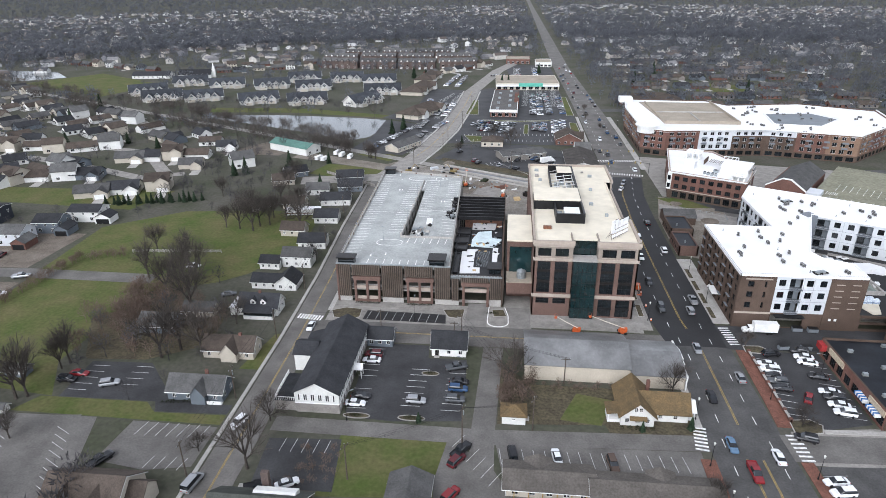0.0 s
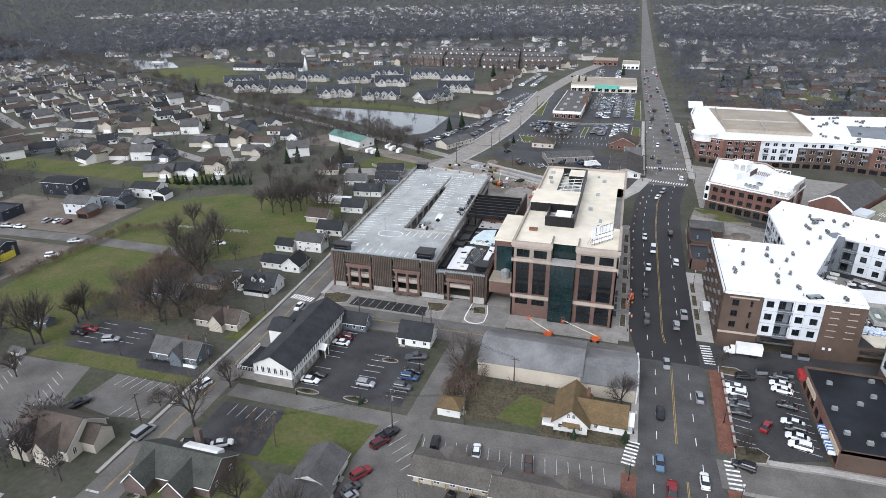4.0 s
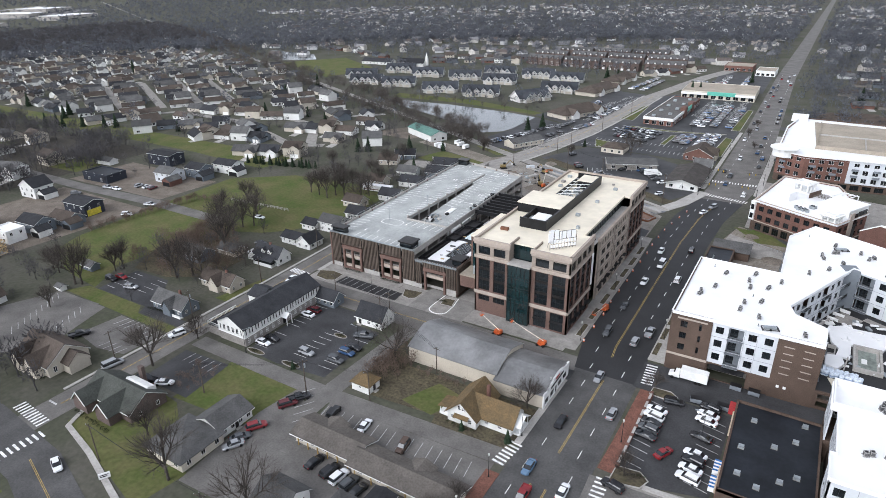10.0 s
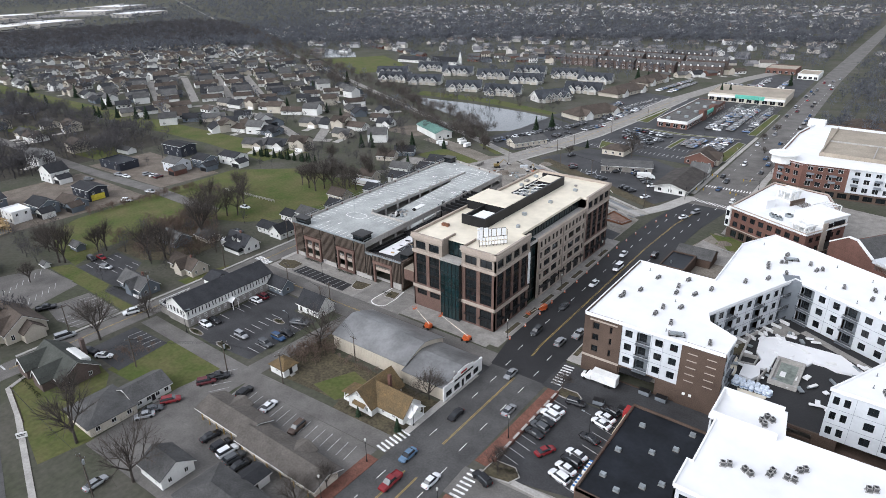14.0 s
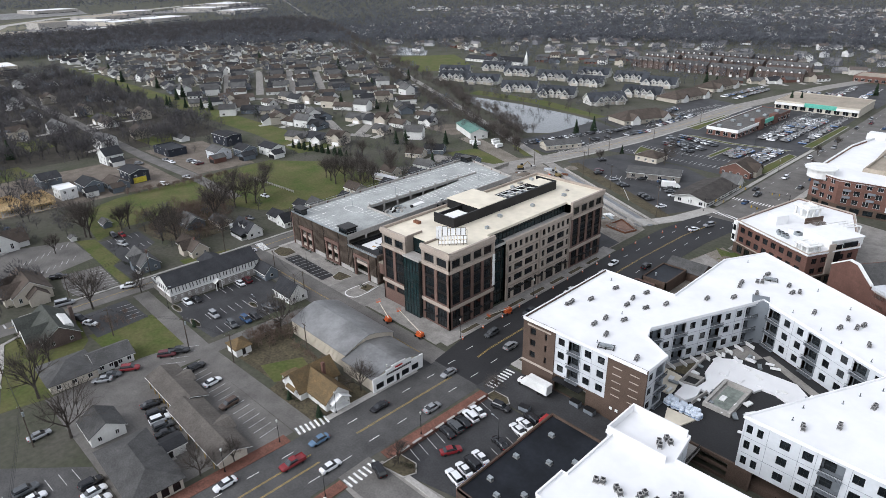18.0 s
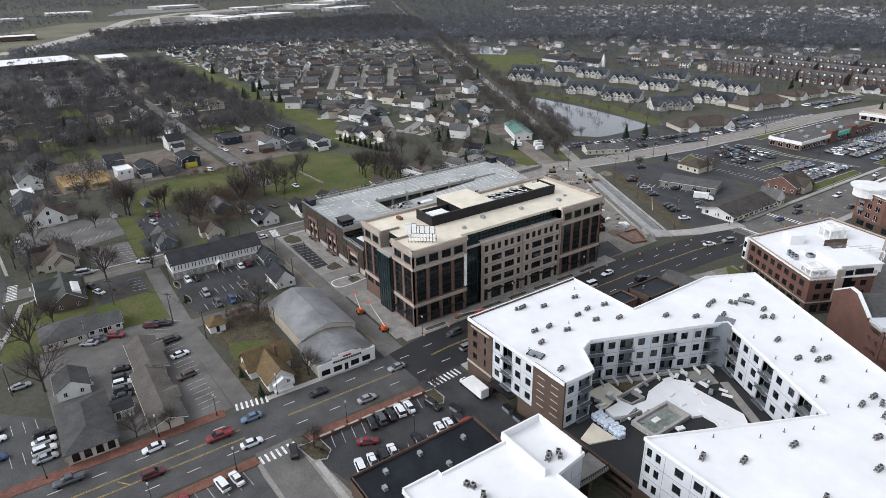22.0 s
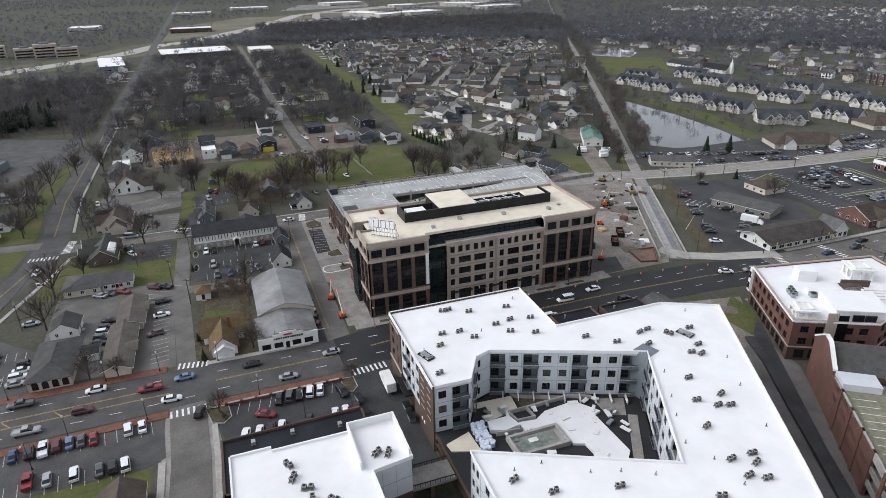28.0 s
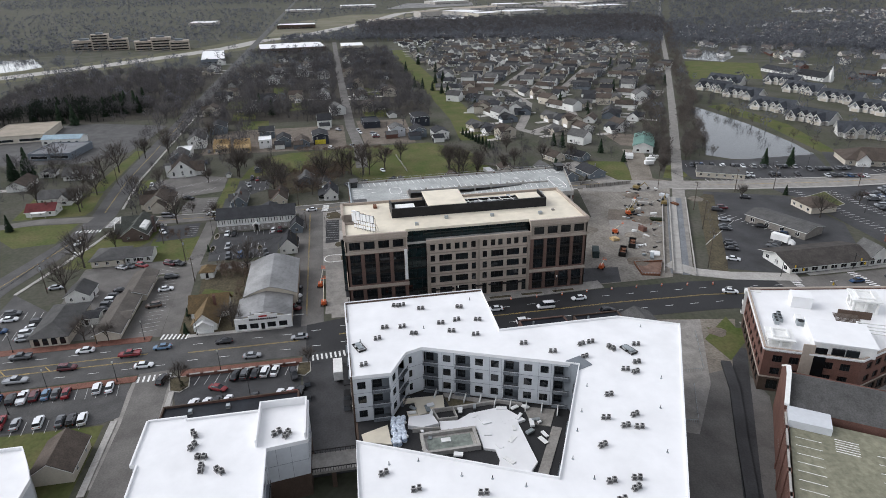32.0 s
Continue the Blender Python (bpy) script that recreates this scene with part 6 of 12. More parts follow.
pts += [(139.3, 181.6), (144.4, 187), (147.6, 198.7), (158, 190), (165, 196), (160, 205), (156, 214), (169, 186), (172, 204)]
for i, (x, y) in enumerate(pts):
    copy_thing(cond, pose(x, y, RZ, 0, 0, 60 + (i * 67) % 40)).scale = (0.85, 0.85, 0.85)
for x, y in ((121.8, 246.6), (131.5, 241.3), (129.3, 224.5), (134.9, 221.3), (121.1, 229), (142.3, 217.5), (144.2, 236), (136.8, 182.8), (137, 188.4), (142.4, 195.8), (144.2, 201.2), (147.2, 206.7), (147.9, 219.5), (88.8, 196.8), (76, 212), (92, 180), (99.8, 252.5), (163, 182), (155, 220)):
    v_ = thing("roof_vent", "short dark vent pipe on the white roof", "roof vent", (x, y, RZ), group="roof vents")
    part("pipe", Shape().rod((0, 0, 0), (0, 0, 0.8), 0.08), BLACK, v_, local=True)
    part("flashing", Shape().rod((0, 0, 0), (0, 0, 0.15), 0.3, 0.12, 8), GALV, v_, local=True)
for x, y in ((94.8, 179.6), (109.5, 244.5)):
    sk = thing("roof_equipment", "steel frame of rooftop ductwork", "roof equipment", (x, y, RZ), deg=20)
    part("frame", Shape().box(-2, 2, -1.2, -1.05, 0.3, 0.45).box(-2, 2, 1.05, 1.2, 0.3, 0.45).box(-2, -1.85, -1, 1, 0, 0.5).box(1.85, 2, -1, 1, 0, 0.5).box(-0.1, 0.1, -1, 1, 0, 0.5), FRAME_DK, sk, local=True)
    part("duct", Shape().box(-1.6, 1.4, -0.6, 0.6, 0.45, 0.8), GALV, sk, local=True)
# second white block south of the drive, with a link bridge
blk = thing("apartment_building", "lower white-roofed block beside the shop", "apartment building", (128, 145, 0))
B_OUT = [(110.3, 132.6), (124.0, 132.6), (124.0, 133.8), (168, 134.4), (168, 159.4), (124.2, 158.4), (123.0, 166.8), (110, 166.8), (110, 156.6), (111.4, 156.6), (111.4, 140.6), (110.3, 140.6)]
part("roof", Shape().prism(B_OUT, 14.2, 14.8), WHITE_ROOF, blk, "bright white roof membrane")
s = Shape()
band(s, B_OUT + B_OUT[:1], 0.0, 0.35, 14.4, 15.3)
part("parapet", s, WHITE_ROOF, blk)
part("base_wall", Shape().prism(B_OUT, 0, 6.0), BRICK_DK, blk, "dark brick base")
flats(blk, B_OUT[0], B_OUT[1], "w.ww", 6, 2, top=14.3)
flats(blk, B_OUT[2], B_OUT[3], "wbwwbwwbw", 6, 2, top=14.3)
flats(blk, B_OUT[4], B_OUT[5], "wbwwbwwbw", 6, 2, top=14.3)
flats(blk, B_OUT[5], B_OUT[6], "...", 6, 2, top=14.3)
flats(blk, B_OUT[6], B_OUT[7], "w.w", 6, 2, top=14.3)
flats(blk, B_OUT[7], B_OUT[8], "w.w", 6, 2, top=14.3)
flats(blk, B_OUT[9], B_OUT[10], "w.ww.w", 6, 2, top=14.3)
flats(blk, B_OUT[11], B_OUT[0], "w.w", 6, 2, top=14.3)
part("roof_step", Shape().box(110, 123, 156.4, 156.75, 14.8, 16.6).box(110, 110.35, 156.75, 166.4, 14.8, 16.6).box(110, 122.6, 166.4, 166.75, 14.8, 16.6), WHITE_ROOF, blk)
for x, y in ((116.7, 143.2), (120.6, 143.8), (124, 146), (127.4, 146.3), (128.9, 150), (119.8, 160.6), (120.6, 162.8), (136, 142), (140, 152)):
    copy_thing(cond, pose(x, y, 14.8, 0, 0, (x * 31) % 360))
low = thing("apartment_building", "white-roofed low block with stepped parapets behind the bungalow", "apartment building", (115, 90, 0))
LOW = [(105, 80), (131, 80), (131, 109), (116, 109), (111.4, 106.8), (105, 103.4)]
part("wall", Shape().prism(LOW, 0, 7.4), SIDING_W, low)
part("roof", Shape().prism(LOW, 7.4, 7.8), WHITE_ROOF, low, "white roof membrane")
part("parapet", band(Shape(), LOW + LOW[:1], 0.0, 0.35, 7.6, 8.6), WHITE_ROOF, low)
for x, y in ((112, 98), (119, 102), (122, 90), (110, 88)):
    copy_thing(cond, pose(x, y, 7.8, 0, 0, x * 7))
for y in (82, 89, 96):
    window(low, (105, y + 2.4), 270, 0, 2.6, 2.0, 2.0, 2, 1, deep=0.02)
bridge = thing("link_bridge", "open steel and brick link bridge over the drive", "bridge", (118, 171, 0))
part("deck", Shape().box(116, 122, 166.9, 176.9, 4.4, 5.0), CONC_DK, bridge)
for x in (116, 121.8):
    s = Shape().box(x, x + 0.2, 166.9, 176.9, 5.9, 6.05)
    for i in range(18):
        s.box(x, x + 0.15, 167 + i * 0.56, 167.1 + i * 0.56, 5.0, 5.9)
    part("railing", s, FRAME_DK, bridge)
part("pier", Shape().box(116.2, 117, 171, 172, 0, 4.4).box(121, 121.8, 171, 172, 0, 4.4), BRICK_DK, bridge)
# shop with a black flat roof and roof units
shop = thing("shop", "single-storey brick shop with a black flat roof and blue striped awnings", "shop", (100, 147, 0))
SH = [(92, 130), (110, 130), (110, 163), (91.4, 163.4)]
part("roof", Shape().prism(SH, 4.6, 4.9), ROOF_BLACK, shop, "wet black rubber roof")
sh = Shape()
for a, b in zip(SH, SH[1:] + SH[:1]):
    band(sh, [a, b], 0.35, 0.0, 4.6, 5.5)
part("parapet", sh, BRICK_DK, shop)
hs = [(2.0 + i * 4.0, 5.0 + i * 4.0, 0.6, 3.2) for i in range(8)]
part("wall", Shape().wall(SH[3], 270.8, 33.4, 0, 5.4, hs), BRICK_RED, shop, "brown brick shop front")
for h in hs:
    window(shop, SH[3], 270.8, h[0], h[2], 3.0, 2.6, 3, 1)
part("wall", Shape().box(92, 110, 130.0, 130.4, 0, 5.4).box(109.6, 110, 130, 163, 0, 5.2).box(91.6, 110, 162.9, 163.3, 0, 5.2), BRICK_DK, shop)
part("fascia", Shape().face_box(SH[3], 270.8, 5, 13, 0, 0.3, 3.6, 5.2).face_box(SH[3], 270.8, 26, 33, 0, 0.3, 3.6, 5.0), mat("cream_fascia", (0.45, 0.38, 0.28), 0.7, 0.1, 2, 0.4), shop, "cream sign band")
part("red_canopy", Shape().face_box(SH[3], 270.8, 0.3, 3.4, 0, 1.4, 2.8, 4.6), mat("red_canvas", (0.35, 0.04, 0.04), 0.8), shop, "red shop canopy")
for k, u in enumerate((22.0, 27.5)):
    for i in range(8):
        part("awning_stripe", Shape().face_box(SH[3], 270.8, u + i * 0.55, u + 0.55 + i * 0.55, 0, 1.5, 2.6, 3.4), WHITE if i % 2 else mat("blue_canvas", (0.05, 0.16, 0.4), 0.8), shop)
for x, y in ((95, 137), (99, 134.5), (103, 138.5), (106, 141.5), (94.6, 146), (101, 149.5), (105, 153.5), (96, 157), (106.5, 160.5)):
    un = part("roof_unit", Shape().box(x - 0.6, x + 0.6, y - 0.45, y + 0.45, 5.0, 5.7), GALV, shop, "grey rooftop air unit")
    part("unit_curb", Shape().box(x - 0.7, x + 0.7, y - 0.5, y + 0.5, 4.9, 5.0), CONC_DK, un)

# ---- brick buildings north-east ----
def punched(parent, a, b, z0, z1, rows, step, ww, wh, clad, nx=2, label="", thick=0.4, frame_mat=None):
    """A masonry wall with evenly spaced windows in the given sill heights."""
    length, ang = run(a, b)
    n = max(1, int((length - 1.0) / step))
    off = (length - n * step) / 2 + (step - ww) / 2
    holes = [(off + i * step, off + i * step + ww, r_, r_ + wh) for i in range(n) for r_ in rows]
    part("wall", Shape().wall(a, ang, length, z0, z1, holes, thick), clad, parent, label)
    for h in holes:
        window(parent, a, ang, h[0], h[2], ww, wh, nx, 1, frame_mat=frame_mat, deep=0.2)
    return length, ang


brk = thing("office_building", "three-storey red-brick office building with white roof pavilions", "office building", (95, 310, 0))
NE = [(77.9, 299.5), (108.4, 283.5), (118.5, 303.5), (108, 337), (86, 342)]
part("roof", Shape().prism(NE, 12.2, 12.6), WHITE_ROOF, brk, "white roof membrane")
for a, b in zip(NE, NE[1:] + NE[:1]):
    punched(brk, a, b, 4.2, 12.9, (5.2, 9.0), 3.9, 2.3, 2.1, BRICK_RED, 3, "red brick wall")
    ln, an = punched(brk, a, b, 0, 4.2, (0.6,), 3.9, 2.8, 2.9, BRICK_DK, 3)
    part("stone_band", Shape().face_box(a, an, 0, ln, 0, 0.15, 4.2, 4.6).face_box(a, an, 0, ln, -0.3, 0.25, 12.9, 13.3), STONE, brk)
part("parapet", band(Shape(), NE + NE[:1], -0.05, 0.5, 12.6, 13.1), WHITE_ROOF, brk, "low white parapet")
c, s_ = math.cos(radians(-28)), math.sin(radians(-28))
# open white pavilions with columns and a coffered roof
for x, y, w, h in ((106.4, 288.8, 5.6, 2.9), (95, 324, 6.6, 4.3)):
    t_ = part("pavilion", Shape().obox(x, y, 12.6, w, w, 0.5, -28).obox(x, y, 12.6 + h - 0.6, w + 0.9, w + 0.9, 0.45, -28), WHITE, brk, "white roof pavilion")
    for i in (-1, 0, 1):
        for j in (-1, 0, 1):
            if i or j:
                dx, dy = i * w * 0.44, j * w * 0.44
                part("column", Shape().obox(x + dx * c - dy * s_, y + dx * s_ + dy * c, 13.1, 0.6, 0.6, h - 1.1, -28), WHITE, t_)
    for dx, dy, lw, ld in ((0, -w * 0.32, w * 0.8, 0.5), (0, w * 0.32, w * 0.8, 0.5), (-w * 0.37, 0, 0.5, w * 0.52), (w * 0.37, 0, 0.5, w * 0.52)):
        part("roof_kerb", Shape().obox(x + dx * c - dy * s_, y + dx * s_ + dy * c, 12.45 + h, lw, ld, 0.45, -28), WHITE, t_)
part("stair_house", Shape().obox(89.4, 308.2, 12.6, 4.6, 5.4, 3.5, -28), WHITE_ROOF, brk, "plain white stair house")
bay = part("corner_bay", Shape().obox(78.7, 300.6, 4.6, 2.0, 4.4, 8.2, -28), WHITE, brk, "white projecting corner bay")
for z in (5.4, 9.2):
    part("pane", Shape().obox(77.66, 298.64, z, 1.4, 0.14, 2.2, -28), GLASS, bay)
# set-back white storey at the east end with a stone stair bay and glazing
part("upper_storey", Shape().obox(109.9, 303.7, 12.6, 12.2, 14, 2.9, -28), WHITE, brk, "white top storey")
part("upper_roof", Shape().obox(109.9, 303.7, 15.5, 12.9, 14.7, 0.35, -28), WHITE_ROOF, brk)
ea, eb = NE[1], NE[2]
ln, an = run(ea, eb)
part("stair_bay", Shape().face_box(ea, an, 8.6, 11.4, 0, 0.35, 4.6, 15.6), STONE, brk, "tall pale stone panel")
part("stair_glazing", Shape().face_box(ea, an, 11.4, 14.2, 0, 0.22, 4.6, 15.0), GLASS, brk, "tall dark stair window")
for u in (15.2, 18.4):
    part("upper_window", Shape().face_box(ea, an, u, u + 2.9, -0.3, 0.12, 13.0, 15.2), GLASS, brk)
# roof terrace: brown screen, slatted trellis and a white frame
part("screen_wall", Shape().obox(99.4, 317.6, 12.6, 0.4, 8.4, 2.2, -28), BRICK_DK, brk, "brown terrace screen")
for k in range(12):
    part("trellis_slat", Shape().obox(100.2 + k * 0.62, 313.6 - k * 0.33, 14.6, 0.18, 6.2, 0.22, -28), BROWN_METAL, brk)
for k in range(4):
    part("frame_beam", Shape().obox(107.6 + k * 1.6, 316.6 - k * 0.85, 15.2, 0.3, 9, 0.3, -28), WHITE, brk)
for dx, dy in ((-3.4, -4.2), (3.4, -4.2), (-3.4, 4.2), (3.4, 4.2)):
    part("frame_post", Shape().obox(110 + dx * c - dy * s_, 315.3 + dx * s_ + dy * c, 12.6, 0.3, 0.3, 2.7, -28), WHITE, brk)
part("frame_rail", Shape().obox(107.9, 311.4, 15.0, 7.2, 0.3, 0.3, -28).obox(112.0, 319.2, 15.0, 7.2, 0.3, 0.3, -28), WHITE, brk)
for x, y, w in ((93.6, 298.2, 1.15), (95.2, 297.3, 1.15), (96.8, 296.5, 1.15), (94.5, 296.4, 1.15), (96.1, 295.5, 1.15), (97.7, 294.7, 1.15), (99.4, 300.8, 2.2)):
    u_ = part("roof_unit", Shape().obox(x, y, 12.6, w, w, 1.1, -28), GALV, brk)
    part("fan", Shape().rod((x, y, 13.7), (x, y, 13.85), w * 0.36, n=10), BLACK, u_)
part("duct", Shape().obox(97.2, 301.6, 12.6, 2.6, 1.6, 1.3, -28), WHITE, brk, "white rooftop duct box")
# gable-ended brick hall with a parking deck behind it
hall = thing("brick_hall", "tall red-brick gable-ended hall joined to a parking deck", "building", (130, 285, 0))
GA, GB = (116, 283), (153.5, 257)
ln, an = run(GB, GA)
part("wall", Shape().face_box(GA, an + 180, 0, 44.5, -0.5, 0.0, 0, 11.2), BRICK_RED, hall, "plain red-brick wall")
mid = Vector(GA) + (Vector(GB) - Vector(GA)) * 0.12
c_, s_ = math.cos(radians(an + 180)), math.sin(radians(an + 180))
PT = lambda u, d: (GA[0] + u * c_ + d * s_, GA[1] + u * s_ - d * c_)

def upright(uz, d0, d1):
    """A slab standing in the plane of the hall's front, from (along, height) corners."""
    s_ = Shape()
    n = len(uz)
    s_.v = [(*PT(u, d1), z) for u, z in uz] + [(*PT(u, d0), z) for u, z in uz]
    s_.f = [tuple(range(n)), tuple(range(2 * n - 1, n - 1, -1))] + [(i, n + i, n + (i + 1) % n, (i + 1) % n) for i in range(n)]
    return s_


part("gable", upright([(0, 11.2), (16.5, 11.2), (16.5, 12.4), (10, 16.6), (6.6, 16.6), (0, 12.4)], -0.6, 0.05), BRICK_RED, hall, "pointed brick gable")
part("coping", upright([(16.6, 12.3), (16.6, 12.8), (10.1, 17.0), (6.5, 17.0), (-0.1, 12.8), (-0.1, 12.3), (6.6, 16.6), (10, 16.6)], -0.8, 0.2), WHITE, hall, "white stone coping")
part("roof", Shape().face(( *PT(0.5, -0.6), 11.4), (*PT(8.2, -0.6), 15.8), (*PT(8.2, -42), 15.8), (*PT(0.5, -42), 11.4)).face((*PT(8.2, -0.6), 15.8), (*PT(16, -0.6), 11.4), (*PT(16, -42), 11.4), (*PT(8.2, -42), 15.8)), SHINGLE_GY, hall, "grey shingle roof")
part("wall", Shape().prism([PT(0, -0.5), PT(0, -42), PT(16, -42), PT(16, -0.5)], 0, 11.4), BRICK_RED, hall)
dk = thing("parking_deck", "tan-topped open parking deck with white stalls", "parking deck", (150, 280, 0))
part("deck", Shape().prism([PT(18, -1), PT(18, -60), PT(58, -60), PT(58, -1)][::-1], 10.0, 10.6), mat("olive_deck_coating", (0.20, 0.195, 0.14), 0.8, 0.15, 8, 1), dk, "olive-tan deck surface")
part("parapet", Shape().face_box(GA, an + 180, 18, 58, -0.4, 0.0, 9.6, 11.6), CONC, dk)
part("stair_block", Shape().prism([PT(16.5, -0.5), PT(16.5, -9), PT(22, -9), PT(22, -0.5)][::-1], 0, 12.4), SIDING_W, dk, "white stair block")
for z in (3.2, 6.6):
    part("level", Shape().face_box(GA, an + 180, 18, 58, -30, -0.1, z, z + 0.6).face_box(GA, an + 180, 18, 58, -0.4, 0.0, z, z + 1.4), CONC_DK, dk)
for i in range(6):
    part("column", Shape().face_box(GA, an + 180, 23 + i * 7, 24.2 + i * 7, -0.6, 0.25, 0, 11.6), BRICK_RED, dk)
s = Shape()
for i in range(12):
    for d0, d1 in ((-7, -2), (-22, -17), (-28, -23)):
        s.face_box(GA, an + 180, 25 + i * 2.7, 25.14 + i * 2.7, d0, d1, 10.6, 10.62)
for i in range(6):
    s.face_box(GA, an + 180, 22.6 + i * 0.8, 22.8 + i * 0.8, -14, -9.5, 10.6, 10.62)
part("stall_marking", s, MARK, dk, "white stall lines")
# big brown brick apartment ring further up the avenue
TAN_BRICK = mat("tan_brown_brick", (0.21, 0.135, 0.095), 0.85, 0.2, 6, 0.22, 0.008, grain=0.5)
ring = thing("apartment_building", "long four-storey brown brick apartment building with white roof", "apartment building", (150, 420, 0))
R_OUT = [(79, 380), (92, 374), (150, 379), (196, 366), (232, 400), (240, 440), (200, 462), (150, 455), (140, 470), (84, 474), (79, 440)]
part("roof", Shape().prism(R_OUT, 14.2, 14.6), WHITE_ROOF, ring, "white roof membrane")
part("deck", Shape().prism([(96, 396), (140, 396), (140, 462), (92, 464)], 14.6, 14.9), ROOF_TAN, ring, "tan upper parking deck")
part("deck_wall", Shape().box(96, 140, 395.4, 396, 14.6, 16.6).box(140, 140.6, 395.4, 462, 14.6, 16.4).box(95.4, 96, 395.4, 462, 14.6, 16.0), ROOF_TAN, ring)
for k, (a, b) in enumerate(zip(R_OUT, R_OUT[1:] + R_OUT[:1])):
    if k in (5, 6, 7, 8):
        part("wall", Shape().wall(a, run(a, b)[1], run(a, b)[0], 0, 15.2, []), BRICK_DK, ring)
        continue
    ln, an2 = run(a, b)
    bays = max(1, round(ln / 17))
    for j in range(bays):
        qa, qb = Vector(a).lerp(Vector(b), j / bays), Vector(a).lerp(Vector(b), (j + 1) / bays)
        m_ = (BRICK_RED, TAN_BRICK, BRICK_RED, SIDING_W, BRICK_DK, BRICK_RED, TAN_BRICK)[(j + 2 * k) % 7]
        punched(ring, tuple(qa), tuple(qb), 3.8, 12.0, (4.6, 8.6), 4.2, 2.4, 2.3, m_, 2, frame_mat=WHITE)
        punched(ring, tuple(qa), tuple(qb), 12.0, 15.3, (12.4,), 4.2, 2.2, 1.9, SIDING_W if m_ in (BRICK_DK, SIDING_W) else m_, 2, frame_mat=WHITE)
    punched(ring, a, b, 0, 3.8, (0.6,), 5.2, 3.8, 2.4, BRICK_DK, 2)
    for i in range(int(ln / 9.2)):
        part("balcony", Shape().face_box(a, an2, 2.5 + i * 9.2, 5.5 + i * 9.2, 0, 1.3, 7.4, 7.6).face_box(a, an2, 2.5 + i * 9.2, 5.5 + i * 9.2, 1.2, 1.3, 7.6, 8.5).face_box(a, an2, 2.5 + i * 9.2, 5.5 + i * 9.2, 0, 1.3, 10.5, 10.7).face_box(a, an2, 2.5 + i * 9.2, 5.5 + i * 9.2, 1.2, 1.3, 10.7, 11.6), SIDING_G, ring)
    part("cornice", Shape().face_box(a, an2, 0, ln, -0.2, 0.5, 15.3, 15.8), WHITE, ring)
part("turret", Shape().rod((82, 381, 13), (82, 381, 17), 5.5, n=14).rod((82, 381, 17), (82, 381, 17.6), 7.0, n=14), WHITE, ring, "round white corner turret")
part("turret", Shape().box(79, 88, 466, 474, 14, 17.4), WHITE, ring)
part("court_parapet", band(Shape(), [(160, 395), (185, 390), (205, 412), (195, 430), (165, 428), (160, 395)], 0.3, 0.3, 14.6, 15.7), WHITE_ROOF, ring)
part("deck_divider", Shape().box(96, 140, 428, 428.6, 14.9, 15.7).box(118, 118.5, 396, 428, 14.9, 15.5), CONC, ring)
part("roof_court", Shape().prism([(160, 395), (185, 390), (205, 412), (195, 430), (165, 428)], 14.6, 14.75), SIDING_G, ring, "grey inner court edge")
rr = random.Random(8)
for i in range(40):
    x, y = rr.uniform(145, 228), rr.uniform(375, 450)
    if inside((x, y), R_OUT):
        copy_thing(cond, pose(x, y, 14.6, 0, 0, i * 41))
# low dark buildings beside the new asphalt
for x0, x1, y0, y1, h, m_, lab in ((67.2, 74.5, 229.5, 244.5, 4.2, BRICK, "small old brick shop with a black flat roof"), (68, 77, 247, 262, 4.4, BRICK_DK, "small old shop with a tarred roof")):
    b_ = thing("old_shop", lab, "shop", (x0, y0, 0))
    hs = [(1 + i * 2.6, 2.8 + i * 2.6, 0.8, 2.6) for i in range(int((y1 - y0) / 2.8))]
    part("wall", Shape().wall((x0, y1), 270, y1 - y0, 0, h, hs).wall((x0, y0), 0, x1 - x0, 0, h, []).wall((x1, y0), 90, y1 - y0, 0, h, []).wall((x1, y1), 180, x1 - x0, 0, h, []), m_, b_)
    for hh in hs:
        window(b_, (x0, y1), 270, hh[0], hh[2], 1.8, 1.8, 2, 1)
    part("roof", Shape().box(x0 + 0.3, x1 - 0.3, y0 + 0.3, y1 - 0.3, h - 0.8, h - 0.4), ROOF_BLACK, b_, "patched black roof")
    part("vent", Shape().rod((x0 + 3, y0 + 4, h - 0.4), (x0 + 3, y0 + 4, h + 0.8), 0.3, n=8), GALV, b_)
sh2 = thing("old_shop", "old shop with a grey gable roof and porch", "shop", (74, 266, 0))
part("wall", Shape().gable_wall(69, 82, 262.5, 272, 0, 3.4, 2.2), BRICK_DK, sh2)
part("roof", Shape().gable(69, 82, 262.5, 272, 3.4, 2.2), SHINGLE_GY, sh2)
cond.matrix_basis = pose(108, 240.5, RZ, 0, 0, 15)

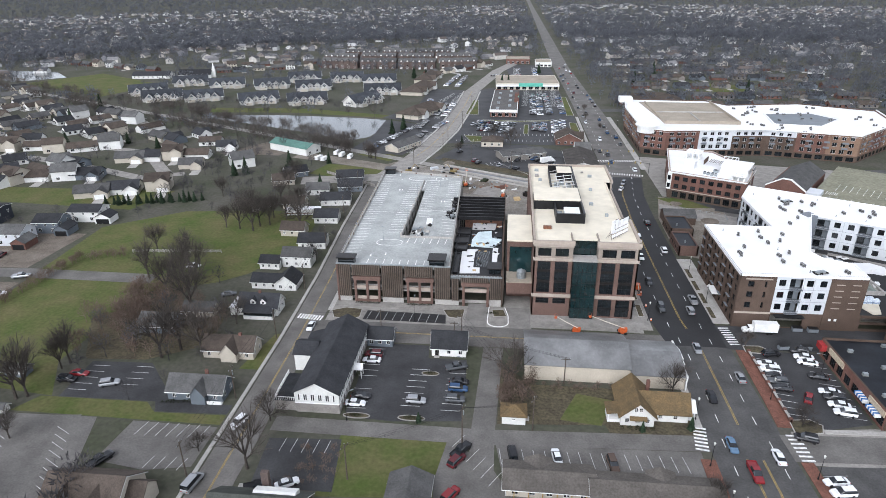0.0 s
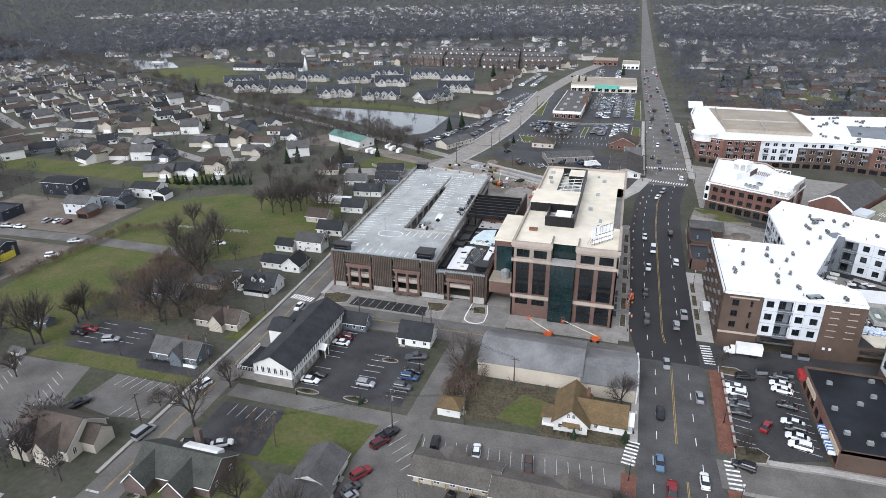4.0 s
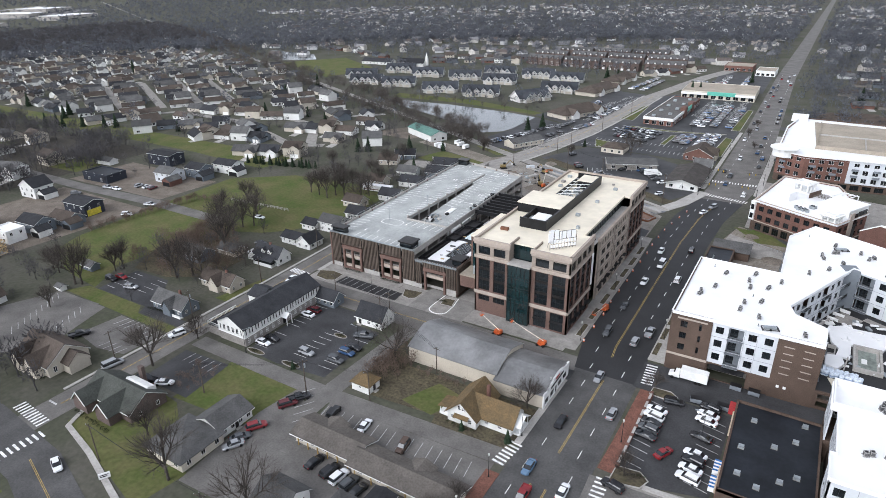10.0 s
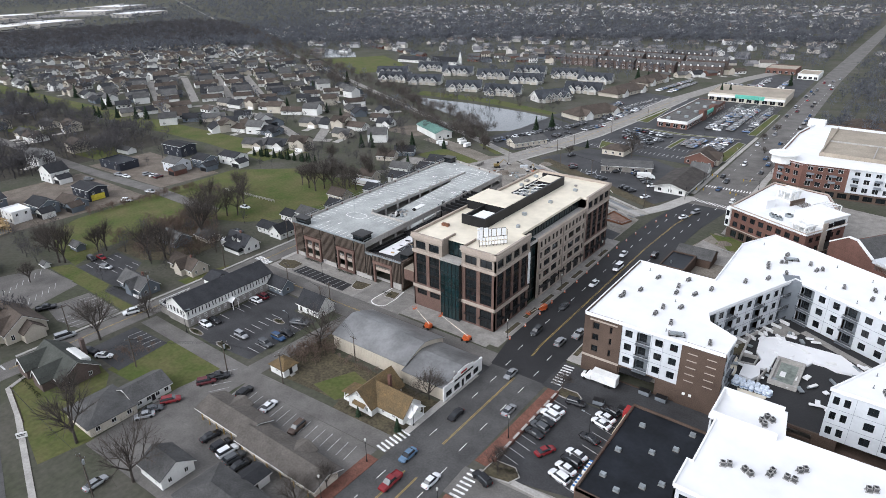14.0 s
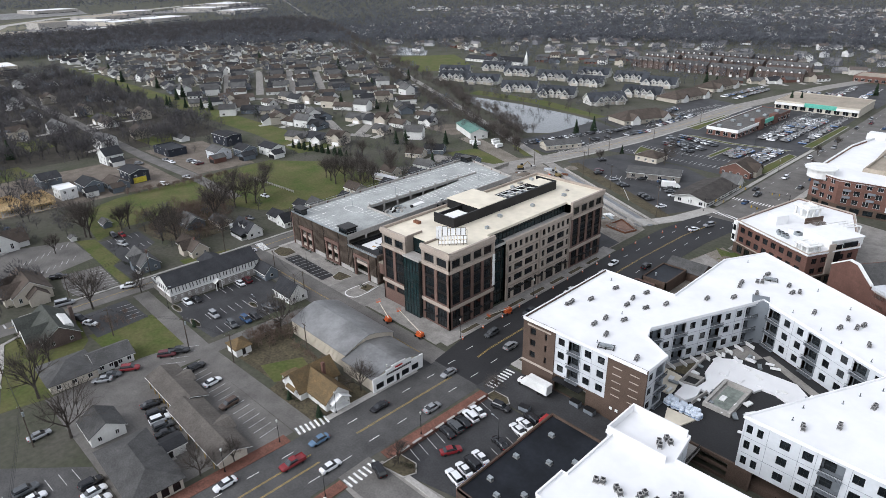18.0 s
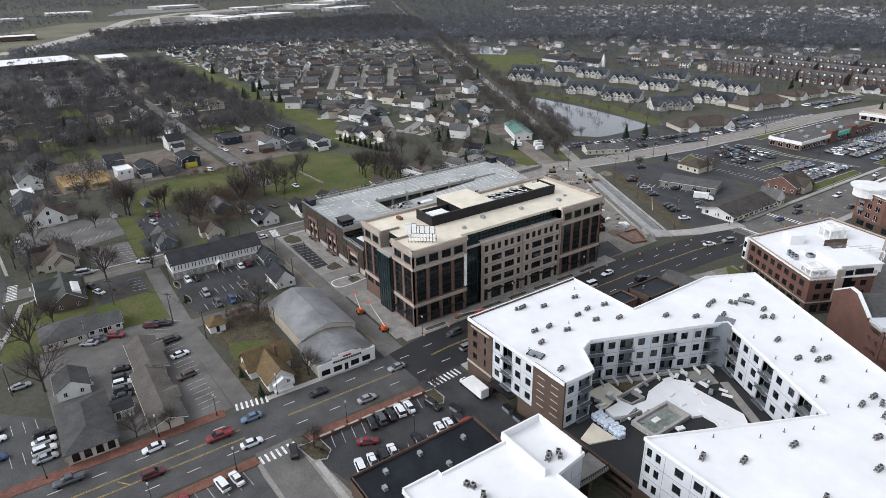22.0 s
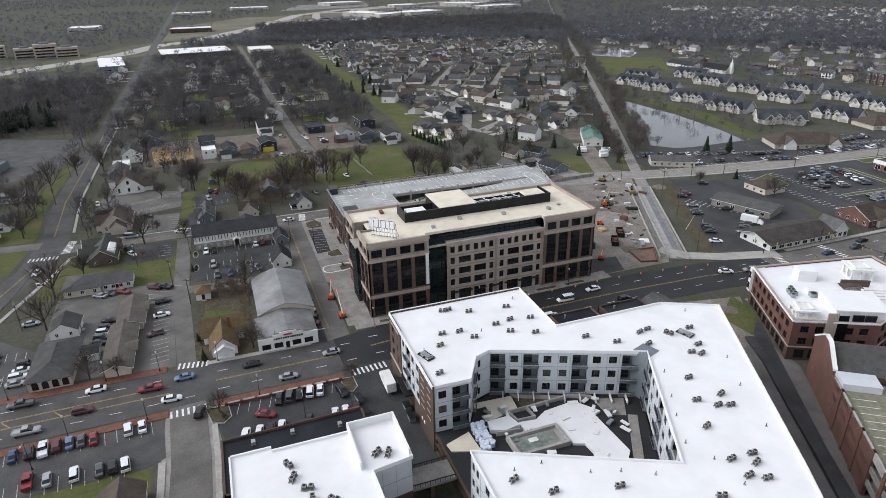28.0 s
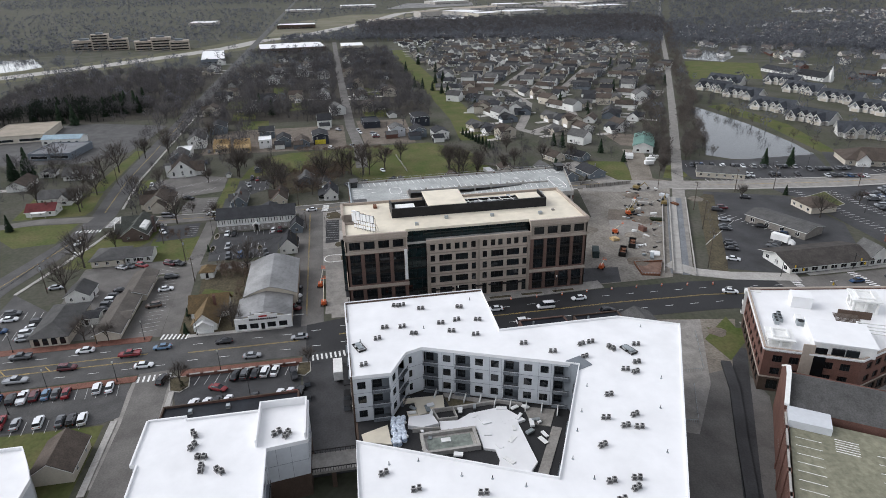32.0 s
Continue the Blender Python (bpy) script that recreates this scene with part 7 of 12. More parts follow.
# ---- low buildings near the avenue and the west street ----
def simple(name, label, category, x0, x1, y0, y1, h, rise, wall_m, roof_m, along="x", kind_roof="gable", wins=(), deg=0.0, group="", over=0.45, door=None, chimney=None):
    """A small building: walls with openings, a pitched roof, windows, a door and a chimney."""
    cx, cy = (x0 + x1) / 2, (y0 + y1) / 2
    t = thing(name, label, category, (cx, cy, 0), deg, group)
    a, b, c, d = x0 - cx, x1 - cx, y0 - cy, y1 - cy
    if kind_roof == "gable":
        part("wall", Shape().gable_wall(a, b, c, d, 0, h, rise, along), wall_m, t, local=True)
        part("roof", Shape().gable(a, b, c, d, h, rise, over, 0.16, along), roof_m, t, local=True)
        part("fascia", Shape().gable(a, b, c, d, h - 0.17, rise, over + 0.05, 0.15, along), WHITE if wall_m != WHITE_SIDE else WHITE_SIDE, t, local=True)
    elif kind_roof == "hip":
        part("wall", Shape().box(a, b, c, d, 0, h), wall_m, t, local=True)
        part("roof", Shape().hip(a, b, c, d, h, rise, over), roof_m, t, local=True)
    else:
        part("wall", Shape().box(a, b, c, d, 0, h), wall_m, t, local=True)
        part("roof", Shape().box(a + 0.3, b - 0.3, c + 0.3, d - 0.3, h - 0.02, h + 0.03), roof_m, t, local=True)
        part("parapet", Shape().box(a - 0.1, b + 0.1, c - 0.1, c + 0.25, h - 0.5, h + 0.45).box(a - 0.1, b + 0.1, d - 0.25, d + 0.1, h - 0.5, h + 0.45).box(a - 0.1, a + 0.25, c + 0.25, d - 0.25, h - 0.5, h + 0.45).box(b - 0.25, b + 0.1, c + 0.25, d - 0.25, h - 0.5, h + 0.45), wall_m, t, local=True)
    faces = {"s": ((a, c), 0, b - a), "e": ((b, c), 90, d - c), "n": ((b, d), 180, b - a), "w": ((a, d), 270, d - c)}
    for f, n, z, w, hh in wins:
        p_, an_, ln_ = faces[f]
        for i in range(n):
            window(t, p_, an_, ln_ * (i + 0.5) / n - w / 2, z, w, hh, 2, 1, WHITE, GLASS, deep=-0.06, local=True)
    if door:
        p_, an_, ln_ = faces[door[0]]
        part("door", Shape().face_box(p_, an_, ln_ * door[1] - 0.5, ln_ * door[1] + 0.5, -0.02, 0.06, 0.1, 2.15), FRAME_DK, t, local=True)
        part("step", Shape().face_box(p_, an_, ln_ * door[1] - 0.8, ln_ * door[1] + 0.8, 0, 1.0, 0, 0.16), CONC, t, local=True)
    if chimney:
        part("chimney", Shape().box(chimney[0] - 0.4, chimney[0] + 0.4, chimney[1] - 0.3, chimney[1] + 0.3, h, h + rise + 0.9), BRICK_RED, t, local=True)
    return t


# the colonial office
col = thing("colonial_office", "two-storey colonial office, white upper storey, black roof and shutters", "office building", (-46, 141, 0))
part("lower_wall", Shape().box(-51.6, -40.3, 124.2, 157.6, 0, 3.0), mat("pale_stone_brick", (0.27, 0.25, 0.23), 0.85, 0.2, 3, 0.25), col, "pale grey brick ground floor")
part("upper_wall", Shape().gable_wall(-51.7, -40.2, 124.1, 157.7, 3.0, 6.2, 3.1, "y"), WHITE_SIDE, col, "white clapboard upper storey")
part("roof", Shape().gable(-51.7, -40.2, 124.1, 157.7, 6.2, 3.1, 0.5, 0.18, "y"), SHINGLE_DK, col, "black shingle roof")
part("belt_trim", Shape().box(-40.25, -40.1, 124.1, 157.7, 2.9, 3.15).box(-51.7, -40.2, 123.95, 124.15, 2.9, 3.15), WHITE, col)
for i in range(13):
    u = 1.0 + i * 2.5
    window(col, (-40.2, 124.1), 90, u, 3.9, 0.95, 1.6, 2, 2, WHITE, GLASS, -0.04)
    for k in (-0.42, 1.0):
        part("shutter", Shape().face_box((-40.2, 124.1), 90, u + k + 0.04, u + k + 0.33, 0, 0.07, 3.85, 5.55), SHINGLE_DK, col)
    if i != 6:
        window(col, (-40.3, 124.2), 90, u, 0.9, 0.95, 1.5, 2, 2, WHITE, GLASS, -0.04)
for i in range(5):
    u = 1.4 + i * 1.9
    window(col, (-51.7, 124.1), 0, u, 3.9, 0.95, 1.6, 2, 2, WHITE, GLASS, -0.04)
    for k in (-0.42, 1.0):
        part("shutter", Shape().face_box((-51.7, 124.1), 0, u + k + 0.04, u + k + 0.33, 0, 0.07, 3.85, 5.55), SHINGLE_DK, col)
part("entrance_porch", Shape().gable(-40.2, -38.0, 139.4, 142.0, 3.2, 1.0, 0.3, 0.14, "x").box(-38.3, -38.1, 139.5, 139.7, 0, 3.2).box(-38.3, -38.1, 141.7, 141.9, 0, 3.2), WHITE, col, "white gabled entrance porch")
part("entrance_door", Shape().box(-40.32, -40.2, 140.0, 141.4, 0.1, 2.4), FRAME_DK, col)
part("west_wing", Shape().gable_wall(-57.6, -51.6, 142, 149.5, 0, 5.4, 1.8), WHITE_SIDE, col)
part("west_wing_roof", Shape().gable(-57.6, -51.6, 142, 149.5, 5.4, 1.8, 0.4), SHINGLE_DK, col)
part("west_porch", Shape().box(-57.2, -51.7, 124.6, 136, 0, 3.0), mat("pale_stone_brick", (0.27, 0.25, 0.23)), col)
part("porch_deck", Shape().box(-57.3, -51.7, 124.5, 136.1, 3.0, 3.15), SHINGLE_DK, col)
s = Shape()
for i in range(24):
    s.box(-57.25, -57.15, 124.5 + i * 0.5, 124.58 + i * 0.5, 3.15, 4.1)
for i in range(11):
    s.box(-57.2 + i * 0.5, -57.12 + i * 0.5, 124.5, 124.6, 3.15, 4.1)
s.box(-57.3, -57.1, 124.5, 136.1, 4.1, 4.2).box(-57.3, -51.8, 124.45, 124.6, 4.1, 4.2)
part("porch_rail", s, WHITE, col, "white porch balustrade")
part("west_shed", Shape().box(-57.0, -51.7, 150, 157, 0, 3.2), WHITE_SIDE, col)
part("west_shed_roof", Shape().face((-57.4, 149.8, 3.2), (-51.6, 149.8, 5.0), (-51.6, 157.2, 5.0), (-57.4, 157.2, 3.2)), SHINGLE_DK, col)
simple("annex_house", "small slate-blue annex with a charcoal roof", "house", -40, -32.4, 155.8, 161, 3.0, 2.4, BLUE_SIDE, SHINGLE_DK, "x", wins=(("s", 3, 1.0, 1.1, 1.3), ("e", 1, 1.0, 1.1, 1.3)))
simple("cottage", "small white cottage with a black gable roof", "house", -20.2, -10.2, 152.4, 159.4, 3.0, 3.6, WHITE_SIDE, SHINGLE_DK, "x", wins=(("s", 3, 0.9, 1.0, 1.3), ("e", 2, 0.9, 0.9, 1.2)), door=("s", 0.15))
# the metal hall with its white shop front
barn = thing("metal_hall", "long cream metal hall with grey ribbed roof and white shop front", "shop", (28, 152, 0))
for x0, x1, y0, y1, z, h in ((6.5, 34.5, 143.4, 160.8, 4.8, 3.1), (34.7, 48.5, 142.2, 159.4, 4.0, 2.3)):
    sheet, prof = arch_roof(x0, x1, y0, y1, z, h)
    part("roof", sheet, METAL_ROOF, barn, "weathered grey vaulted metal roof")
    end = [(max(min(y, y1), y0), zz) for y, zz in prof]
    w_ = Shape().box(x0, x1, y0, y1, 0, z - 0.12)
    for x in (x0, x1 - 0.2):
        k = len(w_.v)
        w_.v += [(x, y, zz) for y, zz in end] + [(x + 0.2, y, zz) for y, zz in end]
        m_ = len(end)
        w_.f += [tuple(range(k + m_ - 1, k - 1, -1)), tuple(range(k + m_, k + 2 * m_))]
    part("wall", w_, TAN_METAL, barn, "cream ribbed metal siding")
    rb = Shape()
    for i in range(int((x1 - x0) / 0.9)):
        for (ya, za), (yb, zb) in zip(prof, prof[1:]):
            rb.rod((x0 + 0.4 + i * 0.9, ya, za + 0.14), (x0 + 0.4 + i * 0.9, yb, zb + 0.14), 0.03, n=3)
    part("roof_seams", rb, METAL_ROOF, barn)
s = Shape()
for i in range(42):
    s.box(6.6 + i * 0.66, 6.72 + i * 0.66, 143.33, 143.4, 0, 4.7)
part("siding_ribs", s, TAN_METAL, barn)
hs = [(1.0, 3.6, 0.7, 2.5), (4.6, 7.2, 0.7, 2.5), (8.0, 9.2, 0.1, 2.4), (10.0, 12.6, 0.7, 2.5), (13.6, 16.2, 0.7, 2.5)]
part("shop_front", Shape().wall((49.0, 141.8), 90, 17.8, 0, 3.1, hs, 0.35).face_box((49.0, 141.8), 90, 0, 17.8, -0.35, 0.1, 3.1, 4.5).face_box((49.0, 141.8), 90, 4.4, 13.4, -0.35, 0.12, 4.5, 5.3).face_box((49.0, 141.8), 90, 6.4, 11.4, -0.35, 0.12, 5.3, 5.9), WHITE, barn, "white stepped parapet shop front")
for h in hs:
    window(barn, (49.0, 141.8), 90, h[0], h[2], h[1] - h[0], h[3] - h[2], 2, 1, BLACK, GLASS, 0.15)
for i in range(13):
    part("sign_bar", Shape().face_box((49.0, 141.8), 90, 4.6 + i * 0.68, 5.1 + i * 0.68, 0.1, 0.2, 3.7, 4.25), FRAME_DK, barn, "plain dark sign bar")
part("sign_emblem", Shape().face_box((49.0, 141.8), 90, 7.6, 10.2, 0.12, 0.2, 4.7, 5.2), mat("red_canvas", (0.35, 0.04, 0.04)), barn)
# tan-roofed cottage with crossing gables
cot = thing("house", "white frame house with a mossy tan shingle roof and crossing gables", "house", (36, 132, 0))
part("wall", Shape().gable_wall(29.6, 37.6, 126.4, 138.2, 0, 3.1, 3.7, "y"), WHITE_SIDE, cot)
part("roof", Shape().gable(29.6, 37.6, 126.4, 138.2, 3.1, 3.7, 0.7, 0.2, "y"), SHINGLE_TAN, cot, "mossy tan shingles")
part("wall", Shape().gable_wall(36.5, 46.2, 128.6, 135.8, 0, 3.0, 3.2, "x"), WHITE_SIDE, cot)
part("roof", Shape().gable(34, 46.2, 128.6, 135.8, 3.05, 3.25, 0.7, 0.2, "x"), SHINGLE_TAN, cot, "mossy tan shingles")
part("porch", Shape().box(26.6, 29.6, 127.4, 131.6, 0, 0.9).box(26.7, 26.85, 127.5, 127.65, 0.9, 2.6).box(26.7, 26.85, 131.3, 131.45, 0.9, 2.6), WHITE, cot, "white timber side porch")
part("porch_roof", Shape().face((26.2, 127, 2.6), (26.2, 132, 2.6), (29.7, 132, 3.1), (29.7, 127, 3.1)), SHINGLE_TAN, cot)
part("porch", Shape().box(46.2, 48.0, 129.6, 134.8, 0, 0.5).box(47.8, 47.95, 129.7, 129.85, 0.5, 2.7).box(47.8, 47.95, 134.5, 134.65, 0.5, 2.7).gable(46.4, 48.0, 129.6, 134.8, 2.7, 1.6, 0.35, 0.15, "x"), WHITE, cot, "white gabled front porch")
part("bay_roof", Shape().face((31.6, 125.4, 2.2), (35.8, 125.4, 2.2), (35.8, 126.4, 2.9), (31.6, 126.4, 2.9)), SHINGLE_TAN, cot)
part("chimney", Shape().box(36.6, 37.4, 134, 134.8, 4, 8.0), BRICK_RED, cot)
for p_, an_, u, z, w in (((29.6, 126.4), 0, 1.0, 1.0, 1.0), ((29.6, 126.4), 0, 3.3, 1.0, 1.4), ((29.6, 126.4), 0, 5.9, 1.0, 1.0), ((29.6, 126.4), 0, 3.0, 4.2, 0.8), ((29.6, 126.4), 0, 4.2, 4.2, 0.8), ((38, 128.6), 0, 1.0, 1.0, 1.0), ((38, 128.6), 0, 4.6, 1.0, 1.0), ((46.2, 128.6), 90, 1.0, 1.0, 1.0), ((46.2, 128.6), 90, 5.0, 1.0, 1.0)):
    window(cot, p_, an_, u, z, w, 1.25, 2, 2, WHITE, GLASS, -0.05)
simple("garden_shed", "small white shed with a mossy tan hip roof", "shed", 0.6, 6.4, 124.2, 129, 2.6, 1.7, WHITE_SIDE, SHINGLE_TAN, "x", "hip", wins=(("s", 1, 1.2, 0.7, 0.7),), door=("e", 0.5))
# strip offices
for x0, x1, y0, y1 in ((2, 20, 101, 108), (20.2, 46, 99.6, 106.4)):
    t = simple("strip_office", "long low strip office with a shallow grey-brown roof", "office building", x0, x1, y0, y1, 3.0, 1.3, BEIGE, mat("weathered_roofing", (0.105, 0.094, 0.083), 0.9, 0.2, 4, 0.4), "x", "gable", wins=(("n", 5, 0.8, 1.3, 1.4), ("s", 5, 0.8, 1.3, 1.4)), over=1.0)
    for i in range(6):
        part("porch_post", Shape().box(x0 + 1.5 + i * (x1 - x0 - 3) / 5 - (x0 + x1) / 2, x0 + 1.7 + i * (x1 - x0 - 3) / 5 - (x0 + x1) / 2, y0 - 0.9 - (y0 + y1) / 2, y0 - 0.7 - (y0 + y1) / 2, 0, 2.8), mat("ochre_paint", (0.3, 0.2, 0.06), 0.7), t, local=True)
    part("cross_roof", Shape().gable(x1 - x0 - 14 - (x1 - x0) / 2, x1 - x0 - 8 - (x1 - x0) / 2, 0, (y1 - y0) / 2 + 1.6, 2.9, 1.2, 0.2, 0.14, "y"), mat("weathered_roofing", (0.105, 0.094, 0.083)), t, local=True)
simple("garage_hut", "white garage with a dark low roof", "garage", 29.4, 34.4, 91.6, 96.8, 2.7, 0.7, WHITE_SIDE, SHINGLE_DK, "y", door=("e", 0.3))
simple("house", "small white house with grey roof and shuttered windows", "house", 8.6, 17.4, 81, 89, 3.0, 2.4, WHITE_SIDE, SHINGLE_GY, "x", wins=(("e", 2, 1.0, 0.9, 1.3), ("s", 2, 1.0, 1.0, 1.3)), door=("n", 0.5))
bg = simple("restaurant", "beige building with arched windows and grey hip roof", "restaurant", 24, 45.6, 80.6, 91.4, 3.3, 2.4, BEIGE, SHINGLE_GY, "x", "hip", wins=(("s", 6, 0.9, 1.4, 1.5),), over=0.7)
for i in range(4):
    part("arch", Shape().face_box((10.8, -5.4), 90, 1.0 + i * 2.5, 2.6 + i * 2.5, 0, 0.06, 0.5, 2.2).rod((10.82, -5.4 + 1.8 + i * 2.5, 2.2), (10.88, -5.4 + 1.8 + i * 2.5, 2.2), 0.8, n=14), GLASS, bg, "arched dark window", local=True)
simple("ranch_office", "low grey-roofed ranch office with beige walls", "office building", -25.5, -13, 80, 92, 2.9, 2.3, BEIGE, SHINGLE_GY, "x", "hip", wins=(("s", 3, 0.9, 1.4, 1.3), ("e", 3, 0.9, 1.2, 1.3)), over=0.7)
simple("ranch_office_wing", "white-fronted gable wing of the ranch office", "office building", -22.8, -14.2, 92.2, 102.2, 2.9, 2.0, WHITE_SIDE, SHINGLE_GY, "y", wins=(("e", 4, 0.9, 1.2, 1.4),), over=0.6, door=("e", 0.5))
bh = simple("brick_house", "brown-brick house with grey-green roof and white trim", "house", -58, -38.5, 84.6, 95, 3.0, 3.6, BRICK_TOWN, SHINGLE_MOSS, "x", wins=(("n", 4, 0.9, 1.0, 1.3), ("e", 2, 0.9, 1.0, 1.3)), over=0.4)
for x in (-6.5, 3.2):
    part("front_gable", Shape().gable_wall(x - 2.8, x + 2.8, -8.6, -2, 0, 3.0, 3.0, "y"), BRICK_TOWN, bh, local=True)
    part("front_gable_roof", Shape().gable(x - 2.8, x + 2.8, -8.6, 0, 3.0, 3.0, 0.35, 0.16, "y"), SHINGLE_MOSS, bh, local=True)
    part("barge_board", Shape().rod((x - 3.1, -9.0, 2.8), (x, -9.0, 6.1), 0.12, n=4).rod((x + 3.1, -9.0, 2.8), (x, -9.0, 6.1), 0.12, n=4), WHITE, bh, local=True)
part("dormer", Shape().gable_wall(-1.5, 7.5, 0.4, 4.4, 3.6, 4.9, 0.8, "x"), WHITE_SIDE, bh, "long white dormer", local=True)
part("chimney", Shape().box(-1.0, 0.6, 5.4, 6.4, 0, 7.4), BRICK_TOWN, bh, "broad brick chimney", local=True)
sb = simple("house", "large beige house with steep brown roofs", "house", -93, -76.5, 85, 97, 3.6, 4.4, BEIGE, SHINGLE_BR, "x", wins=(("e", 3, 1.0, 1.0, 1.8), ("s", 4, 1.0, 1.0, 1.7), ("n", 4, 1.0, 1.0, 1.7)))
for x in (-3.5, 3.4):
    part("gable_wing", Shape().gable_wall(x - 2.4, x + 2.4, -8.4, 0, 0, 3.6, 3.4, "y"), BEIGE, sb, local=True)
    part("gable_roof", Shape().gable(x - 2.4, x + 2.4, -8.4, 0, 3.6, 3.4, 0.4, 0.16, "y"), SHINGLE_BR, sb, local=True)
part("east_wing", Shape().gable_wall(7.5, 12, -2, 4, 0, 3.4, 2.6, "x"), BEIGE, sb, local=True)
part("east_wing_roof", Shape().gable(7, 12, -2, 4, 3.4, 2.6, 0.4, 0.16, "x"), SHINGLE_BR, sb, local=True)
simple("house", "beige bungalow with a dark brown gable roof", "house", 97, 108.6, 104.8, 113.6, 3.2, 2.8, BEIGE, SHINGLE_BR, "x", "gable", wins=(("w", 3, 0.9, 1.0, 1.3), ("n", 2, 0.9, 1.0, 1.3)))
simple("brick_block", "flat-roofed brick block with white coping", "building", 104, 118, 80, 98, 6.5, 0, BRICK_DK, WHITE_ROOF, "x", "flat", wins=(("w", 4, 2.5, 1.4, 1.6),))
# houses along the west street
h1 = simple("house", "white story-and-a-half house with dormers and screened porch", "house", -86, -73, 170.6, 177.6, 3.2, 3.4, WHITE_SIDE, SHINGLE_DK, "x", wins=(("e", 2, 1.0, 1.0, 1.3), ("n", 3, 1.0, 1.0, 1.3)), chimney=(0, 0))
for x in (-1.6, 1.8):
    part("dormer", Shape().gable_wall(x - 0.9, x + 0.9, -2.9, 0, 3.6, 5.0, 0.9, "y"), WHITE_SIDE, h1, local=True)
    part("dormer_roof", Shape().gable(x - 0.9, x + 0.9, -2.9, 0.2, 5.0, 0.9, 0.2, 0.12, "y"), SHINGLE_DK, h1, local=True)
    window(h1, (x - 0.9, -2.9), 0, 0.5, 3.9, 0.8, 1.0, 2, 1, WHITE, GLASS, -0.05, True)
part("porch", Shape().box(-4, 5.6, -6.2, -3.5, 0, 0.5).box(-4, 5.6, -6.2, -6.0, 0.5, 1.3), WHITE_SIDE, h1, local=True)
part("porch_screen", Shape().box(-3.9, 5.5, -6.1, -3.6, 1.3, 2.6), GLASS, h1, local=True)
part("porch_roof", Shape().face((-4.4, -6.6, 2.6), (6.0, -6.6, 2.6), (6.0, -3.4, 3.5), (-4.4, -3.4, 3.5)), SHINGLE_DK, h1, local=True)
part("west_room", Shape().box(-9.2, -6.5, -4.0, 3, 0, 2.9), WHITE_SIDE, h1, local=True)
part("west_room_roof", Shape().box(-9.5, -6.4, -4.3, 3.3, 2.9, 3.1), WHITE_ROOF, h1, local=True)
simple("house", "long white house with a charcoal roof", "house", -89, -76.5, 189, 195.4, 2.8, 1.9, WHITE_SIDE, SHINGLE_DK, "x", wins=(("s", 4, 0.9, 0.9, 1.2),))
simple("house_wing", "white gable wing of a charcoal-roofed house", "house", -80, -72.6, 188.2, 196, 2.9, 2.9, WHITE_SIDE, SHINGLE_DK, "y", wins=(("s", 2, 0.9, 1.0, 1.2), ("e", 2, 0.9, 1.0, 1.2)))
simple("house", "white two-storey house with grey roof", "house", -84, -73, 207, 214, 4.6, 2.4, WHITE_SIDE, SHINGLE_GY, "x", wins=(("s", 3, 0.9, 0.9, 1.2), ("s", 3, 3.2, 0.9, 1.1), ("e", 2, 2.8, 0.9, 1.2)))
simple("house", "low white house with dark roof", "house", -92, -84.4, 204.5, 211, 2.8, 1.8, WHITE_SIDE, SHINGLE_DK, "x", wins=(("s", 3, 0.9, 0.9, 1.2),))
bw = simple("house", "cream house with a brown roof and gabled front", "house", -86.5, -71.4, 145.6, 152.4, 3.0, 3.0, BEIGE, SHINGLE_BR, "x", wins=(("s", 4, 0.9, 0.9, 1.3), ("e", 2, 0.9, 0.9, 1.3)), chimney=(3, 0))
part("front_gable", Shape().gable_wall(-1.5, 3.2, -5.2, 0, 0, 3.0, 3.0, "y"), BEIGE, bw, local=True)
part("front_gable_roof", Shape().gable(-1.5, 3.2, -5.2, 0, 3.0, 3.0, 0.35, 0.16, "y"), SHINGLE_BR, bw, local=True)
gh = simple("house", "slate-grey house with grey roof, white trim and garden beds", "house", -87, -72, 126, 133, 3.0, 3.0, BLUE_SIDE, SHINGLE_GY, "x", wins=(("s", 4, 0.9, 0.9, 1.3), ("e", 2, 0.9, 0.9, 1.3)), chimney=(2, 1))
part("front_gable", Shape().gable_wall(-0.4, 3.4, -5.0, 0, 0, 3.0, 2.6, "y"), BLUE_SIDE, gh, local=True)
part("front_gable_roof", Shape().gable(-0.4, 3.4, -5.0, 0, 3.0, 2.6, 0.35, 0.16, "y"), SHINGLE_GY, gh, local=True)
part("porch_rail", Shape().box(3.6, 7.4, -4.6, -4.5, 0.2, 1.0).box(3.6, 7.6, -4.7, -3.4, 0, 0.2), WHITE, gh, local=True)
simple("garden_shed", "blue-grey garden shed with white trim", "shed", -138, -132, 131.4, 135, 2.3, 1.3, BLUE_SIDE, SHINGLE_GY, "x", wins=(("s", 2, 0.9, 0.6, 0.8),))
simple("garden_shed", "tiny white shed with a low roof", "shed", -129.4, -126.2, 116.4, 118.6, 1.7, 0.8, WHITE_SIDE, SHINGLE_GY, "x")
simple("shed", "old grey barn-like shed in the thicket", "shed", -113, -102, 157, 165, 2.8, 2.6, GREY_SIDE, SHINGLE_GY, "x")
simple("shed", "old grey shed beside bare trees", "shed", -104, -94, 168, 174, 2.4, 1.8, BEIGE, SHINGLE_GY, "x")
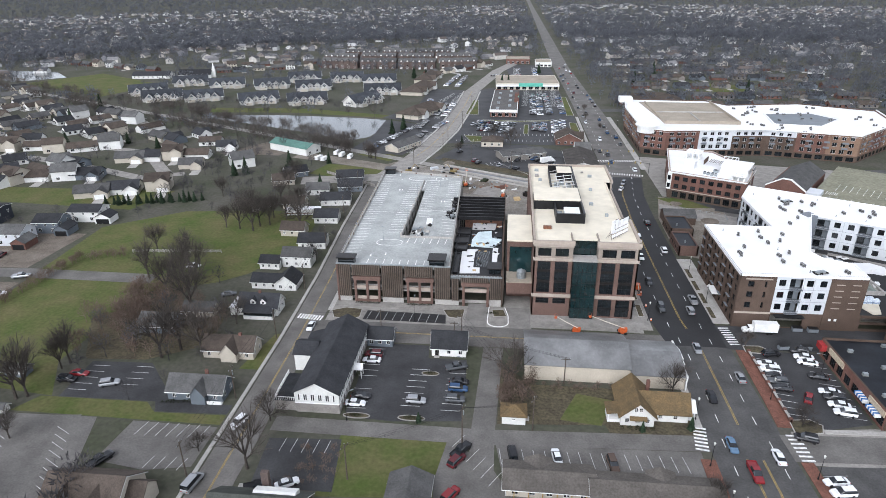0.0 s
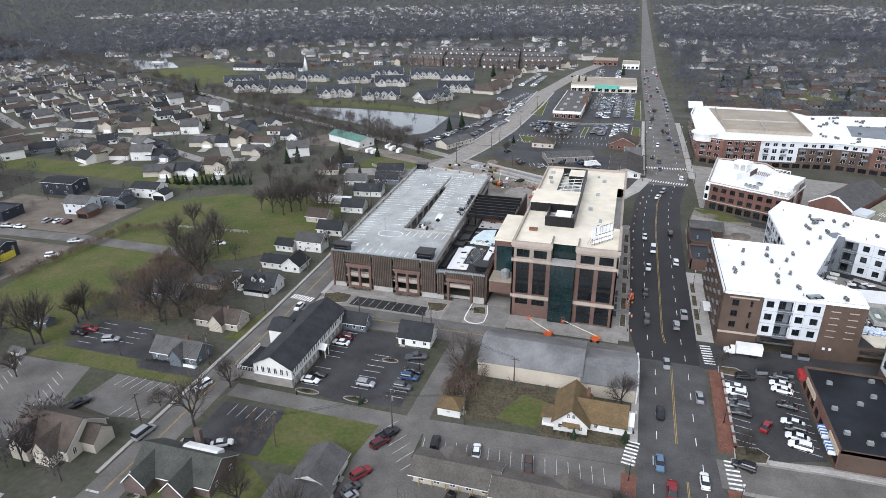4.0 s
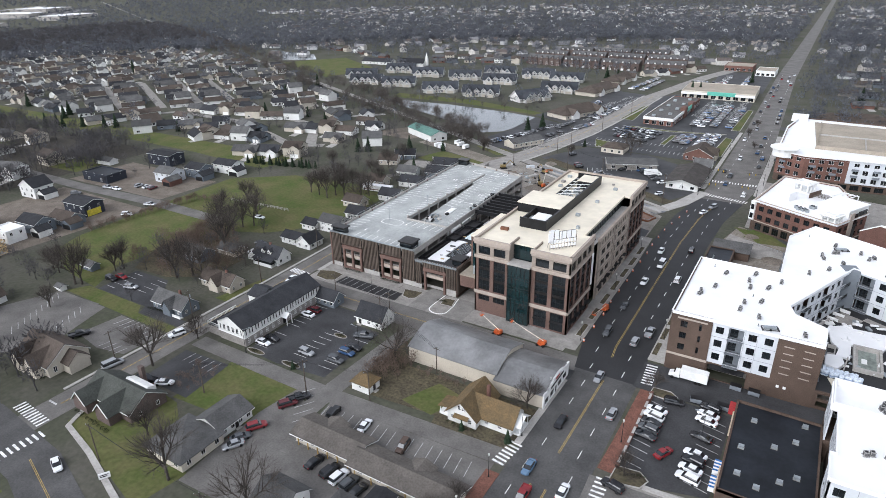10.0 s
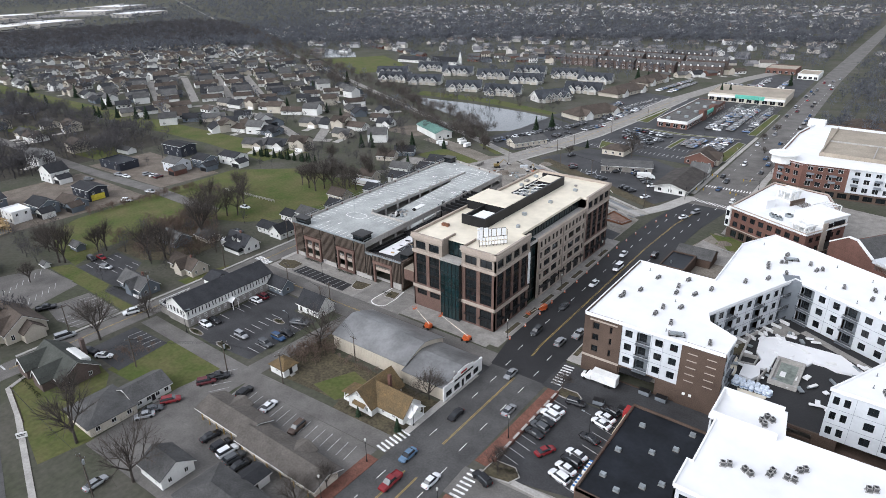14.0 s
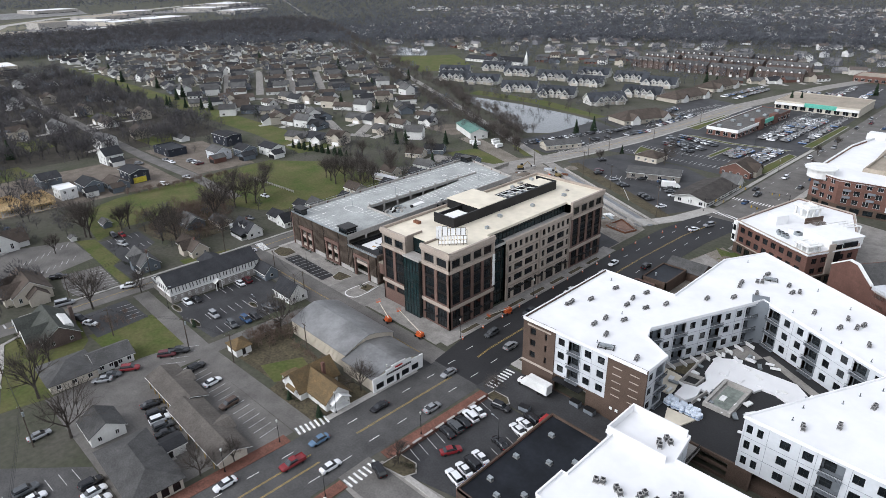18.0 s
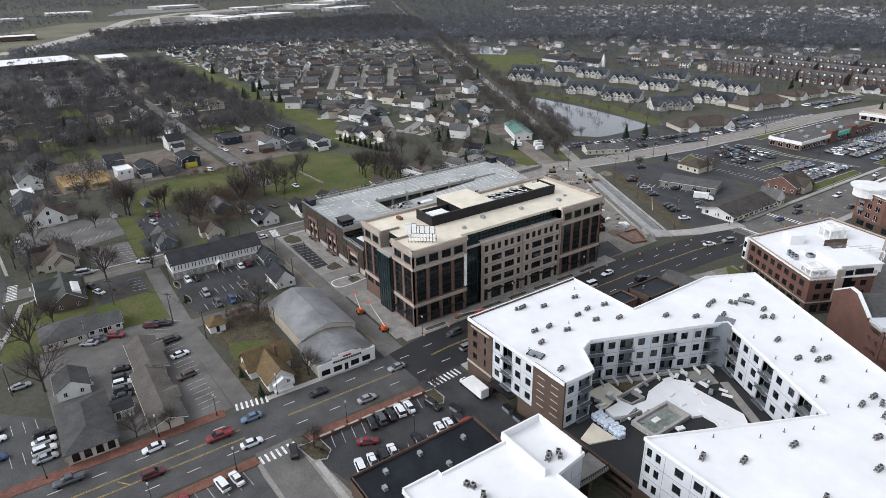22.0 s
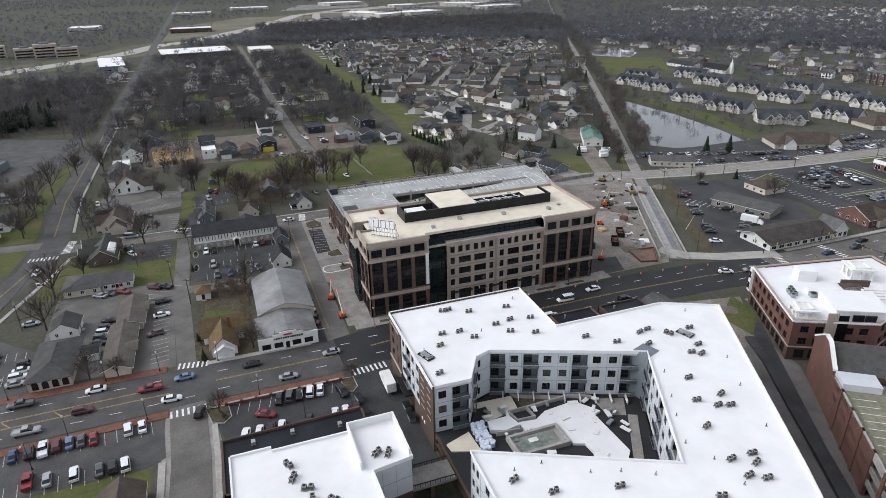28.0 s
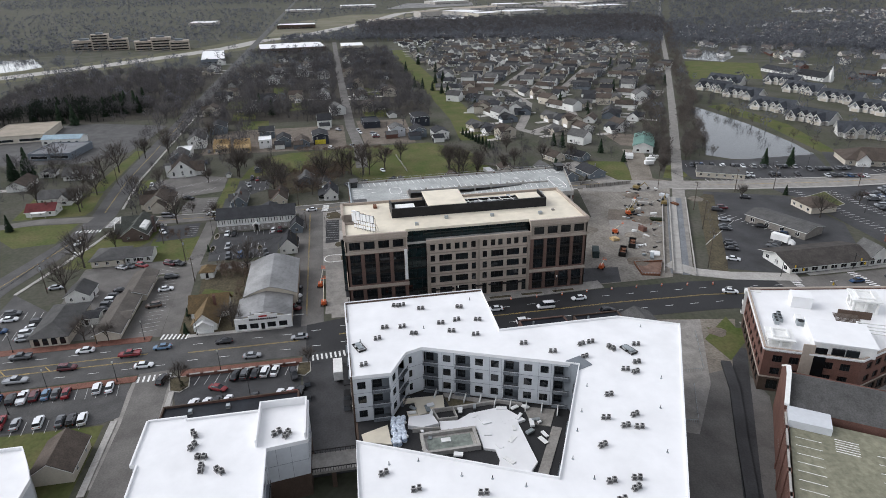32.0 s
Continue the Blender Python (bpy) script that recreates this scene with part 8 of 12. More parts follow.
for x, y, w, d, dg, wm, rm in ((-78, 228, 11, 7.5, 3, WHITE_SIDE, SHINGLE_DK), (-90, 240, 10, 7, 0, BEIGE, SHINGLE_BR), (-80, 256, 10.5, 8, 4, WHITE_SIDE, SHINGLE_DK), (-82, 279, 14, 8, 8, WHITE_SIDE, SHINGLE_DK), (-80, 300, 12, 9, 10, BLUE_SIDE, SHINGLE_DK), (-118, 307, 11, 8, 20, BEIGE, SHINGLE_BR), (-116, 321, 12, 8, 30, GREY_SIDE, SHINGLE_DK), (-95, 293, 11, 7, 10, WHITE_SIDE, SHINGLE_GY), (-84, 316, 14, 10, 12, GREY_SIDE, SHINGLE_DK), (-100, 272, 10, 7, 0, BEIGE, SHINGLE_BR)):
    t = simple("house", "small older house with a dark pitched roof", "house", x - w / 2, x + w / 2, y - d / 2, y + d / 2, 3.0, 2.6, wm, rm, "x", wins=(("s", 3, 0.9, 0.9, 1.2), ("e", 2, 0.9, 0.9, 1.2)), deg=dg, group="older houses")
tr = thing("mobile_home", "long white and brown mobile home", "mobile home", (-93, 262, 0), deg=8)
part("body", Shape().box(-8, 8, -1.8, 1.8, 0.5, 3.2), WHITE_SIDE, tr, local=True)
part("stripe", Shape().box(-8.02, 8.02, -1.83, 1.83, 1.2, 1.6), RUST, tr, local=True)
part("roof", Shape().box(-8.1, 8.1, -1.9, 1.9, 3.2, 3.35), WHITE_ROOF, tr, local=True)
# shops and offices north of the site
sd = simple("metal_shed", "long white shed with a green metal roof", "shed", -149, -117, 366, 378, 4.4, 2.2, WHITE_SIDE, GREEN_ROOF, "x", deg=-28, wins=(("e", 2, 1.0, 1.6, 1.4),))
simple("shop", "long taupe shop with a low grey roof beside the lot", "shop", -6, 21, 360, 373, 3.4, 1.5, mat("taupe_siding", (0.2, 0.185, 0.165), 0.8, 0.15, 4, 0.3), SHINGLE_GY, "x", "gable", wins=(("s", 4, 0.8, 1.8, 1.6),), deg=22)
ls = simple("shop_row", "long low shop row with a brown shingle roof", "shop", 33.5, 49, 338.5, 371, 3.4, 2.2, WHITE_SIDE, mat("dark_taupe_shingles", (0.058, 0.052, 0.047), 0.9, 0.3, 3, 0.3, 0.01, grain=0.5), "y", wins=(("e", 8, 0.6, 2.6, 2.0), ("s", 3, 0.8, 1.8, 1.6)), over=1.4)
gm = simple("barn_shop", "white gambrel-roofed shop by the corner", "shop", 40, 49, 371.6, 380, 3.4, 4.0, WHITE_SIDE, SHINGLE_GY, "x", wins=(("e", 3, 0.6, 1.8, 1.8),))
simple("shop", "small cream shop with a brown hip roof", "shop", -17, -3.5, 389, 402, 3.2, 2.6, BEIGE, SHINGLE_BR, "x", "hip", wins=(("s", 3, 0.8, 1.4, 1.4),))
td = simple("shop", "red-brick tudor shop with cream gables", "shop", 30, 46, 396, 413, 3.6, 4.0, BRICK_RED, SHINGLE_BR, "y", wins=(("s", 4, 0.8, 1.4, 1.5), ("e", 3, 0.8, 1.4, 1.5)))
part("front_gable", Shape().gable_wall(0, 9.6, -4, 4, 0, 3.6, 3.2, "x"), BEIGE, td, local=True)
part("front_gable_roof", Shape().gable(0, 9.6, -4, 4, 3.6, 3.2, 0.5, 0.16, "x"), SHINGLE_BR, td, local=True)
simple("office_house", "long cream office house with a grey roof", "office building", -78, -54, 378, 388, 3.2, 2.2, BEIGE, SHINGLE_GY, "x", deg=62, wins=(("s", 6, 0.9, 1.2, 1.3), ("e", 2, 0.9, 1.2, 1.3)))
for x, y, w, d, dg in ((-68, 486, 44, 20, 66), (-84, 585, 48, 20, 80), (-84, 650, 46, 18, 84)):
    t = simple("office_row", "long office row with a brown hip roof and white gables", "office building", x - w / 2, x + w / 2, y - d / 2, y + d / 2, 3.4, 5.0, BEIGE, SHINGLE_BR, "x", "hip", wins=(("s", 8, 0.9, 1.4, 1.5), ("e", 3, 0.9, 1.4, 1.5)), deg=dg, group="office rows", over=0.9)
    for k in (-0.3, 0.3):
        part("front_gable", Shape().gable_wall(k * w - 3.4, k * w + 3.4, -d / 2 - 2.2, 0, 0, 3.6, 3.4, "y"), WHITE_SIDE, t, local=True)
        part("front_gable_roof", Shape().gable(k * w - 3.4, k * w + 3.4, -d / 2 - 2.2, 0, 3.6, 3.4, 0.5, 0.16, "y"), SHINGLE_BR, t, local=True)
m1 = simple("strip_mall", "flat-roofed strip mall with brick walls and pale parapet", "shopping strip", -14, 6.5, 477, 566, 5.0, 0, BRICK_RED, mat("grey_ballast_roof", (0.105, 0.10, 0.095), 0.9, 0.25, 10, 1), "y", "flat", wins=(("e", 15, 0.5, 3.8, 2.6), ("s", 4, 0.5, 3.0, 2.6)), deg=-1)
part("fascia", Shape().box(-10.6, 10.6, -44.9, -44.4, 3.6, 5.6).box(10.1, 10.6, -44.4, -12, 3.6, 5.6).box(-10.6, -10.1, -44.4, 44, 4.4, 5.6), WHITE, m1, "pale fascia band", local=True)
part("fascia", Shape().box(10.1, 11.0, -4, 12, 3.2, 5.8), TEAL, m1, "teal canopy", local=True)
part("corner_tower", Shape().box(7.5, 11.2, -12, -4.2, 0, 7.6).box(7.5, 11.2, 12.2, 20, 0, 7.2), BRICK_RED, m1, "raised brick entrance block", local=True)
for i in range(8):
    part("roof_unit", Shape().box(-6 + (i % 2) * 9, -3.6 + (i % 2) * 9, -40 + i * 10.5, -37.6 + i * 10.5, 5.0, 6.3), GALV, m1, local=True)
m2 = simple("strip_mall", "tan-roofed strip mall with a teal sign band", "shopping strip", -14, 44, 594, 640, 6.0, 0, BEIGE, ROOF_TAN, "x", "flat", wins=(("s", 10, 0.5, 3.8, 2.8),), deg=2)
part("fascia", Shape().box(-8, 14, -23.7, -23.1, 3.4, 6.4), TEAL, m2, "teal sign band", local=True)
part("canopy", Shape().box(14, 29, -25, -23.1, 3.6, 5.2).box(-29, -8, -25, -23.1, 3.6, 5.2), WHITE, m2, local=True)
simple("shop", "distant flat-roofed brick shop by the avenue", "shop", -6, 22, 770, 800, 5, 0, BRICK_RED, ROOF_TAN, "x", "flat", wins=(("s", 5, 0.5, 3.0, 2.4),))
simple("shop", "distant flat-roofed shop with a white front", "shop", 28, 46, 745, 775, 5, 0, WHITE_SIDE, ROOF_TAN, "x", "flat", wins=(("s", 4, 0.5, 3.0, 2.4),))
simple("school", "long low brick building with a brown roof east of the avenue", "building", 90, 140, 530, 552, 4, 3.4, BRICK_RED, SHINGLE_BR, "x", "hip", wins=(("s", 10, 0.9, 2.0, 1.6),))
# church
ch = simple("church", "white church with a tall steeple beyond the field", "church", -352, -318, 650, 663, 3.8, 4.6, WHITE_SIDE, SHINGLE_DK, "x", wins=(("s", 6, 1.4, 1.2, 3.0),), deg=8)
part("steeple", Shape().box(17, 20.2, -1.6, 1.6, 0, 8.6).box(17.5, 19.7, -1.1, 1.1, 8.6, 11), WHITE_SIDE, ch, local=True)
part("spire", Shape().rod((18.6, 0, 11), (18.6, 0, 15.5), 1.0, 0.08, 8), WHITE, ch, "slender white spire", local=True)
simple("church_hall", "long white church hall with grey roof", "building", -402, -362, 646, 660, 3.2, 3.4, WHITE_SIDE, SHINGLE_DK, "x", wins=(("s", 8, 0.9, 1.2, 1.6),), deg=5)
# condominium blocks and brick town houses
cd = thing("condominium", "cream condominium block with broad charcoal roofs and stepped gables", "apartment building", (-305.8, 531, 0), 24, group="condominiums")
CONDO = mat("cream_condo_siding", (0.52, 0.51, 0.48), 0.7, 0.1, 4, 0.4, rnd=0.08, grain=0.15)
part("wall", Shape().gable_wall(-16, 16, -7, 7, 0, 4.0, 5.2, "x"), CONDO, cd, local=True)
CONDO_ROOF = mat("blue_grey_shingles", (0.045, 0.049, 0.056), 0.9, 0.25, 3, 0.3, 0.01, rnd=0.2, grain=0.5)
part("fascia", Shape().gable(-16, 16, -7, 7, 3.76, 5.2, 1.1, 0.25, "x"), WHITE, cd, local=True)
part("roof", Shape().gable(-16, 16, -7, 7, 4.0, 5.2, 1.0, 0.2, "x"), CONDO_ROOF, cd, local=True)
for x, w_, d_, h_, r_ in ((-9.5, 3.6, 11.5, 4.2, 3.6), (9.5, 3.6, 11.5, 4.2, 3.6), (-3.2, 2.2, 8.6, 5.6, 2.0), (3.2, 2.2, 8.6, 5.6, 2.0)):
    part("gable_front", Shape().gable_wall(x - w_, x + w_, -d_, 0, 0, h_, r_, "y"), CONDO, cd, local=True)
    part("barge_board", Shape().gable(x - w_, x + w_, -d_, -d_ + 1.2, h_ - 0.26, r_, 1.1, 0.3, "y"), WHITE, cd, local=True)
    part("gable_roof", Shape().gable(x - w_, x + w_, -d_, 0, h_, r_, 1.0, 0.25, "y"), CONDO_ROOF, cd, local=True)
    part("garage_door", Shape().box(x - w_ * 0.7, x + w_ * 0.7, -d_ - 0.06, -d_, 0.1, 2.3), BEIGE, cd, local=True)
    window(cd, (x - w_, -d_), 0, w_ - 0.9, 3.2, 1.8, 1.3, 2, 1, WHITE, GLASS, -0.05, True)
    part("dark_gable_panel", Shape().gable_wall(x - w_ * 0.45, x + w_ * 0.45, -d_ - 0.05, -d_ + 0.1, h_ + 0.4, h_ + 0.5, r_ * 0.5, "y"), GREY_SIDE, cd, local=True)
for i, (x, y, a) in enumerate(((-269, 534, 24), (-215, 524, 28), (-172, 524, 20), (-275, 598, 22), (-230, 598, 25), (-186, 590, 18), (-116, 572, 12), (-124, 524, 60), (-130, 628, 10), (-166, 640, 14), (-335, 560, 30), (-318, 610, 22), (-210, 640, 14))):
    copy_thing(cd, pose(x, y, 0, 0, 0, a))
tw = thing("town_house_row", "three-storey brick town house row with grey roof and white dormers", "town houses", (-196, 732, 0), -3, group="town houses")
part("wall", Shape().gable_wall(-21, 21, -5.5, 5.5, 0, 8.2, 3.2, "x"), BRICK_TOWN, tw, local=True)
part("roof", Shape().gable(-21, 21, -5.5, 5.5, 8.2, 3.2, 0.4, 0.2, "x"), SHINGLE_GY, tw, local=True)
for i in range(6):
    x = -17.5 + i * 7
    part("front_gable", Shape().gable_wall(x - 1.8, x + 1.8, -6.6, -1, 0, 8.4, 2.0, "y"), BRICK_TOWN if i % 2 else BRICK_TOWN, tw, local=True)
    part("front_gable_roof", Shape().gable(x - 1.8, x + 1.8, -6.6, 0, 8.4, 2.0, 0.25, 0.14, "y"), SHINGLE_GY, tw, local=True)
    window(tw, (x - 1.8, -6.6), 0, 0.9, 8.3, 1.8, 1.5, 2, 1, WHITE, WHITE, -0.05, True)
    window(tw, (x - 1.8, -6.6), 0, 0.7, 3.4, 2.2, 1.5, 2, 1, WHITE, GLASS, -0.05, True)
    window(tw, (x - 1.8, -6.6), 0, 0.3, 0.2, 2.9, 2.2, 1, 1, WHITE, WHITE, -0.05, True)
for x, y, a in ((-151, 730, -2), (-106, 728, -2), (-60, 734, 8), (-206, 776, -4), (-160, 780, -2), (-114, 780, -2), (-68, 782, 4), (-190, 820, 0), (-144, 826, 0), (-98, 828, 0)):
    copy_thing(tw, pose(x, y, 0, 0, 0, a))
# far offices, warehouses and a campus to the west
wh_m = mat("pale_precast", (0.36, 0.34, 0.31), 0.8, 0.1, 8, 2)
for x, y, w, d, h, dg, m_, rm in ((-712, 24, 110, 30, 6, 8, GREY_SIDE, WHITE_ROOF), (-806, 126, 80, 96, 6, 6, BRICK_DK, WHITE_ROOF), (-790, 218, 50, 34, 6, 0, BEIGE, WHITE_ROOF), (-268, -42, 44, 36, 5, 5, BEIGE, ROOF_TAN), (-206, 3, 30, 26, 4, -8, GREY_SIDE, mat("grey_gravel_roof", (0.16, 0.165, 0.175), 0.85, 0.2, 6, 0.8, grain=0.4)), (-1300, 330, 60, 90, 9, 10, wh_m, ROOF_TAN), (-1500, 700, 80, 120, 10, 20, wh_m, WHITE_ROOF), (-1650, 1000, 70, 140, 10, 20, wh_m, WHITE_ROOF), (-1250, 120, 50, 80, 8, 0, BRICK_DK, WHITE_ROOF), (-1500, 450, 60, 60, 14, 10, wh_m, ROOF_TAN), (-1850, 760, 80, 80, 12, 0, wh_m, WHITE_ROOF), (-1420, -100, 70, 60, 8, 0, wh_m, WHITE_ROOF), (-1560, 560, 120, 70, 9, 25, wh_m, WHITE_ROOF), (-1720, 640, 90, 130, 10, 25, wh_m, ROOF_TAN), (-1480, 600, 60, 90, 8, 25, BEIGE, WHITE_ROOF), (-1880, 980, 140, 90, 10, 30, wh_m, WHITE_ROOF), (-2050, 1150, 110, 140, 12, 30, wh_m, WHITE_ROOF), (-2100, 300, 90, 120, 9, 0, wh_m, WHITE_ROOF), (-1900, 120, 60, 110, 8, 0, wh_m, WHITE_ROOF), (-2250, 640, 100, 140, 10, 15, wh_m, WHITE_ROOF), (-1300, 480, 50, 70, 7, 25, BEIGE, WHITE_ROOF)):
    simple("warehouse", "distant flat-roofed commercial building", "commercial building", x - w / 2, x + w / 2, y - d / 2, y + d / 2, h, 0, m_, rm, "x", "flat", wins=(("e", 2, 1.0, d * 0.4, 1.8),), deg=dg, group="distant commercial buildings")
BLUE_ROOF = mat("pale_blue_metal_roof", (0.24, 0.33, 0.38), 0.5, 0.15, 5, 0.6)
simple("shop", "low shop wing with a pale blue metal roof", "shop", -244, -233, -19, 7, 4.2, 1.8, WHITE_SIDE, BLUE_ROOF, "y", wins=(("e", 5, 0.8, 2.0, 1.8),), deg=-6)
wb = simple("house", "white bungalow with a grey roof and dormer", "house", -151, -141, 26, 41, 3.0, 3.4, WHITE_SIDE, SHINGLE_GY, "y", wins=(("e", 3, 0.9, 1.0, 1.3), ("s", 2, 0.9, 0.9, 1.3)), chimney=(1, 3))
part("dormer", Shape().gable_wall(-1, 4.2, -2.4, 2.4, 3.4, 4.8, 1.4, "x"), WHITE_SIDE, wb, "white roof dormer", local=True)
part("dormer_roof", Shape().gable(-1, 4.2, -2.4, 2.4, 4.8, 1.4, 0.35, 0.15, "x"), SHINGLE_GY, wb, local=True)
cw = simple("house", "white house with crossing grey gables", "house", -110, -100, 28, 46, 2.9, 3.2, WHITE_SIDE, SHINGLE_GY, "y", wins=(("e", 4, 0.9, 1.0, 1.3), ("s", 2, 0.9, 0.9, 1.3)))
part("front_wing", Shape().gable_wall(0, 9.4, 2, 8, 0, 2.9, 3.0, "x"), WHITE_SIDE, cw, local=True)
part("front_wing_roof", Shape().gable(0, 9.4, 2, 8, 2.9, 3.0, 0.4, 0.16, "x"), SHINGLE_GY, cw, local=True)
window(cw, (9.4, 2), 90, 2.1, 0.9, 1.8, 1.4, 2, 1, WHITE, GLASS, -0.06, True)
rr = simple("house", "small white house with a dark red roof", "house", -90, -81, 30, 43, 2.8, 2.6, WHITE_SIDE, mat("dark_red_shingles", (0.115, 0.03, 0.03), 0.9, 0.25, 3, 0.3, 0.01, grain=0.5), "y", wins=(("e", 3, 0.9, 1.0, 1.3), ("n", 2, 0.9, 0.9, 1.3)), chimney=(1, 2))
part("porch_roof", Shape().box(4.5, 7.2, -3.5, 3.0, 2.5, 2.65), WHITE, rr, "flat white porch roof", local=True)
for y_ in (-3.3, 2.8):
    part("porch_post", Shape().box(6.9, 7.05, y_ - 0.08, y_ + 0.08, 0, 2.5), WHITE, rr, local=True)
simple("garage", "small white garage with a flat grey roof", "garage", -158, -150, 10, 18, 2.6, 1.6, WHITE_SIDE, SHINGLE_GY, "x", wins=(("e", 1, 0.2, 3.0, 2.0),))
CAMPUS = mat("tan_precast", (0.36, 0.315, 0.265), 0.8, 0.12, 8, 2)
for i, (x, y, l, h) in enumerate(((-914, -204, 34, 15), (-906, -177, 26, 24), (-902, -150, 30, 17), (-882, -106, 28, 14), (-874, -78, 30, 19), (-868, -50, 30, 14))):
    t = thing("office_campus", "distant tan office campus block with ribbon windows", "office building", (x, y, 0), 12, group="office campus")
    part("wall", Shape().box(-12, 12, -l / 2, l / 2, 0, h), CAMPUS, t, local=True)
    part("roof_plant", Shape().box(-6, 5, -l / 5, l / 5, h, h + 2.5), GREY_SIDE, t, local=True)
    for k in range(int(h / 4)):
        part("ribbon_window", Shape().box(11.9, 12.1, -l / 2 + 2, l / 2 - 2, 1.2 + k * 4, 3.2 + k * 4), GLASS, t, local=True)

# ---- houses of the subdivisions ----
DRIVES = []


def house_model(label, w, d, h, rise, wall_m, roof_m, wing, two=False):
    t = thing("house", label, "house", (0, 0, 0), group="suburban houses")
    wl, rf_ = Shape().gable_wall(-w / 2, w / 2, -d / 2, d / 2, 0, h, rise, "x"), Shape().gable(-w / 2, w / 2, -d / 2, d / 2, h, rise, 0.45, 0.16, "x")
    if wing:
        wl.gable_wall(w / 2 - 6.4, w / 2, -d / 2 - wing, 0, 0, h * 0.96, rise * 0.8, "y")
        rf_.gable(w / 2 - 6.4, w / 2, -d / 2 - wing, 0, h * 0.96, rise * 0.8, 0.4, 0.15, "y")
        part("garage_door", Shape().box(w / 2 - 5.6, w / 2 - 0.8, -d / 2 - wing - 0.07, -d / 2 - wing, 0.05, 2.2), WHITE, t, local=True)
    part("wall", wl, wall_m, t, local=True)
    part("roof", rf_, roof_m, t, local=True)
    window(t, (w / 2, d / 2), 180, 2.0, 0.9, 1.8, 1.3, 2, 1, WHITE, GLASS, -0.05, True)
    window(t, (w / 2, -d / 2), 90, d / 2 - 0.6, 0.9 if not two else 3.6, 1.2, 1.3, 2, 1, WHITE, GLASS, -0.05, True)
    DRIVES.append((w / 2 - 3.2, -d / 2 - wing))
    return t


MODELS = [
    house_model("single-storey beige house with grey shingle roof", 15, 9, 2.9, 2.6, BEIGE, SHINGLE_GY, 3.0),
    house_model("single-storey pale house with charcoal roof", 14, 9.5, 2.9, 2.8, WHITE_SIDE, SHINGLE_DK, 2.5),
    house_model("two-storey beige house with brown roof", 11, 9.5, 5.4, 2.6, BEIGE, SHINGLE_BR, 2.0, True),
    house_model("low pale house with brown shingle roof", 16, 8.6, 2.8, 2.4, WHITE_SIDE, SHINGLE_BR, 0.0),
    house_model("two-storey pale house with charcoal roof", 11.5, 9, 5.2, 3.0, WHITE_SIDE, SHINGLE_GY, 2.2, True),
    house_model("single-storey grey house with charcoal roof", 14.5, 9, 2.9, 2.6, GREY_SIDE, SHINGLE_DK, 2.8),
]
rh = random.Random(11)
HOMES = []


def row_of(a, b, n, turn=0.0, jit=3.0, face=None):
    a, b = Vector(a), Vector(b)
    d = b - a
    ang = math.degrees(math.atan2(d.y, d.x)) if face is None else face
    n = int(n * 1.4) if turn == 90 else n
    for i in range(n):
        q = a + d * ((i + 0.5) / n)
        HOMES.append((q.x + rh.uniform(-jit, jit), q.y + rh.uniform(-jit, jit), ang + turn + rh.choice((0, 0, 180)) + rh.uniform(-8, 8)))


for a, b, n, turn in (((-381, 282), (-366, 330), 4, 0), ((-415, 318), (-540, 378), 8, 90), ((-398, 336), (-533, 407), 9, 90), ((-372, 362), (-508, 439), 9, 90), ((-355, 383), (-512, 473), 10, 90), ((-345, 412), (-470, 487), 8, 90), ((-330, 452), (-420, 505), 6, 90), ((-356, 352), (-293, 366), 4, 0), ((-330, 282), (-296, 322), 3, 0), ((-272, 286), (-252, 336), 4, 90), ((-214, 281), (-176, 297), 3, 0), ((-262, 300), (-225, 308), 3, 0), ((-232, 340), (-182, 352), 4, 0), ((-160, 330), (-150, 338), 1, 0), ((-215, 385), (-240, 400), 2, 0), ((-290, 395), (-250, 420), 3, 30), ((-275, 440), (-325, 474), 4, 20), ((-290, 360), (-250, 372), 3, 10),
                      ((-560, 300), (-590, 430), 8, 0), ((-612, 318), (-560, 500), 11, 0), ((-650, 330), (-600, 520), 11, 0), ((-700, 384), (-654, 560), 10, 0), ((-745, 390), (-700, 590), 10, 0), ((-800, 375), (-834, 578), 10, 0), ((-560, 520), (-640, 560), 5, 0), ((-500, 500), (-560, 540), 4, 90), ((-430, 540), (-480, 575), 4, 90), ((-880, 400), (-890, 560), 8, 0), ((-430, 300), (-540, 310), 6, 0), ((-600, 296), (-730, 304), 7, 0)):
    row_of(a, b, n, turn)
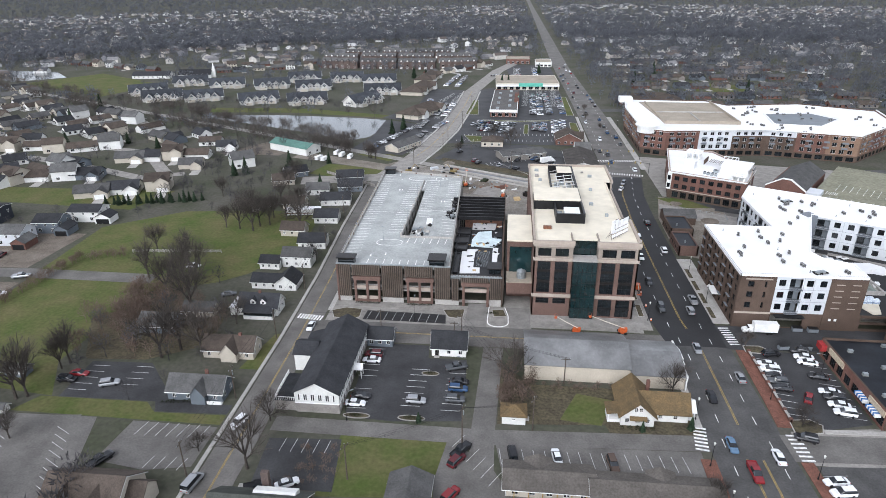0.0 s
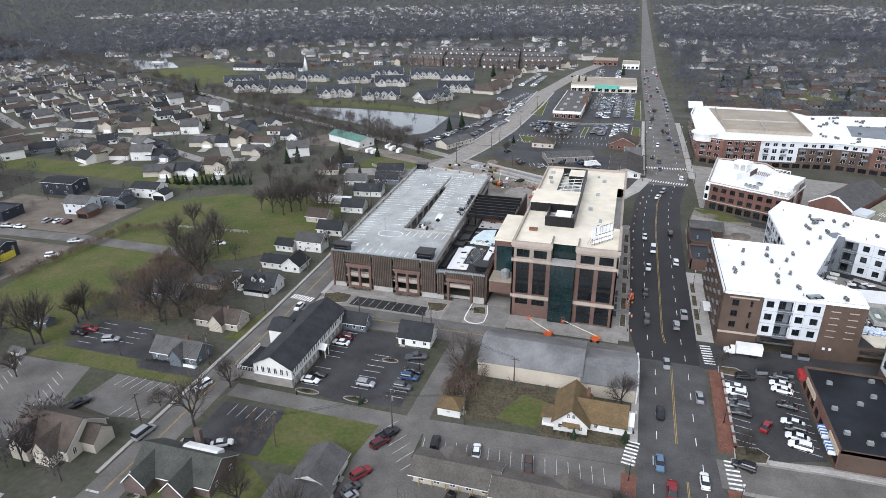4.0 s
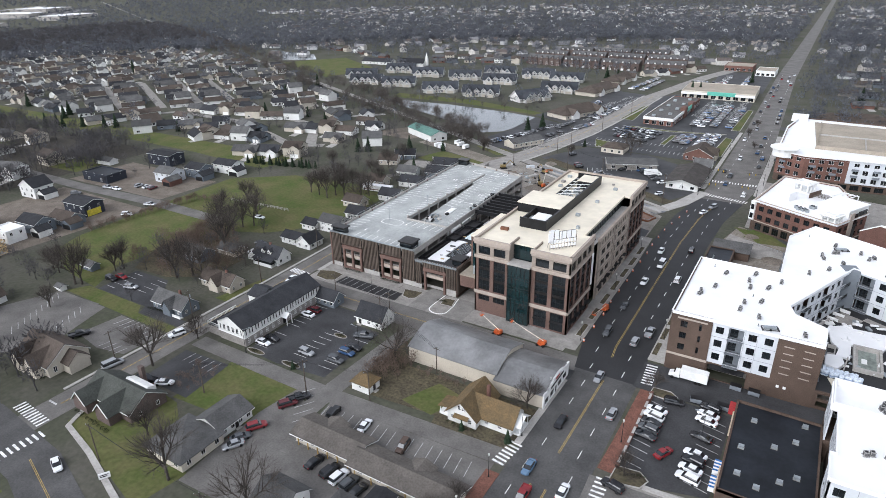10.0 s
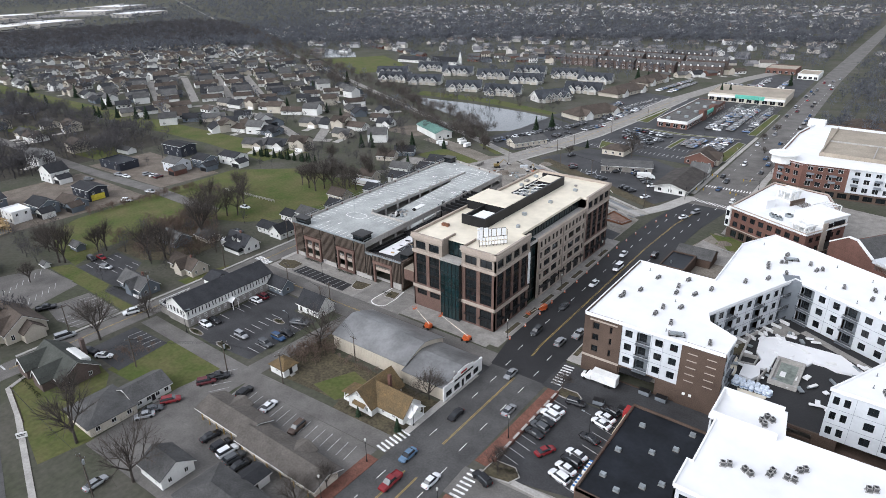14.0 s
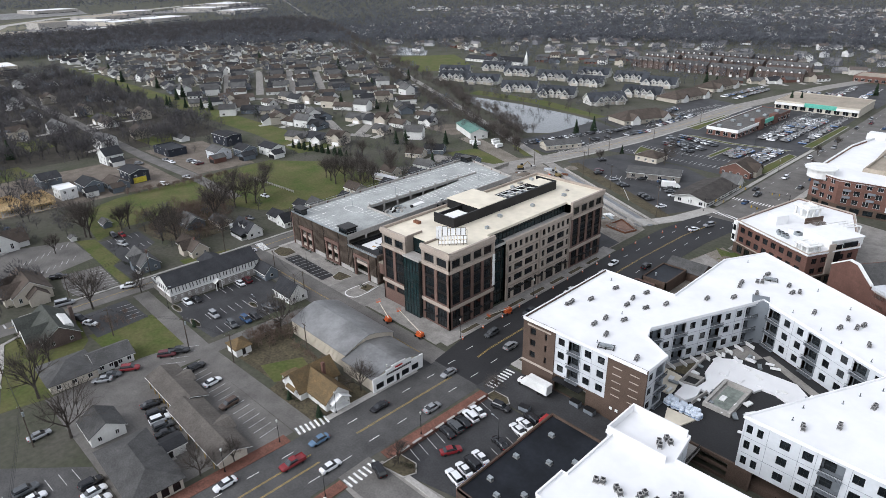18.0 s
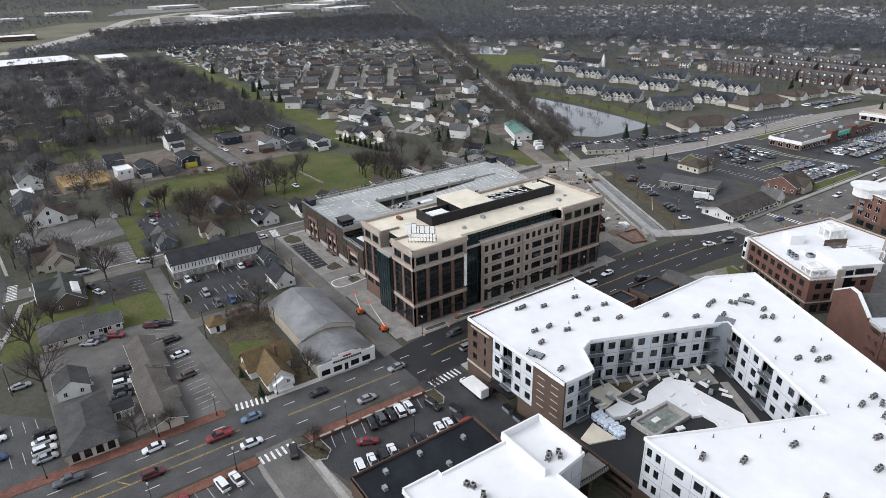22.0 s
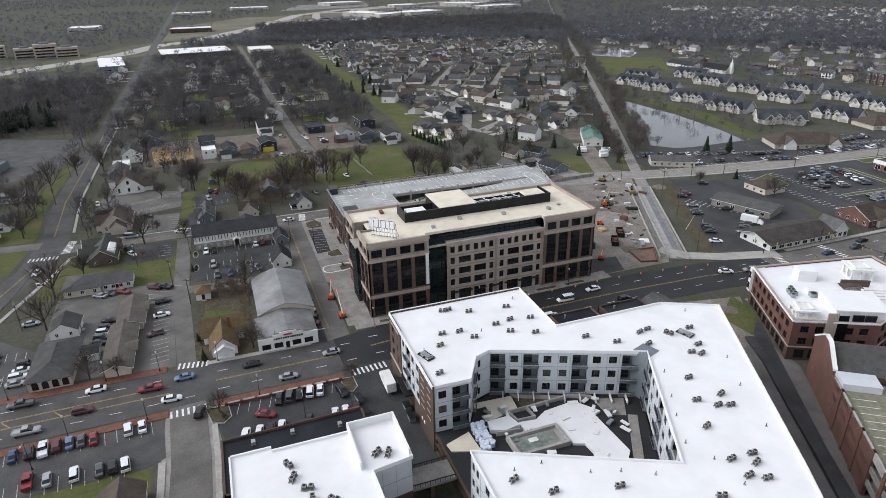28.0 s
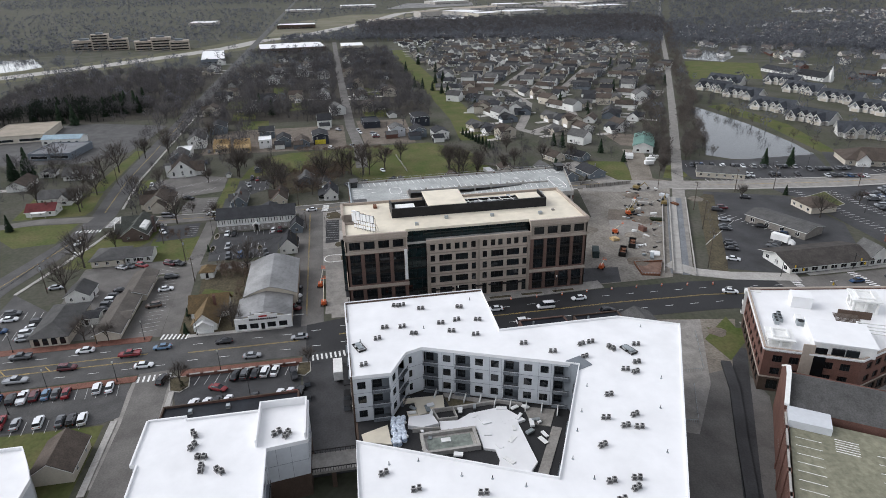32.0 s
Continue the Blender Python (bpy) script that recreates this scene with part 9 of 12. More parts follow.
# older houses among the trees along the western streets
for i in range(46):
    x = rh.uniform(-700, -262)
    y = rh.choice((176, 206, 150, 230, 120, 90, 40, 84)) + rh.uniform(-5, 5)
    HOMES.append((x, y, rh.choice((0, 180, 90)) + rh.uniform(-6, 6)))
for x, y, a in ((-134, 8, 0), (-290, 183, 20), (-118, -10, 0)):
    HOMES.append((x, y, a))
for a, b, n, turn in (((-540, 392), (-575, 480), 5, 0), ((-670, 340), (-625, 520), 12, 0), ((-725, 360), (-680, 575), 13, 0), ((-772, 380), (-790, 585), 12, 0), ((-850, 390), (-862, 570), 11, 0), ((-585, 505), (-665, 540), 6, 0), ((-470, 515), (-545, 555), 6, 90), ((-520, 330), (-545, 440), 7, 0), ((-640, 590), (-800, 640), 11, 0), ((-620, 560), (-780, 610), 10, 0),
                      ((112, 520), (330, 530), 11, 0), ((112, 560), (330, 572), 11, 0), ((110, 610), (300, 620), 10, 0), ((100, 660), (330, 668), 12, 0), ((110, 720), (330, 726), 12, 0), ((96, 780), (300, 784), 11, 0), ((-330, 690), (-120, 780), 12, 0), ((-350, 720), (-150, 812), 12, 0), ((-400, 700), (-560, 760), 9, 0), ((-90, 680), (-20, 760), 6, 0)):
    row_of(a, b, n, turn)


SUB_STREETS = ([(-400, 325), (-535, 392)], [(-385, 350), (-520, 424)], [(-362, 372), (-508, 456)], [(-352, 398), (-470, 468)], [(-396, 300), (-360, 345), (-290, 345), (-235, 325), (-200, 310), (-180, 320)], [(-560, 300), (-590, 400), (-575, 520)], [(-680, 360), (-630, 540)], [(-770, 380), (-770, 590)], [(-262, 430), (-300, 470), (-350, 440)], [(-190, 318), (-225, 362), (-300, 380)])


def off_street(x, y, gap):
    """Whether a spot keeps clear of the subdivision's streets."""
    for pts_ in SUB_STREETS:
        for a, b in zip(pts_, pts_[1:]):
            dx, dy = b[0] - a[0], b[1] - a[1]
            t = max(0, min(1, ((x - a[0]) * dx + (y - a[1]) * dy) / (dx * dx + dy * dy)))
            if math.hypot(x - a[0] - dx * t, y - a[1] - dy * t) < gap:
                return False
    return True


# houses between the rows
FIRST_INFILL = len(HOMES)
tries = 0
while tries < 6000:
    tries += 1
    x, y = rh.uniform(-900, -170), rh.uniform(296, 660)
    side = (x + 58) * 0.47 + (y - 354) * 0.88
    if side > -26 or x < -640 and y > 600 or -330 < x and y < 300:
        continue
    near = min(HOMES, key=lambda h: (h[0] - x) ** 2 + (h[1] - y) ** 2)
    dist = math.hypot(near[0] - x, near[1] - y)
    if 19 < dist < 34 and off_street(x, y, 12):
        HOMES.append((x, y, near[2] + rh.choice((0, 180)) + rh.uniform(-6, 6)))


def far_home(w, d, h, rise, wall_m, roof_m, wing):
    """A simple house in one mesh, for those far from the camera."""
    wl, rf_, gl = Shape().gable_wall(-w / 2, w / 2, -d / 2, d / 2, 0, h, rise, "x"), Shape().gable(-w / 2, w / 2, -d / 2, d / 2, h, rise, 0.4, 0.16, "x"), Shape()
    if wing:
        wl.gable_wall(w / 2 - 6.2, w / 2, -d / 2 - wing, 0, 0, h * 0.96, rise * 0.8, "y")
        rf_.gable(w / 2 - 6.2, w / 2, -d / 2 - wing, 0, h * 0.96, rise * 0.8, 0.4, 0.15, "y")
    for u in (-0.3, 0.0, 0.28):
        for z in (0.9, 3.5) if h > 4 else (0.9,):
            gl.box(w * u - 0.7, w * u + 0.7, d / 2, d / 2 + 0.06, z, z + 1.3)
    for sx in (-1, 1):
        gl.box(*sorted((sx * w / 2, sx * (w / 2 + 0.06))), -0.6, 0.6, h - 1.7, h - 0.4)
    return [(wl, wall_m), (rf_, roof_m), (gl, GLASS)]


FAR = [("beige far-off house with grey shingle roof", far_home(13, 8.4, 2.9, 2.8, BEIGE, SHINGLE_GY, 2.6)), ("white far-off house with charcoal shingle roof", far_home(12, 8.6, 3.0, 3.0, WHITE_SIDE, SHINGLE_DK, 2.4)), ("white two-storey far-off house with grey roof", far_home(10, 8.6, 5.2, 2.8, WHITE_SIDE, SHINGLE_GY, 2.0)), ("beige two-storey far-off house with brown roof", far_home(10.5, 8.6, 5.2, 2.8, BEIGE, SHINGLE_BR, 2.0)), ("low white far-off house with brown roof", far_home(14, 8.2, 2.8, 2.6, WHITE_SIDE, SHINGLE_BR, 0)), ("low brick far-off house with grey roof", far_home(15, 8.4, 2.7, 2.4, BRICK_RED, SHINGLE_GY, 0)), ("low taupe far-off house with brown roof", far_home(14, 8.4, 2.7, 2.4, mat("taupe_siding", (0.2, 0.185, 0.165), 0.8, 0.15, 4, 0.3), SHINGLE_BR, 2.0)), ("dark grey far-off house with charcoal roof", far_home(13, 8.4, 2.8, 2.5, GREY_SIDE, SHINGLE_DK, 2.0))]
FAR_ME = [blend_mesh("house", p_) for _, p_ in FAR]
far_join = {}
for i, (x, y, a) in enumerate(HOMES):
    k, f_ = i % len(MODELS), (i % 8 if x < 90 and i % 3 else 5 + i % 3) if x > 90 or y > 640 else ((0, 1, 4)[i % 3] if i >= FIRST_INFILL else i % 5)
    if x < (-440 if i >= FIRST_INFILL else -530) or y > 490:
        c, sn = math.cos(radians(a)), math.sin(radians(a))
        for sh_, mt_ in FAR[f_][1]:
            dst = far_join.setdefault(mt_, Shape())
            k = len(dst.v)
            dst.v += [(x + px * c - py * sn, y + px * sn + py * c, pz) for px, py, pz in sh_.v]
            dst.f += [tuple(k + j for j in f) for f in sh_.f]
        continue
    if i >= FIRST_INFILL:
        lab_, me_ = FAR[f_][0], FAR_ME[f_]
        o = tagged(new("house", me_), lab_, "house", "suburban houses")
        o.matrix_basis = pose(x, y, 0, 0, 0, a)
        continue
    if i < len(MODELS):
        MODELS[k].matrix_basis = pose(x, y, 0, 0, 0, a) @ Matrix.Scale(1.08, 4)
    else:
        copy_thing(MODELS[k], pose(x, y, 0, 0, 0, a))
tagged(new("far_houses", blend_mesh("far_houses", [(v_, k_) for k_, v_ in far_join.items()])), "rows of suburban houses beyond the nearer streets", "houses", kind="stuff")
# streets between them
s = Shape()
for i, (x, y, a) in enumerate(HOMES):
    u, v = DRIVES[i % len(MODELS)]
    c, sn = math.cos(radians(a)), math.sin(radians(a))
    s.obox(x + u * c - (v - 4.5) * sn, y + u * sn + (v - 4.5) * c, 0.0, 5.0, 9.0, 0.05, a)
solid("driveways", s, CONC, "pale concrete house driveways", "driveway", kind="structure")
s = Shape()
for pts in SUB_STREETS:
    band(s, pts, 3.6, 3.6, -0.2, 0.045)
    ROADS.append((pts, 4.0))
solid("road_subdivision", s, CONC_DK, "pale winding subdivision streets", "road", kind="structure")
# new and unfinished houses
def modern(x, y, w, d, h, rise, wm, rm, along, label, dg=4, wing=None, kind_roof="gable"):
    t = simple("house", label, "house", x - w / 2, x + w / 2, y - d / 2, y + d / 2, h, rise, wm, rm, along, kind_roof, wins=(("s", 3, 3.6 if h > 4 else 1.0, 1.0, 1.4), ("e", 2, 3.4 if h > 4 else 1.0, 1.1, 1.4), ("s", 2, 0.8, 1.4, 1.6)), deg=dg, group="new houses")
    if wing:
        part("wing", Shape().gable_wall(wing[0], wing[1], wing[2], wing[3], 0, wing[4], 1.8, "y"), wing[5], t, local=True)
        part("wing_roof", Shape().gable(wing[0], wing[1], wing[2], wing[3], wing[4], 1.8, 0.35, 0.15, "y"), rm, t, local=True)
        part("garage_door", Shape().box(wing[0] + 0.6, wing[1] - 0.6, wing[2] - 0.08, wing[2], 0.05, 2.3), BLACK, t, local=True)
    return t


modern(-245, 172, 12, 10, 6.0, 3.6, WHITE_SIDE, SHINGLE_DK, "y", "new white farmhouse with black roof", wing=(6, 12, -4, 3, 3.0, WHITE_SIDE))
modern(-240, 206, 20, 12, 4.2, 0, NIGHT_SIDE, ROOF_BLACK, "x", "new black flat-roofed house", kind_roof="flat")
modern(-236, 243, 18, 11, 6.6, 0.9, NIGHT_SIDE, SHINGLE_DK, "x", "new dark navy house with a low roof")
modern(-205, 222, 12, 10, 5.4, 2.4, SIDING_W, SHINGLE_GY, "x", "new pale grey house with a red garage wing", wing=(4, 10, -9, -1, 3.0, BRICK_RED))
modern(-198, 236, 11, 10, 5.2, 2.2, GREY_SIDE, SHINGLE_DK, "x", "new dark grey house with garage wing", wing=(5, 11, -8, 0, 3.0, GREY_SIDE))
modern(-190, 250, 14, 10, 5.0, 2.0, WHITE_SIDE, SHINGLE_DK, "x", "new white house with black roof", wing=(6, 13, -7, 0, 3.0, WHITE_SIDE))
yg = modern(-198, 169, 15, 10, 6.0, 1.6, NIGHT_SIDE, SHINGLE_DK, "x", "new black house with a yellow sheathed garage")
part("yellow_sheathing", Shape().box(7.5, 7.6, -4, 3, 0.2, 3.2), mat("yellow_sheathing", (0.5, 0.42, 0.05), 0.7), yg, local=True)
modern(-192, 157, 13, 9, 3.2, 2.6, GREY_SIDE, SHINGLE_BR, "x", "new grey house with brown roof", wing=(5, 11, -6, 0, 3.0, GREY_SIDE))
modern(-195, 145, 13, 9, 5.0, 2.4, BLUE_SIDE, SHINGLE_DK, "x", "new slate house with a porch", wing=(5, 11, -6, 0, 3.0, WHITE_SIDE))
modern(-194, 133, 11, 8, 5.4, 0, WHITE, WHITE_ROOF, "x", "unfinished house in white house wrap", kind_roof="flat")
modern(-222, 132, 12, 10, 5.2, 2.4, GREY_SIDE, SHINGLE_DK, "y", "new dark two-storey house")
modern(-245, 96, 16, 12, 5.2, 2.6, BLUE_SIDE, SHINGLE_DK, "x", "slate-blue house with dark roof")
modern(-225, 86, 14, 10, 5.2, 3.0, GREY_SIDE, SHINGLE_GY, "y", "grey house with gabled front")
modern(-206, 88, 16, 11, 5.6, 3.6, WHITE_SIDE, SHINGLE_GY, "x", "large white house with gabled front")
modern(-182, 84, 14, 9, 4.4, 0, WHITE_SIDE, WHITE_ROOF, "x", "flat-roofed white house among yards", kind_roof="flat")
modern(-168, 84, 14, 10, 4.6, 3.0, GREY_SIDE, SHINGLE_GY, "x", "grey house with metal roof")
wc = simple("chapel", "old white clapboard chapel with a steep dark roof", "chapel", -150, -133, 84, 98, 3.4, 6.2, WHITE_SIDE, SHINGLE_BR, "x", wins=(("e", 3, 1.1, 1.1, 2.4), ("s", 4, 1.1, 1.0, 2.0)), over=0.6, deg=5)
part("gable_window", Shape().box(8.5, 8.58, -0.6, 0.6, 5.2, 7.0), GLASS, wc, "narrow gable window", local=True)
part("side_wing", Shape().gable_wall(-4, 6.5, 0, 11.5, 0, 2.8, 4.2, "y"), WHITE_SIDE, wc, local=True)
part("side_wing_roof", Shape().gable(-4, 6.5, 0, 11.5, 2.8, 4.2, 0.5, 0.16, "y"), SHINGLE_BR, wc, local=True)
part("bell_stub", Shape().box(3.6, 6.6, -8.9, -6.0, 0, 7.2), WHITE_SIDE, wc, "square white bell stage", local=True)
part("bell_roof", Shape().hip(3.6, 6.6, -8.9, -6.0, 7.2, 0.9, 0.3), SHINGLE_GY, wc, local=True)
part("entrance_step", Shape().box(8.5, 10.2, -1.6, 1.6, 0, 0.5), CONC, wc, local=True)
simple("shed", "long white storage shed with low roof", "shed", -274, -262, 222, 228, 2.6, 1.6, WHITE_SIDE, SHINGLE_GY, "x", deg=5)
for x, y in ((-189, 106), (-187, 119)):
    t = thing("unfinished_house", "unroofed timber frame of a house under construction", "house", (x, y, 0), 5, group="timber house frames")
    part("floor_slab", Shape().box(-8, 8, -5, 5, 0, 0.3), CONC, t, local=True)
    for k in range(17):
        for sg in (-1, 1):
            part("stud", Shape().box(-8 + k, -7.88 + k, sg * 5 - 0.06, sg * 5 + 0.06, 0.3, 5.8), LUMBER, t, local=True)
    for k in range(10):
        part("stud", Shape().box(7.9, 8.02, -5 + k * 1.05, -4.88 + k * 1.05, 0.3, 5.8), LUMBER, t, local=True)
    for z in (0.3, 2.9, 5.8):
        part("plate", Shape().box(-8.1, 8.1, -5.1, -4.9, z, z + 0.14).box(-8.1, 8.1, 4.9, 5.1, z, z + 0.14).box(-8.1, -7.9, -5, 5, z, z + 0.14).box(7.9, 8.1, -5, 5, z, z + 0.14), LUMBER, t, local=True)
    part("sheathing", Shape().box(-8, 3, 4.9, 4.95, 0.3, 5.6).box(-8, -7.95, -5, 5, 0.3, 5.6).box(-7, 6, -4.8, 4.8, 2.9, 3.05), LUMBER, t, local=True)
    for k in range(14):
        part("joist", Shape().box(-7.6 + k * 1.15, -7.5 + k * 1.15, -4.9, 4.9, 5.94, 6.16), LUMBER, t, local=True)
# suburbs too far off to count
rf = random.Random(3)
fw, fr = Shape(), Shape()
grid_home = lambda x, y: any(abs(h[0] - x) < 15 and abs(h[1] - y) < 15 for h in HOMES)
n = 0
while n < 3000:
    x, y = rf.uniform(-1700, 1500), rf.uniform(-250, 2500)
    ax = x - (54 if y > 480 else 60)
    far = math.hypot(x - 100, y - 60)
    if far < 640 or abs(ax) < 22 or far > 2000 or grid_home(x, y):
        continue
    dt = (x + 58) * 0.47 + (y - 354) * 0.88
    if x < -58 and abs(dt) < 26:
        continue
    if x < -560 and y < 330 or (x < -950 and y < 1250 - 0.25 * (x + 950)) or (-520 < x < -40 and 480 < y < 760) or (-60 < x < 50 and y < 800) or (x < -500 and y < 620 and dt < 0 and x > -900):
        continue
    if rf.random() > 0.75 + 0.25 * math.sin(x / 140) * math.cos(y / 170):
        continue
    a = rf.choice((0, 90, 28, 118)) + rf.uniform(-10, 10)
    w, d, h = rf.uniform(11, 16), rf.uniform(8, 10), rf.choice((2.9, 2.9, 5.2))
    g = Shape().gable_wall(-w / 2, w / 2, -d / 2, d / 2, 0, h, 2.6)
    r_ = Shape().gable(-w / 2, w / 2, -d / 2, d / 2, h, 2.6, 0.4, 0.1)
    c, sn = math.cos(radians(a)), math.sin(radians(a))
    for src, dst in ((g, fw), (r_, fr)):
        k = len(dst.v)
        dst.v += [(x + px * c - py * sn, y + px * sn + py * c, pz) for px, py, pz in src.v]
        dst.f += [tuple(k + i for i in f) for f in src.f]
    n += 1
solid("distant_house_walls", fw, island_mat("distant_walls", [(0.45, 0.42, 0.38), (0.62, 0.62, 0.6), (0.3, 0.27, 0.24), (0.5, 0.5, 0.5), (0.2, 0.2, 0.21), (0.52, 0.5, 0.46)]), "walls of distant suburban houses", "houses", kind="stuff")
solid("distant_house_roofs", fr, island_mat("distant_roofs", [(0.07, 0.07, 0.075), (0.14, 0.138, 0.138), (0.11, 0.092, 0.082), (0.2, 0.196, 0.196)]), "roofs of distant suburban houses", "houses", kind="stuff")

# ---- vehicles ----
def paint(name, col, metal=0.0):
    return mat("car_paint_" + name, col, 0.25, 0.06, 3, 0.4, metal=metal, spec=0.6, grain=0.08)


PAINT = {"white": paint("white", (0.72, 0.73, 0.74)), "black": paint("black", (0.012, 0.012, 0.014)), "grey": paint("grey", (0.09, 0.095, 0.10), 0.3), "silver": paint("silver", (0.36, 0.37, 0.38), 0.4),
         "red": paint("red", (0.2, 0.018, 0.022)), "blue": paint("blue", (0.03, 0.07, 0.15), 0.2), "maroon": paint("maroon", (0.09, 0.014, 0.018)), "brown": paint("brown", (0.09, 0.06, 0.045), 0.2), "sky": paint("sky", (0.12, 0.2, 0.3), 0.2), "yellow": paint("yellow", (0.55, 0.56, 0.03))}
AUTO_GLASS = mat("car_glass", (0.012, 0.015, 0.018), 0.05, 0.2, 2, 0.5, spec=0.7)
LIGHT_RED = mat("tail_lamp", (0.28, 0.012, 0.012), 0.2)
LIGHT_CLR = mat("head_lamp", (0.6, 0.62, 0.64), 0.15)


def loft(rows):
    """A lofted shell through cross sections (x, half-width low, half-width high, z low, z high)."""
    s, n = Shape(), 8
    for x, a, b, z0, z1 in rows:
        c = min(0.12, (z1 - z0) * 0.35)
        s.v += [(x, -a, z0 + c), (x, -a + c, z0), (x, a - c, z0), (x, a, z0 + c), (x, (a + b) / 2, (z0 + z1) / 2 + c * 0.5), (x, b - c, z1), (x, -b + c, z1), (x, -(a + b) / 2, (z0 + z1) / 2 + c * 0.5)]
    for k in range(len(rows) - 1):
        for i in range(n):
            j = (i + 1) % n
            s.f.append((k * n + i, (k + 1) * n + i, (k + 1) * n + j, k * n + j))
    s.f.append(tuple(range(n)))
    s.f.append(tuple((len(rows) - 1) * n + i for i in reversed(range(n))))
    return s


KINDS = {
    "sedan": ([(-2.4, 0.75, 0.70, 0.35, 0.85), (-2.2, 0.9, 0.82, 0.25, 0.98), (-1.0, 0.93, 0.88, 0.22, 0.98), (0.9, 0.93, 0.88, 0.22, 0.96), (2.0, 0.91, 0.82, 0.24, 0.84), (2.42, 0.72, 0.62, 0.34, 0.66)],
              [(-1.75, 0.72, 0.66, 0.92, 0.96), (-1.1, 0.84, 0.64, 0.92, 1.40), (0.0, 0.86, 0.66, 0.92, 1.44), (0.45, 0.85, 0.64, 0.92, 1.40), (1.2, 0.78, 0.70, 0.90, 0.93)],
              (-1.05, 0.38, 0.63, 1.455)),
    "suv": ([(-2.35, 0.85, 0.80, 0.42, 1.05), (-2.2, 0.95, 0.9, 0.32, 1.12), (0.9, 0.96, 0.92, 0.30, 1.10), (2.0, 0.94, 0.86, 0.32, 1.02), (2.4, 0.78, 0.7, 0.42, 0.82)],
            [(-2.25, 0.82, 0.78, 1.06, 1.12), (-2.0, 0.88, 0.74, 1.06, 1.68), (-0.4, 0.9, 0.74, 1.06, 1.74), (0.5, 0.88, 0.72, 1.06, 1.66), (1.15, 0.82, 0.76, 1.04, 1.08)],
            (-1.95, 0.42, 0.72, 1.745)),
    "pickup": ([(-2.9, 0.9, 0.88, 0.5, 1.08), (-2.75, 0.98, 0.94, 0.42, 1.15), (0.9, 0.99, 0.95, 0.40, 1.15), (2.4, 0.97, 0.9, 0.42, 1.10), (2.85, 0.85, 0.8, 0.5, 0.95)],
               [(-1.0, 0.88, 0.84, 1.12, 1.16), (-0.85, 0.9, 0.76, 1.12, 1.84), (0.6, 0.9, 0.76, 1.12, 1.84), (1.4, 0.86, 0.8, 1.1, 1.14)],
               (-0.8, 0.5, 0.74, 1.85)),
    "van": ([(-2.7, 0.95, 0.9, 0.4, 1.1), (-2.6, 1.0, 0.98, 0.32, 1.2), (1.6, 1.0, 0.96, 0.32, 1.2), (2.5, 0.95, 0.85, 0.36, 1.0), (2.75, 0.8, 0.7, 0.45, 0.8)],
            [(-2.62, 0.95, 0.9, 1.15, 1.25), (-2.55, 0.96, 0.86, 1.15, 2.1), (0.9, 0.96, 0.86, 1.15, 2.1), (1.9, 0.88, 0.8, 1.12, 1.2)],
            (-2.5, 0.85, 0.84, 2.11)),
}
PROTO = {}
WHEEL = Shape().rod((0, -0.11, 0), (0, 0.11, 0), 0.34, n=12).mesh("wheel", RUBBER)
RIM = Shape().rod((0, -0.125, 0), (0, 0.125, 0), 0.2, n=8).mesh("rim", GALV)
WORDS = {"sedan": "sedan", "suv": "sport utility vehicle", "pickup": "pickup truck", "van": "van"}
COLW = {"sky": "light blue"}


def car(kind, colour, x, y, deg, z=0.05, group="parked cars", state="parked on asphalt", light=False):
    """A vehicle: painted body, glass cabin, roof, wheels and lamps; far ones carry fewer parts."""
    key = (kind, colour, light, group)
    at = pose(x, y, z, 0, 0, deg)
    if key in PROTO:
        return copy_thing(PROTO[key], at)
    body, cabin, roof = KINDS[kind]
    name, label = "car" if kind in ("sedan", "suv") else kind, f"{COLW.get(colour, colour)} {WORDS[kind]} {state}"
    sh = loft(body)
    if kind == "pickup":
        sh.box(-2.8, -1.0, -0.95, -0.85, 1.1, 1.28).box(-2.8, -1.0, 0.85, 0.95, 1.1, 1.28).box(-2.9, -2.8, -0.95, 0.95, 1.1, 1.28)
    top = Shape().box(roof[0], roof[1], -roof[2] + 0.03, roof[2] - 0.03, roof[3] - 0.06, roof[3] + 0.012)
    if light:
        wl = Shape()
        for wx in (body[0][0] + 0.9, body[-1][0] - 0.95):
            for wy in (-0.84, 0.84):
                wl.rod((wx, wy - 0.11, 0.34), (wx, wy + 0.11, 0.34), 0.34, n=8)
        t = tagged(new(name, blend_mesh(name, [(sh, PAINT[colour]), (top, PAINT[colour]), (wl, RUBBER)])), label, name, group)
        part("cabin_glass", loft(cabin), AUTO_GLASS, t, local=True)
    else:
        t = thing(name, label, name, group=group)
        part("body", sh, PAINT[colour], t, local=True)
        part("cabin_glass", loft(cabin), AUTO_GLASS, t, local=True)
        part("car_roof", top, PAINT[colour], t, local=True)
        for wx in (body[0][0] + 0.9, body[-1][0] - 0.95):
            for wy in (-0.84, 0.84):
                w_ = new("wheel", WHEEL)
                w_.parent, w_.location = t, (wx, wy, 0.34)
        part("tail_lamps", Shape().box(body[0][0] - 0.02, body[0][0] + 0.2, -0.78, -0.5, 0.7, 0.85).box(body[0][0] - 0.02, body[0][0] + 0.2, 0.5, 0.78, 0.7, 0.85), LIGHT_RED, t, local=True)
    t.matrix_basis = at @ Matrix.Scale(1.1, 4)
    PROTO[key] = t
    return t


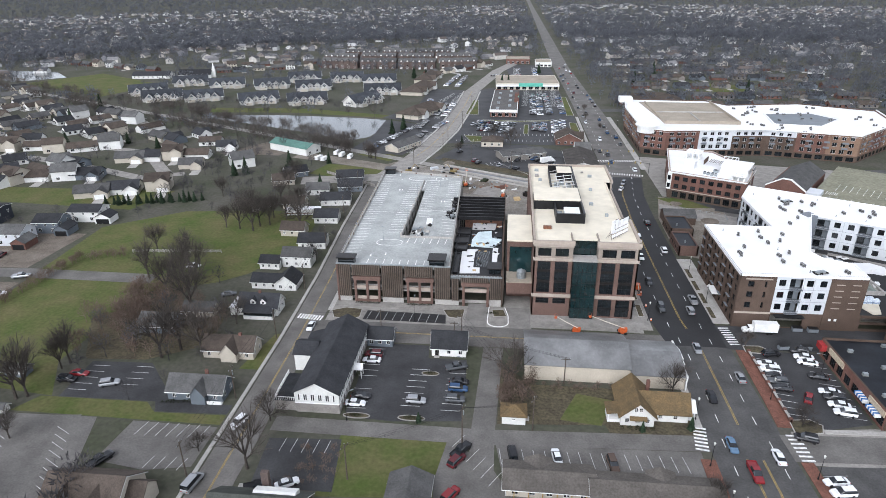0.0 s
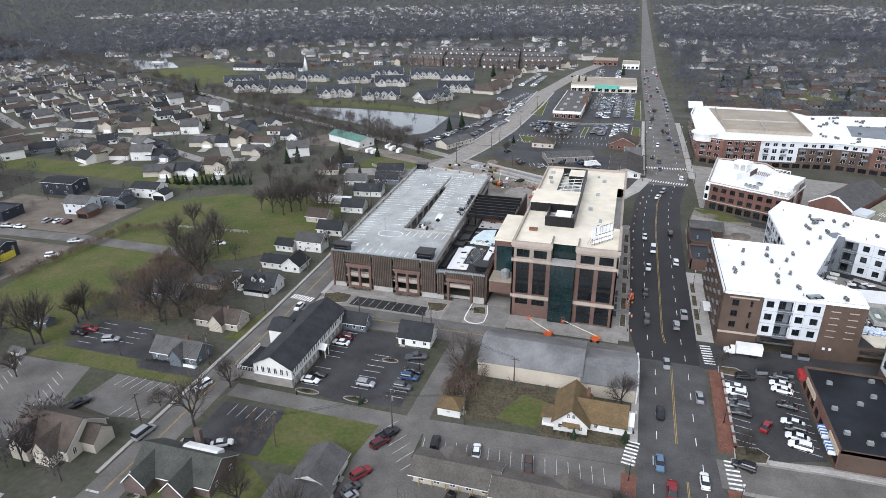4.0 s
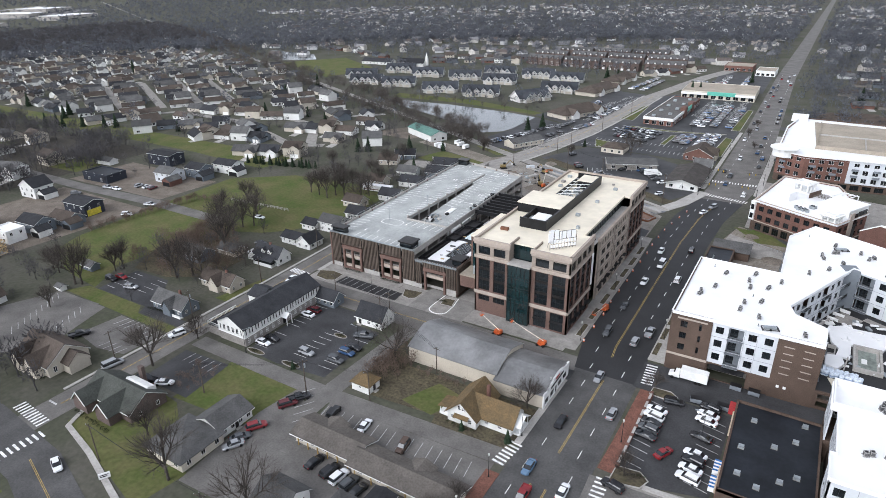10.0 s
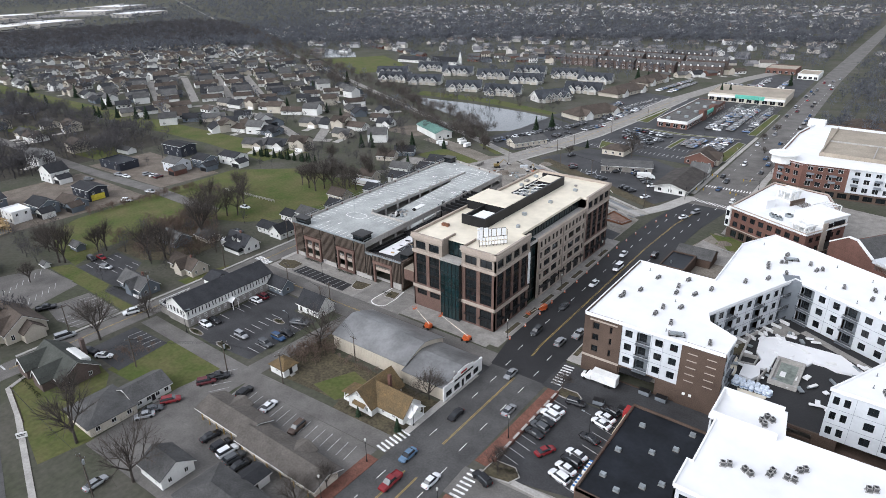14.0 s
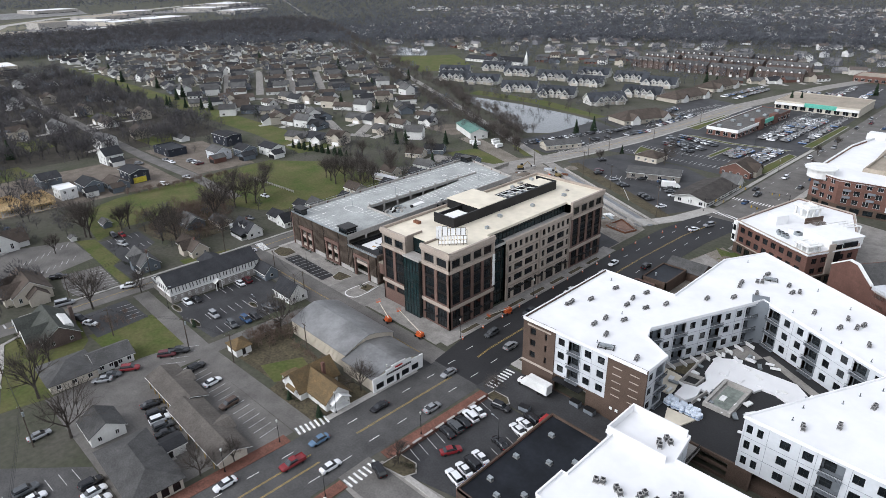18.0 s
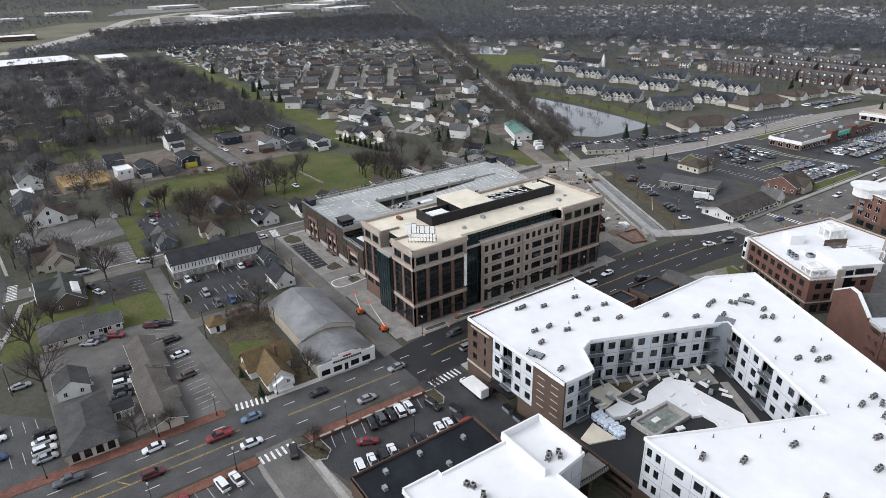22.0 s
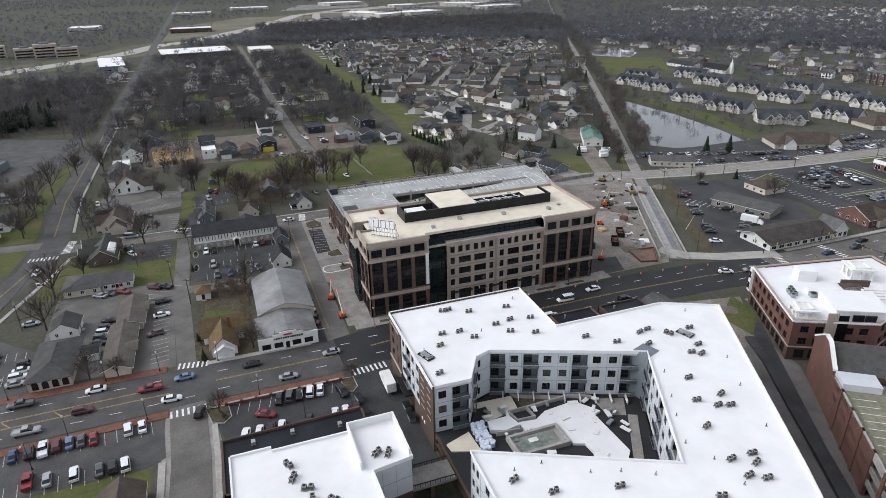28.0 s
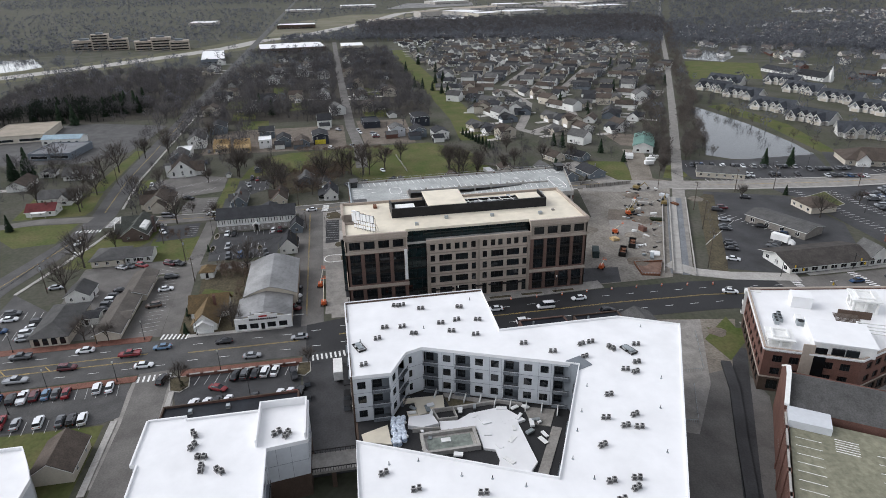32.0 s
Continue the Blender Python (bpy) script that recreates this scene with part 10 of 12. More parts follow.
MIX = ("white", "black", "grey", "silver", "white", "black", "red", "blue", "grey", "maroon", "silver", "white")
KMIX = ("sedan", "suv", "suv", "sedan", "pickup", "suv", "sedan")
for k, c, x, y, a in (("pickup", "black", -51.5, 98, 20), ("sedan", "white", -45.7, 99.6, 30), ("suv", "red", -9.9, 99.5, 58), ("sedan", "silver", -9.7, 91.9, 240), ("sedan", "grey", -10.3, 94.6, 60), ("suv", "maroon", -9.4, 109.9, 58), ("pickup", "black", -8.6, 113.2, 58),
                      ("suv", "black", 3.3, 113.2, 98), ("sedan", "white", 13.4, 113.2, 98), ("suv", "brown", 25.8, 111.9, 278), ("sedan", "black", 11.1, 97.4, 84), ("suv", "black", 16.0, 97, 84), ("suv", "white", 19.0, 96.6, 84), ("suv", "grey", 22.2, 96.2, 84), ("sedan", "black", 25.2, 95.6, 84), ("sedan", "silver", 3.7, 73, 95),
                      ("sedan", "white", -37.2, 128.2, 0), ("sedan", "black", -36.4, 131.3, 0), ("sedan", "white", -37.0, 147.9, 180), ("suv", "maroon", -37.0, 150.8, 180), ("suv", "silver", -21.7, 130.6, 0), ("suv", "grey", -11.6, 131.9, 0), ("suv", "blue", -11.2, 136.5, 0), ("sedan", "black", -11.2, 139.8, 0), ("pickup", "grey", -12.5, 146.4, 20),
                      ("suv", "black", -119.0, 131.2, 0), ("sedan", "red", -117.4, 134.2, 0), ("suv", "silver", -106.2, 130.6, 20), ("pickup", "black", -91, 102.4, 65)):
    car(k, c, x, y, a)
for i, c in enumerate(("white", "white", "black", "grey", "black")):
    car("suv" if i % 2 else "sedan", c, 74.2, 155.6 - i * 2.75, 170)
car("sedan", "red", 79.4, 140.7, 64)
car("suv", "black", 77.3, 161.0, 10)
for k, c, y in (("suv", "black", 163.0), ("sedan", "white", 160.1), ("sedan", "white", 157.4), ("sedan", "black", 150.7), ("sedan", "white", 143.9), ("suv", "black", 141.3), ("sedan", "white", 138.5), ("suv", "white", 135.3)):
    car(k, c, 85.9, y, 168)
for k, c, x, y in (("sedan", "blue", 73.3, 82.7), ("suv", "black", 73.5, 86.3), ("pickup", "white", 73.4, 89.2), ("suv", "maroon", 73.2, 92), ("sedan", "sky", 73.0, 94.7), ("sedan", "grey", 73.1, 97.3), ("sedan", "red", 73.4, 100), ("suv", "white", 73.0, 107.8), ("sedan", "white", 73.0, 111), ("suv", "white", 86.2, 108.3), ("suv", "black", 86, 105.6), ("sedan", "grey", 85.8, 102.8), ("suv", "white", 85.4, 97.6), ("pickup", "red", 84, 88), ("sedan", "silver", 85, 92)):
    car(k, c, x, y, 188)
for k, c, x, y in (("suv", "black", 30, 77), ("sedan", "white", 33.2, 76.6), ("suv", "white", 37, 76.4), ("sedan", "silver", 40.3, 76.4), ("suv", "grey", 22, 66), ("sedan", "white", 26, 66.5), ("suv", "blue", 34, 66.5)):
    car(k, c, x, y, 95)
for k, c, x in (("suv", "black", 22, ), ("sedan", "white", 28), ("suv", "black", 33), ("suv", "maroon", 37.6)):
    car(k, c, x, 159.6, 60)
# traffic held still on the avenue and streets
for k, c, x, y, a in (("sedan", "sky", 54.3, 120.8, 270), ("pickup", "red", 56.6, 112.0, 270), ("sedan", "white", 63.6, 117.7, 90), ("suv", "black", 72.4, 124.8, 165), ("sedan", "silver", 64.8, 148.4, 90), ("sedan", "silver", 57.0, 162, 270), ("suv", "grey", 51.7, 186, 270), ("suv", "silver", 60.6, 184.6, 90), ("pickup", "silver", 63.2, 192, 90), ("sedan", "grey", 51.4, 205, 270), ("sedan", "white", 52.5, 226, 268), ("van", "white", 54.4, 243, 268), ("sedan", "white", 51.2, 256, 270), ("suv", "white", 62.5, 233, 90), ("suv", "black", 61.5, 262, 92),
                      ("sedan", "white", 51.5, 98, 272), ("pickup", "grey", 51.6, 80, 271), ("suv", "black", 55.4, 66, 271), ("suv", "maroon", 60.5, 96, 90), ("pickup", "silver", 64.6, 84, 90), ("sedan", "black", 54.8, 139, 270), ("sedan", "white", -60.0, 164.5, 270), ("van", "silver", -66.4, 97.7, 80), ("suv", "white", -64.3, 118, 250), ("sedan", "white", -40, 66.5, 340), ("sedan", "white", 57.5, 309, 70), ("suv", "silver", 60, 318, 250)):
    car(k, c, x, y, a, group="cars on the road", state="on the road")
rc = random.Random(21)
for i in range(34):
    y = 345 + i * 12.5 + rc.uniform(-4, 4)
    x, w = ave_at(y)
    side = rc.choice((-0.72, -0.35, 0.35, 0.72))
    car(rc.choice(KMIX), rc.choice(MIX), x + side * w, y, 90 if side > 0 else 270, group="cars on the road", state="on the road", light=True)
DULL = ("black", "grey", "black", "silver", "grey", "white", "black", "blue", "grey", "maroon", "white", "black")
# northern lots, row by row; the rows furthest off are joined
FAR_CARS = {}


def far_car(kind, colour, x, y, deg):
    body, cabin, roof = KINDS[kind]
    top = Shape().box(roof[0], roof[1], -roof[2] + 0.03, roof[2] - 0.03, roof[3] - 0.06, roof[3] + 0.012)
    c, sn = math.cos(radians(deg)) * 1.1, math.sin(radians(deg)) * 1.1
    for sh_, mt_ in ((loft(body), PAINT[colour]), (top, PAINT[colour]), (loft(cabin), AUTO_GLASS)):
        dst = FAR_CARS.setdefault(mt_, Shape())
        k = len(dst.v)
        dst.v += [(x + px * c - py * sn, y + px * sn + py * c, 0.06 + pz * 1.1) for px, py, pz in sh_.v]
        dst.f += [tuple(k + j for j in f) for f in sh_.f]


for x0, y0, dx, dy, n, a, p_ in ((-86, 378, 0.8, 2.7, 24, 162, 0.5), (-66, 378, 0.5, 2.7, 18, 170, 0.5), (-21, 433, 2.56, -0.95, 10, 70, 0.95), (-26, 448, 2.56, -1.1, 12, 70, 0.9), (-22, 457, 2.56, -0.8, 11, 70, 0.9), (-24, 440, 2.56, -1.0, 8, 70, 0.8),
        (17.8, 431, 0.2, 2.7, 8, 2, 0.95), (23, 430, 0.2, 2.7, 9, 2, 0.85), (31.5, 428, 0.1, 2.7, 13, 2, 0.9), (37, 424, 0.1, 2.7, 15, 2, 0.9), (18, 486, 0.05, 2.7, 31, 2, 0.85), (23.6, 486, 0.05, 2.7, 31, 2, 0.6), (31, 486, 0, 2.7, 31, 2, 0.85), (41, 488, 0, 2.7, 28, 2, 0.7),
        (-50, 475, 0.2, 2.7, 19, 170, 0.9), (-56, 476, 0.15, 2.7, 18, 170, 0.8), (-64.6, 496, -0.19, 2.7, 17, 170, 0.85), (-63.6, 436, 0.3, 2.7, 9, 170, 0.9), (-51.6, 437.5, 0.7, 2.7, 8, 170, 0.9), (-62, 612, 0.3, 2.7, 26, 175, 0.8), (-50.9, 610, 0.2, 2.7, 24, 175, 0.75),
        (15.5, 360, 2.1, -2.3, 8, 40, 0.85), (-20, 676, 2.7, 0, 11, 90, 0.8), (8, 660, 0, 2.8, 24, 2, 0.5), (26, 660, 0, 2.8, 24, 2, 0.6)):
    for i in range(n):
        if rc.random() < p_:
            if y0 + dy * i > 470:
                far_car(rc.choice(("sedan", "suv", "suv")), rc.choice(DULL), x0 + dx * i, y0 + dy * i, a + rc.choice((0, 180)) + rc.uniform(-2, 2))
            else:
                car(rc.choice(("sedan", "suv", "suv")), rc.choice(DULL), x0 + dx * i, y0 + dy * i, a + rc.choice((0, 180)) + rc.uniform(-2, 2), group="cars in the northern lots", light=True)
for k_, c_, x, y in (("suv", "maroon", -19.2, 354.6), ("suv", "black", -17, 350.6), ("sedan", "silver", -4.8, 346.5), ("sedan", "grey", 2.3, 342.3), ("sedan", "black", 5, 341), ("suv", "black", 19.3, 333.6), ("suv", "black", 22, 332.4), ("sedan", "black", 24.6, 331.1), ("sedan", "white", 33.5, 325.9), ("sedan", "black", 5.5, 357.6), ("suv", "black", -29.4, 373.6)):
    car(k_, c_, x, y, 62, group="cars in the northern lots", light=True)
tagged(new("far_cars", blend_mesh("far_cars", [(v_, k_) for k_, v_ in FAR_CARS.items()])), "parked cars filling the distant shopping lots", "cars", kind="stuff")
for x, y, a in ((-222, 196, 10), (-216, 197, 10), (-210, 206, 95), (-205, 207, 95), (-200, 207, 95), (-178, 190, 20), (-176, 176, 30), (-118, 204, 10), (-95, 183, 20), (-160, 100, 5), (-155, 99, 5), (-149, 99, 5), (-228, 182, 40), (-186, 98, 10), (-120, 78, 5)):
    car(rc.choice(KMIX), rc.choice(MIX), x, y, a, group="cars by the houses", light=True)
# box truck on the service drive
tk = thing("box_truck", "white box truck parked beside the apartments", "truck", (78.2, 173.4, 0.05), 180)
part("cargo_box", Shape().box(-5.0, 2.0, -1.25, 1.25, 1.0, 3.7), WHITE, tk, local=True)
part("cab", loft([(2.2, 1.1, 1.0, 0.6, 2.5), (3.2, 1.12, 1.0, 0.6, 2.5), (3.9, 1.1, 1.0, 0.6, 1.8), (5.0, 1.0, 0.9, 0.6, 1.5)]), WHITE, tk, local=True)
part("windscreen", Shape().box(3.3, 3.75, -0.9, 0.9, 1.75, 2.3), AUTO_GLASS, tk, local=True)
part("chassis", Shape().box(-5, 4.6, -0.5, 0.5, 0.5, 1.0), BLACK, tk, local=True)
for wx in (-3.2, -2.2, 4.0):
    for wy in (-1.0, 1.0):
        part("wheel", Shape().rod((wx, wy - 0.15, 0.48), (wx, wy + 0.15, 0.48), 0.48, n=12), RUBBER, tk, local=True)
# boom lifts
def boom_lift(x, y, deg, reach, rise, label):
    t = thing("boom_lift", label, "boom lift", (x, y, 0.06), deg, group="boom lifts")
    t.scale = (0.85, 0.85, 0.85)
    part("chassis", Shape().box(-1.3, 1.3, -1.1, 1.1, 0.5, 1.1), ORANGE, t, local=True)
    part("turret", Shape().box(-1.7, 0.9, -0.8, 0.8, 1.1, 2.2), ORANGE, t, local=True)
    for wx in (-1.1, 1.1):
        for wy in (-1.1, 1.1):
            part("wheel", Shape().rod((wx, wy - 0.2, 0.5), (wx, wy + 0.2, 0.5), 0.5, n=12), RUBBER, t, local=True)
    part("boom", Shape().rod((-0.8, 0, 2.1), (reach * 0.6, 0, 2.1 + rise * 0.6), 0.18, 0.16, 4).rod((reach * 0.6, 0, 2.1 + rise * 0.6), (reach, 0, 2.1 + rise), 0.12, 0.1, 4), mat("cream_boom_paint", (0.6, 0.56, 0.46), 0.4), t, "long cream boom", local=True)
    b_ = Shape()
    for z in (0, 0.5, 1.0):
        b_.box(reach, reach + 0.9, -0.9, -0.86, rise + 1.8 + z, rise + 1.84 + z).box(reach, reach + 0.9, 0.86, 0.9, rise + 1.8 + z, rise + 1.84 + z).box(reach, reach + 0.04, -0.9, 0.9, rise + 1.8 + z, rise + 1.84 + z).box(reach + 0.86, reach + 0.9, -0.9, 0.9, rise + 1.8 + z, rise + 1.84 + z)
    part("basket", b_.box(reach, reach + 0.9, -0.9, 0.9, rise + 1.76, rise + 1.82), ORANGE, t, "open orange basket", local=True)


boom_lift(36.6, 169.6, 178, 11.3, 4.3, "orange boom lift with a raised cream boom")
boom_lift(22.5, 168.6, 168, 7.0, 3.4, "orange boom lift with a short raised boom")
boom_lift(46.6, 199.5, 262, 9, 0.6, "orange boom lift parked by the kerb")

# ---- trees ----
def bare_tree(seed, height, spread=0.5):
    """A leafless tree: trunk and limbs in one mesh, a haze of fine twigs in another."""
    r = random.Random(seed)
    wood, twig = Shape(), Shape()

    def grow(p, d, length, rad, level):
        q = p + d * length
        wood.rod(p, q, rad, rad * 0.6, 5 if level < 2 else 3)
        if level == 3:
            for _ in range(6):
                t = Vector((d.x + r.gauss(0, 0.6), d.y + r.gauss(0, 0.6), d.z + r.gauss(0.15, 0.4))).normalized()
                s = t.cross(Vector((r.gauss(0, 1), r.gauss(0, 1), r.gauss(0, 1)))).normalized() * 0.017
                b = p.lerp(q, r.random())
                twig.face(b - s, b + s, b + t * r.uniform(1.2, 3.4))
            return
        n = (5, 4, 4)[level] + r.randrange(2)
        for i in range(n):
            w = 2 * math.pi * (i / n) + r.uniform(-0.5, 0.5)
            tilt = r.uniform(0.35, 1.0) * (1 if level else spread * 1.9)
            side = d.orthogonal().normalized()
            side.rotate(Matrix.Rotation(w, 3, d))
            nd = (d * math.cos(tilt) + side * math.sin(tilt) + Vector((0, 0, 0.2))).normalized()
            grow(p.lerp(q, r.uniform(0.6, 1.0)), nd, length * (r.uniform(0.8, 1.25) if level == 0 else r.uniform(0.55, 0.95)), rad * (0.55 if level < 2 else 0.4), level + 1)
        grow(q, (d + Vector((r.gauss(0, 0.12), r.gauss(0, 0.12), 0.1))).normalized(), length * (0.95 if level == 0 else 0.74), rad * 0.66, level + 1)

    grow(Vector((0, 0, -0.1)), Vector((r.gauss(0, 0.04), r.gauss(0, 0.04), 1)).normalized(), height * 0.24, height * 0.021, 0)
    t = tagged(new("bare_tree", wood.mesh("bare_tree", BARK)), "leafless grey-brown deciduous tree", "tree", "bare trees")
    part("crown", twig, TWIG, t, local=True)
    return t


def conifer(seed, height):
    r = random.Random(seed)
    wood, leaf = Shape().rod((0, 0, -0.1), (0, 0, height * 0.95), height * 0.02, 0.03, 5), Shape()
    for i in range(260):
        z = height * (0.06 + 0.92 * (i / 260))
        w, rad = r.uniform(0, 2 * math.pi), (1 - z / height) * height * 0.24 * r.uniform(0.6, 1.15) + 0.15
        c, s = math.cos(w), math.sin(w)
        k = 0.3 + rad * 0.22
        leaf.face((c * 0.05, s * 0.05, z + 0.25), (c * rad - s * k, s * rad + c * k, z - rad * 0.3 + r.uniform(-0.1, 0.1)), (c * rad * 1.1, s * rad * 1.1, z - rad * 0.45))
        leaf.face((c * 0.05, s * 0.05, z + 0.25), (c * rad * 1.1, s * rad * 1.1, z - rad * 0.45), (c * rad + s * k, s * rad - c * k, z - rad * 0.3 + r.uniform(-0.1, 0.1)))
    t = tagged(new("conifer", wood.mesh("conifer", BARK)), "dark green conifer with drooping boughs", "tree", "conifers")
    part("crown", leaf, NEEDLE, t, local=True)
    return t


BT = [bare_tree(41 + i, h, s) for i, (h, s) in enumerate(((17, 0.55), (14, 0.5), (19, 0.42), (11, 0.6), (15, 0.65)))]
CF = [conifer(7, 9.0), conifer(8, 6.5)]
used = {}


def plant(model, x, y, scale=1.0, deg=None):
    deg = (x * 37 + y * 91) % 360 if deg is None else deg
    m_ = pose(x, y, 0, 0, 0, deg)
    if model not in used:
        model.matrix_basis = m_ @ Matrix.Scale(scale, 4)
        used[model] = 1
        return model
    t = copy_thing(model, m_)
    t.scale = (scale, scale, scale)
    return t


for k, x, y, s_ in ((4, -84, 53, 1.1), (0, -112, 84, 0.8), (1, -182, 60, 1.1), (0, -210, 96, 1.0), (2, -100, 76, 0.8), (4, -140, 48, 1.1), (0, -152, 52.5, 1.2), (4, -120, 44, 1.2), (2, -96, 30, 0.9), (0, -200, 70, 1.0), (0, -56.4, 103.6, 1.0), (3, -57, 120, 0.95), (4, 3.0, 141, 0.95), (3, 45.2, 140.4, 1.0), (0, -14, 77, 1.05), (4, 9.5, 78.5, 1.1), (1, -31, 84, 0.8), (3, 44.5, 95.5, 0.9), (1, 46, 103, 0.55), (3, 71.5, 165, 0.6), (3, 73.5, 129.6, 0.7), (4, 1, 390, 0.9), (3, -10, 420, 0.8), (1, 56, 470, 0.5), (1, 58, 500, 0.5), (3, 63, 440, 0.5), (1, -30, 372, 0.6), (4, -148, 20, 0.9), (0, -110, 53, 0.9), (4, -90, 52, 0.9), (2, -184, 74, 0.8), (1, -118, 108, 0.7), (3, -70, 108, 0.6), (0, -127.6, 122.5, 1.16), (2, -125.2, 123.7, 0.95), (4, -146.5, 125.3, 0.80), (1, -124.5, 136.5, 0.93), (2, -123.8, 139.5, 0.81), (0, -98.8, 144.4, 1.08), (2, -95.1, 148.8, 1.03), (4, -87.8, 147.5, 1.13), (1, -101.9, 170.2, 1.57), (2, -129.8, 193.3, 0.96), (0, -116.4, 192.7, 0.98), (2, -120.7, 205.6, 0.89), (4, -84.5, 164.7, 0.77), (1, -142.3, 124.9, 0.92), (2, -122.4, 244.1, 0.70), (0, -115.6, 242.6, 0.94), (2, -109.1, 241.2, 0.98), (4, -107.9, 246.4, 1.17), (1, -104.1, 248.3, 1.14), (2, -105.6, 257.3, 0.79), (0, -99, 255.6, 0.82), (2, -92.6, 254, 0.79), (4, -87.9, 242.6, 1.03), (1, -141.5, 283.9, 0.89), (2, -112.2, 298.1, 0.78), (0, -114.3, 316.3, 0.71), (2, -98, 270, 0.74), (4, -118, 262, 0.93), (1, -110, 280, 0.93), (2, -116.5, 181.3, 1.0), (0, -114.5, 186, 0.95), (4, -112.9, 196, 1.1), (1, -139.5, 217, 1.0)):
    plant(BT[k], x, y, s_ * 1.12)
for i in range(18):
    plant(CF[i % 2], -193 + i * 2.5 + (i % 3) * 0.5, 267 + i * 0.55 + (i % 2) * 1.4, 0.6 + 0.05 * (i % 4))
for x, y, s_ in ((-150, -3, 1.7), (-157, 2, 1.9), (-145, 5, 1.3), (-63, 30, 0.9), (-322, -58, 1.5), (-332, -34, 1.7), (-322, -22, 1.4), (-340, -44, 1.8), (-336, -6, 1.5), (-80, 420, 1.1), (-74, 432, 1.2), (-30, 396, 0.6), (-96, 300, 0.9), (-120, 318, 0.8), (-145, 322, 1.1), (-150, 318, 1.0), (-104, 345, 0.8), (-126, 340, 1.0), (-360, 282, 1.1), (-352, 286, 1.2), (-378, 276, 1.0), (-420, 286, 1.2), (-430, 296, 1.3), (-402, 270, 1.0), (46.4, 126.2, 0.45), (34.6, 124.6, 0.35), (-20, 123, 0.35), (30, 700, 1.2), (-640, 300, 1.4), (-570, 290, 1.3), (-500, 300, 1.3), (-300, -20, 1.8), (-310, -34, 1.7), (-402, 262, 1.2), (-390, 268, 1.0), (-470, 262, 1.3), (-520, 268, 1.2), (-300, 300, 0.9), (-286, 372, 1.1), (-330, 440, 1.2), (-345, 500, 1.2), (-470, 500, 1.4), (-600, 470, 1.5), (-250, 382, 0.9), (-224, 372, 0.9), (-8, 612, 1.3), (-2, 616, 1.2), (-86, 650, 1.3), (-100, 660, 1.4), (120, 640, 1.3), (150, 700, 1.4), (210, 590, 1.3), (-330, -6, 1.8), (-338, 6, 1.9), (-346, -2, 1.7), (-352, 12, 1.9), (-340, 18, 1.6), (-360, 2, 1.8), (-366, 16, 1.9), (-300, 130, 1.4), (-330, 118, 1.5)):
    plant(CF[0], x, y, s_)


def grid_near(x, y, rad):
    return [h for h in HOMES if abs(h[0] - x) < rad and abs(h[1] - y) < rad]


def hwy_y(x):
    for (xa, ya), (xb, yb) in zip(HIGHWAY[4:], HIGHWAY[5:]):
        if xb <= x <= xa:
            return ya + (yb - ya) * (x - xa) / (xb - xa)
    return None


def clear(x, y, gap=1.5):
    """Whether a tree can stand here: off roads, lots, water and houses."""
    for pts_, w in ROADS:
        for a, b in zip(pts_, pts_[1:]):
            if min(a[0], b[0]) - 12 < x < max(a[0], b[0]) + 12 and min(a[1], b[1]) - 12 < y < max(a[1], b[1]) + 12 or abs(b[0] - a[0]) + abs(b[1] - a[1]) > 400:
                d_ = Vector(b) - Vector(a)
                t = max(0, min(1, ((x - a[0]) * d_.x + (y - a[1]) * d_.y) / d_.length_squared))
                if math.hypot(x - a[0] - d_.x * t, y - a[1] - d_.y * t) < w + gap:
                    return False
    for poly, cat in LOTS:
        if cat not in ("ground",) and inside((x, y), poly):
            return False
    xa, wa = ave_at(y) if y > -390 else (60, 10)
    if abs(x - xa) < wa + 5 or inside((x, y), POND):
        return False
    if -70 < x < 50 and 60 < y < 345 or 66 < x < 200 and 90 < y < 360 or 76 < x < 245 and 362 < y < 478:
        return False
    if -100 < x < 50 and 360 < y < 800 and x > -92 or -345 < x < -90 and 495 < y < 660 and (x * 7 + y * 3) % 11 > 7:
        return False
    return not grid_near(x, y, 8.5)


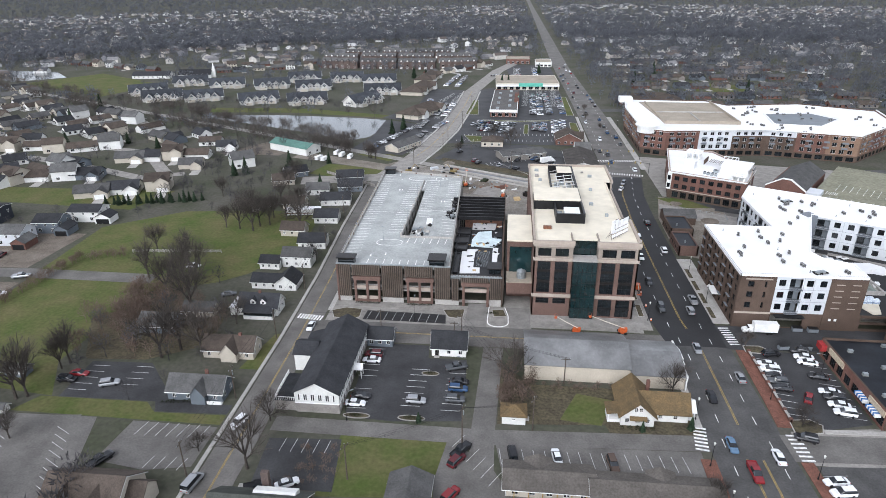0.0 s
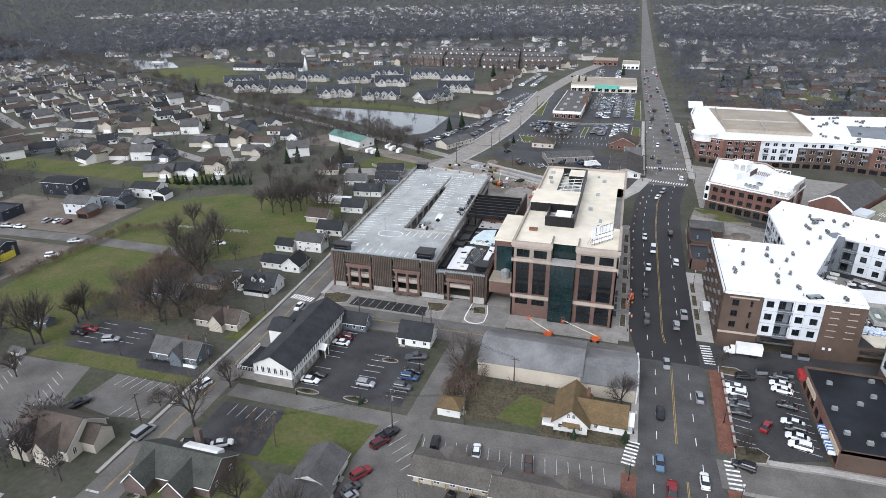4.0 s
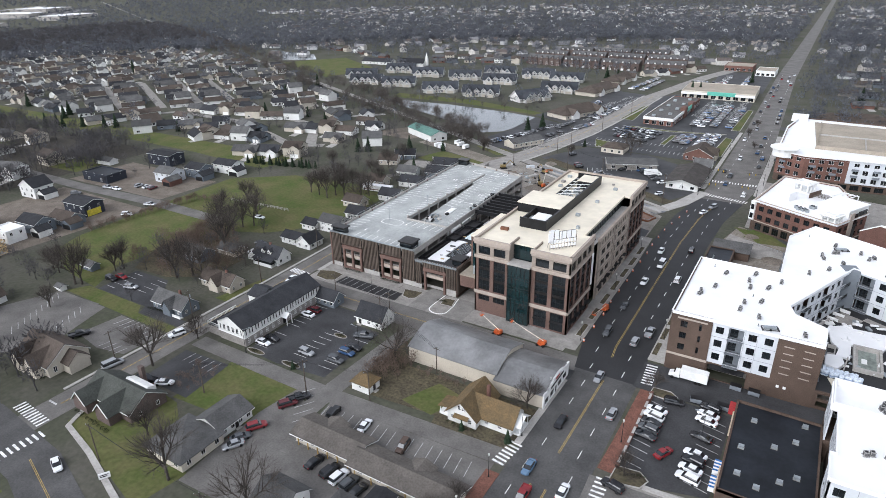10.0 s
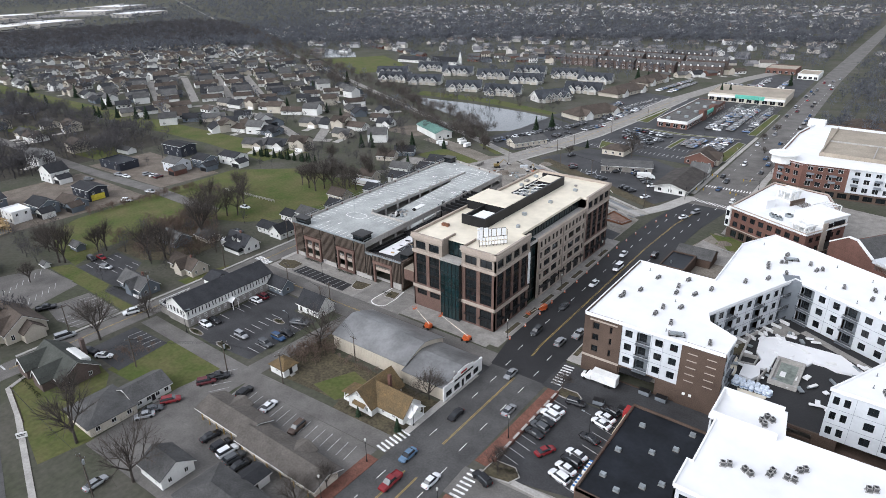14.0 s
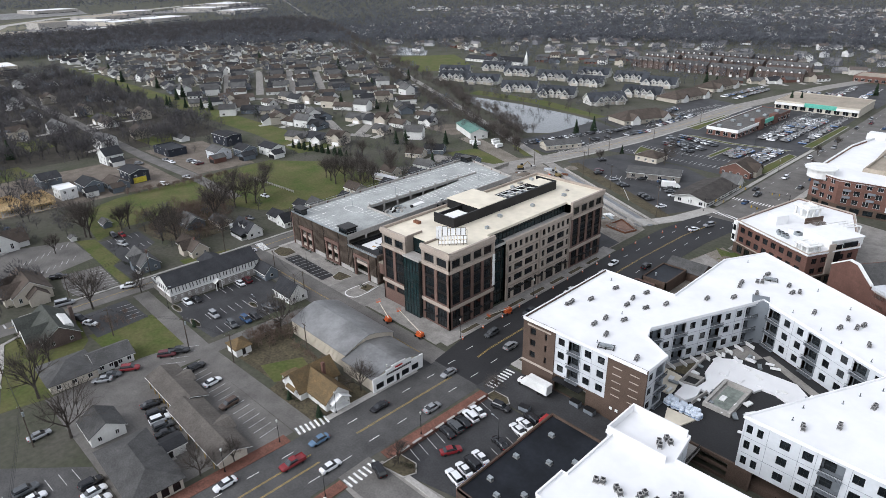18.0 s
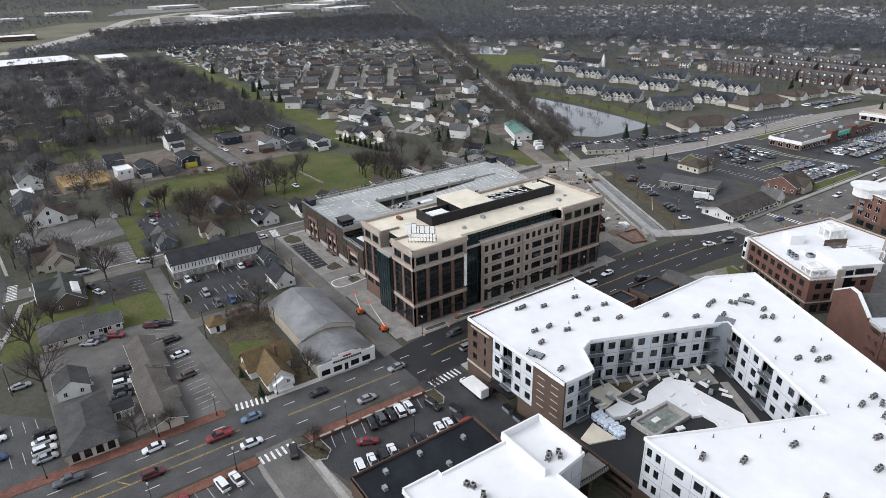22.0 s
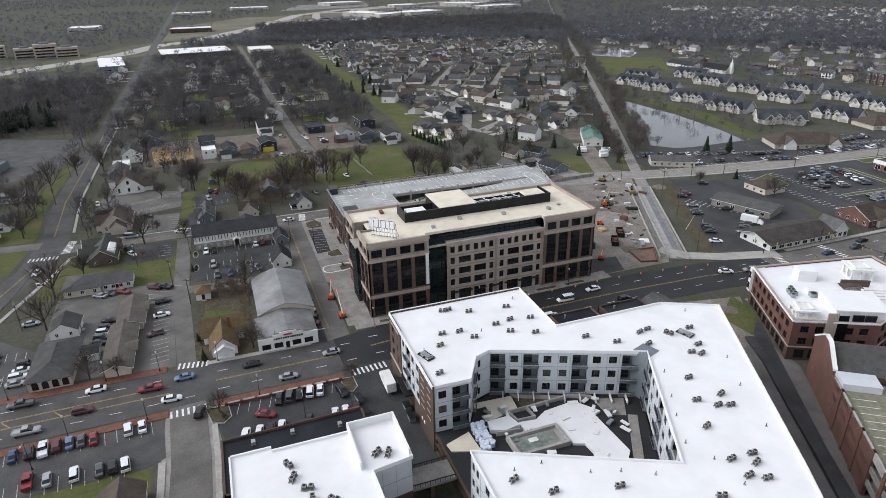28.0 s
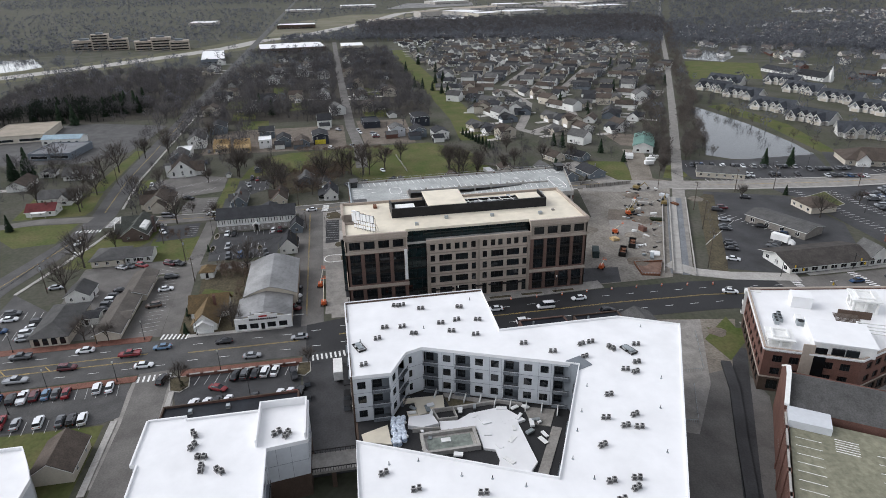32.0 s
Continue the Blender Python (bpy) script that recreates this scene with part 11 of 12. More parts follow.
def sprig(seed, n, limbs, thick=1.0):
    """Arrays for a small bare tree of unit height: a trunk, a few limbs, a haze of slim triangles."""
    r = random.Random(seed)
    v, f = [], []
    for i in range(limbs):
        w = 2 * math.pi * i / limbs + r.uniform(-0.4, 0.4)
        if i == 0:
            a, b, th = (0, 0, -0.02), (0, 0, 0.6), 0.022
        else:
            a, b, th = (0, 0, r.uniform(0.2, 0.4)), (math.cos(w) * r.uniform(0.15, 0.3), math.sin(w) * r.uniform(0.15, 0.3), r.uniform(0.55, 0.85)), 0.012
        k = len(v)
        v += [(a[0] - th, a[1], a[2]), (a[0] + th, a[1] + th, a[2]), b, (a[0], a[1] - th, a[2])]
        f += [(k, k + 1, k + 2), (k + 1, k + 3, k + 2), (k + 3, k, k + 2)]
    for i in range(n):
        u, w, q = r.uniform(-1, 1), r.uniform(0, 2 * math.pi), r.random() ** 0.45
        s = math.sqrt(1 - u * u)
        c = Vector((0.33 * q * s * math.cos(w), 0.33 * q * s * math.sin(w), 0.64 + 0.34 * q * u))
        o = (c - Vector((0, 0, 0.35))).normalized() + Vector((r.gauss(0, 0.35), r.gauss(0, 0.35), r.gauss(0, 0.35)))
        o = o.normalized() * r.uniform(0.09, 0.2)
        t = o.cross(Vector((r.gauss(0, 1), r.gauss(0, 1), r.gauss(0, 1)))).normalized() * r.uniform(0.008, 0.016) * thick
        k = len(v)
        v += [tuple(c - t), tuple(c + t), tuple(c + o)]
        f.append((k, k + 1, k + 2))
    return np.array(v, dtype=np.float64), np.array(f, dtype=np.int64)


def scatter(name, spots, models, material, label, category="woods"):
    """One mesh of many small trees at (x, y, height)."""
    vs, fs, k = [], [], 0
    rs = np.random.RandomState(len(spots))
    for i, (x, y, h) in enumerate(spots):
        v, f = models[i % len(models)]
        a = rs.uniform(0, 6.283)
        c, s = math.cos(a) * h, math.sin(a) * h
        w = v.copy()
        w[:, 0], w[:, 1], w[:, 2] = v[:, 0] * c - v[:, 1] * s + x, v[:, 0] * s + v[:, 1] * c + y, v[:, 2] * h
        vs.append(w), fs.append(f + k)
        k += len(v)
    V, F = np.concatenate(vs), np.concatenate(fs)
    m_ = bpy.data.meshes.new(name)
    m_.vertices.add(len(V)), m_.loops.add(len(F) * 3), m_.polygons.add(len(F))
    m_.vertices.foreach_set("co", V.ravel())
    m_.loops.foreach_set("vertex_index", F.ravel().astype(np.int32))
    m_.polygons.foreach_set("loop_start", np.arange(0, len(F) * 3, 3, dtype=np.int32))
    m_.update(calc_edges=True)
    m_.materials.append(material)
    return tagged(new(name, m_), label, category, kind="stuff")


rt = random.Random(77)
near_models = [sprig(i, 100, 6, 1.3) for i in range(5)]
far_models = [sprig(20 + i, 32, 2, 4.0) for i in range(4)]
# brown-grey twigs, their tint cooled a little towards air haze
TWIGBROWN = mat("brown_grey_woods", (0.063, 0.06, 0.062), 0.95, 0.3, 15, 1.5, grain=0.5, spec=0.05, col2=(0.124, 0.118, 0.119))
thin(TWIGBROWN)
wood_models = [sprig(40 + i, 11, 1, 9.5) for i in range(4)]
# far trees: paler, bluer grey with the haze of distance in the colour
WOODHAZE = mat("hazed_winter_woods", (0.088, 0.093, 0.107), 0.95, 0.3, 17, 2.0, grain=0.5, spec=0.05, col2=(0.165, 0.17, 0.184))
thin(WOODHAZE)
# the wooded strips along the trail and the pond, then yards and streets
spots = []
for i in range(620):
    t = rt.random() ** 1.5
    q = Vector((-75, 363)).lerp(Vector((-1000, 843)), t)
    o = rt.choice((-1, 1)) * rt.uniform(4.5, 20 if t > 0.05 else 9)
    x, y = q.x + o * 0.47, q.y + o * 0.88
    if clear(x, y, 0.5):
        spots.append((x, y, rt.uniform(6, 11)))
for i in range(240):
    x, y = rt.uniform(-250, -100), rt.uniform(395, 475)
    if (x + 58) * 0.47 + (y - 354) * 0.88 > 6 and clear(x, y):
        spots.append((x, y, rt.uniform(5, 9)))
scatter("trail_woods", spots, near_models, TWIG, "bare trees and brush along the straight trail")
spots = []
while len(spots) < 2500:
    x, y = rt.uniform(-720, -70), rt.uniform(-120, 520)
    west = x < -255 and y < 262
    if x < -560 and y < 62 + (x + 700) * 0.6 + 20:
        continue
    if (-262 < x < -172 and 78 < y < 262 and rt.random() < 0.9) or (-320 < x < -215 and -75 < y < 40 and rt.random() < 0.9) or (x < -262 and (x * 0.11 + y * 0.07) % 7 < 1.6):
        continue
    if rt.random() < (1.0 if west else 0.34) and clear(x, y):
        spots.append((x, y, rt.uniform(7, 14) if west else rt.uniform(4, 9)))
for i in range(900):
    x, y = rt.uniform(-330, -70), rt.uniform(-90, 120)
    if i % 5 == 0 and clear(x, y, 1.0):
        spots.append((x, y, rt.uniform(8, 15)))
scatter("yard_trees", spots, near_models, TWIGBROWN, "bare trees in yards and along streets")
spots = [(rt.uniform(-362, -306), rt.uniform(-80, 2), rt.uniform(9, 15)) for i in range(120)]
scatter("evergreen_grove", spots, near_models, mat("dark_evergreen", (0.022, 0.028, 0.022), 0.95, 0.3, 5, 0.8, grain=0.5, spec=0.05), "dark grove of evergreens behind the shops")
spots = []
for i in range(150):
    x, y = rt.uniform(-136, -88), rt.uniform(138, 182)
    if inside((x, y), [(-134, 142), (-103, 143), (-88, 152), (-88, 170), (-112, 184), (-136, 168)]):
        spots.append((x, y, rt.uniform(3, 6.5)))
for i in range(90):
    x = rt.uniform(-170, -120)
    spots.append((x * 0.3 - 77, 172 + rt.uniform(-12, 14), rt.uniform(3, 7)))
for i in range(110):
    q = Vector((-173, 156)).lerp(Vector((-167, 206)), i / 80) if i < 80 else Vector((-167, 206)).lerp(Vector((-148, 213)), (i - 80) / 30)
    spots.append((q.x + rt.uniform(-2.2, 2.2), q.y + rt.uniform(-2, 2), rt.uniform(2, 4.2)))
for i in range(60):
    spots.append((rt.uniform(-1, 9), rt.uniform(131, 148), rt.uniform(2, 5)))
for i in range(50):
    spots.append((rt.uniform(-46, -36), rt.uniform(99, 112) , rt.uniform(1.5, 3)) if i % 2 else (rt.uniform(8, 30), 140.5 + rt.uniform(-2, 1.5), rt.uniform(1.5, 2.6)))
scatter("thicket", spots, near_models, mat("brown_brush", (0.115, 0.082, 0.064), 0.95, 0.3, 4, 0.6, grain=0.6, spec=0.05, col2=(0.17, 0.132, 0.108)), "brown tangled thicket and brush", "brush")
spots = []
while len(spots) < 11000:
    x, y = rt.uniform(-1500, 1300), rt.uniform(-300, 1500)
    far = math.hypot(x - 100, y - 60)
    if far < 430 or far > 1450 or (x > -560 and y < 620 and x < -60 and far < 640 and rt.random() < 0.7):
        continue
    if -500 < x < -352 and 543 < y < 680 or x < -700 and y < 330 and rt.random() < 0.85 or -740 < x < -245 and 264 < y < 296:
        continue
    if not clear(x, y, 2.0):
        continue
    spots.append((x, y, rt.uniform(7, 14)))
n = 0
while n < 3600:
    x, y = (rt.uniform(85, 700), rt.uniform(485, 1150)) if n % 3 else (rt.uniform(-560, -40), rt.uniform(690, 1150))
    if not clear(x, y, 1.0) or (-230 < x < -30 and y < 845) or 150 < x < 240 and 585 < y < 650:
        n += 0.2
        continue
    spots.append((x, y, rt.uniform(6, 12)))
    n += 1
scatter("suburb_trees", spots, far_models, WOODHAZE, "leafless trees among the suburbs, haze put into their grey")
spots = []
while len(spots) < 33000:
    a, far = rt.uniform(-0.5, 2.15), 1000 + 3200 * rt.random() ** 1.6
    x, y = 100 - far * math.sin(a), 60 + far * math.cos(a)
    xa, wa = ave_at(y) if -390 < y < 5200 else (50, 6)
    if abs(x - xa) < wa + 8 or (x < -900 and y < 620 - 0.3 * (x + 900) and rt.random() < 0.2):
        continue
    d_ = (x + 58) * 0.47 + (y - 354) * 0.88
    if abs(d_) < 8:
        continue
    hy = hwy_y(x)
    if hy is not None and (-110 < y - hy < 60 or y < hy and rt.random() < 0.8 or x < -1350 and y < hy + 500 and rt.random() < 0.75):
        continue
    spots.append((x, y, rt.uniform(8, 15) * (1.25 if far > 2200 else 1)))
n = 0
while n < 1300:
    x, y = rt.uniform(-2100, -880), rt.uniform(-700, 330)
    if not clear(x, y, 6) or hwy_y(x) is not None and abs(y - hwy_y(x)) < 60:
        continue
    spots.append((x, y, rt.uniform(9, 15)))
    n += 1
scatter("distant_woods", spots, wood_models, WOODHAZE, "winter woods reaching the horizon, haze put into their grey")
# dense belt of woods behind the subdivision
spots = []
while len(spots) < 2600:
    x, y = rt.uniform(-1250, -820), rt.uniform(250, 900)
    if (x + 58) * 0.47 + (y - 354) * 0.88 < -8 and not grid_near(x, y, 10) and (x < -905 or y > 600):
        spots.append((x, y, rt.uniform(10, 16)))
scatter("wood_belt", spots, far_models, TWIGBROWN, "dense belt of grey winter woods")
SHRUB_ME = None
# low evergreen shrubs by walls and islands
for x0, y0, dx, dy, n in ((-49.5, 181.6, 0.95, 0, 9), (-31.7, 181.6, 0.95, 0, 9), (-5, 178, 1.1, 0.1, 4), (-23.8, 124.1, 0.8, 0.05, 6), (-37.5, 123.9, 0.8, 0, 4), (-20.6, 143.4, 0.9, 0.05, 3), (-88, 124.6, 1.4, 0.2, 7), (-56, 80.4, 1.8, -0.1, 9), (30, 125.4, 1.8, 0, 5), (74, 130, 1.2, 0.4, 4), (-88, 83.6, 2, 0, 6)):
    for i in range(n):
        x, y, r_ = x0 + dx * i, y0 + dy * i, 0.45 + 0.12 * ((i * 7) % 3)
        if SHRUB_ME is None:
            SHRUB_OB = Shape()
            rq = random.Random(4)
            for _ in range(170):
                u, w = rq.uniform(0, 1), rq.uniform(0, 2 * math.pi)
                s = math.sqrt(1 - u * u)
                c = Vector((s * math.cos(w), s * math.sin(w), u)) * rq.uniform(0.75, 1.08)
                t, b_ = Vector((rq.gauss(0, 1), rq.gauss(0, 1), rq.gauss(0, 1))).normalized() * 0.22, Vector((rq.gauss(0, 1), rq.gauss(0, 1), rq.gauss(0, 1))).normalized() * 0.22
                SHRUB_OB.face(c, c + t, c + b_)
            SHRUB_ME = SHRUB_OB.mesh("shrub", SHRUB)
        o = tagged(new("shrub", SHRUB_ME), "low dark evergreen shrub", "shrub", "evergreen shrubs")
        o.location, o.scale, o.rotation_euler = (x, y, 0), (r_, r_, r_ * 1.2), (0, 0, i * 1.3)

# ---- building site, street furniture and utilities ----
def along(a, b, t):
    return (a[0] + (b[0] - a[0]) * t, a[1] + (b[1] - a[1]) * t)


ramp = thing("trail_underpass", "sloping concrete trail ramp between pale retaining walls", "ramp", (0, 325, 0))
part("floor", band(Shape(), [(41, 300.5), (-38, 341.5)], 4.2, 2.6, 0.03, 0.12), mat("wet_concrete_floor", (0.17, 0.18, 0.19), 0.6, 0.2, 6, 0.6), ramp, "wet grey ramp floor")
for o, h, w in ((-4.6, 0.9, 0.35), (3.2, 1.4, 0.4), (6.4, 1.0, 0.35)):
    d_ = (Vector((-38, 341.5)) - Vector((41, 300.5))).normalized()
    a, b = (41 - d_.y * -o * -1, 300.5 + d_.x * -o * -1), (-38 - d_.y * -o * -1, 341.5 + d_.x * -o * -1)
    part("retaining_wall", band(Shape(), [a, b], w / 2, w / 2, 0, h), CONC, ramp, "pale concrete retaining wall")
    if h > 1.2:
        part("backfill", band(Shape(), [a, b], 0.2, 3.2, 0.0, 0.45), CONC, ramp)
lot("verge_by_ramp", [(41, 312), (-36, 352), (-40, 358), (-38, 362), (36, 322), (46, 316)], LITTER, "brown trodden verge", 0.05, "ground")
rs_ = random.Random(31)


def excavator(x, y, deg, colour, label):
    t = thing("excavator", label, "excavator", (x, y, 0.05), deg, group="site machines")
    for s_ in (-1, 1):
        part("track", loft([(-1.8, 0.3, 0.3, 0.2, 0.7), (-1.4, 0.32, 0.3, 0.0, 0.9), (1.4, 0.32, 0.3, 0.0, 0.9), (1.8, 0.3, 0.3, 0.2, 0.7)]), BLACK, t, local=True).location = (0, s_ * 1.1, 0)
    part("house", Shape().box(-2.0, 1.0, -1.2, 1.2, 1.0, 2.2), colour, t, local=True)
    part("cab", Shape().box(-0.2, 1.2, 0.2, 1.2, 2.2, 3.2), AUTO_GLASS, t, local=True)
    part("boom", Shape().rod((0.9, 0, 1.8), (3.6, 0, 4.6), 0.28, 0.22, 4).rod((3.6, 0, 4.6), (5.8, 0, 2.6), 0.22, 0.15, 4), colour, t, local=True)
    part("bucket", Shape().box(5.4, 6.3, -0.5, 0.5, 1.7, 2.6), BLACK, t, local=True)


Y_MACH = mat("yellow_machine_paint", (0.22, 0.165, 0.07), 0.5, 0.2, 1, 0.3)
for x, y, a, c, lab in ((-24, 311, 120, Y_MACH, "yellow excavator with folded boom"), (-54, 329, 40, Y_MACH, "yellow excavator beside the lane"), (-30, 331, 150, Y_MACH, "yellow excavator near the ramp")):
    excavator(x, y, a, c, lab)
boom_lift(-1.5, 293.4, 60, 2.5, 4, "white and blue lift with raised mast")
boom_lift(29.8, 273.4, 140, 4, 0.8, "red-orange lift parked by the office")
boom_lift(-21.3, 308.8, 80, 2.0, 7.5, "red lift with a tall raised white mast")
for x, y, w, d, h, a, m_, lab in ((17.5, 276.2, 6.6, 2.6, 2.6, -20, mat("dark_green_container", (0.03, 0.045, 0.045), 0.6), "dark green shipping container on gravel"), (21.8, 299.6, 4.2, 3.6, 0.5, -28, WHITE, "white stacked sheet material"), (-2, 306, 3, 2.2, 1.8, 20, BRICK_RED, "red steel site skip"), (-33, 322, 5, 2, 1.2, 60, CONC, "stack of concrete blocks"), (-41, 337, 4.5, 2, 1.4, 40, SIDING_W, "pale wrapped material pallet"), (-12, 318, 6, 3, 0.8, 70, SHRUB, "stack under a green tarpaulin"), (-29, 336, 3.6, 2, 1.0, 15, RUST, "stack of rusty steel"), (24, 297, 5, 1.5, 0.8, -30, GALV, "stack of galvanised pipes"), (5, 290, 3, 3, 1.0, 10, LUMBER, "stack of timber pallets")):
    t = thing("site_stack", lab, "building material", (x, y, 0.03), a, group="site stacks")
    part("load", Shape().box(-w / 2, w / 2, -d / 2, d / 2, 0.15, h).box(-w / 2 + 0.3, w / 2 - 0.5, -d / 2 + 0.2, d / 2 - 0.3, h, h + 0.15), m_, t, local=True)
    part("skid", Shape().box(-w / 2 + 0.2, w / 2 - 0.2, -d / 2, -d / 2 + 0.2, 0, 0.15).box(-w / 2 + 0.2, w / 2 - 0.2, d / 2 - 0.2, d / 2, 0, 0.15), LUMBER, t, local=True)
for i in range(84):
    a, b = ((-54, 328), (-6, 304)) if i % 2 else ((-50, 336), (22, 294))
    q = along(a, b, rs_.random())
    x, y = q[0] + rs_.uniform(-5, 5), q[1] + rs_.uniform(-5, 5)
    solid("site_debris", Shape().obox(x, y, 0.03, rs_.uniform(0.5, 3.2), rs_.uniform(0.3, 1.2), rs_.uniform(0.15, 0.8), rs_.uniform(0, 180)).obox(x + rs_.uniform(-0.8, 0.8), y + rs_.uniform(-0.8, 0.8), 0.03, rs_.uniform(0.4, 2), rs_.uniform(0.2, 0.8), rs_.uniform(0.1, 0.6), rs_.uniform(0, 180)), rs_.choice((CONC, RUST, CONC_DK, GALV, WHITE, FRAME_DK, FRAME_DK, CONC_DK)), "small heap of site material on gravel", "building material", "site debris")


def mound(name, x, y, r_, h, m_, label):
    s_, rr_ = Shape(), random.Random(int(x * 7 + y))
    rings = [[(x + r_ * k * rr_.uniform(0.85, 1.15) * math.cos(i * math.pi / 7), y + r_ * k * rr_.uniform(0.85, 1.15) * math.sin(i * math.pi / 7), h * (1 - k) ** 0.8 * rr_.uniform(0.8, 1.2) + (0 if k == 1 else 0.02)) for i in range(14)] for k in (1, 0.75, 0.5, 0.25)]
    for p_, q_ in zip(rings, rings[1:]):
        for i in range(14):
            s_.face(p_[i], p_[(i + 1) % 14], q_[(i + 1) % 14], q_[i])
    s_.face(*rings[-1])
    return solid(name, s_, m_, label, "soil heap", "soil heaps")


for x, y, r_, h, m_ in ((-14, 312, 5, 1.2, SOIL), (2, 300, 4, 1.0, GRAVEL), (27, 290, 4.5, 0.9, SOIL), (-46, 322, 4, 1.4, SOIL), (-8, 284, 4, 0.9, GRAVEL), (90, 268, 4, 0.8, SOIL), (80, 290, 3, 0.7, SOIL), (-34, 350, 3.6, 1.5, GRAVEL)):
    mound("soil_heap", x, y, r_, h, m_, "low heap of loose soil and gravel")
for x, y, a in ((18.6, 287.3, -30), (11.6, 294.7, -28)):
    sk_ = thing("site_skip", "open dark steel skip full of rubble", "skip", (x, y, 0.05), a, group="site skips")
    part("tub", Shape().box(-3.6, 3.6, -1.3, -1.15, 0.1, 2.0).box(-3.6, 3.6, 1.15, 1.3, 0.1, 2.0).box(-3.6, -3.45, -1.15, 1.15, 0.1, 2.0).box(3.45, 3.6, -1.15, 1.15, 0.1, 2.0).box(-3.45, 3.45, -1.15, 1.15, 0.1, 0.3), FRAME_DK, sk_, local=True)
    part("rubble", Shape().box(-3.4, 3.4, -1.1, 1.1, 0.3, 1.1).obox(-1, 0.2, 1.1, 2.2, 1.4, 0.5, 20).obox(1.6, -0.2, 1.1, 1.4, 1.0, 0.4, 50), RUST, sk_, local=True)
    for k in range(6):
        part("rib", Shape().box(-3.3 + k * 1.3, -3.15 + k * 1.3, -1.42, -1.3, 0.2, 2.0).box(-3.3 + k * 1.3, -3.15 + k * 1.3, 1.3, 1.42, 0.2, 2.0), FRAME_DK, sk_, local=True)
lot("site_slab", [(-16.8, 297.2), (0, 290.7), (3.5, 303.8), (-13.2, 311.1)], CONC_DK, "pale fresh concrete slab on the site", 0.05, "building site")
lot("site_mud", [(-30, 303), (-18, 297), (-14, 310), (-26, 316)], SOIL, "dark churned mud", 0.05, "ground")
pit = thing("foundation_pit", "shallow brick-red foundation pit edge by the avenue", "foundation", (27, 293, 0))
PIT = [(27.9, 287.6), (38.3, 285.9), (40.1, 291.8), (29.0, 298.7)]
part("wall", band(Shape(), PIT + PIT[:1], 0.25, 0.25, 0, 0.7), RUST, pit, "rust-brown pit edge")
part("floor", Shape().prism(PIT, 0.02, 0.12), mat("brick_red_clay", (0.2, 0.13, 0.1), 0.9, 0.25, 3, 0.5, grain=0.5), pit, "brick-red clay floor")
pf = Shape()
for a, b in zip(PIT, PIT[1:] + PIT[:1]):
    for k in range(6):
        q = along(a, b, k / 6)
        pf.obox(q[0], q[1], 0, 0.1, 0.1, 1.3)
    band(pf, [a, b], 0.02, 0.02, 1.1, 1.18)
part("guard_rail", pf, GALV, pit, "thin galvanised guard rail")
lot("office_north_lot", [(28, 263), (41.5, 263), (41.5, 276), (30, 280)], ASPH_LOT, "small dark asphalt bay beside the office", 0.06)
# traffic barrels along the new kerb
brl = None
for i in range(15):
    y = 178 + i * 9.2
    x = 47.0 - 0.6 * math.sin((y - 178) / 40) if y < 285 else 47.5 + (y - 285) * 0.12
    if brl is None:
        brl = thing("traffic_barrel", "orange and white striped traffic barrel", "traffic barrel", (x, y, 0.06), group="traffic barrels")
        part("drum", Shape().rod((0, 0, 0), (0, 0, 0.95), 0.28, 0.22, 8), ORANGE, brl, local=True)
        part("stripe", Shape().rod((0, 0, 0.45), (0, 0, 0.62), 0.27, 0.265, 8).rod((0, 0, 0.72), (0, 0, 0.85), 0.25, 0.245, 8), WHITE, brl, local=True)
    else:
        copy_thing(brl, pose(x + (i % 3) * 0.2, y, 0.06))


# utility poles with crossarms, and their wires
def pole(x, y, h, deg=0.0, lamp=False):
    t = thing("utility_pole", "tall weathered timber utility pole with crossarm", "utility pole", (x, y, 0), deg, group="utility poles")
    part("shaft", Shape().rod((0, 0, -0.2), (0, 0, h), 0.19, 0.12, 8), POLE_WOOD, t, local=True)
    part("crossarm", Shape().box(-1.3, 1.3, -0.07, 0.07, h - 0.8, h - 0.65), POLE_WOOD, t, local=True)
    part("insulators", Shape().rod((-1.2, 0, h - 0.65), (-1.2, 0, h - 0.4), 0.06).rod((1.2, 0, h - 0.65), (1.2, 0, h - 0.4), 0.06).rod((0, 0, h), (0, 0, h + 0.2), 0.06), GALV, t, local=True)
    if lamp:
        part("transformer", Shape().rod((0.35, 0, h - 2.6), (0.35, 0, h - 1.5), 0.28, n=10), GALV, t, local=True)
    return (x, y, h)


def wire(points, off=0.0, sag=0.8):
    s_, line = Shape(), []
    for a, b in zip(points, points[1:]):
        for i in range(1 if line else 0, 7):
            t = i / 6
            q = (a[0] + (b[0] - a[0]) * t + off, a[1] + (b[1] - a[1]) * t, a[2] + (b[2] - a[2]) * t - 0.4 - sag * 4 * t * (1 - t))
            line.append(q)
    for q in line:
        s_.v += [(q[0] - 0.025, q[1] - 0.025, q[2]), (q[0] + 0.025, q[1] + 0.025, q[2]), (q[0], q[1], q[2] + 0.04)]
    for i in range(0, 3 * len(line) - 3, 3):
        s_.f += [(i, i + 1, i + 4, i + 3), (i + 1, i + 2, i + 5, i + 4), (i + 2, i, i + 3, i + 5)]
    return solid("power_line", s_, BLACK, "thin sagging black power line between poles", "power line", "power lines")


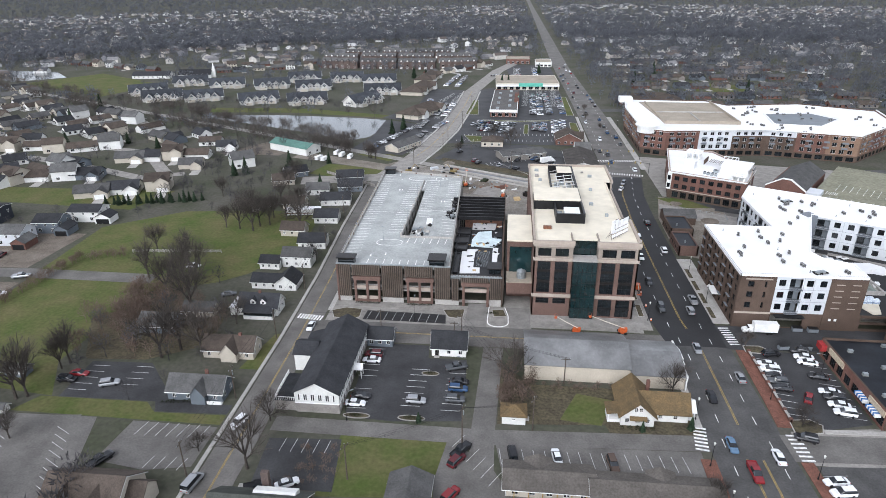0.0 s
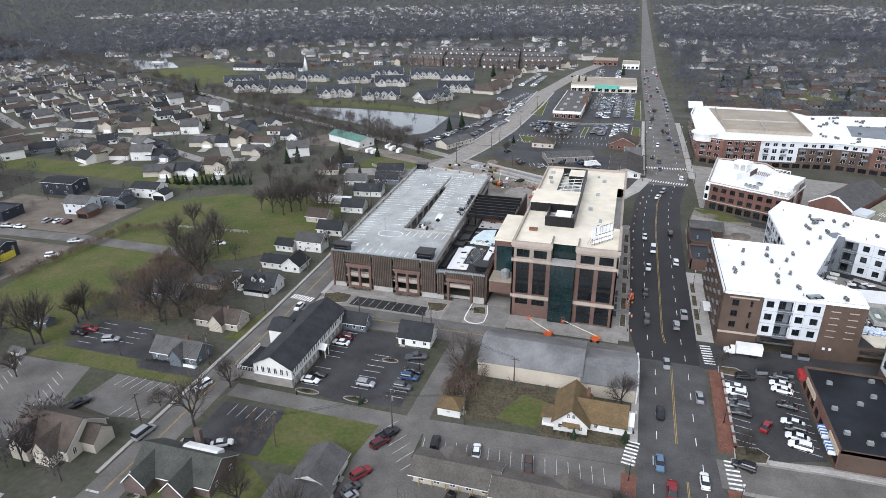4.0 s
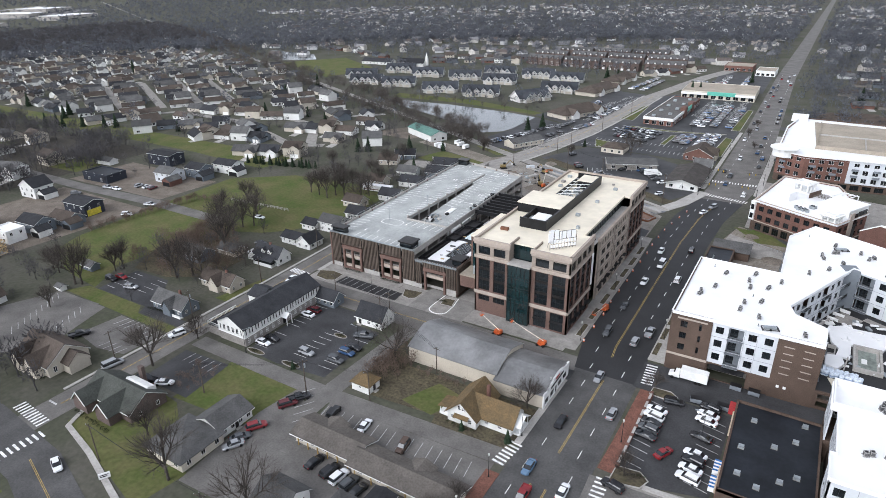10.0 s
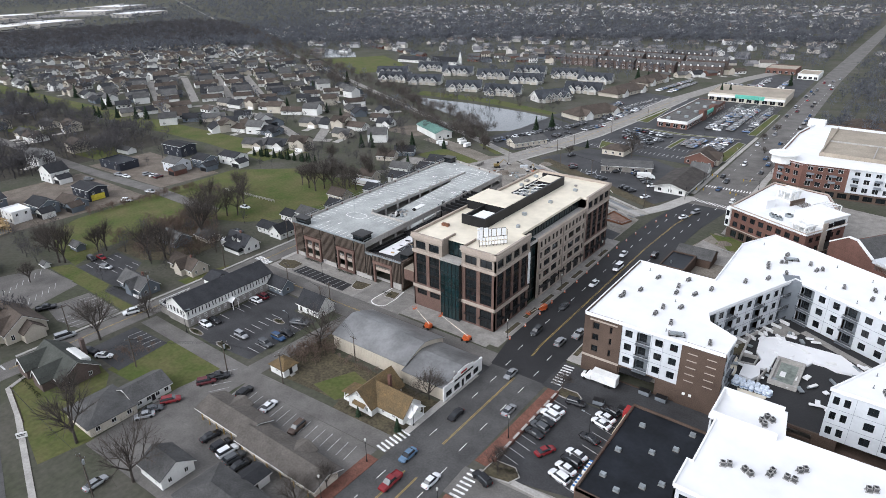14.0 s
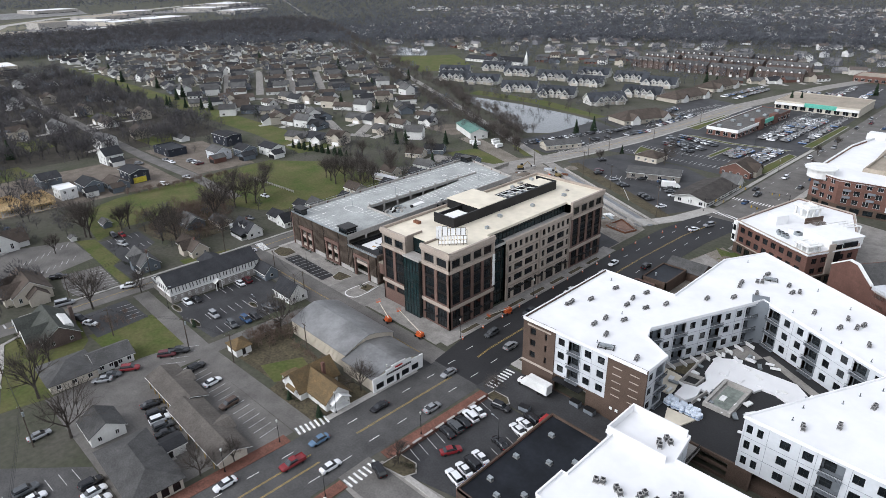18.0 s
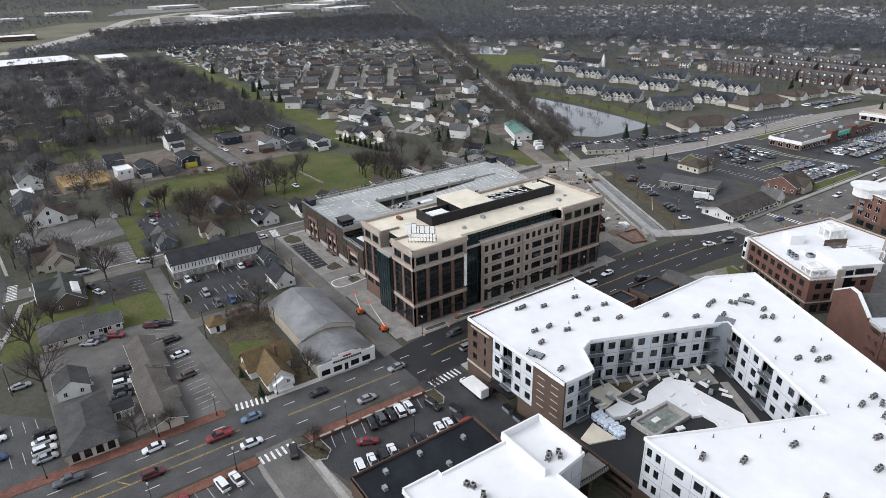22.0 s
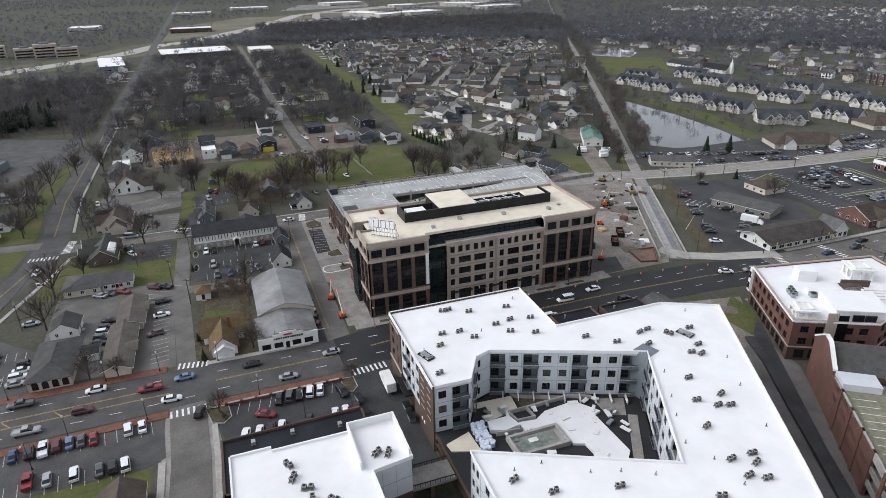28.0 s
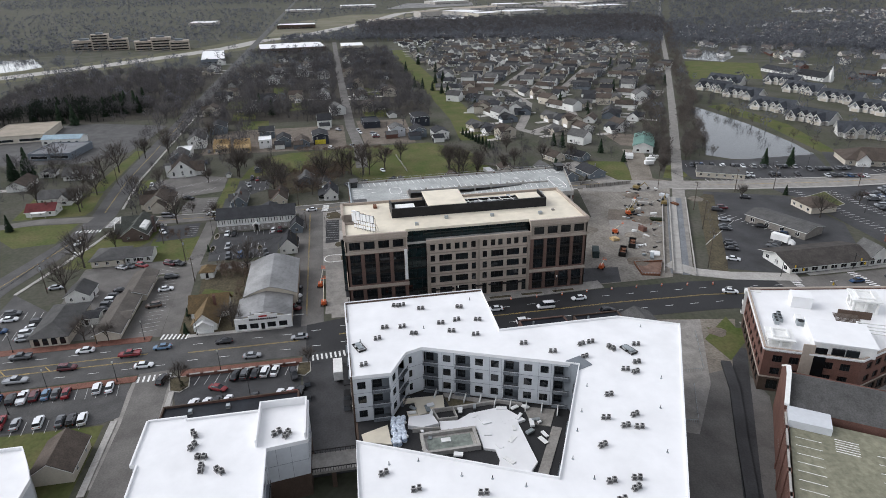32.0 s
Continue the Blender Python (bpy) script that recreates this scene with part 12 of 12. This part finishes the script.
LA = [pole(-33, 72.5, 11), pole(6.6, 71, 12, 20, True), pole(46, 60, 12)]
LB = [pole(-33, 72.5 + 30, 10, 60), pole(-8.6, 116.2, 11, 60, True), pole(8.1, 122.3, 10, 60), pole(-12, 159.5, 10)]
LC = [pole(-69, 100, 10, 90), pole(-69.4, 128, 10, 90, True), pole(-69, 158, 10, 90), pole(-70, 190, 10, 90), pole(-72, 225, 10, 90), pole(-74, 262, 10, 90), pole(-76, 300, 10, 90)]
LD = [pole(-53, 340, 13, 30), pole(-20.6, 341, 14, 60), pole(2, 332, 13, 60), pole(38, 312.5, 15, 60, True)]
LE = [pole(-40, 375, 12), pole(-39, 396, 12), pole(-33, 440, 12), pole(-30, 500, 12)]
LF = [pole(-128.7, 58, 10), pole(-180, 57, 10), pole(-235, 57, 10), pole(-300, 57, 10), pole(-380, 57, 10)]
LG = [pole(-37, 162.4, 9), pole(-14, 157.2, 9), pole(17, 141.5, 9)]
for L_ in (LA, LB, LC, LD, LE, LF, LG):
    for o in (-1.1, 0, 1.1):
        wire(L_, o)
wire([LA[0], LB[0], LB[1]], 0.4)
wire([(-98, 150, 9.5), LC[2], LG[0]], 0)


def street_lamp(x, y, deg, h=6.0, label="black decorative street lamp on the pavement", arm=False):
    t = thing("street_lamp", label, "street lamp", (x, y, 0.05), deg, group="street lamps")
    part("base", Shape().rod((0, 0, 0), (0, 0, 0.8), 0.22, 0.12, 8), BLACK, t, local=True)
    part("post", Shape().rod((0, 0, 0.8), (0, 0, h), 0.08, 0.06, 6), BLACK, t, local=True)
    if arm:
        part("arm", Shape().rod((0, 0, h), (2.0, 0, h + 0.4), 0.05, 0.04, 5), GALV, t, local=True)
        part("head", Shape().box(1.6, 2.4, -0.16, 0.16, h + 0.3, h + 0.45), GALV, t, local=True)
    else:
        part("lantern", Shape().rod((0, 0, h), (0, 0, h + 0.6), 0.14, 0.24, 8).rod((0, 0, h + 0.6), (0, 0, h + 0.85), 0.28, 0.05, 8), mat("lamp_glass", (0.5, 0.5, 0.46), 0.3), t, local=True)


for x, y in ((47.4, 100), (47.2, 76), (47.6, 114), (48.4, 130), (48.6, 147), (70.2, 70), (70, 94), (69.8, 112), (69.8, 140), (46, 178), (45.2, 215), (44.6, 250), (67.6, 192), (67.4, 214), (52, 420), (75, 400), (74.6, 440)):
    street_lamp(x, y, 0)
for x, y, a in ((-9.4, 140, 180), (-38, 122, 40), (86, 150, 180), (-28, 171, 90), (86, 75, 180), (79.5, 88, 0), (-60, 410, 0), (-70, 440, 0), (0, 414, 0), (20, 470, 0), (28, 540, 0), (28, 580, 0), (-56, 500, 0)):
    street_lamp(x, y, a, 8.0, "tall grey lot lamp with an arm", True)
# signals at the northern crossing
for x, y, a in ((50.2, 334, 20), (76, 336, 160), (50, 364, -20), (76.4, 364, 200)):
    t = thing("traffic_signal", "black mast-arm traffic signal at the crossing", "traffic signal", (x, y, 0.05), a, group="traffic signals")
    part("mast", Shape().rod((0, 0, 0), (0, 0, 6.4), 0.14, 0.1, 8), BLACK, t, local=True)
    part("arm", Shape().rod((0, 0, 6.0), (9, 0, 6.6), 0.1, 0.06, 6), BLACK, t, local=True)
    for k in (4.5, 7.5):
        part("signal_head", Shape().box(k - 0.18, k + 0.18, -0.18, 0.18, 5.4, 6.4), mat("signal_yellow", (0.4, 0.28, 0.03), 0.5), t, local=True)
# fences, walls, bins and yard things
fence = thing("fence", "pale timber rail fence across the field", "fence", (-131, 216, 0))
for i in range(18):
    x, y = along((-149, 215), (-113, 217.5), i / 17)
    part("post", Shape().box(x - 0.08, x + 0.08, y - 0.08, y + 0.08, 0, 1.4), CONC, fence)
for z in (0.5, 0.9, 1.25):
    part("rail", band(Shape(), [(-149, 215), (-113, 217.5)], 0.03, 0.03, z, z + 0.14), CONC, fence)
for a, b, n in (((-118, 262), (-90, 300), 20), ((-100, 326), (-68, 304), 18), ((-62.5, 305), (-64, 330), 12)):
    f_ = thing("fence", "grey timber yard fence", "fence", (*a, 0), group="yard fences")
    d_ = Vector(b) - Vector(a)
    part("panel", band(Shape(), [a, b], 0.03, 0.03, 0.1, 1.7), CONC_DK, f_)
    for i in range(n):
        q = along(a, b, i / (n - 1))
        part("post", Shape().obox(q[0], q[1], 0, 0.14, 0.14, 1.85), POLE_WOOD, f_)
wl = thing("lot_wall", "low red-brick wall with pale caps beside the lot", "wall", (71.6, 145, 0))
part("wall", Shape().box(71.2, 71.6, 131, 162, 0, 0.8), BRICK_RED, wl)
part("cap", Shape().box(71.1, 71.7, 131, 162, 0.8, 0.92), CONC, wl)
for i in range(9):
    part("pier", Shape().box(71.0, 71.8, 131 + i * 3.8, 131.8 + i * 3.8, 0, 1.15), BRICK_RED, wl)
for pts_ in ([(70.9, 126.2), (77.5, 127.6), (78.6, 130.4), (76.4, 132.4), (71.2, 131.8)], [(70.8, 162), (76.6, 161.6), (77.6, 164), (75.6, 165.6), (71, 165.4)]):
    isl = thing("planting_island", "kerbed corner island with brown mulch", "planting bed", (*pts_[0], 0), group="planting beds")
    part("kerb", band(Shape(), pts_ + [pts_[0]], 0.14, 0.14, -0.1, 0.22), CONC, isl)
    part("mulch", Shape().prism(pts_, -0.1, 0.17), LITTER, isl)
for x, y, a in ((82, 164.6, 10), (113, 168.5, 80), (88.5, 165, 0), (94.5, 175.2, 0), (90, 175.4, 0)):
    t = thing("dumpster", "grey steel dumpster by the drive", "dumpster", (x, y, 0.06), a, group="dumpsters")
    part("bin", loft([(-1.4, 0.7, 0.8, 0.15, 1.3), (1.4, 0.8, 0.9, 0.15, 1.5)]), SIDING_G, t, local=True)
    part("lid", Shape().box(-1.4, 1.4, -0.85, 0.85, 1.46, 1.54), BLACK, t, local=True)
for i in range(6):
    solid("blue_barrel", Shape().rod((114 + (i % 3) * 0.9, 170.5 + (i // 3) * 1.0, 0.06), (114 + (i % 3) * 0.9, 170.5 + (i // 3) * 1.0, 1.2), 0.4, n=10), PAINT["blue"], "blue plastic barrel under the bridge", "barrel", "blue barrels")
tp = thing("covered_pipe", "long dark grey fabric-covered trench beside the brick hall", "trench cover", (118, 271, 0))
part("cover", band(Shape(), [(96, 282.5), (108, 277.5), (126, 267.5), (143, 258.5), (165, 246)], 1.3, 1.3, 0.03, 0.9), ASPH_LOT, tp, "dark grey fabric cover")
lot("lawn_corner_east", [(72, 298), (83, 284), (95, 285), (86, 296)], LAWN, "small green verge", 0.05, "lawn")
for x0, y0, x1, y1, h in ((79, 283, 98, 274.5, 0.9), (98, 274.5, 97.6, 269, 0.9), (104, 268, 118, 261, 0.9), (118, 261, 117, 257, 0.9)):
    w_ = thing("site_railing", "galvanised guard rail along the service strip", "railing", (x0, y0, 0), group="guard rails")
    part("rail", band(Shape(), [(x0, y0), (x1, y1)], 0.03, 0.03, h, h + 0.08), GALV, w_)
    for i in range(9):
        q = along((x0, y0), (x1, y1), i / 8)
        part("post", Shape().obox(q[0], q[1], 0, 0.08, 0.08, h), GALV, w_)
# trucks parked behind the old shops
for x, y, a in ((23, 355, 30), (38, 341.5, 150)):
    t = thing("box_truck", "white box truck parked behind the shops", "truck", (x, y, 0.05), a, group="box trucks")
    part("cargo_box", Shape().box(-4.6, 2.2, -1.25, 1.25, 0.9, 3.5), WHITE, t, local=True)
    part("cab", loft([(2.4, 1.1, 1.0, 0.5, 2.4), (3.4, 1.1, 1.0, 0.5, 2.3), (4.6, 1.0, 0.9, 0.5, 1.4)]), WHITE, t, local=True)
    part("wheels", Shape().rod((-3, -1.2, 0.45), (-3, 1.2, 0.45), 0.45, n=10).rod((3.4, -1.1, 0.45), (3.4, 1.1, 0.45), 0.45, n=10), RUBBER, t, local=True)
for x, y in ((-100, 360), (-104, 364), (-112, 352), (-108, 350), (-94, 356)):
    t = thing("yard_trailer", "white trailer parked by the metal shed", "trailer", (x, y, 0.05), 60 + x % 30, group="yard trailers")
    part("body", Shape().box(-2.6, 2.6, -1.1, 1.1, 0.6, 2.6), WHITE, t, local=True)
    part("axle", Shape().rod((0, -1.1, 0.35), (0, 1.1, 0.35), 0.35, n=8), RUBBER, t, local=True)
tw_ = thing("billboard_sign", "small white sign board on posts", "sign", (-26.5, 69.8, 0), 60)
part("board", Shape().box(-1.2, 1.2, -0.1, 0.1, 0.4, 1.9), WHITE, tw_, local=True)
part("sign_bar", Shape().box(-0.9, 0.9, -0.14, -0.1, 1.3, 1.5).box(-0.9, 0.6, -0.14, -0.1, 0.9, 1.1), FRAME_DK, tw_, local=True)

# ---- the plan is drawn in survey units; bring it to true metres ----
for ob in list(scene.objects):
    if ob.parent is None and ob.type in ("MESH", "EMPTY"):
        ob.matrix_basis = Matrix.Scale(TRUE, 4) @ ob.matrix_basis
